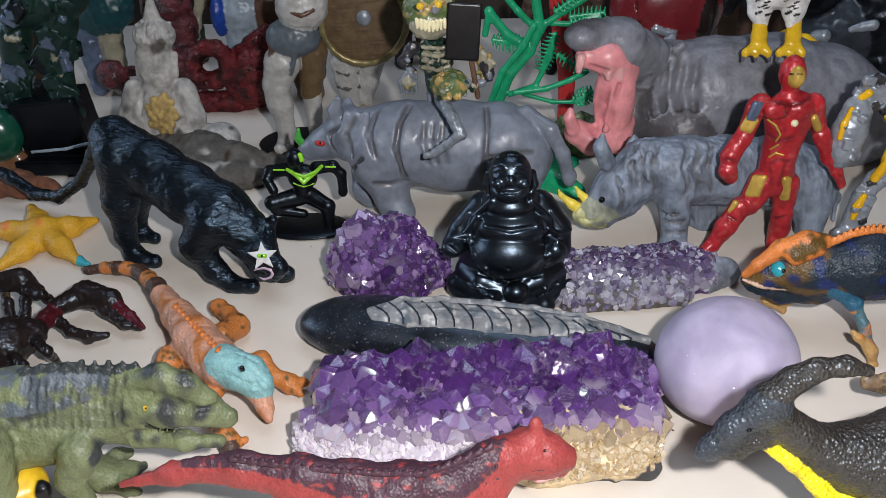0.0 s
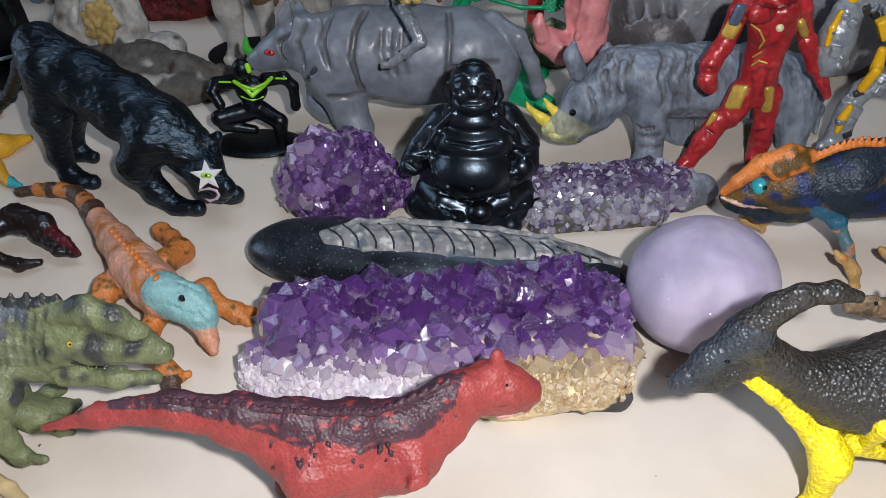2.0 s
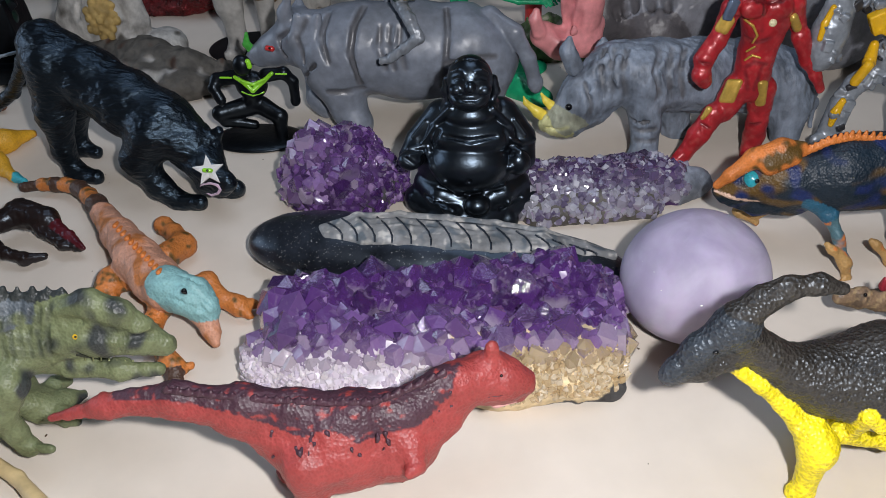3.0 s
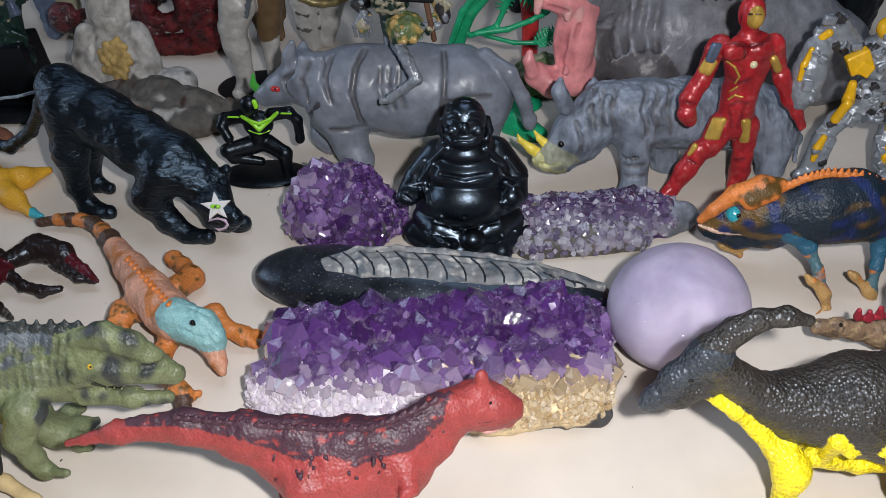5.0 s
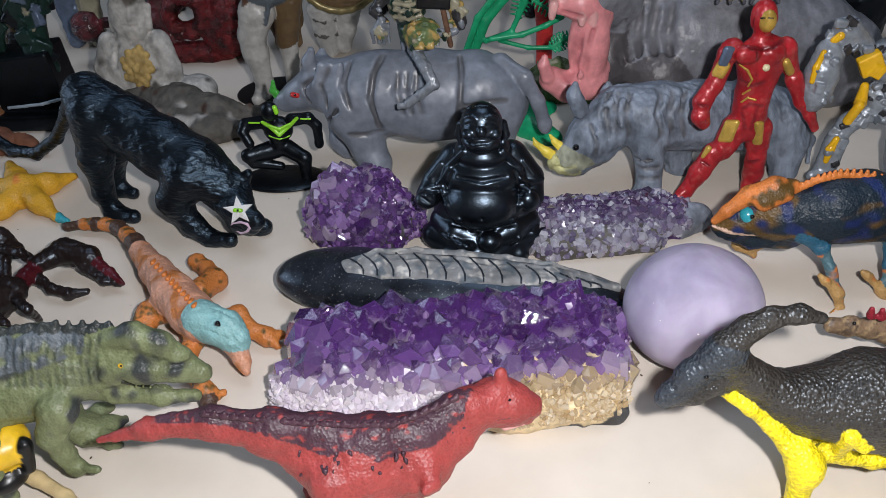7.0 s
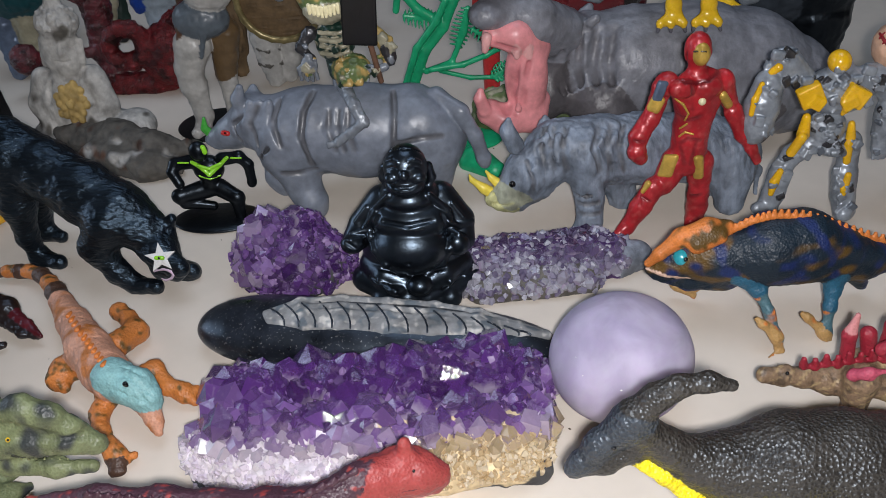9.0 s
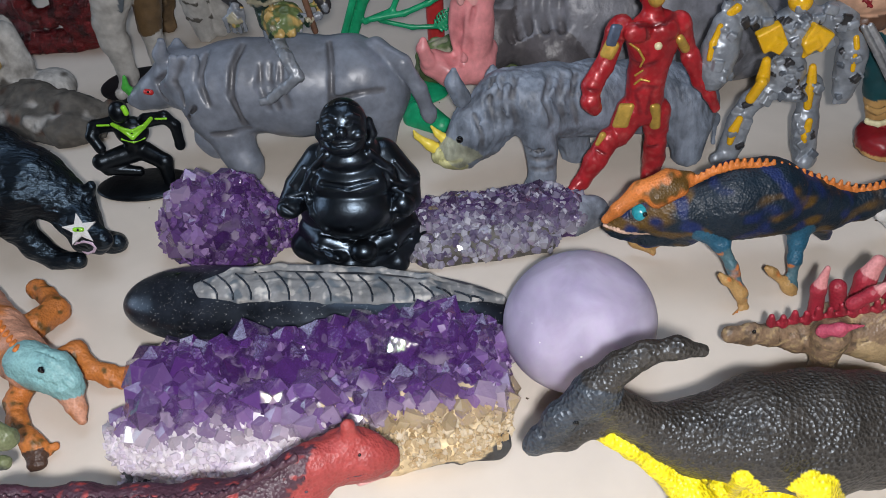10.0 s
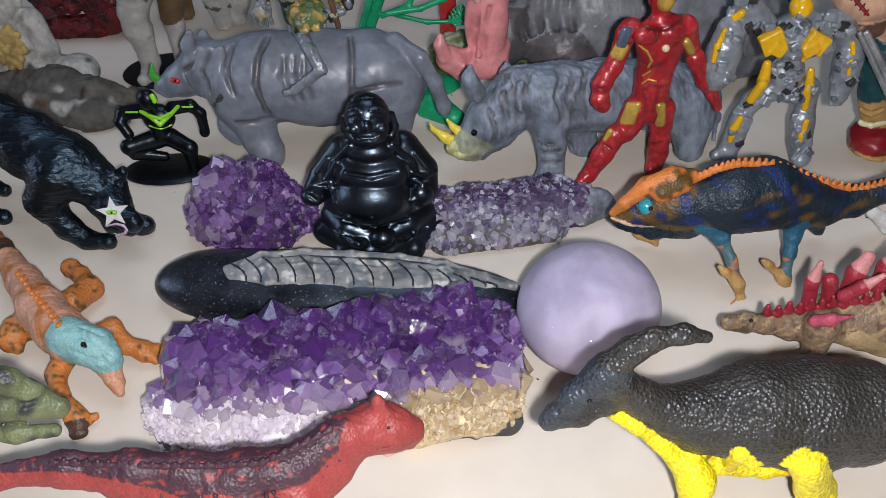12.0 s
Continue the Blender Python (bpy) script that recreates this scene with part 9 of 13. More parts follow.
    b.limb(20.8, -49.9, 5.0, 23.7, -51.7, 3.0, 2.9, 1.7, "copper")
    b.limb(23.7, -51.7, 3.0, 27.2, -49.9, 3.0, 1.7, 1.4, "copper")
    b.limb(20.8, -50.7, 4.0, 22.1, -57.3, 2.5, 2.5, 1.7, "umber")
    b.limb(21.8, -50.8, 4.0, 24.8, -56.6, 2.5, 1.9, 1.3, "umber")
    b.rough(0.3, 4, 3)
    b.mottle("copper", "rust2", 6, 0.35)
    b.mottle("peach", "copper", 12, 0.4)
    b.limb(22.0, -31.5, 24.2, 28.5, -35.0, 23.1, 0.4, 0.4, "skyblue", melt=0.8, cut=True)
    b.limb(28.5, -35.0, 23.1, 33.0, -36.6, 19.2, 0.4, 0.4, "skyblue", melt=0.8, cut=True)
    b.limb(21.5, -36.2, 20.5, 27.6, -38.3, 19.6, 0.4, 0.4, "skyblue", melt=0.8, cut=True)
    b.limb(27.6, -38.3, 19.6, 31.6, -39.4, 16.5, 0.4, 0.4, "skyblue", melt=0.8, cut=True)
    b.limb(23.4, -28.7, 24.4, 30.7, -31.9, 23.0, 0.4, 0.4, "skyblue", melt=0.8, cut=True)
    b.limb(29.5, -37.3, 20.6, 33.3, -39.1, 15.5, 0.4, 0.4, "skyblue", melt=0.8, cut=True)
    ob = thing("lizard_figurine", b.skin("lizard_figurine", scales), (-0.0908, -0.0593, 0.0000), (1.052, 0.982, 1.090), "orange iguana figurine with banded tail and pale blue head", "toy animal")
    b = Figure(0.5, 0.6)
    b.limb(-10.1, 9.2, 18.3, -9.9, 11.6, 18.2, 1.1, 0.7, "orange", melt=0.3)
    b.limb(-7.2, 4.8, 19.4, -7.2, 7.6, 19.0, 1.1, 0.7, "orange", melt=0.3)
    b.limb(-4.3, 0.5, 20.5, -4.3, 3.3, 20.1, 1.1, 0.6, "orange", melt=0.3)
    b.limb(-0.9, -5.0, 22.5, -1.1, -1.8, 21.8, 1.1, 0.6, "orange", melt=0.3)
    b.limb(1.3, -7.9, 22.7, 1.6, -5.9, 22.8, 1.0, 0.6, "orange", melt=0.3)
    b.limb(3.2, -10.2, 22.5, 3.6, -8.2, 22.6, 1.0, 0.6, "orange", melt=0.3)
    b.limb(5.4, -12.9, 22.6, 5.6, -10.7, 22.6, 1.0, 0.6, "orange", melt=0.3)
    b.limb(7.6, -16.0, 23.1, 7.7, -13.6, 22.8, 1.0, 0.6, "orange", melt=0.3)
    b.limb(10.0, -19.4, 23.8, 10.2, -17.2, 23.6, 1.0, 0.6, "orange", melt=0.3)
    b.limb(11.9, -21.9, 23.8, 12.3, -20.0, 23.9, 1.0, 0.6, "orange", melt=0.3)
    b.limb(14.2, -25.1, 24.5, 14.3, -22.5, 24.0, 1.0, 0.6, "orange", melt=0.3)
    b.limb(16.5, -28.5, 25.2, 16.9, -26.7, 25.4, 1.0, 0.6, "orange", melt=0.3)
    piece("back_comb", b.skin("back_comb", scales, False), ob, "comb of small orange spikes")
    b = Figure(0.35, 1)
    b.limb(27.3, -38.9, 25.5, 27.8, -39.2, 25.0, 1.0, 0.6, "black")
    piece("eye", b.skin("eye", gloss, False), ob, "small black eye")
    return ob


iguana()


def scorpion():
    b = Figure(0.6, 1.5)
    b.limb(1.4, -17.5, 10.0, 7.1, -10.1, 10.0, 8.8, 6.7, "umberblack")
    b.limb(-8.3, -23.6, 12.0, 0.6, -15.1, 11.0, 9.5, 8.8, "umberblack")
    b.limb(-23.8, -23.3, 12.0, -8.3, -23.6, 12.0, 7.8, 9.5, "umberblack")
    b.limb(8.6, -8.2, 10.0, 10.2, 1.6, 10.0, 3.6, 3.5, "maroon")
    b.limb(10.2, 1.6, 10.0, 11.6, 7.7, 10.0, 3.5, 3.3, "maroon")
    b.limb(12.4, 8.3, 11.0, 21.0, 16.6, 11.0, 3.5, 5.7, "umberblack")
    b.limb(21.0, 16.6, 11.0, 31.5, 13.6, 10.0, 5.7, 5.2, "umberblack")
    b.limb(31.2, 14.5, 10.0, 41.7, 6.1, 7.0, 3.3, 2.3, "maroon")
    b.limb(41.7, 6.1, 7.0, 48.5, 1.1, 5.0, 2.3, 0.9, "maroon")
    b.limb(29.9, 10.3, 8.0, 40.6, 1.9, 6.0, 2.8, 1.8, "umberblack")
    b.limb(40.6, 1.9, 6.0, 46.4, 1.4, 4.0, 1.8, 0.9, "umberblack")
    b.limb(10.8, 4.5, 8.0, 20.2, -2.9, 6.0, 2.8, 2.3, "umberblack")
    b.limb(20.2, -2.9, 6.0, 27.2, -4.1, 4.0, 2.3, 2.3, "umberblack")
    b.limb(27.2, -4.1, 4.0, 33.4, -0.9, 3.0, 2.3, 1.4, "umberblack")
    b.limb(-5.2, 2.0, 10.0, -7.2, 6.4, 14.0, 2.3, 2.1, "umberblack")
    b.limb(-7.2, 6.4, 14.0, -24.5, 34.7, 3.0, 2.1, 1.5, "umberblack")
    b.limb(0.7, 1.8, 10.0, -0.4, 8.3, 14.0, 2.3, 2.1, "umberblack")
    b.limb(-0.4, 8.3, 14.0, -16.3, 39.2, 3.0, 2.1, 1.5, "umberblack")
    b.limb(11.0, -13.9, 10.0, 21.9, -26.8, 14.0, 2.2, 1.9, "umberblack")
    b.limb(21.9, -26.8, 14.0, 20.4, -19.4, 3.0, 1.9, 1.3, "umberblack")
    b.limb(7.0, -24.8, 10.0, 16.0, -35.3, 14.0, 2.1, 1.9, "umberblack")
    b.limb(16.0, -35.3, 14.0, 12.3, -26.3, 3.0, 1.9, 1.3, "umberblack")
    b.limb(-0.2, -28.1, 10.0, 8.8, -40.1, 14.0, 2.1, 1.8, "umberblack")
    b.limb(8.8, -40.1, 14.0, 4.4, -32.9, 3.0, 1.8, 1.3, "umberblack")
    b.limb(-10.5, 12.1, 20.0, -3.1, 14.1, 20.0, 4.2, 4.7, "umberblack")
    b.limb(-3.1, 14.1, 20.0, 1.0, 14.7, 14.0, 4.7, 3.8, "umberblack")
    b.limb(1.1, 8.5, 18.0, 8.0, 6.2, 18.0, 2.1, 2.1, "umberblack")
    b.limb(8.0, 6.2, 18.0, 7.9, 11.1, 12.0, 2.1, 2.1, "umberblack")
    b.rough(0.4, 4, 3)
    ob = thing("scorpion_figurine", b.skin("scorpion_figurine", gloss_black), (-0.1700, -0.0463, 0.0000), (1.052, 0.975, 1.086), "dark red-black scorpion figurine with raised claws", "toy animal")
    return ob


scorpion()


def starfish():
    b = Figure(0.7, 3)
    b.limb(8.0, -15.3, 6.0, -1.7, 0.5, 5.0, 7.2, 5.2, "starfish")
    b.limb(-1.7, 0.5, 5.0, -13.0, 19.2, 3.0, 5.2, 2.1, "starfish")
    b.limb(8.0, -15.3, 6.0, 17.2, -6.8, 5.0, 7.2, 5.1, "starfish")
    b.limb(17.2, -6.8, 5.0, 25.8, 3.9, 3.0, 5.1, 2.0, "starfish")
    b.limb(8.0, -15.3, 6.0, 20.3, -27.3, 5.0, 7.2, 4.9, "starfish")
    b.limb(20.3, -27.3, 5.0, 31.1, -36.9, 3.0, 4.9, 1.9, "starfish")
    b.limb(8.0, -15.3, 6.0, 2.0, -30.7, 5.0, 7.2, 4.8, "starfish")
    b.limb(2.0, -30.7, 5.0, -4.8, -43.5, 3.0, 4.8, 1.8, "starfish")
    b.limb(8.0, -15.3, 6.0, -10.4, -10.8, 5.0, 7.2, 5.0, "starfish")
    b.limb(-10.4, -10.8, 5.0, -30.5, -4.5, 3.0, 5.0, 2.0, "starfish")
    b.limb(31.6, -36.9, 3.0, 36.8, -40.6, 3.0, 2.1, 1.6, "aqua")
    b.rough(0.25, 2.5, 3)
    b.mottle("starfish", "orange", 14, 0.0)
    ob = thing("starfish_figurine", b.skin("starfish_figurine", scales), (-0.2009, 0.0436, 0.0000), (1.020, 0.915, 1.046), "yellow-orange starfish figurine with a blue arm tip", "toy animal")
    return ob


starfish()


def fossil_stone():
    b = Figure(0.6, 2)
    b.ball(-43.5, 6.9, 8.5, 26.0, 16.5, 10.5, "slateblack", turn=-9, melt=9)
    b.ball(-13.8, 2.2, 8.0, 36.0, 17.0, 11.0, "slateblack", turn=-9, melt=9)
    b.ball(19.8, -3.1, 7.5, 38.0, 16.5, 10.0, "slateblack", turn=-9, melt=9)
    b.ball(45.4, -7.2, 6.5, 26.0, 13.0, 8.0, "slateblack", turn=-9, melt=9)
    b.rough(0.3, 25, 3)
    ob = thing("fossil_stone", b.skin("fossil_stone", polished_slate), (0.0204, -0.0569, 0.0000), (1.044, 0.978, 1.085), "polished black stone slab with a grey ridged fossil inlay", "polished stone")
    b = Figure(0.45, 1.2)
    b.limb(-40.1, 3.2, 18.9, -27.5, 8.6, 19.0, 1.1, 2.0, "fossil", melt=2)
    b.limb(-27.5, 8.6, 19.0, -12.3, 11.8, 17.1, 2.0, 2.0, "fossil", melt=2)
    b.limb(-12.3, 11.8, 17.1, 5.4, 8.9, 17.2, 2.0, 2.0, "fossil", melt=2)
    b.limb(5.4, 8.9, 17.2, 23.1, 9.2, 14.3, 2.0, 2.0, "fossil", melt=2)
    b.limb(23.1, 9.2, 14.3, 39.9, 1.4, 16.0, 2.0, 1.9, "fossil", melt=2)
    b.limb(39.9, 1.4, 16.0, 54.3, -4.1, 14.7, 1.9, 1.1, "fossil", melt=2)
    b.limb(54.3, -4.1, 14.7, 63.8, -6.4, 11.8, 1.1, 1.1, "fossil", melt=2)
    b.limb(-39.5, 1.8, 18.8, -26.7, 4.7, 19.1, 1.1, 1.9, "fossil", melt=2)
    b.limb(-26.7, 4.7, 19.1, -12.0, 5.4, 18.6, 1.9, 2.0, "fossil", melt=2)
    b.limb(-12.0, 5.4, 18.6, 5.4, 2.7, 18.5, 2.0, 1.9, "fossil", melt=2)
    b.limb(5.4, 2.7, 18.5, 22.6, 1.3, 17.2, 1.9, 1.9, "fossil", melt=2)
    b.limb(22.6, 1.3, 17.2, 39.5, -2.4, 16.7, 1.9, 1.9, "fossil", melt=2)
    b.limb(39.5, -2.4, 16.7, 54.1, -5.9, 14.9, 1.9, 1.1, "fossil", melt=2)
    b.limb(54.1, -5.9, 14.9, 63.8, -7.1, 12.1, 1.1, 1.1, "fossil", melt=2)
    b.limb(-38.8, 0.6, 18.6, -25.9, 1.5, 18.8, 1.1, 1.9, "fossil", melt=2)
    b.limb(-25.9, 1.5, 18.8, -11.9, 1.2, 18.7, 1.9, 1.9, "fossil", melt=2)
    b.limb(-11.9, 1.2, 18.7, 5.3, -1.5, 18.6, 1.9, 1.9, "fossil", melt=2)
    b.limb(5.3, -1.5, 18.6, 22.3, -2.8, 17.4, 1.9, 1.9, "fossil", melt=2)
    b.limb(22.3, -2.8, 17.4, 39.2, -5.4, 16.9, 1.9, 1.9, "fossil", melt=2)
    b.limb(39.2, -5.4, 16.9, 53.8, -7.5, 15.0, 1.9, 1.1, "fossil", melt=2)
    b.limb(53.8, -7.5, 15.0, 63.8, -7.8, 12.3, 1.1, 1.1, "fossil", melt=2)
    b.limb(-38.2, -0.6, 18.3, -25.3, -1.2, 18.2, 1.1, 1.9, "fossil", melt=2)
    b.limb(-25.3, -1.2, 18.2, -11.8, -2.2, 18.3, 1.9, 1.9, "fossil", melt=2)
    b.limb(-11.8, -2.2, 18.3, 5.2, -4.8, 18.1, 1.9, 1.9, "fossil", melt=2)
    b.limb(5.2, -4.8, 18.1, 22.1, -6.1, 17.1, 1.9, 1.9, "fossil", melt=2)
    b.limb(22.1, -6.1, 17.1, 38.9, -7.9, 16.7, 1.9, 1.9, "fossil", melt=2)
    b.limb(38.9, -7.9, 16.7, 53.6, -8.9, 15.0, 1.9, 1.1, "fossil", melt=2)
    b.limb(53.6, -8.9, 15.0, 63.9, -8.4, 12.5, 1.1, 1.1, "fossil", melt=2)
    b.limb(-37.6, -1.7, 18.1, -24.6, -3.7, 17.5, 1.1, 1.9, "fossil", melt=2)
    b.limb(-24.6, -3.7, 17.5, -11.8, -5.1, 17.5, 1.9, 1.9, "fossil", melt=2)
    b.limb(-11.8, -5.1, 17.5, 5.2, -7.7, 17.3, 1.9, 1.9, "fossil", melt=2)
    b.limb(5.2, -7.7, 17.3, 22.0, -8.8, 16.6, 1.9, 1.9, "fossil", melt=2)
    b.limb(22.0, -8.8, 16.6, 38.7, -10.2, 16.5, 1.9, 1.9, "fossil", melt=2)
    b.limb(38.7, -10.2, 16.5, 53.4, -10.2, 15.0, 1.9, 1.0, "fossil", melt=2)
    b.limb(53.4, -10.2, 15.0, 63.9, -9.0, 12.7, 1.0, 1.1, "fossil", melt=2)
    b.mottle("fossil", "marble", 5, 0.3)
    b.mottle("fossil", "slate", 7, 0.3, 7)
    piece("fossil", b.skin("fossil", stone_paint, False), ob, "grey fossil strip with curved ribs")
    b = Figure(0.35, 0.3)
    b.limb(-31.9, -4.4, 18.9, -32.0, -3.1, 19.8, 0.4, 0.4, "slateblack", melt=0.3)
    b.limb(-32.0, -3.1, 19.8, -33.0, -1.2, 20.4, 0.4, 0.4, "slateblack", melt=0.3)
    b.limb(-33.0, -1.2, 20.4, -35.0, 1.1, 20.7, 0.4, 0.4, "slateblack", melt=0.3)
    b.limb(-35.0, 1.1, 20.7, -38.1, 3.8, 20.7, 0.4, 0.4, "slateblack", melt=0.3)
    piece("rib", b.skin("rib", polished_slate, False), ob)
    b = Figure(0.35, 0.3)
    b.limb(-26.5, -5.5, 18.9, -26.6, -3.8, 20.1, 0.4, 0.4, "slateblack", melt=0.3)
    b.limb(-26.6, -3.8, 20.1, -27.6, -1.1, 20.7, 0.4, 0.4, "slateblack", melt=0.3)
    b.limb(-27.6, -1.1, 20.7, -29.7, 2.1, 21.0, 0.4, 0.4, "slateblack", melt=0.3)
    b.limb(-29.7, 2.1, 21.0, -32.8, 5.8, 21.0, 0.4, 0.4, "slateblack", melt=0.3)
    piece("rib", b.skin("rib", polished_slate, False), ob)
    b = Figure(0.35, 0.3)
    b.limb(-20.3, -6.0, 18.8, -20.4, -4.0, 20.0, 0.4, 0.4, "slateblack", melt=0.3)
    b.limb(-20.4, -4.0, 20.0, -21.4, -1.1, 20.6, 0.4, 0.4, "slateblack", melt=0.3)
    b.limb(-21.4, -1.1, 20.6, -23.4, 1.9, 21.2, 0.4, 0.4, "slateblack", melt=0.3)
    b.limb(-23.4, 1.9, 21.2, -26.3, 5.0, 21.7, 0.4, 0.4, "slateblack", melt=0.3)
    piece("rib", b.skin("rib", polished_slate, False), ob)
    b = Figure(0.35, 0.3)
    b.limb(-14.1, -6.8, 19.0, -14.1, -4.5, 20.1, 0.4, 0.4, "slateblack", melt=0.3)
    b.limb(-14.1, -4.5, 20.1, -15.1, -1.3, 20.5, 0.4, 0.4, "slateblack", melt=0.3)
    b.limb(-15.1, -1.3, 20.5, -17.1, 2.4, 20.8, 0.4, 0.4, "slateblack", melt=0.3)
    b.limb(-17.1, 2.4, 20.8, -20.2, 8.0, 19.8, 0.4, 0.4, "slateblack", melt=0.3)
    piece("rib", b.skin("rib", polished_slate, False), ob)
    b = Figure(0.35, 0.3)
    b.limb(-7.3, -7.7, 18.9, -7.4, -5.3, 20.0, 0.4, 0.4, "slateblack", melt=0.3)
    b.limb(-7.4, -5.3, 20.0, -8.3, -2.0, 20.5, 0.4, 0.4, "slateblack", melt=0.3)
    b.limb(-8.3, -2.0, 20.5, -10.2, 1.3, 21.1, 0.4, 0.4, "slateblack", melt=0.3)
    b.limb(-10.2, 1.3, 21.1, -13.1, 5.6, 21.1, 0.4, 0.4, "slateblack", melt=0.3)
    piece("rib", b.skin("rib", polished_slate, False), ob)
    b = Figure(0.35, 0.3)
    b.limb(-0.3, -8.8, 18.9, -0.3, -6.3, 19.9, 0.4, 0.4, "slateblack", melt=0.3)
    b.limb(-0.3, -6.3, 19.9, -1.2, -3.1, 20.5, 0.4, 0.4, "slateblack", melt=0.3)
    b.limb(-1.2, -3.1, 20.5, -3.0, 0.7, 20.7, 0.4, 0.4, "slateblack", melt=0.3)
    b.limb(-3.0, 0.7, 20.7, -5.8, 5.2, 20.6, 0.4, 0.4, "slateblack", melt=0.3)
    piece("rib", b.skin("rib", polished_slate, False), ob)
    b = Figure(0.35, 0.3)
    b.limb(6.8, -9.9, 18.8, 6.8, -7.6, 20.0, 0.4, 0.4, "slateblack", melt=0.3)
    b.limb(6.8, -7.6, 20.0, 5.9, -4.7, 20.8, 0.4, 0.4, "slateblack", melt=0.3)
    b.limb(5.9, -4.7, 20.8, 4.2, -1.0, 21.1, 0.4, 0.4, "slateblack", melt=0.3)
    b.limb(4.2, -1.0, 21.1, 1.4, 4.0, 20.6, 0.4, 0.4, "slateblack", melt=0.3)
    piece("rib", b.skin("rib", polished_slate, False), ob)
    b = Figure(0.35, 0.3)
    b.limb(13.8, -10.2, 18.3, 13.8, -7.8, 19.4, 0.4, 0.4, "slateblack", melt=0.3)
    b.limb(13.8, -7.8, 19.4, 13.0, -4.8, 19.9, 0.4, 0.4, "slateblack", melt=0.3)
    b.limb(13.0, -4.8, 19.9, 11.3, -1.3, 20.2, 0.4, 0.4, "slateblack", melt=0.3)
    b.limb(11.3, -1.3, 20.2, 8.7, 2.5, 20.5, 0.4, 0.4, "slateblack", melt=0.3)
    piece("rib", b.skin("rib", polished_slate, False), ob)
    b = Figure(0.35, 0.3)
    b.limb(20.8, -10.9, 18.2, 20.8, -8.8, 19.3, 0.4, 0.4, "slateblack", melt=0.3)
    b.limb(20.8, -8.8, 19.3, 20.1, -5.6, 19.6, 0.4, 0.4, "slateblack", melt=0.3)
    b.limb(20.1, -5.6, 19.6, 18.5, -2.0, 19.8, 0.4, 0.4, "slateblack", melt=0.3)
    b.limb(18.5, -2.0, 19.8, 15.9, 1.8, 19.8, 0.4, 0.4, "slateblack", melt=0.3)
    piece("rib", b.skin("rib", polished_slate, False), ob)
    b = Figure(0.35, 0.3)
    b.limb(27.8, -11.2, 17.9, 27.9, -9.2, 18.9, 0.4, 0.4, "slateblack", melt=0.3)
    b.limb(27.9, -9.2, 18.9, 27.1, -6.5, 19.3, 0.4, 0.4, "slateblack", melt=0.3)
    b.limb(27.1, -6.5, 19.3, 25.5, -3.4, 19.5, 0.4, 0.4, "slateblack", melt=0.3)
    b.limb(25.5, -3.4, 19.5, 23.0, 0.1, 19.6, 0.4, 0.4, "slateblack", melt=0.3)
    piece("rib", b.skin("rib", polished_slate, False), ob)
    b = Figure(0.35, 0.3)
    b.limb(34.7, -11.7, 17.9, 34.8, -10.1, 18.8, 0.4, 0.4, "slateblack", melt=0.3)
    b.limb(34.8, -10.1, 18.8, 34.1, -7.6, 19.1, 0.4, 0.4, "slateblack", melt=0.3)
    b.limb(34.1, -7.6, 19.1, 32.6, -4.8, 19.2, 0.4, 0.4, "slateblack", melt=0.3)
    b.limb(32.6, -4.8, 19.2, 30.1, -1.4, 19.0, 0.4, 0.4, "slateblack", melt=0.3)
    piece("rib", b.skin("rib", polished_slate, False), ob)
    b = Figure(0.35, 0.3)
    b.limb(41.3, -12.1, 17.6, 41.4, -10.8, 18.4, 0.4, 0.4, "slateblack", melt=0.3)
    b.limb(41.4, -10.8, 18.4, 40.7, -9.1, 19.0, 0.4, 0.4, "slateblack", melt=0.3)
    b.limb(40.7, -9.1, 19.0, 39.0, -7.3, 19.5, 0.4, 0.4, "slateblack", melt=0.3)
    b.limb(39.0, -7.3, 19.5, 36.7, -4.1, 19.1, 0.4, 0.4, "slateblack", melt=0.3)
    piece("rib", b.skin("rib", polished_slate, False), ob)
    b = Figure(0.35, 0.3)
    b.limb(47.5, -11.9, 16.8, 47.6, -10.8, 17.4, 0.4, 0.4, "slateblack", melt=0.3)
    b.limb(47.6, -10.8, 17.4, 46.8, -9.4, 17.8, 0.4, 0.4, "slateblack", melt=0.3)
    b.limb(46.8, -9.4, 17.8, 45.2, -7.8, 18.2, 0.4, 0.4, "slateblack", melt=0.3)
    b.limb(45.2, -7.8, 18.2, 42.6, -6.4, 18.6, 0.4, 0.4, "slateblack", melt=0.3)
    piece("rib", b.skin("rib", polished_slate, False), ob)
    b = Figure(0.35, 0.3)
    b.limb(53.6, -11.9, 16.2, 53.7, -11.2, 16.7, 0.4, 0.4, "slateblack", melt=0.3)
    b.limb(53.7, -11.2, 16.7, 52.9, -10.3, 17.1, 0.4, 0.4, "slateblack", melt=0.3)
    b.limb(52.9, -10.3, 17.1, 51.2, -9.0, 17.2, 0.4, 0.4, "slateblack", melt=0.3)
    b.limb(51.2, -9.0, 17.2, 48.6, -8.0, 17.6, 0.4, 0.4, "slateblack", melt=0.3)
    piece("rib", b.skin("rib", polished_slate, False), ob)
    b = Figure(0.35, 0.3)
    b.limb(57.8, -11.2, 15.1, 57.8, -10.8, 15.5, 0.4, 0.4, "slateblack", melt=0.3)
    b.limb(57.8, -10.8, 15.5, 56.9, -10.3, 15.9, 0.4, 0.4, "slateblack", melt=0.3)
    b.limb(56.9, -10.3, 15.9, 55.0, -10.3, 16.7, 0.4, 0.4, "slateblack", melt=0.3)
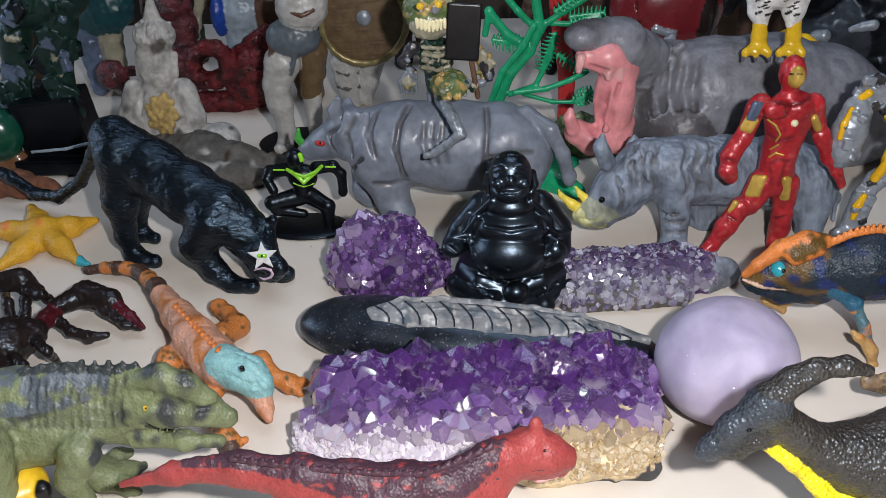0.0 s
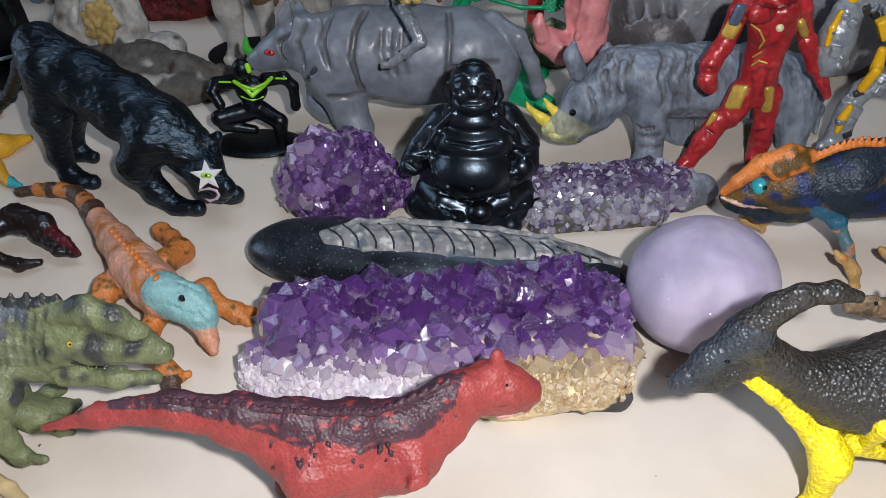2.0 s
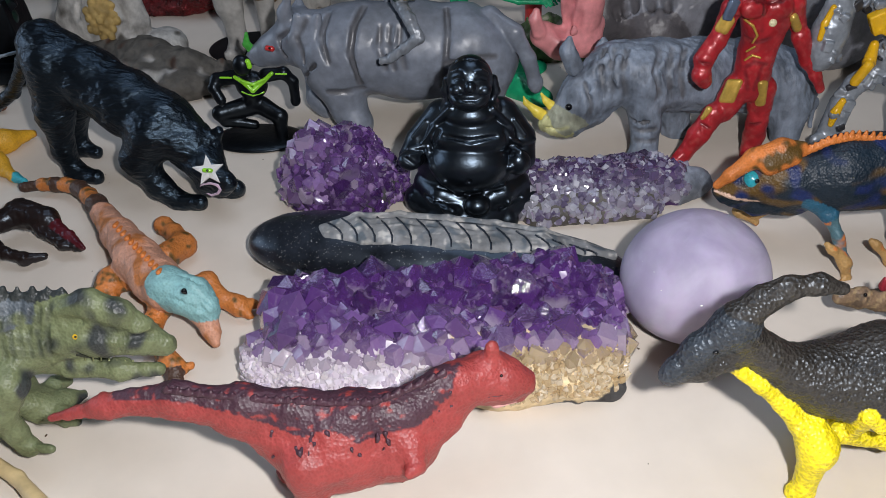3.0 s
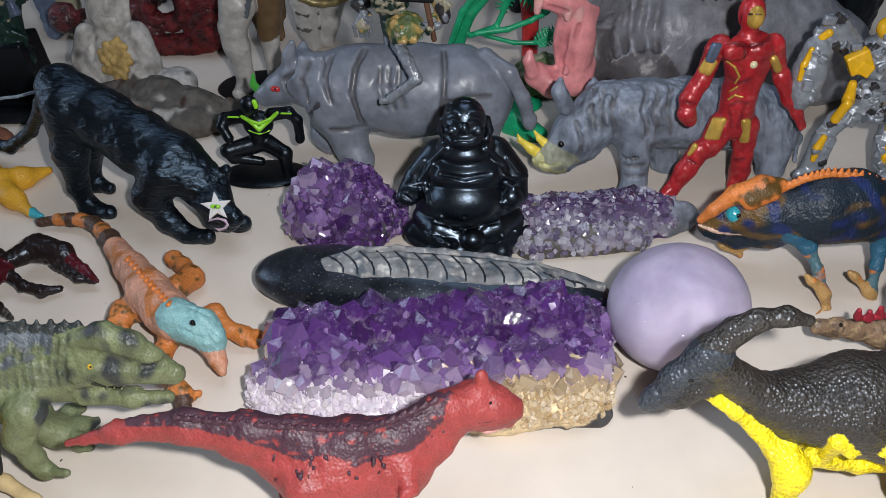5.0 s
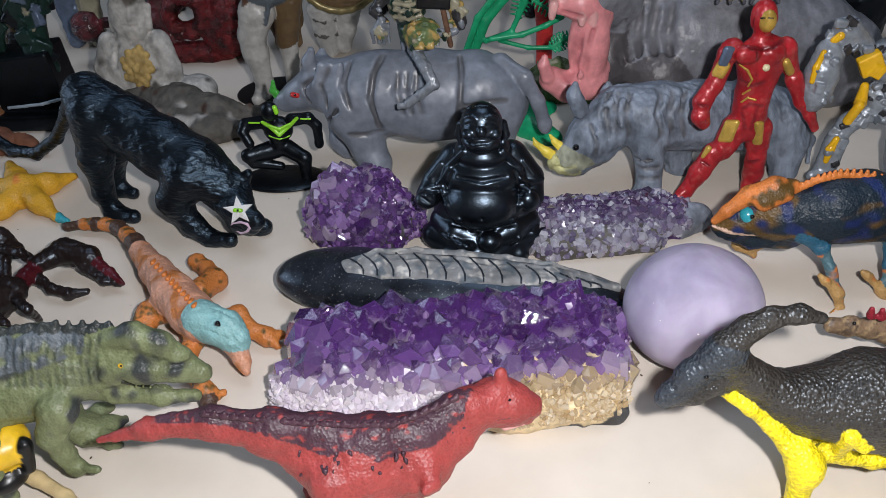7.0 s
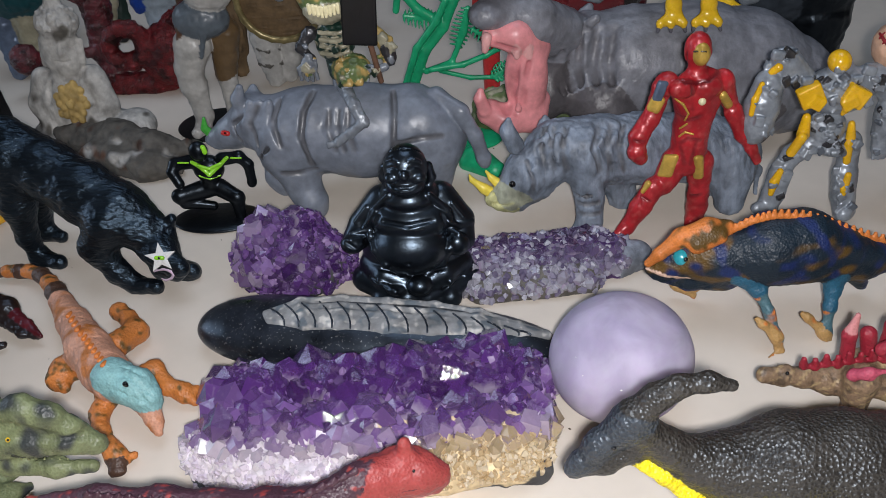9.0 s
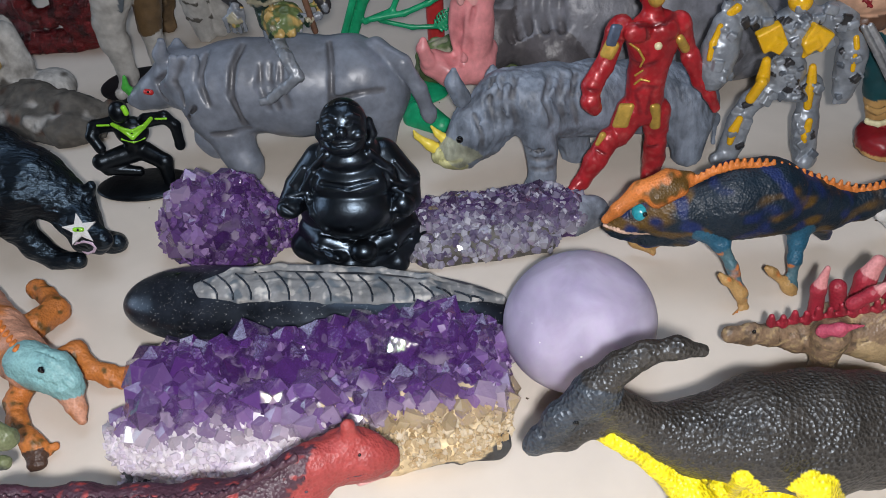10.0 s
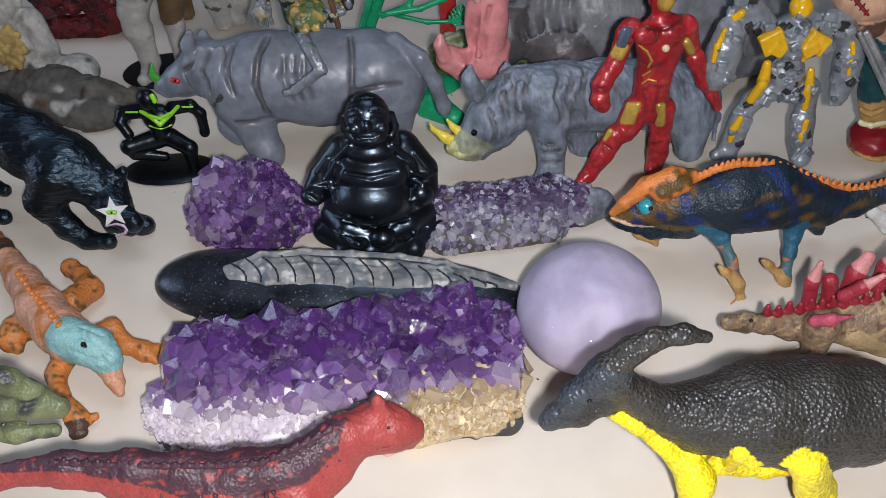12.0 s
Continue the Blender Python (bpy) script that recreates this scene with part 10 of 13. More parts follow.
    b.limb(55.0, -10.3, 16.7, 52.3, -10.4, 17.5, 0.4, 0.4, "slateblack", melt=0.3)
    piece("rib", b.skin("rib", polished_slate, False), ob)
    return ob


fossil_stone()


def stone_base():
    b = Figure(0.9, 4)
    b.limb(-39.0, 14.3, 8.0, -9.1, 3.4, 10.0, 8.7, 11.1, "stone")
    b.limb(-9.1, 3.4, 10.0, 13.1, -8.7, 9.0, 11.1, 10.2, "stone")
    b.limb(13.1, -8.7, 9.0, 28.5, -7.3, 7.0, 10.2, 5.8, "stone")
    b.limb(28.5, -7.3, 7.0, 32.8, 3.3, 5.0, 5.8, 2.6, "stone")
    b.limb(-19.9, -6.8, 7.0, 12.5, -22.5, 6.0, 8.3, 8.1, "stone")
    b.limb(12.5, -22.5, 6.0, 27.7, -20.9, 5.0, 8.1, 4.4, "stone")
    b.limb(-56.0, 25.3, 8.0, -39.0, 14.3, 8.0, 6.8, 8.7, "stone")
    b.rough(1.2, 14, 3)
    b.rough(0.6, 5, 5)
    b.mottle("stone", "umber", 16, 0.2)
    b.mottle("stone", "marble", 24, 0.05, 9)
    ob = thing("driftwood_stone", b.skin("driftwood_stone", stone_paint), (-0.1227, 0.1059, 0.0000), (0.992, 0.872, 1.017), "weathered grey and brown stone lying flat", "stone")
    return ob


stone_base()


def white_buddha():
    b = Figure(0.7, 1.6)
    b.ball(0.3, 0.0, 49.3, 11.5, 10.5, 15.5, "marble", turn=0)
    b.ball(2.4, -0.0, 63.6, 12.3, 11.0, 8.6, "marble", turn=0)
    b.limb(3.3, 0.0, 71.9, 4.1, 0.0, 79.4, 5.3, 2.6, "marble")
    b.limb(-2.3, -0.0, 39.6, -3.0, -0.0, 32.5, 6.8, 8.2, "marble")
    b.limb(-9.2, -1.0, 54.6, -10.7, -2.0, 43.9, 1.7, 2.0, "marble")
    b.limb(12.7, -1.0, 54.2, 10.8, -2.0, 44.2, 1.7, 2.0, "marble")
    b.ball(-4.0, 0.0, 19.9, 20.1, 14.0, 20.8, "marble", turn=0)
    b.limb(-16.0, 0.0, 34.5, -21.3, -2.0, 22.8, 6.8, 6.9, "marble")
    b.limb(-21.3, -2.0, 22.8, -16.1, -8.0, 13.3, 6.9, 5.5, "marble")
    b.limb(13.2, 0.0, 33.9, 16.5, -2.0, 20.2, 7.5, 7.6, "marble")
    b.limb(16.5, -2.0, 20.2, 9.9, -8.0, 12.8, 7.6, 5.5, "marble")
    b.ball(4.7, -2.0, 6.8, 36.4, 20.0, 9.8, "marble", turn=0, melt=3)
    b.ball(30.8, -4.0, 8.6, 12.5, 16.0, 8.3, "marble", turn=0)
    b.limb(-4.5, -7.5, 57.9, -0.1, -9.4, 59.7, 0.8, 0.8, "marble", melt=0.8)
    b.limb(-0.1, -9.4, 59.7, 2.6, -8.7, 58.1, 0.8, 0.8, "marble", melt=0.8)
    b.limb(6.2, -7.5, 57.7, 9.3, -6.2, 58.6, 0.8, 0.8, "marble", melt=0.8)
    b.limb(9.3, -6.2, 58.6, 10.7, -1.3, 55.7, 0.8, 0.8, "marble", melt=0.8)
    b.limb(4.2, -8.3, 56.6, 3.3, -9.9, 51.0, 1.2, 1.7, "marble", melt=1)
    b.limb(-1.7, -10.3, 47.2, 2.7, -10.0, 46.0, 0.7, 0.8, "marble", melt=0.6, cut=True)
    b.limb(2.7, -10.0, 46.0, 6.4, -8.7, 46.5, 0.8, 0.7, "marble", melt=0.6, cut=True)
    b.limb(-5.1, -8.5, 54.8, -1.8, -9.8, 54.2, 0.7, 0.8, "marble", melt=0.6, cut=True)
    b.limb(-1.8, -9.8, 54.2, 1.4, -9.7, 55.1, 0.8, 0.7, "marble", melt=0.6, cut=True)
    b.limb(6.7, -8.0, 54.4, 9.0, -6.4, 52.9, 0.7, 0.8, "marble", melt=0.6, cut=True)
    b.limb(9.0, -6.4, 52.9, 11.0, -3.3, 52.9, 0.8, 0.7, "marble", melt=0.6, cut=True)
    b.limb(8.1, -6.1, 34.4, 10.6, -9.0, 24.8, 1.4, 1.4, "marble", melt=1)
    b.limb(10.6, -9.0, 24.8, 3.4, -13.4, 15.8, 1.4, 1.4, "marble", melt=1)
    b.limb(-9.3, -8.4, 35.6, -12.1, -12.1, 26.4, 1.3, 1.4, "marble", melt=1, cut=True)
    b.rough(0.25, 3, 3)
    b.mottle("marble", "stone", 20, 0.1)
    b.limb(8.7, -9.1, 65.0, 8.7, -9.1, 65.0, 1.3, 1.3, "marble", melt=0.5)
    b.limb(11.2, -7.2, 62.1, 11.2, -7.2, 62.1, 1.3, 1.3, "marble", melt=0.5)
    b.limb(10.4, -8.2, 62.7, 10.4, -8.2, 62.7, 1.3, 1.3, "marble", melt=0.5)
    b.limb(-3.7, -7.6, 67.9, -3.7, -7.6, 67.9, 1.3, 1.3, "marble", melt=0.5)
    b.limb(13.8, -3.7, 64.4, 13.8, -3.7, 64.4, 1.3, 1.3, "marble", melt=0.5)
    b.limb(11.8, 2.7, 68.7, 11.8, 2.7, 68.7, 1.3, 1.3, "marble", melt=0.5)
    b.limb(5.6, -6.6, 69.9, 5.6, -6.6, 69.9, 1.3, 1.3, "marble", melt=0.5)
    b.limb(7.3, -8.9, 66.9, 7.3, -8.9, 66.9, 1.3, 1.3, "marble", melt=0.5)
    b.limb(-4.9, -4.0, 69.7, -4.9, -4.0, 69.7, 1.3, 1.3, "marble", melt=0.5)
    b.limb(1.7, -10.8, 63.7, 1.7, -10.8, 63.7, 1.3, 1.3, "marble", melt=0.5)
    b.limb(10.6, -2.4, 69.6, 10.6, -2.4, 69.6, 1.3, 1.3, "marble", melt=0.5)
    b.limb(11.5, -3.0, 70.0, 11.5, -3.0, 70.0, 1.3, 1.3, "marble", melt=0.5)
    b.limb(8.1, -4.0, 70.5, 8.1, -4.0, 70.5, 1.3, 1.3, "marble", melt=0.5)
    b.limb(-4.8, -8.9, 63.8, -4.8, -8.9, 63.8, 1.3, 1.3, "marble", melt=0.5)
    b.limb(0.2, -6.4, 70.3, 0.2, -6.4, 70.3, 1.3, 1.3, "marble", melt=0.5)
    b.limb(13.8, -2.8, 61.6, 13.8, -2.8, 61.6, 1.3, 1.3, "marble", melt=0.5)
    b.limb(2.2, -11.8, 63.5, 2.2, -11.8, 63.5, 1.3, 1.3, "marble", melt=0.5)
    b.limb(7.3, -9.8, 66.0, 7.3, -9.8, 66.0, 1.3, 1.3, "marble", melt=0.5)
    b.limb(0.0, -10.7, 63.4, 0.0, -10.7, 63.4, 1.3, 1.3, "marble", melt=0.5)
    b.limb(9.6, -9.1, 62.5, 9.6, -9.1, 62.5, 1.3, 1.3, "marble", melt=0.5)
    b.limb(12.8, -1.8, 67.8, 12.8, -1.8, 67.8, 1.3, 1.3, "marble", melt=0.5)
    b.limb(3.3, -6.0, 70.7, 3.3, -6.0, 70.7, 1.3, 1.3, "marble", melt=0.5)
    b.limb(-2.0, -3.4, 71.2, -2.0, -3.4, 71.2, 1.3, 1.3, "marble", melt=0.5)
    b.limb(2.5, -9.9, 66.9, 2.5, -9.9, 66.9, 1.3, 1.3, "marble", melt=0.5)
    b.limb(-4.4, -8.6, 65.9, -4.4, -8.6, 65.9, 1.3, 1.3, "marble", melt=0.5)
    b.limb(3.1, -7.7, 69.6, 3.1, -7.7, 69.6, 1.3, 1.3, "marble", melt=0.5)
    b.limb(12.0, -5.2, 66.8, 12.0, -5.2, 66.8, 1.3, 1.3, "marble", melt=0.5)
    b.limb(2.9, -9.4, 68.2, 2.9, -9.4, 68.2, 1.3, 1.3, "marble", melt=0.5)
    b.limb(9.2, -1.7, 70.6, 9.2, -1.7, 70.6, 1.3, 1.3, "marble", melt=0.5)
    b.limb(10.9, -8.6, 63.7, 10.9, -8.6, 63.7, 1.3, 1.3, "marble", melt=0.5)
    b.limb(-4.0, -9.4, 64.9, -4.0, -9.4, 64.9, 1.3, 1.3, "marble", melt=0.5)
    b.limb(3.9, -9.9, 67.2, 3.9, -9.9, 67.2, 1.3, 1.3, "marble", melt=0.5)
    b.limb(-0.1, -11.8, 63.6, -0.1, -11.8, 63.6, 1.3, 1.3, "marble", melt=0.5)
    b.limb(0.2, -10.4, 65.4, 0.2, -10.4, 65.4, 1.3, 1.3, "marble", melt=0.5)
    b.limb(13.1, -4.3, 61.2, 13.1, -4.3, 61.2, 1.3, 1.3, "marble", melt=0.5)
    b.limb(3.6, -8.8, 69.4, 3.6, -8.8, 69.4, 1.3, 1.3, "marble", melt=0.5)
    b.limb(7.1, -10.6, 65.1, 7.1, -10.6, 65.1, 1.3, 1.3, "marble", melt=0.5)
    b.limb(-1.8, -9.9, 65.4, -1.8, -9.9, 65.4, 1.3, 1.3, "marble", melt=0.5)
    b.limb(2.0, -13.4, 26.6, 2.0, -13.4, 26.6, 2.2, 2.2, "ochre", melt=0.5)
    b.limb(1.4, -16.0, 26.2, 1.4, -16.0, 26.2, 2.2, 2.2, "ochre", melt=0.5)
    b.limb(2.5, -12.5, 29.3, 2.5, -12.5, 29.3, 2.2, 2.2, "ochre", melt=0.5)
    b.limb(3.4, -13.6, 23.7, 3.4, -13.6, 23.7, 2.2, 2.2, "ochre", melt=0.5)
    b.limb(-1.2, -13.7, 27.5, -1.2, -13.7, 27.5, 2.2, 2.2, "ochre", melt=0.5)
    b.limb(5.2, -11.9, 28.5, 5.2, -11.9, 28.5, 2.2, 2.2, "ochre", melt=0.5)
    b.limb(0.3, -14.4, 22.0, 0.3, -14.4, 22.0, 2.2, 2.2, "ochre", melt=0.5)
    b.limb(0.4, -12.2, 31.2, 0.4, -12.2, 31.2, 2.2, 2.2, "ochre", melt=0.5)
    b.limb(6.0, -12.7, 24.2, 6.0, -12.7, 24.2, 2.2, 2.2, "ochre", melt=0.5)
    b.limb(-3.0, -14.4, 24.6, -3.0, -14.4, 24.6, 2.2, 2.2, "ochre", melt=0.5)
    b.limb(4.6, -10.8, 31.7, 4.6, -10.8, 31.7, 2.2, 2.2, "ochre", melt=0.5)
    b.limb(2.7, -14.0, 20.0, 2.7, -14.0, 20.0, 2.2, 2.2, "ochre", melt=0.5)
    b.limb(-2.7, -13.0, 30.2, -2.7, -13.0, 30.2, 2.2, 2.2, "ochre", melt=0.5)
    b.limb(7.7, -11.2, 27.3, 7.7, -11.2, 27.3, 2.2, 2.2, "ochre", melt=0.5)
    b.limb(-2.6, -14.7, 20.7, -2.6, -14.7, 20.7, 2.2, 2.2, "ochre", melt=0.5)
    b.limb(1.7, -10.6, 33.7, 1.7, -10.6, 33.7, 2.2, 2.2, "ochre", melt=0.5)
    b.limb(6.3, -13.3, 21.0, 6.3, -13.3, 21.0, 2.2, 2.2, "ochre", melt=0.5)
    b.limb(-5.1, -14.0, 26.6, -5.1, -14.0, 26.6, 2.2, 2.2, "ochre", melt=0.5)
    b.limb(7.1, -9.7, 31.5, 7.1, -9.7, 31.5, 2.2, 2.2, "ochre", melt=0.5)
    b.limb(0.2, -14.3, 17.7, 0.2, -14.3, 17.7, 2.2, 2.2, "ochre", melt=0.5)
    b.limb(-2.3, -11.5, 33.3, -2.3, -11.5, 33.3, 2.2, 2.2, "ochre", melt=0.5)
    b.limb(9.1, -11.6, 24.5, 9.1, -11.6, 24.5, 2.2, 2.2, "ochre", melt=0.5)
    b.limb(-5.4, -14.6, 21.5, -5.4, -14.6, 21.5, 2.2, 2.2, "ochre", melt=0.5)
    b.limb(4.1, -9.0, 34.8, 4.1, -9.0, 34.8, 2.2, 2.2, "ochre", melt=0.5)
    b.limb(5.0, -14.7, 17.9, 5.0, -14.7, 17.9, 2.2, 2.2, "ochre", melt=0.5)
    b.limb(-5.9, -13.0, 29.8, -5.9, -13.0, 29.8, 2.2, 2.2, "ochre", melt=0.5)
    ob = thing("buddha_statue", b.skin("buddha_statue", stone_paint), (-0.1574, 0.1297, 0.0000), (0.951, 0.848, 1.123), "pale grey stone seated buddha statuette holding a gold ornament", "statue")
    return ob


white_buddha()


def demon_figure():
    b = Figure(1.0, 2.5)
    b.ball(11.0, 0.0, 23.6, 19.6, 16.0, 21.1, "glitter", turn=0)
    b.limb(-30.2, 0.0, 4.7, -3.1, 0.0, 4.9, 7.7, 8.4, "glitter")
    b.limb(-3.1, 0.0, 4.9, 16.8, 0.0, 9.7, 8.4, 6.1, "glitter")
    b.limb(-30.4, 6.0, 56.9, -31.9, 6.0, 26.4, 9.6, 8.4, "maroon")
    b.limb(-31.9, 6.0, 26.4, -27.7, 4.0, 3.1, 8.4, 7.0, "maroon")
    b.ball(-35.8, 6.0, 68.0, 13.2, 12.0, 11.0, "maroon", turn=0)
    b.limb(17.3, 0.0, 42.6, 25.9, 0.0, 51.7, 8.2, 5.1, "glitter")
    b.limb(-1.6, -8.0, 33.4, -4.8, -8.0, 26.7, 5.2, 5.2, "glitter")
    b.limb(-4.8, -8.0, 26.7, -11.0, -8.0, 22.7, 5.2, 5.2, "glitter")
    b.limb(-11.0, -8.0, 22.7, -18.0, -8.0, 22.8, 5.2, 5.2, "glitter")
    b.limb(-18.0, -8.0, 22.8, -22.9, -8.0, 27.1, 5.2, 5.2, "glitter")
    b.limb(-22.9, -8.0, 27.1, -23.9, -8.0, 33.9, 5.2, 5.2, "glitter")
    b.limb(-23.9, -8.0, 33.9, -20.6, -8.0, 40.4, 5.2, 5.1, "glitter")
    b.limb(-20.6, -8.0, 40.4, -14.4, -8.0, 44.4, 5.1, 5.1, "glitter")
    b.limb(-14.4, -8.0, 44.4, -7.6, -8.0, 44.2, 5.1, 5.1, "glitter")
    b.limb(-7.6, -8.0, 44.2, -2.7, -8.0, 40.1, 5.1, 5.1, "glitter")
    b.limb(-2.7, -8.0, 40.1, -1.6, -8.0, 33.4, 5.1, 5.2, "glitter")
    b.limb(-32.7, 2.0, 27.0, -60.7, -4.0, 29.5, 3.8, 3.0, "maroon")
    b.limb(-60.7, -4.0, 29.5, -67.6, -6.0, 29.6, 3.0, 3.7, "maroon")
    b.ball(-80.5, -6.0, 27.5, 9.7, 9.7, 9.7, "maroon", turn=0)
    b.limb(-72.6, -6.0, 23.5, -73.6, -8.0, 10.5, 3.0, 2.6, "maroon")
    b.limb(-73.6, -8.0, 10.5, -74.6, -8.0, -1.5, 2.6, 3.4, "maroon")
    b.rough(0.9, 6, 3)
    b.rough(0.5, 3, 4)
    ob = thing("monster_figurine", b.skin("monster_figurine", glitter_paint), (-0.1320, 0.1914, 0.0000), (0.961, 0.817, 0.983), "dark red glittering monster figurine with a ring tail", "figurine")
    return ob


demon_figure()


def caped_figure():
    b = Figure(1.2, 3)
    b.limb(8.7, 0.0, 35.3, 8.7, 0.0, 5.8, 10.5, 7.3, "paleblue")
    b.limb(24.9, 0.0, 34.9, 24.9, 0.0, 5.8, 9.7, 7.3, "leather")
    b.ball(11.0, 0.0, 51.3, 16.0, 14.0, 16.0, "paleblue", turn=0)
    b.ball(-2.2, -8.0, 51.7, 5.5, 8.0, 14.2, "blue", turn=0)
    b.ball(31.0, 0.0, 50.9, 10.4, 12.0, 15.9, "leather", turn=0)
    b.ball(19.4, 0.0, 82.0, 14.0, 14.0, 19.4, "paleblue", turn=0)
    b.limb(-25.1, -10.0, 24.6, -18.5, -10.0, 46.7, 3.2, 3.2, "bone")
    b.limb(-18.5, -10.0, 46.7, -8.8, -10.0, 73.5, 3.2, 3.9, "bone")
    b.rough(0.8, 8, 3)
    ob = thing("action_figure", b.skin("action_figure", satin), (-0.1451, 0.2346, 0.0000), (0.946, 0.790, 0.966), "far blue, white and brown painted action figure", "action figure")
    return ob


caped_figure()


def warrior_figure():
    b = Figure(0.8, 2)
    b.limb(3.9, 0.0, 53.4, -1.0, 0.0, 40.0, 10.4, 7.9, "marble")
    b.limb(-1.0, 0.0, 40.0, -0.9, -0.0, 32.4, 7.9, 7.3, "marble")
    b.limb(-0.9, -0.0, 32.4, -0.5, 0.0, 30.3, 8.0, 8.0, "marble", melt=0.5)
    b.limb(-0.1, 0.0, 27.8, 1.4, 0.0, 11.7, 6.7, 5.1, "marble")
    b.limb(1.4, 0.0, 11.7, -1.2, 0.0, 1.5, 5.1, 4.5, "marble")
    b.limb(-0.6, -2.0, 3.5, -3.0, -8.0, 3.5, 4.8, 3.4, "marble")
    b.limb(21.1, 8.0, 57.2, 17.0, 8.0, 33.3, 8.5, 6.1, "bark")
    b.limb(17.4, 8.0, 36.8, 17.4, 8.0, 3.2, 6.0, 4.0, "marble")
    b.ball(12.1, 0.0, 68.0, 15.4, 12.0, 10.9, "slate", turn=0)
    b.ball(18.8, 0.0, 85.3, 14.5, 14.0, 13.8, "marble", turn=0)
    b.limb(13.2, 0.0, 91.6, 13.0, 0.0, 103.8, 6.2, 5.5, "slate")
    b.ball(21.1, 0.0, 106.6, 9.2, 11.0, 10.4, "marble", turn=0)
    b.limb(1.2, -6.0, 66.7, -2.0, -6.0, 52.1, 1.9, 1.3, "leather")
    b.limb(15.1, -10.0, 66.0, 9.7, -8.0, 49.2, 1.9, 1.0, "slate")
    b.limb(13.0, -12.0, 86.0, 20.9, -15.0, 83.5, 0.9, 1.2, "leather", melt=0.3)
    b.limb(20.9, -15.0, 83.5, 26.9, -12.0, 85.7, 1.2, 0.9, "leather", melt=0.3)
    b.rough(0.4, 6, 3)
    ob = thing("action_figure", b.skin("action_figure", satin), (-0.0908, 0.1319, 0.0000), (0.981, 0.854, 1.006), "white-legged warrior action figure with dark kilt", "action figure")
    return ob


warrior_figure()


def round_base():
    b = Figure(0.8, 1)
    b.ball(0, 0, 0.6, 27, 24, 2.4, "black")
    ob = thing("figure_stand", b.skin("figure_stand", matte), (-0.0828, 0.1406, 0.0000), (0.977, 0.848, 1.002), "flat black plastic stand under a figure", "stand")
    return ob


round_base()


def fur_cloak():
    b = Figure(1.0, 3)
    b.limb(18.6, -0.0, 44.0, 15.6, -0.0, 22.6, 12.9, 11.6, "bark")
    b.limb(15.6, -0.0, 22.6, 13.6, -0.0, 14.6, 11.6, 8.6, "bark")
    b.limb(12.3, -0.0, 20.7, 12.3, -0.0, 4.3, 6.2, 5.4, "bark")
    b.limb(20.1, -0.0, 20.5, 20.1, -0.0, 4.3, 6.2, 5.4, "bark")
    b.ball(20.2, -0.0, 66.5, 13.4, 14.0, 18.6, "bark", turn=0)
    b.rough(1.0, 6, 3, (1, 1, 0.4))
    ob = thing("action_figure", b.skin("action_figure", stone_paint), (-0.1033, 0.2069, 0.0000), (0.954, 0.807, 0.976), "brown fur-clad action figure half hidden behind others", "action figure")
    return ob


fur_cloak()


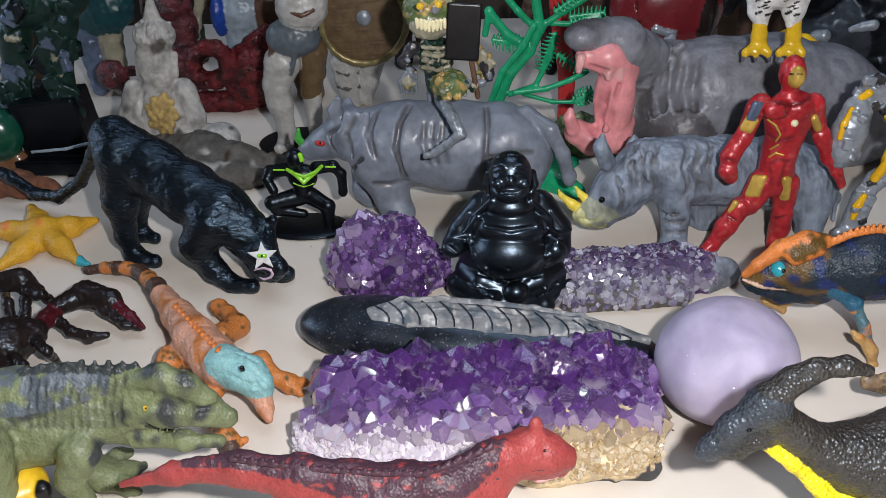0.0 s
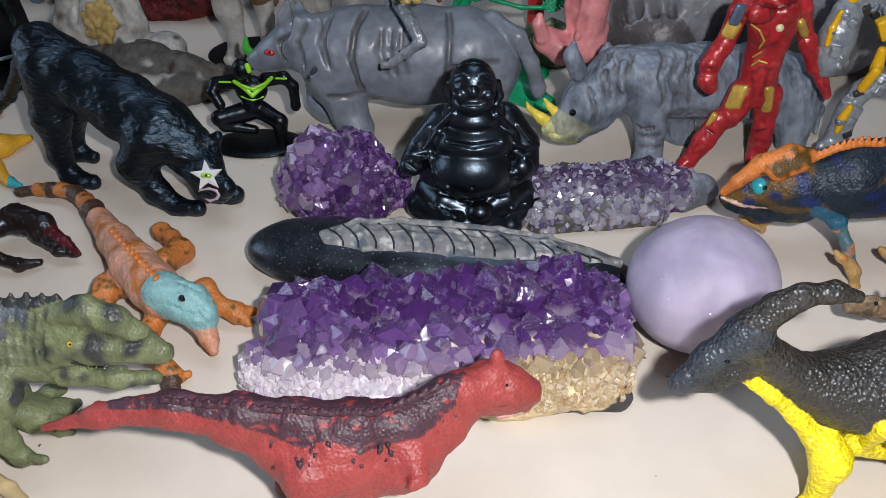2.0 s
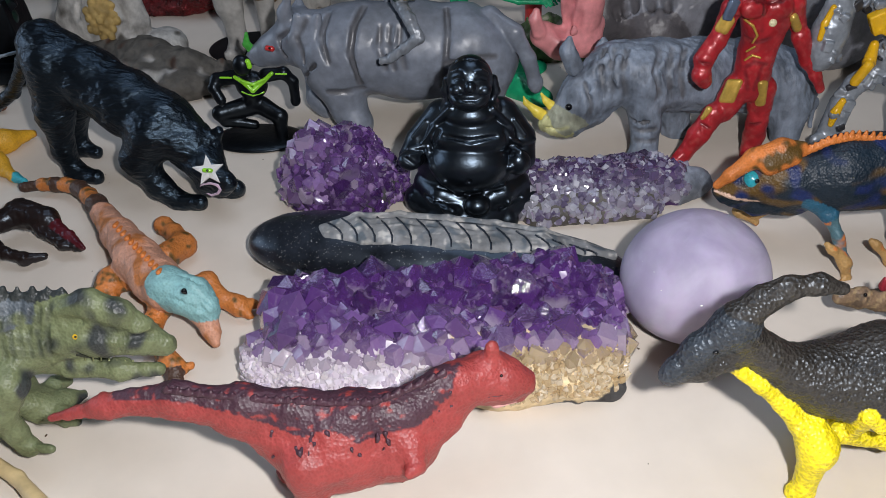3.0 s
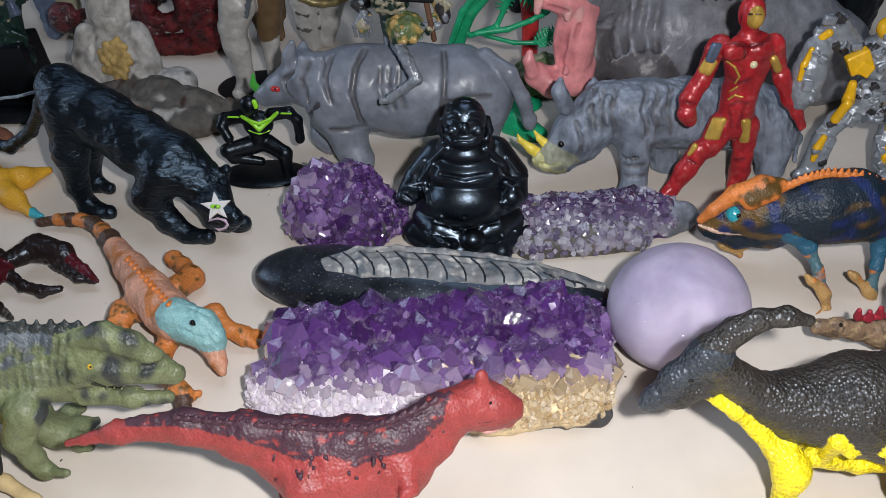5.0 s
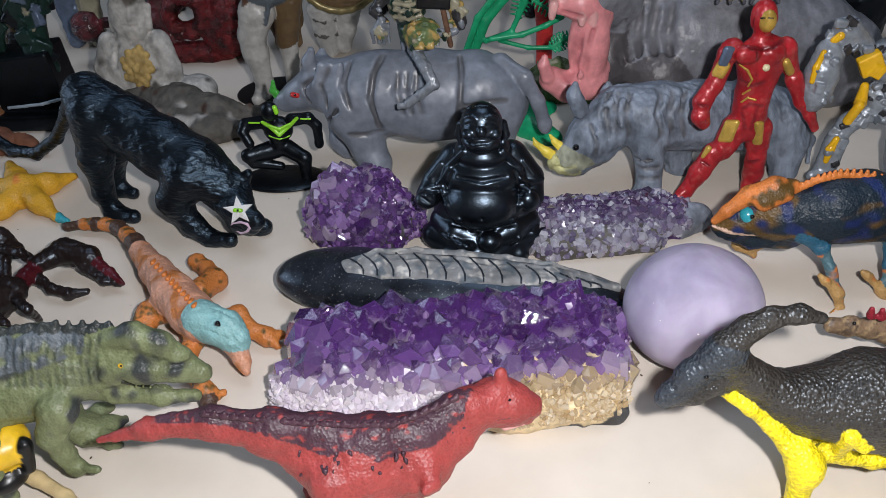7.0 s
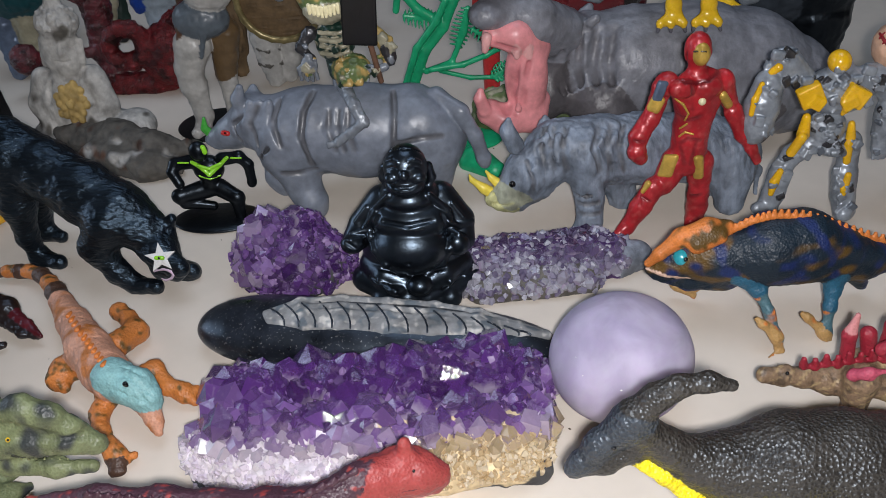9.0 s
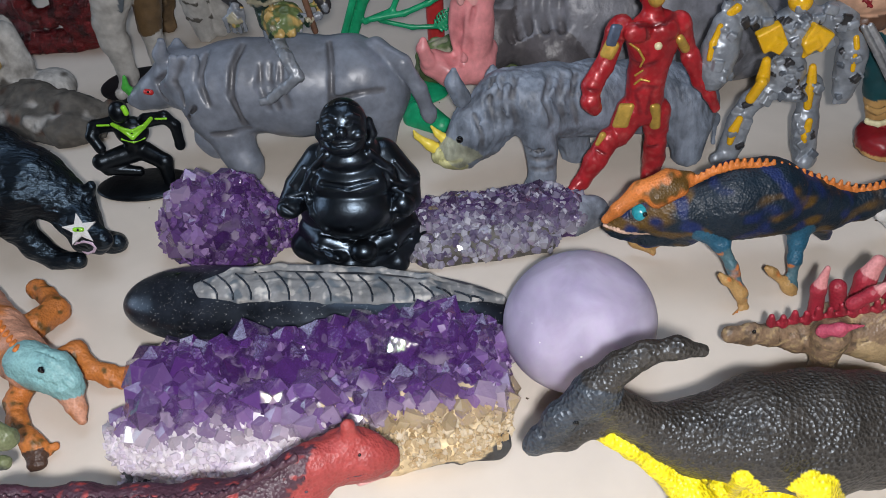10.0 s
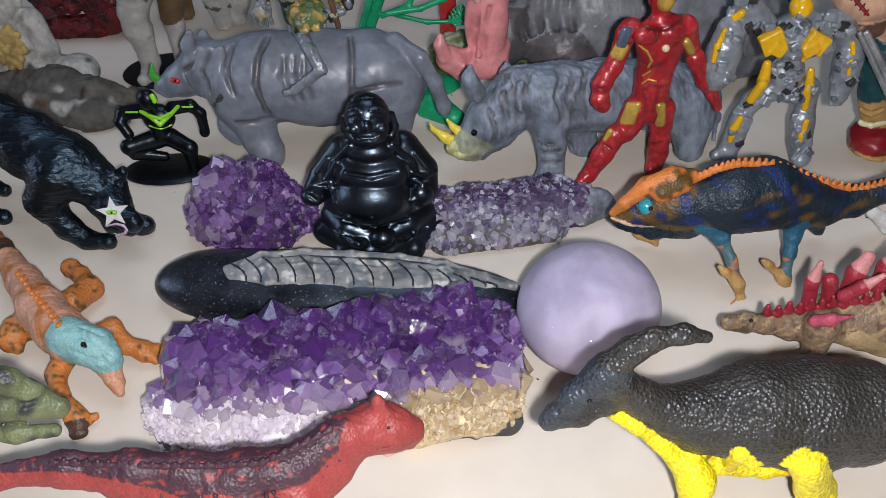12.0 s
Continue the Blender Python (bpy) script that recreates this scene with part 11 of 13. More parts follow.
def shield_bearer():
    b = Figure(0.9, 2)
    b.limb(-3.4, 0.0, 33.2, -2.2, 0.0, 19.8, 8.9, 7.5, "marble")
    b.limb(-2.2, 0.0, 19.8, -0.3, 0.0, 6.0, 7.5, 6.1, "marble")
    b.limb(14.0, 4.0, 31.6, 11.2, 4.0, 18.2, 8.9, 6.8, "marble")
    b.limb(11.2, 4.0, 18.2, 8.5, 4.0, 6.4, 6.8, 5.3, "marble")
    b.ball(8.3, 4.0, 56.0, 16.8, 12.0, 21.9, "leather", turn=0)
    b.ball(11.6, 2.0, 88.3, 9.2, 10.0, 11.3, "skin", turn=0)
    b.limb(23.9, 0.0, 67.5, 30.3, -2.0, 49.9, 5.7, 4.4, "leather")
    b.limb(-7.4, -7.1, 28.0, -0.8, -7.9, 26.3, 1.1, 1.1, "stone", melt=0.8)
    b.limb(-0.8, -7.9, 26.3, 5.8, -0.8, 25.7, 1.1, 1.1, "stone", melt=0.8)
    b.limb(-8.7, -4.1, 17.4, -1.7, -7.5, 16.6, 1.1, 1.1, "stone", melt=0.8)
    b.limb(-1.7, -7.5, 16.6, 5.3, -2.2, 16.5, 1.1, 1.1, "stone", melt=0.8)
    b.rough(0.5, 6, 3)
    ob = thing("action_figure", b.skin("action_figure", satin), (-0.0583, 0.1885, 0.0000), (0.958, 0.817, 0.982), "pale-trousered action figure behind a round shield", "action figure")
    b = Figure(0.8, 1)
    b.ball(13.3, -13.0, 62.3, 26.8, 3.5, 26.8, "bark", turn=0)
    b.rough(0.3, 6, 3, (0.3, 1, 3))
    piece("shield", b.skin("shield", matte, False), ob, "round brown wooden shield")
    b = Figure(0.7, 1)
    b.limb(39.8, -14.0, 62.0, 38.6, -14.0, 55.1, 2.1, 2.1, "brass")
    b.limb(38.6, -14.0, 55.1, 35.6, -14.0, 48.7, 2.1, 2.1, "brass")
    b.limb(35.6, -14.0, 48.7, 31.1, -14.0, 43.1, 2.1, 2.2, "brass")
    b.limb(31.1, -14.0, 43.1, 25.2, -14.0, 38.9, 2.2, 2.2, "brass")
    b.limb(25.2, -14.0, 38.9, 18.5, -14.0, 36.3, 2.2, 2.2, "brass")
    b.limb(18.5, -14.0, 36.3, 11.5, -14.0, 35.5, 2.2, 2.2, "brass")
    b.limb(11.5, -14.0, 35.5, 4.5, -14.0, 36.6, 2.2, 2.2, "brass")
    b.limb(4.5, -14.0, 36.6, -1.8, -14.0, 39.5, 2.2, 2.2, "brass")
    b.limb(-1.8, -14.0, 39.5, -7.0, -14.0, 44.0, 2.2, 2.2, "brass")
    b.limb(-7.0, -14.0, 44.0, -10.8, -14.0, 49.7, 2.2, 2.1, "brass")
    b.limb(-10.8, -14.0, 49.7, -12.8, -14.0, 56.2, 2.1, 2.1, "brass")
    b.limb(-12.8, -14.0, 56.2, -13.1, -14.0, 63.1, 2.1, 2.1, "brass")
    b.limb(-13.1, -14.0, 63.1, -11.5, -14.0, 69.9, 2.1, 2.1, "brass")
    b.limb(-11.5, -14.0, 69.9, -8.3, -14.0, 76.1, 2.1, 2.1, "brass")
    b.limb(-8.3, -14.0, 76.1, -3.7, -14.0, 81.3, 2.1, 2.1, "brass")
    b.limb(-3.7, -14.0, 81.3, 2.0, -14.0, 85.2, 2.1, 2.1, "brass")
    b.limb(2.0, -14.0, 85.2, 8.5, -14.0, 87.5, 2.1, 2.1, "brass")
    b.limb(8.5, -14.0, 87.5, 15.2, -14.0, 88.3, 2.1, 2.1, "brass")
    b.limb(15.2, -14.0, 88.3, 21.8, -14.0, 87.2, 2.1, 2.1, "brass")
    b.limb(21.8, -14.0, 87.2, 27.9, -14.0, 84.6, 2.1, 2.1, "brass")
    b.limb(27.9, -14.0, 84.6, 33.1, -14.0, 80.4, 2.1, 2.1, "brass")
    b.limb(33.1, -14.0, 80.4, 36.9, -14.0, 75.0, 2.1, 2.1, "brass")
    b.limb(36.9, -14.0, 75.0, 39.2, -14.0, 68.8, 2.1, 2.1, "brass")
    b.limb(39.2, -14.0, 68.8, 39.8, -14.0, 62.0, 2.1, 2.1, "brass")
    piece("shield_rim", b.skin("shield_rim", metal_paint, False), ob, "worn brass shield rim")
    b = Figure(0.5, 1)
    b.ball(13.9, -17.0, 65.1, 4.5, 3.0, 4.9, "silver", turn=0)
    piece("shield_boss", b.skin("shield_boss", metal_paint, False), ob, "dull silver boss")
    return ob


shield_bearer()


def skeletal_rider():
    b = Figure(0.6, 1.2)
    b.ball(-27.9, -4.0, 105.1, 11.6, 11.0, 11.1, "moss", turn=0)
    b.ball(-27.2, -9.0, 99.6, 9.6, 8.0, 6.5, "bone", turn=0)
    b.limb(-28.5, 0.0, 90.7, -27.1, 0.0, 77.3, 3.6, 4.8, "darkgreen")
    b.limb(-27.1, 0.0, 77.3, -25.2, 0.0, 69.0, 4.8, 5.9, "darkgreen")
    b.ball(-26.1, 0.0, 82.6, 8.9, 10.0, 8.9, "darkgreen", turn=0)
    b.ball(-19.7, -6.0, 70.9, 8.9, 10.0, 6.8, "moss", turn=0)
    b.limb(-30.8, -9.0, 89.7, -24.4, -11.0, 89.1, 1.0, 1.0, "bone", melt=0.4)
    b.limb(-24.4, -11.0, 89.1, -19.3, -9.0, 90.0, 1.0, 1.0, "bone", melt=0.4)
    b.limb(-30.9, -9.0, 86.6, -24.5, -11.0, 86.0, 1.0, 1.0, "bone", melt=0.4)
    b.limb(-24.5, -11.0, 86.0, -19.4, -9.0, 86.9, 1.0, 1.0, "bone", melt=0.4)
    b.limb(-31.1, -9.0, 83.4, -24.6, -11.0, 82.9, 1.0, 1.0, "bone", melt=0.4)
    b.limb(-24.6, -11.0, 82.9, -19.5, -9.0, 83.7, 1.0, 1.0, "bone", melt=0.4)
    b.limb(-31.2, -9.0, 80.3, -24.7, -11.0, 79.7, 1.0, 1.0, "bone", melt=0.4)
    b.limb(-24.7, -11.0, 79.7, -19.5, -9.0, 80.6, 1.0, 1.0, "bone", melt=0.4)
    b.limb(-36.2, -4.0, 88.1, -40.8, -6.0, 82.2, 3.1, 2.3, "iron")
    b.limb(-40.8, -6.0, 82.2, -36.5, -8.0, 77.9, 2.3, 2.1, "iron")
    b.limb(-37.2, -9.0, 79.1, -42.0, -10.0, 74.1, 1.6, 1.0, "silverdark", melt=0.4)
    b.limb(-42.0, -10.0, 74.1, -41.7, -10.0, 69.0, 1.0, 0.8, "silverdark", melt=0.4)
    b.limb(-37.2, -9.0, 79.1, -39.7, -10.0, 74.1, 1.6, 1.0, "silverdark", melt=0.4)
    b.limb(-39.7, -10.0, 74.1, -39.4, -10.0, 68.9, 1.0, 0.8, "silverdark", melt=0.4)
    b.limb(-37.2, -9.0, 79.1, -37.3, -10.0, 74.0, 1.6, 1.0, "silverdark", melt=0.4)
    b.limb(-37.3, -10.0, 74.0, -37.0, -10.0, 68.9, 1.0, 0.8, "silverdark", melt=0.4)
    b.limb(-37.2, -9.0, 79.1, -35.0, -10.0, 74.0, 1.6, 1.0, "silverdark", melt=0.4)
    b.limb(-35.0, -10.0, 74.0, -34.7, -10.0, 68.8, 1.0, 0.8, "silverdark", melt=0.4)
    b.limb(-11.6, -2.0, 88.3, -3.9, -4.0, 82.1, 3.6, 3.4, "ochre")
    b.limb(-3.9, -4.0, 82.1, -3.5, -6.0, 76.0, 3.4, 2.6, "ochre")
    b.limb(-2.5, -7.0, 79.6, -1.4, -8.0, 75.3, 3.1, 2.3, "iron")
    b.limb(-4.6, -8.0, 72.4, -13.4, -10.0, 73.2, 1.8, 1.3, "silverdark", melt=0.4)
    b.limb(-4.6, -8.0, 72.4, -10.9, -10.0, 72.0, 1.8, 1.3, "silverdark", melt=0.4)
    b.limb(-4.6, -8.0, 72.4, -8.3, -10.0, 70.9, 1.8, 1.3, "silverdark", melt=0.4)
    b.limb(-23.8, -8.0, 64.9, -18.5, -24.0, 62.6, 3.4, 2.6, "silverdark")
    b.limb(-18.5, -24.0, 62.6, -14.8, -28.0, 55.7, 2.6, 2.6, "silverdark")
    b.limb(-14.8, -28.0, 55.1, -21.1, -29.0, 51.0, 2.6, 2.1, "silverdark")
    b.limb(-21.1, -29.0, 51.0, -27.9, -29.0, 46.4, 2.1, 2.1, "silverdark")
    b.limb(-25.3, -29.0, 47.4, -30.9, -30.0, 47.1, 1.0, 0.8, "silverdark", melt=0.3)
    b.limb(-25.3, -29.0, 47.4, -30.9, -30.0, 46.3, 1.0, 0.8, "silverdark", melt=0.3)
    b.limb(-25.3, -29.0, 47.4, -31.0, -30.0, 45.5, 1.0, 0.8, "silverdark", melt=0.3)
    b.limb(-27.8, 10.0, 59.8, -23.4, 26.0, 44.8, 3.9, 2.9, "silverdark")
    b.slab(-29.2, -13.9, 109.9, 1.3, 0.9, 0.6, "ochre", turn=29, lean=36, melt=0.2, soft=0.3)
    b.slab(-12.8, -9.3, 67.3, 1.1, 1.9, 0.5, "silverdark", turn=21, lean=-36, melt=0.2, soft=0.3)
    b.slab(-20.4, -15.7, 69.2, 2.0, 1.8, 1.5, "ochre", turn=-11, lean=-13, melt=0.2, soft=0.3)
    b.slab(-31.0, -12.2, 111.9, 0.8, 1.9, 1.0, "ochre", turn=23, lean=-59, melt=0.2, soft=0.3)
    b.slab(-16.0, -14.4, 68.5, 1.9, 1.4, 1.4, "ochre", turn=-14, lean=-5, melt=0.2, soft=0.3)
    b.slab(-29.2, -14.2, 109.1, 0.8, 0.9, 0.8, "silverdark", turn=1, lean=17, melt=0.2, soft=0.3)
    b.slab(-22.6, -15.4, 71.5, 0.9, 1.9, 0.8, "bone", turn=-15, lean=-17, melt=0.2, soft=0.3)
    b.slab(-5.9, -7.0, 76.4, 2.0, 0.9, 0.9, "moss", turn=-15, lean=9, melt=0.2, soft=0.3)
    b.slab(-31.9, -14.0, 107.9, 1.1, 0.8, 0.8, "darkgreen", turn=27, lean=54, melt=0.2, soft=0.3)
    b.slab(-24.5, -12.0, 75.0, 2.0, 1.7, 1.6, "ochre", turn=12, lean=-50, melt=0.2, soft=0.3)
    b.slab(-30.0, -13.2, 110.9, 0.9, 1.5, 0.7, "bone", turn=-23, lean=34, melt=0.2, soft=0.3)
    b.slab(-9.4, -10.8, 70.8, 1.4, 1.0, 1.7, "darkgreen", turn=-30, lean=-53, melt=0.2, soft=0.3)
    b.slab(-24.9, -14.4, 107.5, 1.5, 1.5, 1.4, "silverdark", turn=34, lean=-45, melt=0.2, soft=0.3)
    b.slab(-26.6, -10.8, 113.8, 1.2, 0.8, 1.0, "moss", turn=10, lean=-8, melt=0.2, soft=0.3)
    b.slab(-26.3, -8.4, 115.2, 1.1, 1.1, 0.6, "moss", turn=-5, lean=-28, melt=0.2, soft=0.3)
    b.slab(-24.2, -13.4, 67.7, 1.5, 2.0, 1.2, "darkgreen", turn=0, lean=-48, melt=0.2, soft=0.3)
    b.slab(-20.0, -10.3, 110.3, 1.9, 1.0, 1.3, "bone", turn=20, lean=17, melt=0.2, soft=0.3)
    b.slab(-39.4, -11.0, 74.7, 1.7, 1.1, 2.1, "bone", turn=-29, lean=56, melt=0.2, soft=0.3)
    b.slab(-33.1, -13.4, 108.1, 0.9, 2.0, 0.9, "darkgreen", turn=25, lean=22, melt=0.2, soft=0.3)
    b.slab(-39.0, -10.8, 72.7, 2.0, 1.1, 0.8, "moss", turn=-34, lean=45, melt=0.2, soft=0.3)
    b.slab(-35.3, -10.6, 76.5, 1.9, 1.0, 1.9, "silverdark", turn=22, lean=7, melt=0.2, soft=0.3)
    b.slab(-34.8, -9.2, 78.3, 0.9, 1.6, 0.4, "ochre", turn=25, lean=12, melt=0.2, soft=0.3)
    b.slab(-33.1, -7.1, 114.6, 1.8, 1.9, 1.2, "silverdark", turn=22, lean=-49, melt=0.2, soft=0.3)
    b.slab(-4.5, -6.8, 84.7, 2.0, 1.3, 2.2, "bone", turn=-28, lean=-46, melt=0.2, soft=0.3)
    b.slab(-1.0, -9.0, 81.5, 2.1, 1.3, 2.1, "bone", turn=-30, lean=45, melt=0.2, soft=0.3)
    b.slab(-24.3, -14.1, 107.8, 1.3, 0.9, 1.2, "silverdark", turn=26, lean=-38, melt=0.2, soft=0.3)
    b.slab(-28.9, -14.4, 108.7, 1.1, 2.0, 0.4, "moss", turn=-34, lean=-22, melt=0.2, soft=0.3)
    b.slab(-8.2, -10.8, 72.2, 1.6, 1.4, 1.4, "bone", turn=24, lean=-17, melt=0.2, soft=0.3)
    b.slab(-19.2, -9.8, 109.6, 1.6, 1.5, 1.1, "bone", turn=19, lean=8, melt=0.2, soft=0.3)
    b.slab(-1.1, -10.2, 76.0, 1.3, 1.0, 1.5, "silverdark", turn=34, lean=-19, melt=0.2, soft=0.3)
    b.slab(-21.8, -15.7, 70.1, 1.6, 1.9, 0.8, "moss", turn=-11, lean=-15, melt=0.2, soft=0.3)
    b.slab(-29.2, -8.2, 115.3, 0.8, 1.9, 0.9, "silverdark", turn=21, lean=54, melt=0.2, soft=0.3)
    b.slab(-31.0, -14.3, 107.5, 1.6, 2.0, 0.7, "darkgreen", turn=-22, lean=-2, melt=0.2, soft=0.3)
    b.slab(-24.6, -13.9, 108.7, 1.1, 1.9, 0.8, "ochre", turn=-18, lean=-1, melt=0.2, soft=0.3)
    b.slab(-29.0, -10.7, 113.9, 1.1, 1.6, 1.5, "bone", turn=0, lean=56, melt=0.2, soft=0.3)
    b.slab(-20.4, -14.7, 74.4, 0.8, 1.0, 0.7, "ochre", turn=8, lean=-16, melt=0.2, soft=0.3)
    b.slab(-38.1, -7.6, 83.5, 0.9, 2.0, 1.1, "silverdark", turn=7, lean=-22, melt=0.2, soft=0.3)
    b.slab(-24.5, -12.1, 82.9, 1.6, 1.4, 1.5, "darkgreen", turn=-24, lean=-31, melt=0.2, soft=0.3)
    b.slab(-22.7, -9.4, 77.0, 1.3, 1.5, 1.2, "ochre", turn=-16, lean=2, melt=0.2, soft=0.3)
    b.slab(-22.6, -9.0, 113.6, 1.9, 0.9, 1.2, "silverdark", turn=7, lean=15, melt=0.2, soft=0.3)
    b.slab(-22.9, -12.6, 110.1, 1.9, 1.9, 2.0, "ochre", turn=-9, lean=-59, melt=0.2, soft=0.3)
    b.slab(-21.2, -10.7, 111.2, 0.8, 1.0, 1.0, "silverdark", turn=1, lean=4, melt=0.2, soft=0.3)
    b.slab(-11.5, -10.7, 73.8, 1.3, 1.3, 0.5, "darkgreen", turn=-13, lean=34, melt=0.2, soft=0.3)
    b.slab(-37.1, -11.1, 74.1, 1.8, 1.1, 1.7, "bone", turn=28, lean=3, melt=0.2, soft=0.3)
    b.rough(0.5, 4, 3)
    b.mottle("darkgreen", "bone", 6, 0.25)
    b.mottle("moss", "ochre", 8, 0.3)
    ob = thing("monster_figurine", b.skin("monster_figurine", metal_paint), (0.0290, 0.0546, 0.0000), (1.003, 0.902, 1.035), "grinning green skeletal warrior figure riding the grey rhinoceros", "figurine")
    b = Figure(0.4, 0.3)
    b.limb(-32.8, -17.0, 104.2, -32.6, -17.5, 100.8, 0.9, 0.7, "cream")
    b.limb(-31.1, -17.0, 103.8, -30.9, -17.5, 100.3, 0.9, 0.7, "cream")
    b.limb(-29.4, -17.0, 103.4, -29.2, -17.5, 99.8, 0.9, 0.7, "cream")
    b.limb(-27.7, -17.0, 103.0, -27.5, -17.5, 99.2, 0.9, 0.7, "cream")
    b.limb(-25.9, -17.0, 103.0, -25.8, -17.5, 99.2, 0.9, 0.7, "cream")
    b.limb(-24.2, -17.0, 103.3, -24.0, -17.5, 99.7, 0.9, 0.7, "cream")
    b.limb(-22.5, -17.0, 103.6, -22.3, -17.5, 100.1, 0.9, 0.7, "cream")
    b.limb(-20.7, -17.0, 103.9, -20.6, -17.5, 100.6, 0.9, 0.7, "cream")
    piece("teeth", b.skin("teeth", gloss, False), ob, "row of large bared teeth")
    b = Figure(0.4, 1)
    b.limb(-31.2, -14.5, 108.9, -31.2, -14.5, 108.9, 1.7, 1.7, "lemonwarm")
    b.limb(-23.3, -14.5, 109.7, -23.3, -14.5, 109.7, 1.7, 1.7, "lemonwarm")
    piece("eye", b.skin("eye", gloss, False), ob, "yellow eye")
    b = Figure(0.5, 0.5)
    b.slab(-12.7, -14.0, 97.4, 7.5, 1.2, 12.5, "black", turn=0, lean=4)
    piece("axe_blade", b.skin("axe_blade", metal_paint, False), ob, "black axe blade")
    b = Figure(0.5, 1)
    b.limb(-9.7, -12.0, 86.0, -6.7, -10.0, 66.6, 1.3, 1.3, "leather")
    piece("axe_handle", b.skin("axe_handle", matte, False), ob, "brown axe handle")
    return ob


skeletal_rider()


def plastic_palm():
    b = Figure(0.7, 1.2)
    b.limb(-27.7, 0.0, 33.5, -20.1, 0.0, 52.8, 2.8, 2.8, "palm")
    b.limb(-20.1, 0.0, 52.8, -9.7, 0.0, 65.1, 2.8, 2.7, "palm")
    b.limb(-9.7, 0.0, 65.1, -4.6, 0.0, 77.2, 2.7, 2.7, "palm")
    b.limb(-4.6, 0.0, 77.2, -7.6, 0.0, 95.0, 2.7, 2.6, "palm")
    b.limb(-31.6, -3.0, 35.3, -24.3, -3.0, 55.4, 1.9, 1.8, "palm")
    b.limb(-24.3, -3.0, 55.4, -13.0, -3.0, 69.2, 1.8, 1.8, "palm")
    b.limb(-13.0, -3.0, 69.2, -7.9, -3.0, 79.6, 1.8, 1.8, "palm")
    b.limb(-9.7, 0.0, 66.7, -22.0, 0.0, 74.6, 2.4, 2.4, "palm")
    b.limb(-22.0, 0.0, 74.6, -31.6, 0.0, 86.7, 2.4, 2.4, "palm")
    b.limb(-31.0, 0.0, 87.3, -33.4, 0.0, 74.8, 1.8, 1.8, "palm")
    b.limb(-5.5, 0.0, 75.7, -16.2, 0.0, 86.4, 1.8, 1.8, "palm")
    b.limb(-16.2, 0.0, 86.4, -23.7, 0.0, 95.3, 1.8, 1.8, "palm")
    b.limb(-5.5, 0.0, 77.2, 7.5, -0.0, 85.9, 1.8, 1.8, "palm")
    b.limb(7.5, -0.0, 85.9, 18.9, 0.0, 92.9, 1.8, 1.8, "palm")
    b.limb(-20.1, -2.0, 42.2, -6.3, -2.0, 46.8, 1.6, 1.5, "palm")
    b.limb(-6.3, -2.0, 46.8, 0.8, -2.0, 62.4, 1.5, 1.5, "palm")
    b.limb(0.8, -2.0, 62.4, 3.3, -2.0, 74.6, 1.5, 1.5, "palm")
    b.limb(-17.2, -4.0, 43.9, -0.3, -4.0, 45.8, 1.5, 1.5, "palm")
    b.limb(-0.3, -4.0, 45.8, 11.8, -4.0, 50.3, 1.5, 1.5, "palm")
    b.limb(11.8, -4.0, 50.3, 20.6, -4.0, 54.8, 1.5, 1.5, "palm")
    b.limb(-12.4, -3.0, 42.4, 3.2, -3.0, 37.9, 1.2, 1.2, "palm")
    b.limb(3.2, -3.0, 37.9, 15.6, -3.0, 37.6, 1.2, 1.2, "palm")
    b.limb(-3.9, 3.0, 79.4, 11.2, 3.0, 78.4, 1.5, 1.5, "palm")
    b.limb(11.2, 3.0, 78.4, 25.9, 3.0, 81.7, 1.5, 1.5, "palm")
    b.limb(-29.5, 0.0, 71.7, -12.8, 0.0, 68.9, 0.9, 0.8, "palm")
    b.limb(-29.5, 0.0, 71.7, -29.3, -1.5, 68.4, 0.8, 0.5, "palm", melt=0.4)
    b.limb(-29.5, 0.0, 71.7, -28.2, 1.5, 74.7, 0.8, 0.5, "palm", melt=0.4)
    b.limb(-27.6, 0.0, 71.4, -27.5, -1.5, 67.4, 0.8, 0.5, "palm", melt=0.4)
    b.limb(-27.6, 0.0, 71.4, -26.2, 1.5, 75.0, 0.8, 0.5, "palm", melt=0.4)
    b.limb(-25.8, 0.0, 71.1, -25.7, -1.5, 66.6, 0.8, 0.5, "palm", melt=0.4)
    b.limb(-25.8, 0.0, 71.1, -24.3, 1.5, 75.3, 0.8, 0.5, "palm", melt=0.4)
    b.limb(-23.9, 0.0, 70.7, -24.0, -1.5, 65.9, 0.8, 0.5, "palm", melt=0.4)
    b.limb(-23.9, 0.0, 70.7, -22.4, 1.5, 75.4, 0.8, 0.5, "palm", melt=0.4)
    b.limb(-22.1, 0.0, 70.4, -22.1, -1.5, 65.3, 0.8, 0.5, "palm", melt=0.4)
    b.limb(-22.1, 0.0, 70.4, -20.5, 1.5, 75.3, 0.8, 0.5, "palm", melt=0.4)
    b.limb(-20.2, 0.0, 70.1, -20.3, -1.5, 65.0, 0.8, 0.5, "palm", melt=0.4)
    b.limb(-20.2, 0.0, 70.1, -18.7, 1.5, 75.0, 0.8, 0.5, "palm", melt=0.4)
    b.limb(-18.4, 0.0, 69.8, -18.4, -1.5, 64.9, 0.8, 0.5, "palm", melt=0.4)
    b.limb(-18.4, 0.0, 69.8, -16.9, 1.5, 74.4, 0.8, 0.5, "palm", melt=0.4)
    b.limb(-16.5, 0.0, 69.5, -16.5, -1.5, 65.0, 0.8, 0.5, "palm", melt=0.4)
    b.limb(-16.5, 0.0, 69.5, -15.1, 1.5, 73.7, 0.8, 0.5, "palm", melt=0.4)
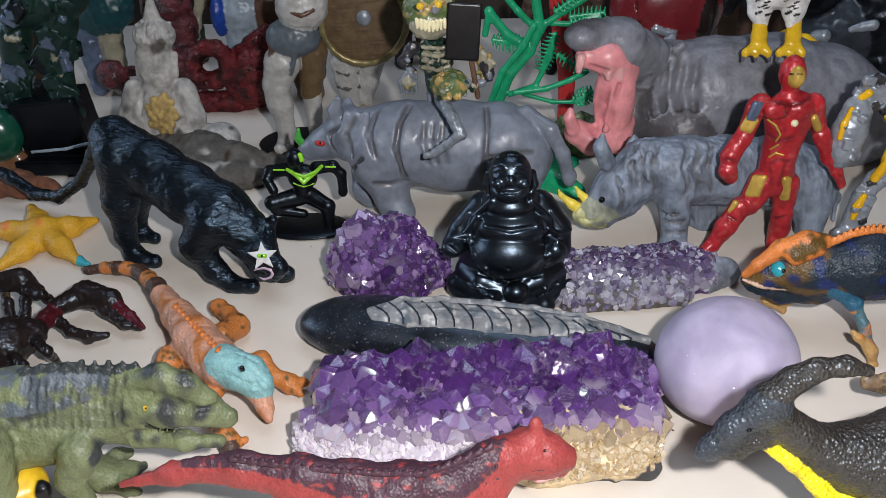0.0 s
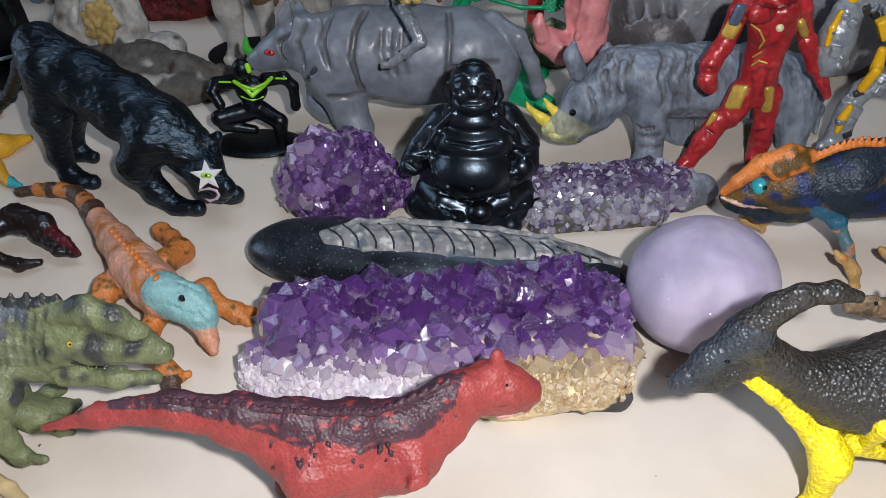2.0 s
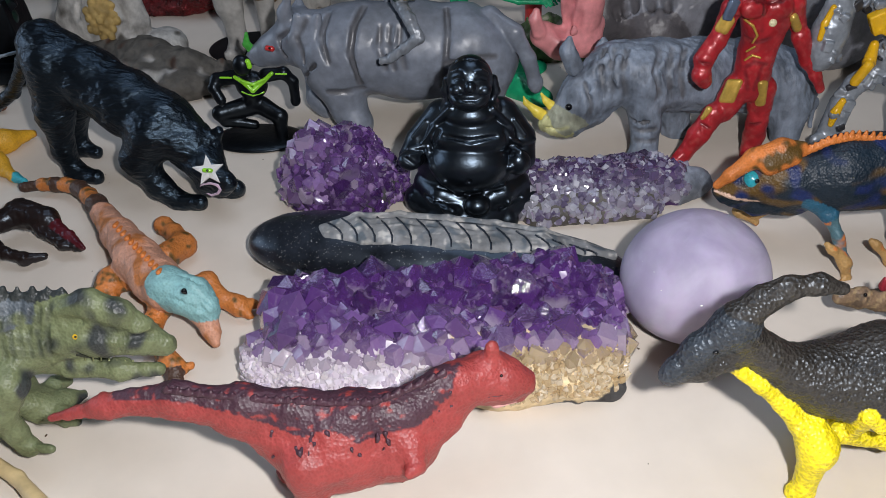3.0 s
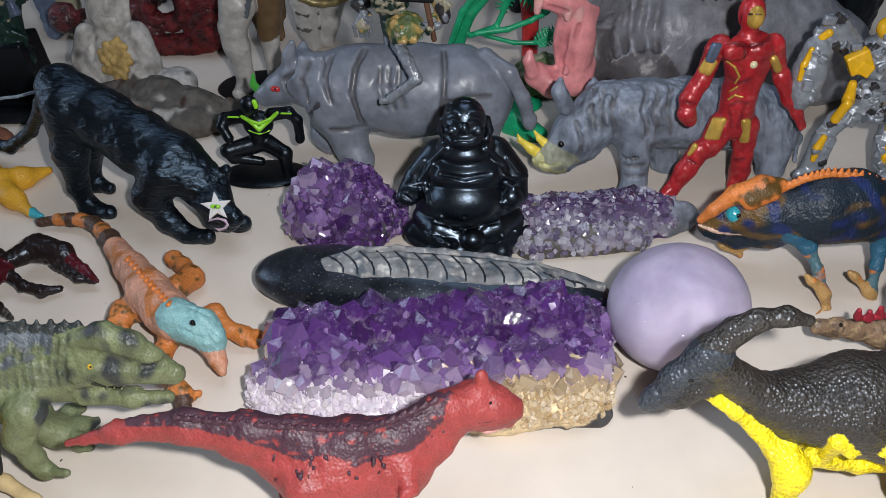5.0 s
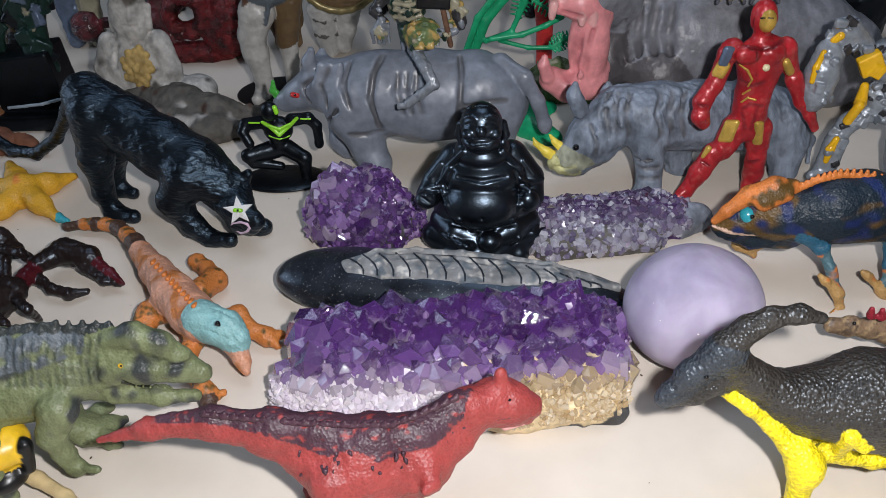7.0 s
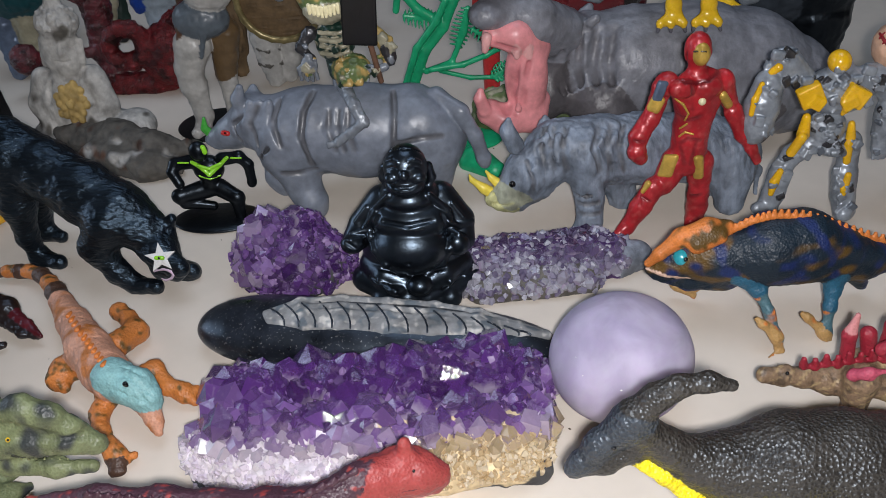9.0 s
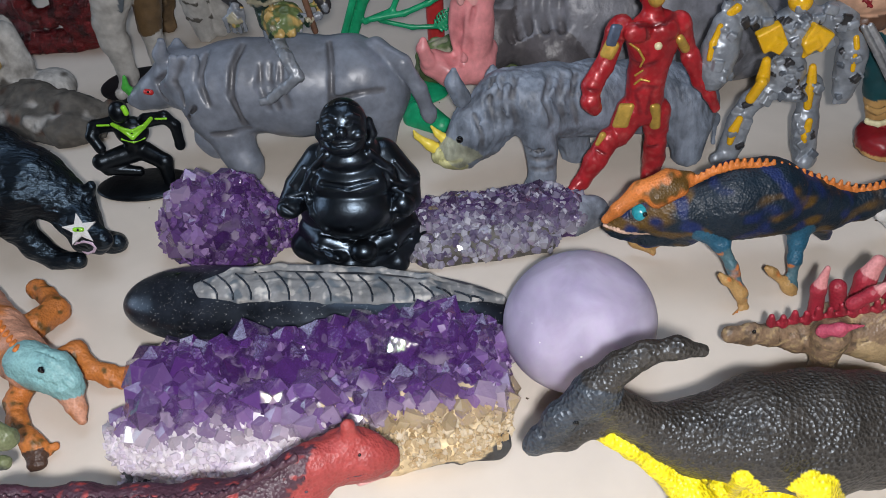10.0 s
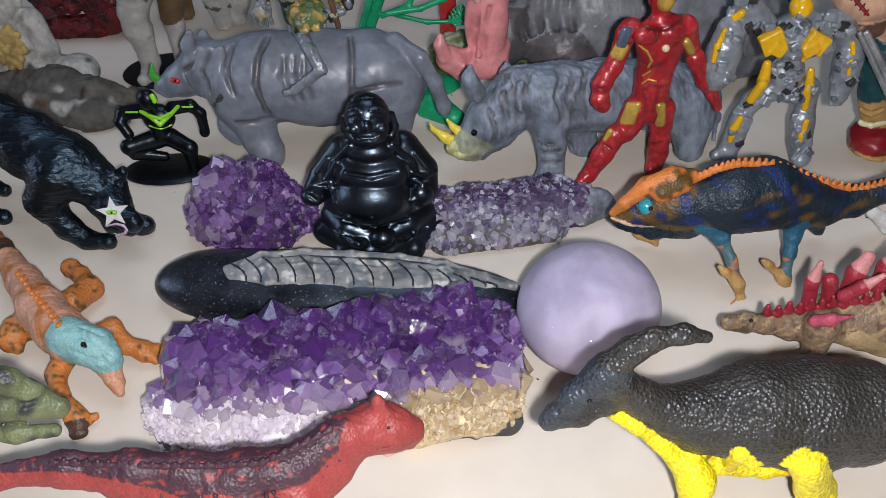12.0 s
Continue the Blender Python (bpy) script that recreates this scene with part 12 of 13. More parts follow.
    b.limb(-14.7, 0.0, 69.2, -14.6, -1.5, 65.2, 0.8, 0.5, "palm", melt=0.4)
    b.limb(-14.7, 0.0, 69.2, -13.3, 1.5, 72.9, 0.8, 0.5, "palm", melt=0.4)
    b.limb(-12.8, 0.0, 68.9, -12.6, -1.5, 65.6, 0.8, 0.5, "palm", melt=0.4)
    b.limb(-12.8, 0.0, 68.9, -11.5, 1.5, 71.9, 0.8, 0.5, "palm", melt=0.4)
    b.limb(3.3, -2.0, 74.6, -3.5, -2.0, 56.3, 0.9, 0.8, "palm")
    b.limb(3.3, -2.0, 74.6, -0.3, -3.5, 75.6, 0.8, 0.5, "palm", melt=0.4)
    b.limb(3.3, -2.0, 74.6, 6.4, -0.5, 72.0, 0.8, 0.5, "palm", melt=0.4)
    b.limb(2.6, -2.0, 72.6, -1.6, -3.5, 73.8, 0.8, 0.5, "palm", melt=0.4)
    b.limb(2.6, -2.0, 72.6, 6.2, -0.5, 69.7, 0.8, 0.5, "palm", melt=0.4)
    b.limb(1.8, -2.0, 70.6, -2.8, -3.5, 72.1, 0.8, 0.5, "palm", melt=0.4)
    b.limb(1.8, -2.0, 70.6, 5.9, -0.5, 67.5, 0.8, 0.5, "palm", melt=0.4)
    b.limb(1.1, -2.0, 68.6, -4.0, -3.5, 70.2, 0.8, 0.5, "palm", melt=0.4)
    b.limb(1.1, -2.0, 68.6, 5.5, -0.5, 65.3, 0.8, 0.5, "palm", melt=0.4)
    b.limb(0.3, -2.0, 66.5, -4.9, -3.5, 68.3, 0.8, 0.5, "palm", melt=0.4)
    b.limb(0.3, -2.0, 66.5, 5.0, -0.5, 63.1, 0.8, 0.5, "palm", melt=0.4)
    b.limb(-0.4, -2.0, 64.5, -5.7, -3.5, 66.2, 0.8, 0.5, "palm", melt=0.4)
    b.limb(-0.4, -2.0, 64.5, 4.2, -0.5, 61.1, 0.8, 0.5, "palm", melt=0.4)
    b.limb(-1.2, -2.0, 62.4, -6.3, -3.5, 64.1, 0.8, 0.5, "palm", melt=0.4)
    b.limb(-1.2, -2.0, 62.4, 3.3, -0.5, 59.1, 0.8, 0.5, "palm", melt=0.4)
    b.limb(-2.0, -2.0, 60.4, -6.7, -3.5, 61.9, 0.8, 0.5, "palm", melt=0.4)
    b.limb(-2.0, -2.0, 60.4, 2.2, -0.5, 57.2, 0.8, 0.6, "palm", melt=0.4)
    b.limb(-2.8, -2.0, 58.3, -7.0, -3.5, 59.7, 0.8, 0.5, "palm", melt=0.4)
    b.limb(-2.8, -2.0, 58.3, 0.9, -0.5, 55.3, 0.8, 0.6, "palm", melt=0.4)
    b.limb(-3.5, -2.0, 56.3, -7.2, -3.5, 57.3, 0.8, 0.5, "palm", melt=0.4)
    b.limb(-3.5, -2.0, 56.3, -0.5, -0.5, 53.5, 0.8, 0.6, "palm", melt=0.4)
    b.limb(5.0, -4.0, 64.5, 19.1, -4.0, 54.9, 0.9, 0.8, "palm")
    b.limb(5.0, -4.0, 64.5, 4.2, -5.5, 62.0, 0.8, 0.5, "palm", melt=0.4)
    b.limb(5.0, -4.0, 64.5, 7.5, -2.5, 65.9, 0.8, 0.5, "palm", melt=0.4)
    b.limb(7.0, -4.0, 63.1, 5.9, -5.5, 60.1, 0.8, 0.5, "palm", melt=0.4)
    b.limb(7.0, -4.0, 63.1, 9.8, -2.5, 65.0, 0.8, 0.5, "palm", melt=0.4)
    b.limb(9.0, -4.0, 61.8, 7.6, -5.5, 58.4, 0.8, 0.5, "palm", melt=0.4)
    b.limb(9.0, -4.0, 61.8, 12.1, -2.5, 64.0, 0.8, 0.5, "palm", melt=0.4)
    b.limb(11.0, -4.0, 60.4, 9.5, -5.5, 56.8, 0.8, 0.5, "palm", melt=0.4)
    b.limb(11.0, -4.0, 60.4, 14.2, -2.5, 62.9, 0.8, 0.5, "palm", melt=0.4)
    b.limb(13.1, -4.0, 59.0, 11.5, -5.5, 55.4, 0.8, 0.5, "palm", melt=0.4)
    b.limb(13.1, -4.0, 59.0, 16.2, -2.5, 61.5, 0.8, 0.5, "palm", melt=0.4)
    b.limb(15.1, -4.0, 57.6, 13.7, -5.5, 54.2, 0.8, 0.5, "palm", melt=0.4)
    b.limb(15.1, -4.0, 57.6, 18.1, -2.5, 59.9, 0.8, 0.5, "palm", melt=0.4)
    b.limb(17.1, -4.0, 56.3, 15.9, -5.5, 53.2, 0.8, 0.5, "palm", melt=0.4)
    b.limb(17.1, -4.0, 56.3, 19.9, -2.5, 58.2, 0.8, 0.5, "palm", melt=0.4)
    b.limb(19.1, -4.0, 54.9, 18.2, -5.5, 52.4, 0.8, 0.5, "palm", melt=0.4)
    b.limb(19.1, -4.0, 54.9, 21.6, -2.5, 56.3, 0.8, 0.5, "palm", melt=0.4)
    b.limb(15.4, -4.0, 38.0, 24.4, -4.0, 43.6, 0.9, 0.8, "palm")
    b.limb(15.4, -4.0, 38.0, 17.8, -5.5, 35.8, 0.8, 0.6, "palm", melt=0.4)
    b.limb(15.4, -4.0, 38.0, 14.3, -2.5, 40.9, 0.8, 0.6, "palm", melt=0.4)
    b.limb(16.9, -4.0, 39.0, 19.7, -5.5, 36.1, 0.8, 0.6, "palm", melt=0.4)
    b.limb(16.9, -4.0, 39.0, 15.4, -2.5, 42.6, 0.8, 0.6, "palm", melt=0.4)
    b.limb(18.4, -4.0, 39.9, 21.5, -5.5, 36.5, 0.8, 0.6, "palm", melt=0.4)
    b.limb(18.4, -4.0, 39.9, 16.6, -2.5, 44.0, 0.8, 0.6, "palm", melt=0.4)
    b.limb(19.9, -4.0, 40.8, 23.1, -5.5, 37.3, 0.8, 0.6, "palm", melt=0.4)
    b.limb(19.9, -4.0, 40.8, 18.0, -2.5, 45.2, 0.8, 0.6, "palm", melt=0.4)
    b.limb(21.4, -4.0, 41.8, 24.5, -5.5, 38.4, 0.8, 0.6, "palm", melt=0.4)
    b.limb(21.4, -4.0, 41.8, 19.5, -2.5, 45.9, 0.8, 0.6, "palm", melt=0.4)
    b.limb(22.9, -4.0, 42.7, 25.6, -5.5, 39.8, 0.8, 0.6, "palm", melt=0.4)
    b.limb(22.9, -4.0, 42.7, 21.3, -2.5, 46.3, 0.8, 0.6, "palm", melt=0.4)
    b.limb(24.4, -4.0, 43.6, 26.6, -5.5, 41.5, 0.8, 0.6, "palm", melt=0.4)
    b.limb(24.4, -4.0, 43.6, 23.3, -2.5, 46.6, 0.8, 0.6, "palm", melt=0.4)
    b.limb(11.0, 3.0, 82.1, 28.7, 3.0, 84.1, 0.9, 0.7, "palm")
    b.limb(11.0, 3.0, 82.1, 12.2, 1.5, 79.6, 0.8, 0.5, "palm", melt=0.4)
    b.limb(11.0, 3.0, 82.1, 11.5, 4.5, 84.7, 0.8, 0.5, "palm", melt=0.4)
    b.limb(13.2, 3.0, 82.3, 14.6, 1.5, 79.2, 0.8, 0.5, "palm", melt=0.4)
    b.limb(13.2, 3.0, 82.3, 13.7, 4.5, 85.6, 0.8, 0.5, "palm", melt=0.4)
    b.limb(15.4, 3.0, 82.6, 16.9, 1.5, 79.0, 0.8, 0.5, "palm", melt=0.4)
    b.limb(15.4, 3.0, 82.6, 15.8, 4.5, 86.3, 0.8, 0.5, "palm", melt=0.4)
    b.limb(17.7, 3.0, 82.8, 19.2, 1.5, 79.0, 0.8, 0.5, "palm", melt=0.4)
    b.limb(17.7, 3.0, 82.8, 17.9, 4.5, 86.8, 0.8, 0.5, "palm", melt=0.4)
    b.limb(19.9, 3.0, 83.1, 21.4, 1.5, 79.1, 0.8, 0.5, "palm", melt=0.4)
    b.limb(19.9, 3.0, 83.1, 20.1, 4.5, 87.2, 0.8, 0.5, "palm", melt=0.4)
    b.limb(22.1, 3.0, 83.3, 23.6, 1.5, 79.5, 0.8, 0.5, "palm", melt=0.4)
    b.limb(22.1, 3.0, 83.3, 22.4, 4.5, 87.3, 0.8, 0.5, "palm", melt=0.4)
    b.limb(24.3, 3.0, 83.6, 25.8, 1.5, 80.0, 0.8, 0.5, "palm", melt=0.4)
    b.limb(24.3, 3.0, 83.6, 24.7, 4.5, 87.3, 0.8, 0.5, "palm", melt=0.4)
    b.limb(26.5, 3.0, 83.8, 27.9, 1.5, 80.7, 0.8, 0.5, "palm", melt=0.4)
    b.limb(26.5, 3.0, 83.8, 27.0, 4.5, 87.1, 0.8, 0.5, "palm", melt=0.4)
    b.limb(28.7, 3.0, 84.1, 30.0, 1.5, 81.6, 0.8, 0.5, "palm", melt=0.4)
    b.limb(28.7, 3.0, 84.1, 29.3, 4.5, 86.7, 0.8, 0.5, "palm", melt=0.4)
    b.limb(2.8, -2.0, 86.5, 15.6, -2.0, 94.9, 0.9, 0.7, "palm")
    b.limb(2.8, -2.0, 86.5, 5.0, -3.5, 85.4, 0.8, 0.5, "palm", melt=0.4)
    b.limb(2.8, -2.0, 86.5, 2.4, -0.5, 88.7, 0.8, 0.5, "palm", melt=0.4)
    b.limb(5.0, -2.0, 87.9, 7.4, -3.5, 86.4, 0.8, 0.5, "palm", melt=0.4)
    b.limb(5.0, -2.0, 87.9, 4.3, -0.5, 90.6, 0.8, 0.5, "palm", melt=0.4)
    b.limb(7.1, -2.0, 89.3, 9.8, -3.5, 87.4, 0.8, 0.5, "palm", melt=0.4)
    b.limb(7.1, -2.0, 89.3, 6.2, -0.5, 92.4, 0.8, 0.5, "palm", melt=0.4)
    b.limb(9.3, -2.0, 90.7, 12.0, -3.5, 88.7, 0.8, 0.5, "palm", melt=0.4)
    b.limb(9.3, -2.0, 90.7, 8.2, -0.5, 93.9, 0.8, 0.5, "palm", melt=0.4)
    b.limb(11.4, -2.0, 92.1, 14.0, -3.5, 90.3, 0.8, 0.5, "palm", melt=0.4)
    b.limb(11.4, -2.0, 92.1, 10.4, -0.5, 95.2, 0.8, 0.5, "palm", melt=0.4)
    b.limb(13.5, -2.0, 93.5, 15.9, -3.5, 92.0, 0.8, 0.5, "palm", melt=0.4)
    b.limb(13.5, -2.0, 93.5, 12.8, -0.5, 96.2, 0.8, 0.5, "palm", melt=0.4)
    b.limb(15.6, -2.0, 94.9, 17.7, -3.5, 93.9, 0.8, 0.5, "palm", melt=0.4)
    b.limb(15.6, -2.0, 94.9, 15.2, -0.5, 97.2, 0.8, 0.5, "palm", melt=0.4)
    ob = thing("toy_plant", b.skin("toy_plant", satin), (0.0589, 0.1105, 0.0000), (0.980, 0.865, 1.010), "bright green plastic palm plant with feathery leaves", "toy plant")
    b = Figure(0.7, 1)
    b.ball(0, 0, 1.0, 20, 16, 2.6, "palm")
    b.limb(-8, 2, 2, -10, 4, 16, 3, 2.2, "palm")
    b.limb(4, -30, 1.5, 14, -42, 1.2, 9, 6, "palm")
    b.limb(0, -4, 1.2, 4, -30, 1.5, 6, 7, "palm")
    piece("foot", b.skin("foot", satin, False), ob, "green plastic foot of the plant")
    return ob


plastic_palm()


def mossy_rock():
    b = Figure(1.0, 3)
    b.ball(12, 0, 8, 22, 14, 14, "moss")
    b.ball(-22, 6, 8, 18, 12, 16, "moss")
    b.rough(1.3, 8, 3)
    b.mottle("moss", "bone", 8, 0.35)
    ob = thing("rock", b.skin("rock", stone_paint), (0.1005, 0.1195, 0.0000), (0.974, 0.858, 1.006), "small mossy brown rock behind the hippopotamus", "rock")
    return ob


mossy_rock()


def dark_robot():
    b = Figure(1.0, 1.5)
    b.limb(16.1, 6.0, 80.8, 9.9, 4.0, 59.1, 11.3, 9.0, "darkgreen")
    b.limb(9.9, 4.0, 59.1, 10.9, 0.0, 43.8, 9.0, 7.7, "darkgreen")
    b.limb(10.9, 0.0, 43.8, 12.8, -4.0, 31.6, 7.7, 9.1, "darkgreen")
    b.limb(-10.3, 8.0, 74.5, -15.0, 8.0, 51.6, 9.5, 7.8, "darkgreen")
    b.limb(-15.0, 8.0, 51.6, -25.5, 6.0, 28.5, 7.8, 8.6, "darkgreen")
    b.ball(6.4, 10.0, 92.4, 28.1, 20.0, 15.6, "darkgreen", turn=0)
    b.ball(9.6, 10.0, 116.4, 21.3, 22.0, 18.3, "darkgreen", turn=0)
    b.slab(-9.4, 1.5, 54.4, 2.8, 1.0, 2.8, "steel", turn=32, lean=28, melt=0.2, soft=0.3)
    b.slab(20.5, 0.1, 64.8, 4.4, 2.5, 3.4, "darkgreen", turn=-21, lean=6, melt=0.2, soft=0.3)
    b.slab(-21.1, -1.2, 40.6, 4.2, 2.7, 2.9, "darkgreen", turn=-9, lean=-10, melt=0.2, soft=0.3)
    b.slab(17.5, -4.6, 73.7, 2.5, 2.3, 1.6, "darkgreen", turn=6, lean=-35, melt=0.2, soft=0.3)
    b.slab(-8.5, 2.5, 54.0, 4.6, 1.4, 4.2, "darkgreen", turn=9, lean=-30, melt=0.2, soft=0.3)
    b.slab(9.8, -6.1, 53.6, 2.2, 2.8, 1.9, "darkgreen", turn=7, lean=-27, melt=0.2, soft=0.3)
    b.slab(-19.5, 1.5, 54.6, 2.4, 1.4, 2.8, "darkgreen", turn=-21, lean=-39, melt=0.2, soft=0.3)
    b.slab(-21.0, -1.7, 36.0, 4.0, 1.6, 2.9, "steel", turn=-14, lean=21, melt=0.2, soft=0.3)
    b.slab(5.0, -3.9, 60.1, 4.2, 1.8, 5.4, "black", turn=21, lean=-49, melt=0.2, soft=0.3)
    b.slab(-16.4, 0.3, 35.9, 3.4, 2.7, 3.8, "steel", turn=-2, lean=24, melt=0.2, soft=0.3)
    b.slab(22.3, 6.3, 66.2, 4.1, 1.9, 4.3, "black", turn=-33, lean=4, melt=0.2, soft=0.3)
    b.slab(17.0, -2.8, 62.1, 2.7, 1.9, 3.3, "darkgreen", turn=33, lean=51, melt=0.2, soft=0.3)
    b.slab(18.4, -2.8, 65.9, 3.4, 2.0, 1.8, "steel", turn=0, lean=16, melt=0.2, soft=0.3)
    b.slab(9.7, -6.5, 50.8, 5.0, 2.8, 3.7, "darkgreen", turn=-12, lean=-12, melt=0.2, soft=0.3)
    b.slab(21.4, -1.2, 69.9, 4.5, 2.1, 4.3, "darkgreen", turn=-22, lean=13, melt=0.2, soft=0.3)
    b.slab(-23.3, 0.3, 44.2, 3.1, 2.9, 3.6, "darkgreen", turn=29, lean=-41, melt=0.2, soft=0.3)
    b.slab(16.8, -2.6, 59.4, 4.4, 2.6, 3.7, "steel", turn=-18, lean=-15, melt=0.2, soft=0.3)
    b.slab(22.0, -6.6, 91.8, 2.8, 1.1, 2.8, "darkgreen", turn=-31, lean=-2, melt=0.2, soft=0.3)
    b.slab(-10.4, 2.4, 47.4, 4.2, 1.3, 4.8, "darkgreen", turn=-23, lean=15, melt=0.2, soft=0.3)
    b.slab(19.5, -4.8, 39.9, 3.4, 2.4, 3.8, "black", turn=22, lean=-37, melt=0.2, soft=0.3)
    b.slab(14.4, -4.3, 59.3, 3.6, 2.0, 3.4, "darkgreen", turn=33, lean=-25, melt=0.2, soft=0.3)
    b.slab(-8.3, 0.1, 79.4, 2.7, 2.9, 2.2, "darkgreen", turn=-32, lean=-49, melt=0.2, soft=0.3)
    b.slab(-12.3, 0.2, 52.5, 2.0, 1.3, 1.5, "darkgreen", turn=31, lean=28, melt=0.2, soft=0.3)
    b.slab(22.2, -6.3, 89.9, 2.1, 2.5, 1.0, "black", turn=-2, lean=0, melt=0.2, soft=0.3)
    b.slab(1.1, -9.6, 91.1, 4.8, 1.4, 4.9, "black", turn=-15, lean=-41, melt=0.2, soft=0.3)
    b.slab(-13.3, 2.3, 39.5, 5.0, 2.4, 5.3, "black", turn=-5, lean=-40, melt=0.2, soft=0.3)
    b.slab(23.1, -3.1, 84.9, 2.4, 1.7, 1.8, "steel", turn=-34, lean=41, melt=0.2, soft=0.3)
    b.slab(-15.1, -0.1, 46.8, 4.2, 2.3, 4.8, "darkgreen", turn=-15, lean=-37, melt=0.2, soft=0.3)
    b.slab(0.0, -7.4, 85.5, 3.0, 1.1, 1.3, "darkgreen", turn=-26, lean=25, melt=0.2, soft=0.3)
    b.slab(19.4, -5.1, 85.0, 2.0, 1.4, 1.5, "darkgreen", turn=-28, lean=-50, melt=0.2, soft=0.3)
    b.slab(-4.8, 1.6, 68.7, 4.0, 1.2, 2.0, "black", turn=-31, lean=50, melt=0.2, soft=0.3)
    b.slab(-6.9, 3.5, 56.4, 4.2, 1.5, 2.6, "black", turn=-15, lean=-58, melt=0.2, soft=0.3)
    b.slab(-13.2, 1.5, 42.3, 5.2, 2.4, 5.3, "darkgreen", turn=5, lean=17, melt=0.2, soft=0.3)
    b.slab(15.7, -5.0, 72.9, 4.8, 1.1, 5.9, "darkgreen", turn=-4, lean=39, melt=0.2, soft=0.3)
    b.slab(10.9, -9.1, 96.5, 2.8, 2.0, 2.3, "darkgreen", turn=-28, lean=10, melt=0.2, soft=0.3)
    b.slab(12.6, -5.1, 72.6, 3.6, 1.5, 3.5, "steel", turn=4, lean=15, melt=0.2, soft=0.3)
    b.slab(22.6, 3.1, 67.2, 3.3, 2.6, 3.0, "darkgreen", turn=0, lean=-45, melt=0.2, soft=0.3)
    b.slab(-15.5, -0.0, 55.0, 4.7, 2.5, 4.2, "steel", turn=-19, lean=17, melt=0.2, soft=0.3)
    b.slab(10.0, -9.9, 92.7, 2.2, 1.7, 2.6, "darkgreen", turn=-19, lean=33, melt=0.2, soft=0.3)
    b.slab(-3.8, -6.4, 85.4, 4.2, 2.9, 2.0, "steel", turn=-6, lean=30, melt=0.2, soft=0.3)
    b.slab(11.2, -4.4, 78.4, 3.5, 2.6, 2.9, "darkgreen", turn=26, lean=-20, melt=0.2, soft=0.3)
    b.slab(-17.1, -0.3, 37.2, 4.1, 2.6, 1.9, "black", turn=-32, lean=10, melt=0.2, soft=0.3)
    b.slab(-6.2, 0.2, 69.7, 3.5, 1.2, 3.5, "darkgreen", turn=-28, lean=39, melt=0.2, soft=0.3)
    b.slab(4.8, -9.9, 91.3, 4.7, 2.6, 2.9, "black", turn=-19, lean=-44, melt=0.2, soft=0.3)
    b.slab(18.2, -0.4, 57.2, 2.3, 2.2, 1.8, "black", turn=5, lean=28, melt=0.2, soft=0.3)
    b.slab(15.0, -9.1, 40.8, 2.8, 1.0, 3.3, "darkgreen", turn=-1, lean=15, melt=0.2, soft=0.3)
    b.slab(6.6, -3.5, 66.1, 4.1, 1.8, 4.0, "darkgreen", turn=16, lean=43, melt=0.2, soft=0.3)
    b.slab(27.1, -3.6, 92.6, 3.9, 1.9, 2.9, "darkgreen", turn=31, lean=46, melt=0.2, soft=0.3)
    b.slab(-0.7, -8.9, 89.2, 1.9, 3.0, 2.4, "steel", turn=-16, lean=-2, melt=0.2, soft=0.3)
    b.slab(16.6, -6.1, 44.7, 5.1, 2.7, 4.0, "darkgreen", turn=21, lean=33, melt=0.2, soft=0.3)
    b.limb(14.1, -4.8, 66.6, 13.9, -4.9, 55.3, 1.6, 1.9, "bone", melt=0.6)
    b.limb(-10.7, -1.5, 74.7, -5.6, -0.1, 72.9, 1.9, 1.6, "bone", melt=0.6)
    b.rough(0.3, 7, 3)
    ob = thing("robot_figure", b.skin("robot_figure", gloss_black), (-0.2202, 0.1191, 0.0000), (0.993, 0.866, 1.015), "dark green armoured robot figure on a black block", "action figure")
    b = Figure(0.9, 1)
    b.slab(3.0, 0.0, 22.6, 19.1, 14.0, 19.1, "black", turn=0, lean=-6)
    b.slab(1.3, -4.0, 5.4, 20.7, 18.0, 4.7, "black", turn=0)
    b.limb(-6.6, -22.0, 15.9, 13.2, -22.0, 17.6, 1.0, 1.0, "paleblue", melt=0.3)
    b.limb(13.2, -22.0, 17.6, 31.9, -22.0, 22.0, 1.0, 1.0, "paleblue", melt=0.3)
    b.limb(16.2, -7.0, 43.5, 18.0, -5.7, 42.3, 1.6, 1.6, "bone", melt=0.4)
    piece("block", b.skin("block", gloss_black, False), ob, "black block stand")
    return ob


dark_robot()


def green_pot():
    b = Figure(0.9, 1.5)
    b.ball(5.4, 0.0, 24.6, 14.1, 13.0, 15.4, "jadedark", turn=0)
    b.limb(-11.1, 0.0, 7.4, 12.2, 0.0, 8.0, 6.5, 6.5, "copperdark")
    b.limb(-12.8, 0.0, 2.0, 9.0, 0.0, 2.4, 5.9, 5.3, "umber")
    ob = thing("toy_vessel", b.skin("toy_vessel", gloss), (-0.2518, 0.1059, 0.0000), (1.000, 0.875, 1.021), "dark green rounded toy with copper bands", "toy")
    return ob


green_pot()


def brown_rock():
    b = Figure(0.8, 3)
    b.limb(-24.8, 2.8, 6.0, -6.0, -0.0, 7.0, 8.1, 7.4, "rustrock")
    b.limb(-6.0, -0.0, 7.0, 9.2, 0.0, 5.0, 7.4, 4.3, "rustrock")
    b.limb(9.2, 0.0, 5.0, 20.8, -6.8, 3.0, 4.3, 2.1, "rustrock")
    b.rough(0.9, 9, 3)
    ob = thing("rock", b.skin("rock", stone_paint), (-0.2204, 0.0790, 0.0000), (1.008, 0.892, 1.031), "flat rusty brown rock behind the starfish", "rock")
    return ob


brown_rock()


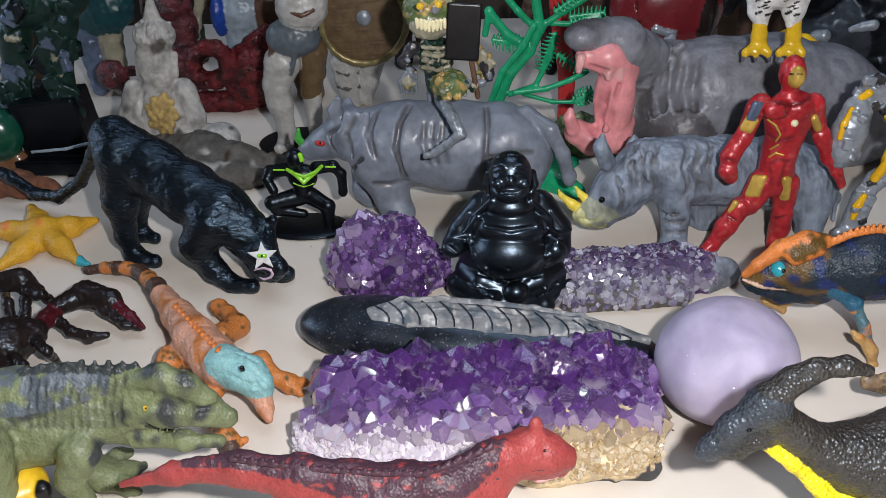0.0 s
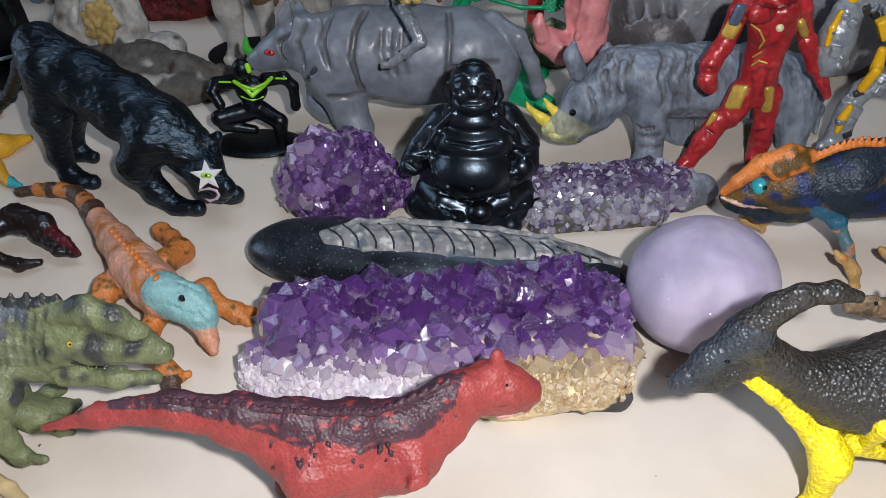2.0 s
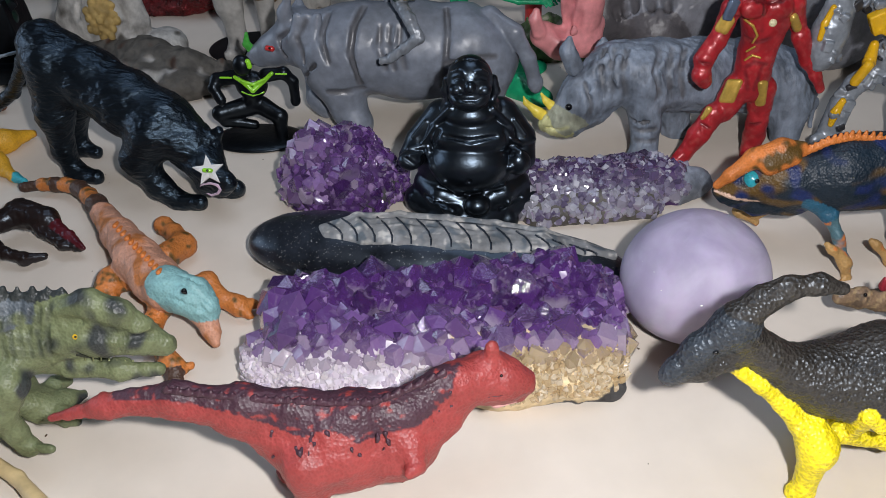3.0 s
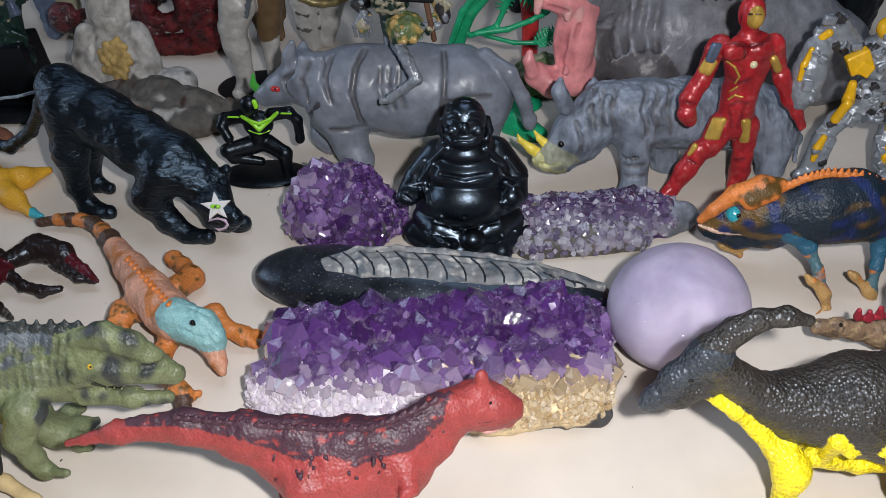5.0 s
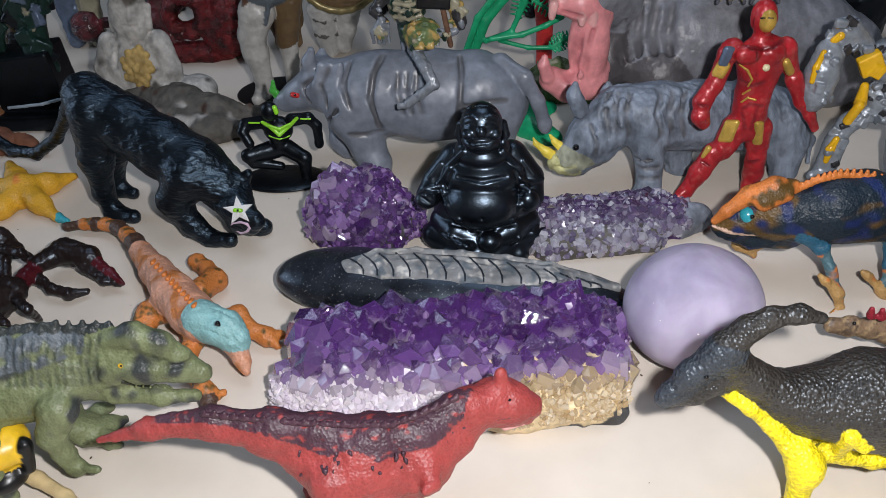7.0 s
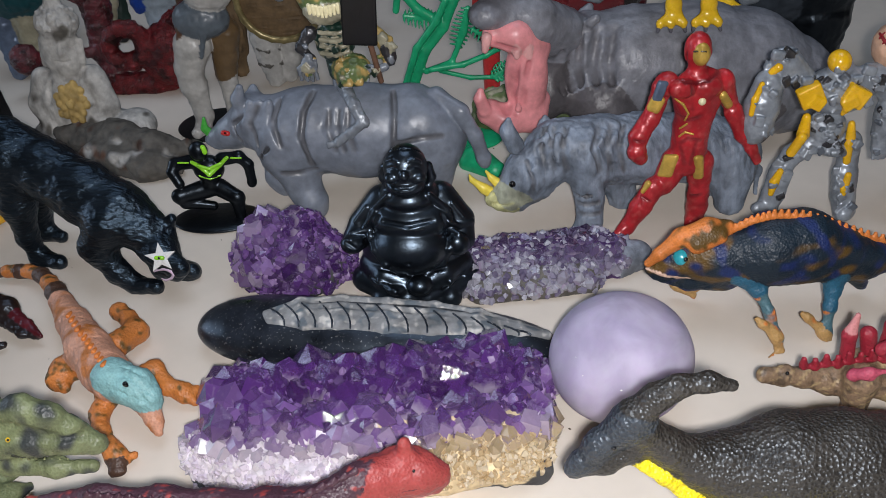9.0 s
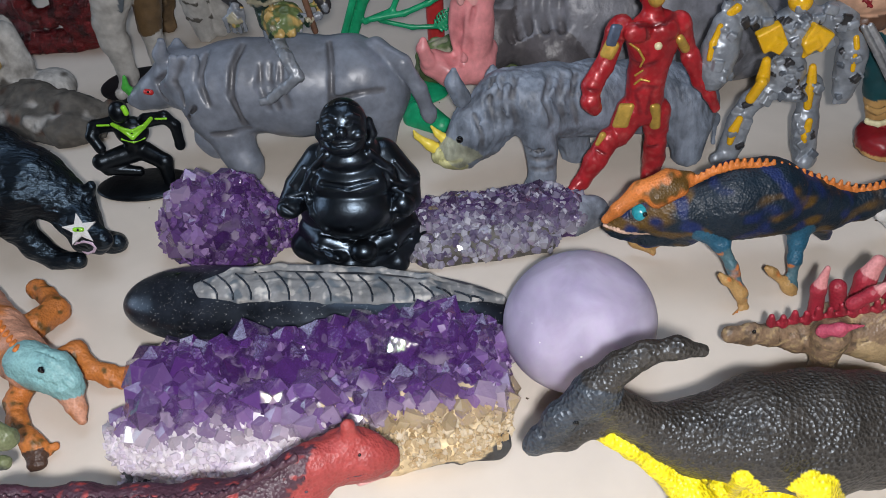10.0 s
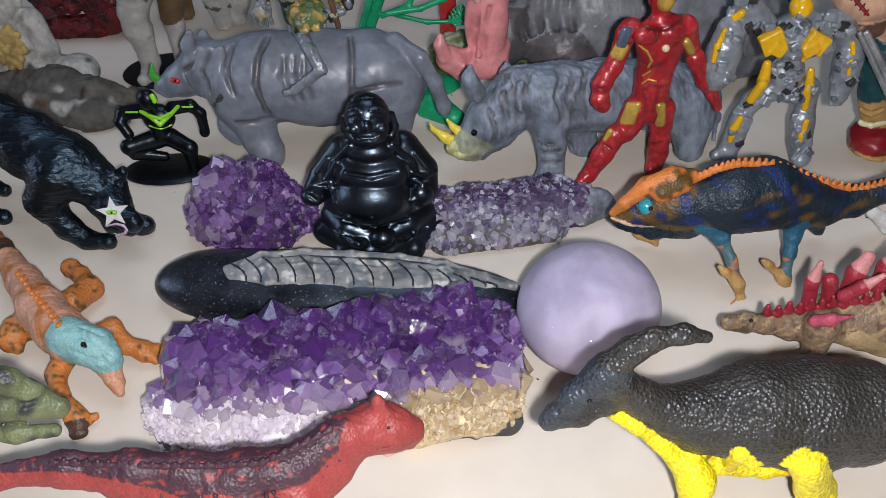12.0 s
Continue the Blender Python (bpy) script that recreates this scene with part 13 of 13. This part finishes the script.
def blue_grey_figure():
    b = Figure(1.2, 3)
    b.ball(-3.0, 0.0, 62.2, 23.1, 16.0, 19.3, "darkteal", turn=0)
    b.limb(-16.3, 0.0, 47.0, -16.3, 0.0, 5.0, 9.4, 6.2, "steel")
    b.limb(-0.6, 0.0, 46.7, -0.6, 0.0, 4.4, 8.6, 5.5, "bone")
    b.ball(2.6, 0.0, 95.5, 18.7, 18.0, 22.4, "darkgreen", turn=0)
    b.rough(0.9, 8, 3)
    ob = thing("action_figure", b.skin("action_figure", satin), (-0.2173, 0.2183, 0.0000), (0.956, 0.802, 0.974), "far dark blue and grey action figure", "action figure")
    return ob


blue_grey_figure()


def maroon_toy():
    b = Figure(1.2, 3)
    b.ball(-20.7, 0.0, 64.1, 35.5, 24.0, 30.2, "maroonbright", turn=0)
    b.limb(-40.4, 0.0, 46.6, -40.4, 0.0, 6.9, 10.8, 8.7, "maroon")
    b.limb(2.8, 0.0, 45.7, 2.8, 0.0, 6.9, 10.8, 8.7, "maroon")
    b.ball(-0.1, -4.0, 61.1, 10.6, 18.0, 21.2, "umberblack", turn=0)
    b.limb(-29.8, -22.5, 56.9, -19.2, -22.6, 54.0, 2.4, 2.8, "silver", melt=0.5)
    b.limb(-42.4, -17.8, 72.4, -37.3, -18.9, 51.9, 0.9, 0.9, "maroon", melt=0.6, cut=True)
    ob = thing("toy_vehicle", b.skin("toy_vehicle", gloss), (0.1537, 0.1885, 0.0000), (0.946, 0.812, 0.976), "shiny dark red toy body behind the hippopotamus", "toy")
    return ob


maroon_toy()


def black_toy():
    b = Figure(1.3, 3)
    b.ball(-53.5, 0.0, 53.8, 28.1, 26.0, 24.6, "charblue", turn=0)
    b.ball(-28.9, 0.0, 67.1, 31.2, 30.0, 38.1, "black", turn=0)
    b.limb(-67.1, -4.0, 44.6, -67.1, -4.0, 8.5, 14.1, 10.6, "black")
    b.limb(-26.1, -4.0, 32.9, -26.1, -4.0, 14.2, 21.3, 17.8, "black")
    b.ball(-76.2, 0.0, 81.7, 20.5, 24.0, 24.0, "black", turn=0)
    b.rough(0.8, 12, 3)
    ob = thing("monster_figurine", b.skin("monster_figurine", gloss_black), (0.2866, 0.1813, 0.0000), (0.941, 0.814, 0.975), "large black dragon-like figurine with silver studs", "figurine")
    b = Figure(0.6, 1)
    b.limb(-73.9, -19.0, 51.8, -70.3, -22.0, 53.3, 4.4, 4.1, "silver", melt=0.5)
    piece("stud", b.skin("stud", metal_paint, False), ob, "silver stud")
    b = Figure(0.6, 1)
    b.limb(-56.8, -27.3, 58.6, -50.3, -26.8, 60.0, 2.0, 3.0, "silver", melt=0.5)
    b.limb(-50.3, -26.8, 60.0, -44.4, -27.8, 61.1, 3.0, 3.3, "silver", melt=0.5)
    piece("stud", b.skin("stud", metal_paint, False), ob, "silver spike")
    return ob


black_toy()


def yellow_strip():
    b = Figure(0.6, 1)
    b.limb(-21.0, 0.0, 61.8, -10.7, 0.0, 68.7, 3.4, 3.3, "lemonwarm")
    b.limb(-10.7, 0.0, 68.7, 0.4, 0.0, 66.0, 3.3, 3.4, "lemonwarm")
    b.limb(0.4, 0.0, 66.0, 10.6, 0.0, 60.2, 3.4, 2.8, "lemonwarm")
    b.limb(10.6, 0.0, 60.2, 18.6, 0.0, 57.9, 2.8, 1.8, "lemonwarm")
    b.limb(18.6, 0.0, 57.9, 23.8, 0.0, 59.3, 1.8, 0.9, "lemonwarm")
    ob = thing("ribbon", b.skin("ribbon", satin, flat_base=False), (0.1931, 0.1178, 0.0000), (0.970, 0.857, 1.004), "curved yellow plastic strip draped over the hippopotamus", "ribbon")
    return ob


yellow_strip()


def stitched_barbarian():
    b = Figure(0.8, 2)
    b.ball(-26.6, 0.0, 77.1, 13.7, 15.0, 11.3, "skin", turn=0)
    b.ball(-6.4, 6.0, 64.9, 12.3, 14.0, 14.7, "skin", turn=0)
    b.ball(-22.9, 0.0, 99.2, 10.3, 14.0, 12.5, "skin", turn=0)
    b.limb(-27.5, -6.0, 64.7, -22.9, -6.0, 65.6, 5.7, 5.2, "leather")
    b.ball(-10.4, 4.0, 47.7, 12.0, 12.0, 10.0, "darkteal", turn=0)
    b.limb(-12.8, 0.0, 44.2, -11.1, 0.0, 33.1, 7.0, 6.1, "darkteal")
    b.limb(-11.1, 0.0, 33.1, -8.6, 0.0, 25.9, 6.1, 5.1, "darkteal")
    b.limb(11.3, 6.0, 39.9, 16.1, 6.0, 28.3, 7.2, 6.2, "darkteal")
    b.limb(16.1, 6.0, 28.3, 22.5, 6.0, 7.1, 6.2, 5.4, "darkteal")
    b.limb(-9.4, 0.0, 26.8, -5.0, 0.0, 15.5, 6.2, 6.3, "tan")
    b.limb(18.3, 6.0, 16.5, 24.0, 6.0, -2.2, 6.4, 7.1, "leather")
    b.ball(-6.9, -5.0, 10.1, 9.4, 13.0, 6.3, "blood", turn=0)
    b.ball(-5.7, -5.0, 5.8, 10.0, 14.0, 2.4, "tan", turn=0)
    b.limb(-19.3, -11.0, 28.6, -14.1, -12.0, 26.5, 1.2, 1.3, "tan", melt=0.5)
    b.limb(-14.1, -12.0, 26.5, -8.8, -11.0, 27.9, 1.3, 1.3, "tan", melt=0.5)
    b.limb(-17.7, -11.0, 22.3, -13.2, -13.0, 21.3, 1.3, 1.3, "cream", melt=0.5)
    b.limb(-13.2, -13.0, 21.3, -7.0, -11.0, 21.5, 1.3, 1.3, "cream", melt=0.5)
    b.rough(0.4, 8, 3)
    ob = thing("action_figure", b.skin("action_figure", satin), (0.2698, 0.0300, 0.0000), (0.998, 0.913, 1.039), "flesh-coloured stitched action figure with sword and red boots", "action figure")
    b = Figure(0.5, 0.5)
    b.limb(-38.4, 2.0, 82.6, -38.6, -2.5, 82.3, 0.7, 0.7, "blood", melt=0.3)
    b.limb(-37.6, -0.3, 83.9, -39.3, -0.4, 81.4, 0.5, 0.5, "blood", melt=0.3)
    b.limb(-38.9, -3.1, 82.4, -38.0, -5.9, 81.5, 0.7, 0.7, "blood", melt=0.3)
    b.limb(-37.5, -4.3, 83.2, -39.0, -4.3, 80.7, 0.5, 0.5, "blood", melt=0.3)
    b.limb(-38.4, -6.5, 81.6, -37.1, -8.5, 80.4, 0.7, 0.7, "blood", melt=0.3)
    b.limb(-36.8, -7.3, 82.3, -38.2, -7.2, 79.7, 0.5, 0.5, "blood", melt=0.3)
    b.limb(-37.5, -9.2, 80.5, -35.9, -10.7, 79.1, 0.7, 0.7, "blood", melt=0.3)
    b.limb(-35.8, -9.8, 81.1, -37.1, -9.5, 78.5, 0.5, 0.5, "blood", melt=0.3)
    b.limb(-36.3, -11.3, 79.2, -34.4, -12.3, 77.6, 0.7, 0.7, "blood", melt=0.3)
    b.limb(-34.5, -11.7, 79.7, -35.7, -11.2, 77.0, 0.5, 0.5, "blood", melt=0.3)
    b.limb(-34.8, -12.9, 77.7, -32.6, -13.4, 75.9, 0.7, 0.7, "blood", melt=0.3)
    b.limb(-32.9, -13.2, 78.2, -33.9, -12.4, 75.3, 0.5, 0.5, "blood", melt=0.3)
    b.limb(-33.0, -14.0, 76.0, -30.4, -13.8, 73.8, 0.7, 0.7, "blood", melt=0.3)
    b.limb(-31.1, -14.2, 76.4, -31.8, -13.0, 73.4, 0.5, 0.5, "blood", melt=0.3)
    piece("stitch", b.skin("stitch", matte, False), ob, "dark red stitches")
    b = Figure(0.5, 0.5)
    b.limb(-32.5, -16.0, 66.6, -24.4, -17.0, 55.3, 1.2, 1.4, "blade")
    b.limb(-24.4, -17.0, 55.3, -11.0, -18.0, 36.5, 1.4, 1.5, "blade")
    b.limb(-11.0, -18.0, 36.5, -0.4, -18.0, 22.0, 1.5, 1.2, "blade")
    b.limb(-29.8, -16.0, 67.2, -20.7, -17.0, 55.1, 1.2, 1.4, "blade")
    b.limb(-20.7, -17.0, 55.1, -8.4, -18.0, 37.7, 1.4, 1.5, "blade")
    piece("sword", b.skin("sword", metal_paint, False), ob, "grey sword blade")
    return ob


stitched_barbarian()


def white_horned_toy():
    b = Figure(0.7, 2)
    b.limb(-27.9, -4.0, 21.2, -22.5, -4.0, 13.2, 1.6, 2.2, "white")
    b.limb(-22.5, -4.0, 13.2, -12.1, -2.0, 4.8, 2.2, 4.1, "white")
    b.limb(-12.1, -2.0, 4.8, -0.9, 0.0, 2.9, 4.1, 7.0, "white")
    b.limb(-1.3, 0.0, 4.4, 21.1, 0.0, 9.4, 9.2, 13.8, "white")
    b.limb(3.2, -6.0, 9.5, 3.2, -6.0, 3.3, 6.8, 4.1, "white")
    b.limb(22.7, -6.0, 7.8, 22.7, -6.0, 3.3, 6.8, 4.1, "white")
    b.limb(16.3, 10.0, -2.7, 16.3, 10.0, 3.5, 7.2, 4.3, "white")
    b.limb(37.0, 10.0, -4.5, 37.0, 10.0, 3.5, 7.2, 4.3, "white")
    ob = thing("toy_animal", b.skin("toy_animal", gloss), (0.2615, -0.0288, 0.0000), (1.020, 0.953, 1.065), "glossy white horned toy animal at the table edge", "toy animal")
    return ob


white_horned_toy()


def yellow_black_toy():
    b = Figure(0.8, 2)
    b.ball(5.4, 0.0, 19.5, 8.9, 9.0, 6.5, "lemonwarm", turn=0)
    b.ball(5.7, -2.0, 10.6, 6.9, 9.0, 4.5, "black", turn=0)
    b.limb(14.5, -2.0, 21.3, 13.7, -3.0, 12.7, 2.4, 1.7, "black")
    b.ball(-8.2, 0.0, 12.6, 10.4, 12.0, 8.7, "black", turn=0)
    ob = thing("toy_animal", b.skin("toy_animal", satin), (-0.1292, -0.1484, 0.0000), (1.087, 1.046, 1.138), "small yellow and black rounded toy animal", "toy animal")
    return ob


yellow_black_toy()


def pale_tail():
    b = Figure(0.6, 1.5)
    b.limb(-18.9, 10.0, 10.0, -5.5, 3.1, 9.0, 3.6, 2.6, "creamtan")
    b.limb(-5.5, 3.1, 9.0, 3.7, 0.5, 7.0, 2.6, 2.3, "creamtan")
    b.limb(3.7, 0.5, 7.0, 14.3, -5.5, 6.0, 2.3, 2.0, "creamtan")
    b.limb(14.3, -5.5, 6.0, 27.4, -17.9, 7.0, 2.0, 2.6, "creamtan")
    b.limb(27.4, -17.9, 7.0, 33.5, -28.9, 10.0, 2.6, 3.7, "creamtan")
    ob = thing("toy_animal", b.skin("toy_animal", satin), (-0.1182, -0.1514, 0.0000), (1.088, 1.048, 1.140), "cream tapering tail of a toy animal", "toy animal")
    return ob


pale_tail()


def back_soldier():
    b = Figure(1.4, 4)
    b.limb(-9, 0, 3, -8, 0, 36, 6, 8, "umber")
    b.limb(9, -3, 3, 8, 0, 36, 6, 8, "umber")
    b.ball(0, 0, 56, 20, 13, 24, "darkgreen")
    b.limb(-20, 0, 70, -26, -4, 40, 7, 5, "darkgreen")
    b.limb(20, 0, 70, 25, -6, 42, 7, 5, "darkgreen")
    b.ball(0, -2, 90, 10, 11, 13, "umber")
    b.limb(-9, -4, 3, -9, -12, 3, 6, 4, "black")
    b.limb(9, -6, 3, 9, -14, 3, 6, 4, "black")
    b.rough(1.0, 9, 12)
    ob = thing("action_figure", b.skin("action_figure", matte), (-0.0229, 0.2664, 0.0000), (0.927, 0.768, 0.950), "far dark green soldier action figure", "action figure", "back row figures")
    return ob


back_soldier()


def back_brute():
    b = Figure(1.4, 4)
    b.limb(-9, 0, 3, -8, 0, 36, 6, 8, "maroon")
    b.limb(9, -3, 3, 8, 0, 36, 6, 8, "maroon")
    b.ball(0, 0, 56, 20, 13, 24, "umber")
    b.limb(-20, 0, 70, -26, -4, 40, 7, 5, "umber")
    b.limb(20, 0, 70, 25, -6, 42, 7, 5, "umber")
    b.ball(0, -2, 90, 10, 11, 13, "maroon")
    b.limb(-9, -4, 3, -9, -12, 3, 6, 4, "black")
    b.limb(9, -6, 3, 9, -14, 3, 6, 4, "black")
    b.rough(1.0, 9, 10)
    ob = thing("action_figure", b.skin("action_figure", matte), (0.0795, 0.2515, 0.0000), (0.927, 0.775, 0.953), "far dark brown bulky action figure", "action figure", "back row figures")
    return ob


back_brute()


def back_knight():
    b = Figure(1.4, 4)
    b.limb(-9, 0, 3, -8, 0, 36, 6, 8, "umber")
    b.limb(9, -3, 3, 8, 0, 36, 6, 8, "umber")
    b.ball(0, 0, 56, 20, 13, 24, "iron")
    b.limb(-20, 0, 70, -26, -4, 40, 7, 5, "iron")
    b.limb(20, 0, 70, 25, -6, 42, 7, 5, "iron")
    b.ball(0, -2, 90, 10, 11, 13, "umber")
    b.limb(-9, -4, 3, -9, -12, 3, 6, 4, "black")
    b.limb(9, -6, 3, 9, -14, 3, 6, 4, "black")
    b.rough(1.0, 9, 11)
    ob = thing("action_figure", b.skin("action_figure", matte), (0.2126, 0.2599, 0.0000), (0.916, 0.767, 0.946), "far dark grey knight action figure", "action figure", "back row figures")
    return ob


back_knight()


def back_hunter():
    b = Figure(1.4, 4)
    b.limb(-9, 0, 3, -8, 0, 36, 6, 8, "bark")
    b.limb(9, -3, 3, 8, 0, 36, 6, 8, "bark")
    b.ball(0, 0, 56, 20, 13, 24, "darkteal")
    b.limb(-20, 0, 70, -26, -4, 40, 7, 5, "darkteal")
    b.limb(20, 0, 70, 25, -6, 42, 7, 5, "darkteal")
    b.ball(0, -2, 90, 10, 11, 13, "bark")
    b.limb(-9, -4, 3, -9, -12, 3, 6, 4, "black")
    b.limb(9, -6, 3, 9, -14, 3, 6, 4, "black")
    b.rough(1.0, 9, 11)
    ob = thing("action_figure", b.skin("action_figure", matte), (-0.2876, 0.2338, 0.0000), (0.954, 0.794, 0.970), "far dark teal action figure", "action figure", "back row figures")
    return ob


back_hunter()


def back_ranger():
    b = Figure(1.4, 4)
    b.limb(-9, 0, 3, -8, 0, 36, 6, 8, "darkgreen")
    b.limb(9, -3, 3, 8, 0, 36, 6, 8, "darkgreen")
    b.ball(0, 0, 56, 20, 13, 24, "umber")
    b.limb(-20, 0, 70, -26, -4, 40, 7, 5, "umber")
    b.limb(20, 0, 70, 25, -6, 42, 7, 5, "umber")
    b.ball(0, -2, 90, 10, 11, 13, "darkgreen")
    b.limb(-9, -4, 3, -9, -12, 3, 6, 4, "black")
    b.limb(9, -6, 3, 9, -14, 3, 6, 4, "black")
    b.rough(1.0, 9, 11)
    ob = thing("action_figure", b.skin("action_figure", matte), (-0.1897, 0.2809, 0.0000), (0.931, 0.763, 0.948), "far dark brown and green action figure", "action figure", "back row figures")
    return ob


back_ranger()


def red_rod():
    b = Figure(0.9, 2)
    b.limb(-7.1, 0.0, 84.3, -2.7, 0.0, 57.6, 4.6, 5.1, "red")
    b.limb(-2.7, 0.0, 57.6, 1.9, 0.0, 33.0, 5.1, 5.2, "red")
    b.limb(1.9, 0.0, 33.0, 1.9, 0.0, 3.9, 5.2, 4.9, "red")
    ob = thing("toy_part", b.skin("toy_part", satin), (0.0725, 0.1590, 0.0000), (0.961, 0.833, 0.990), "red plastic rod standing behind the palm", "toy")
    return ob


red_rod()


def wooden_box():
    b = Figure(1.5, 1)
    b.slab(10, 20, 22, 60, 22, 22, "woodbrown", soft=2)
    ob = thing("box", b.skin("box", matte), (0.1945, 0.3050, 0.0000), (0.901, 0.739, 0.928), "plain brown wooden box far behind the toys", "box")
    return ob


wooden_box()
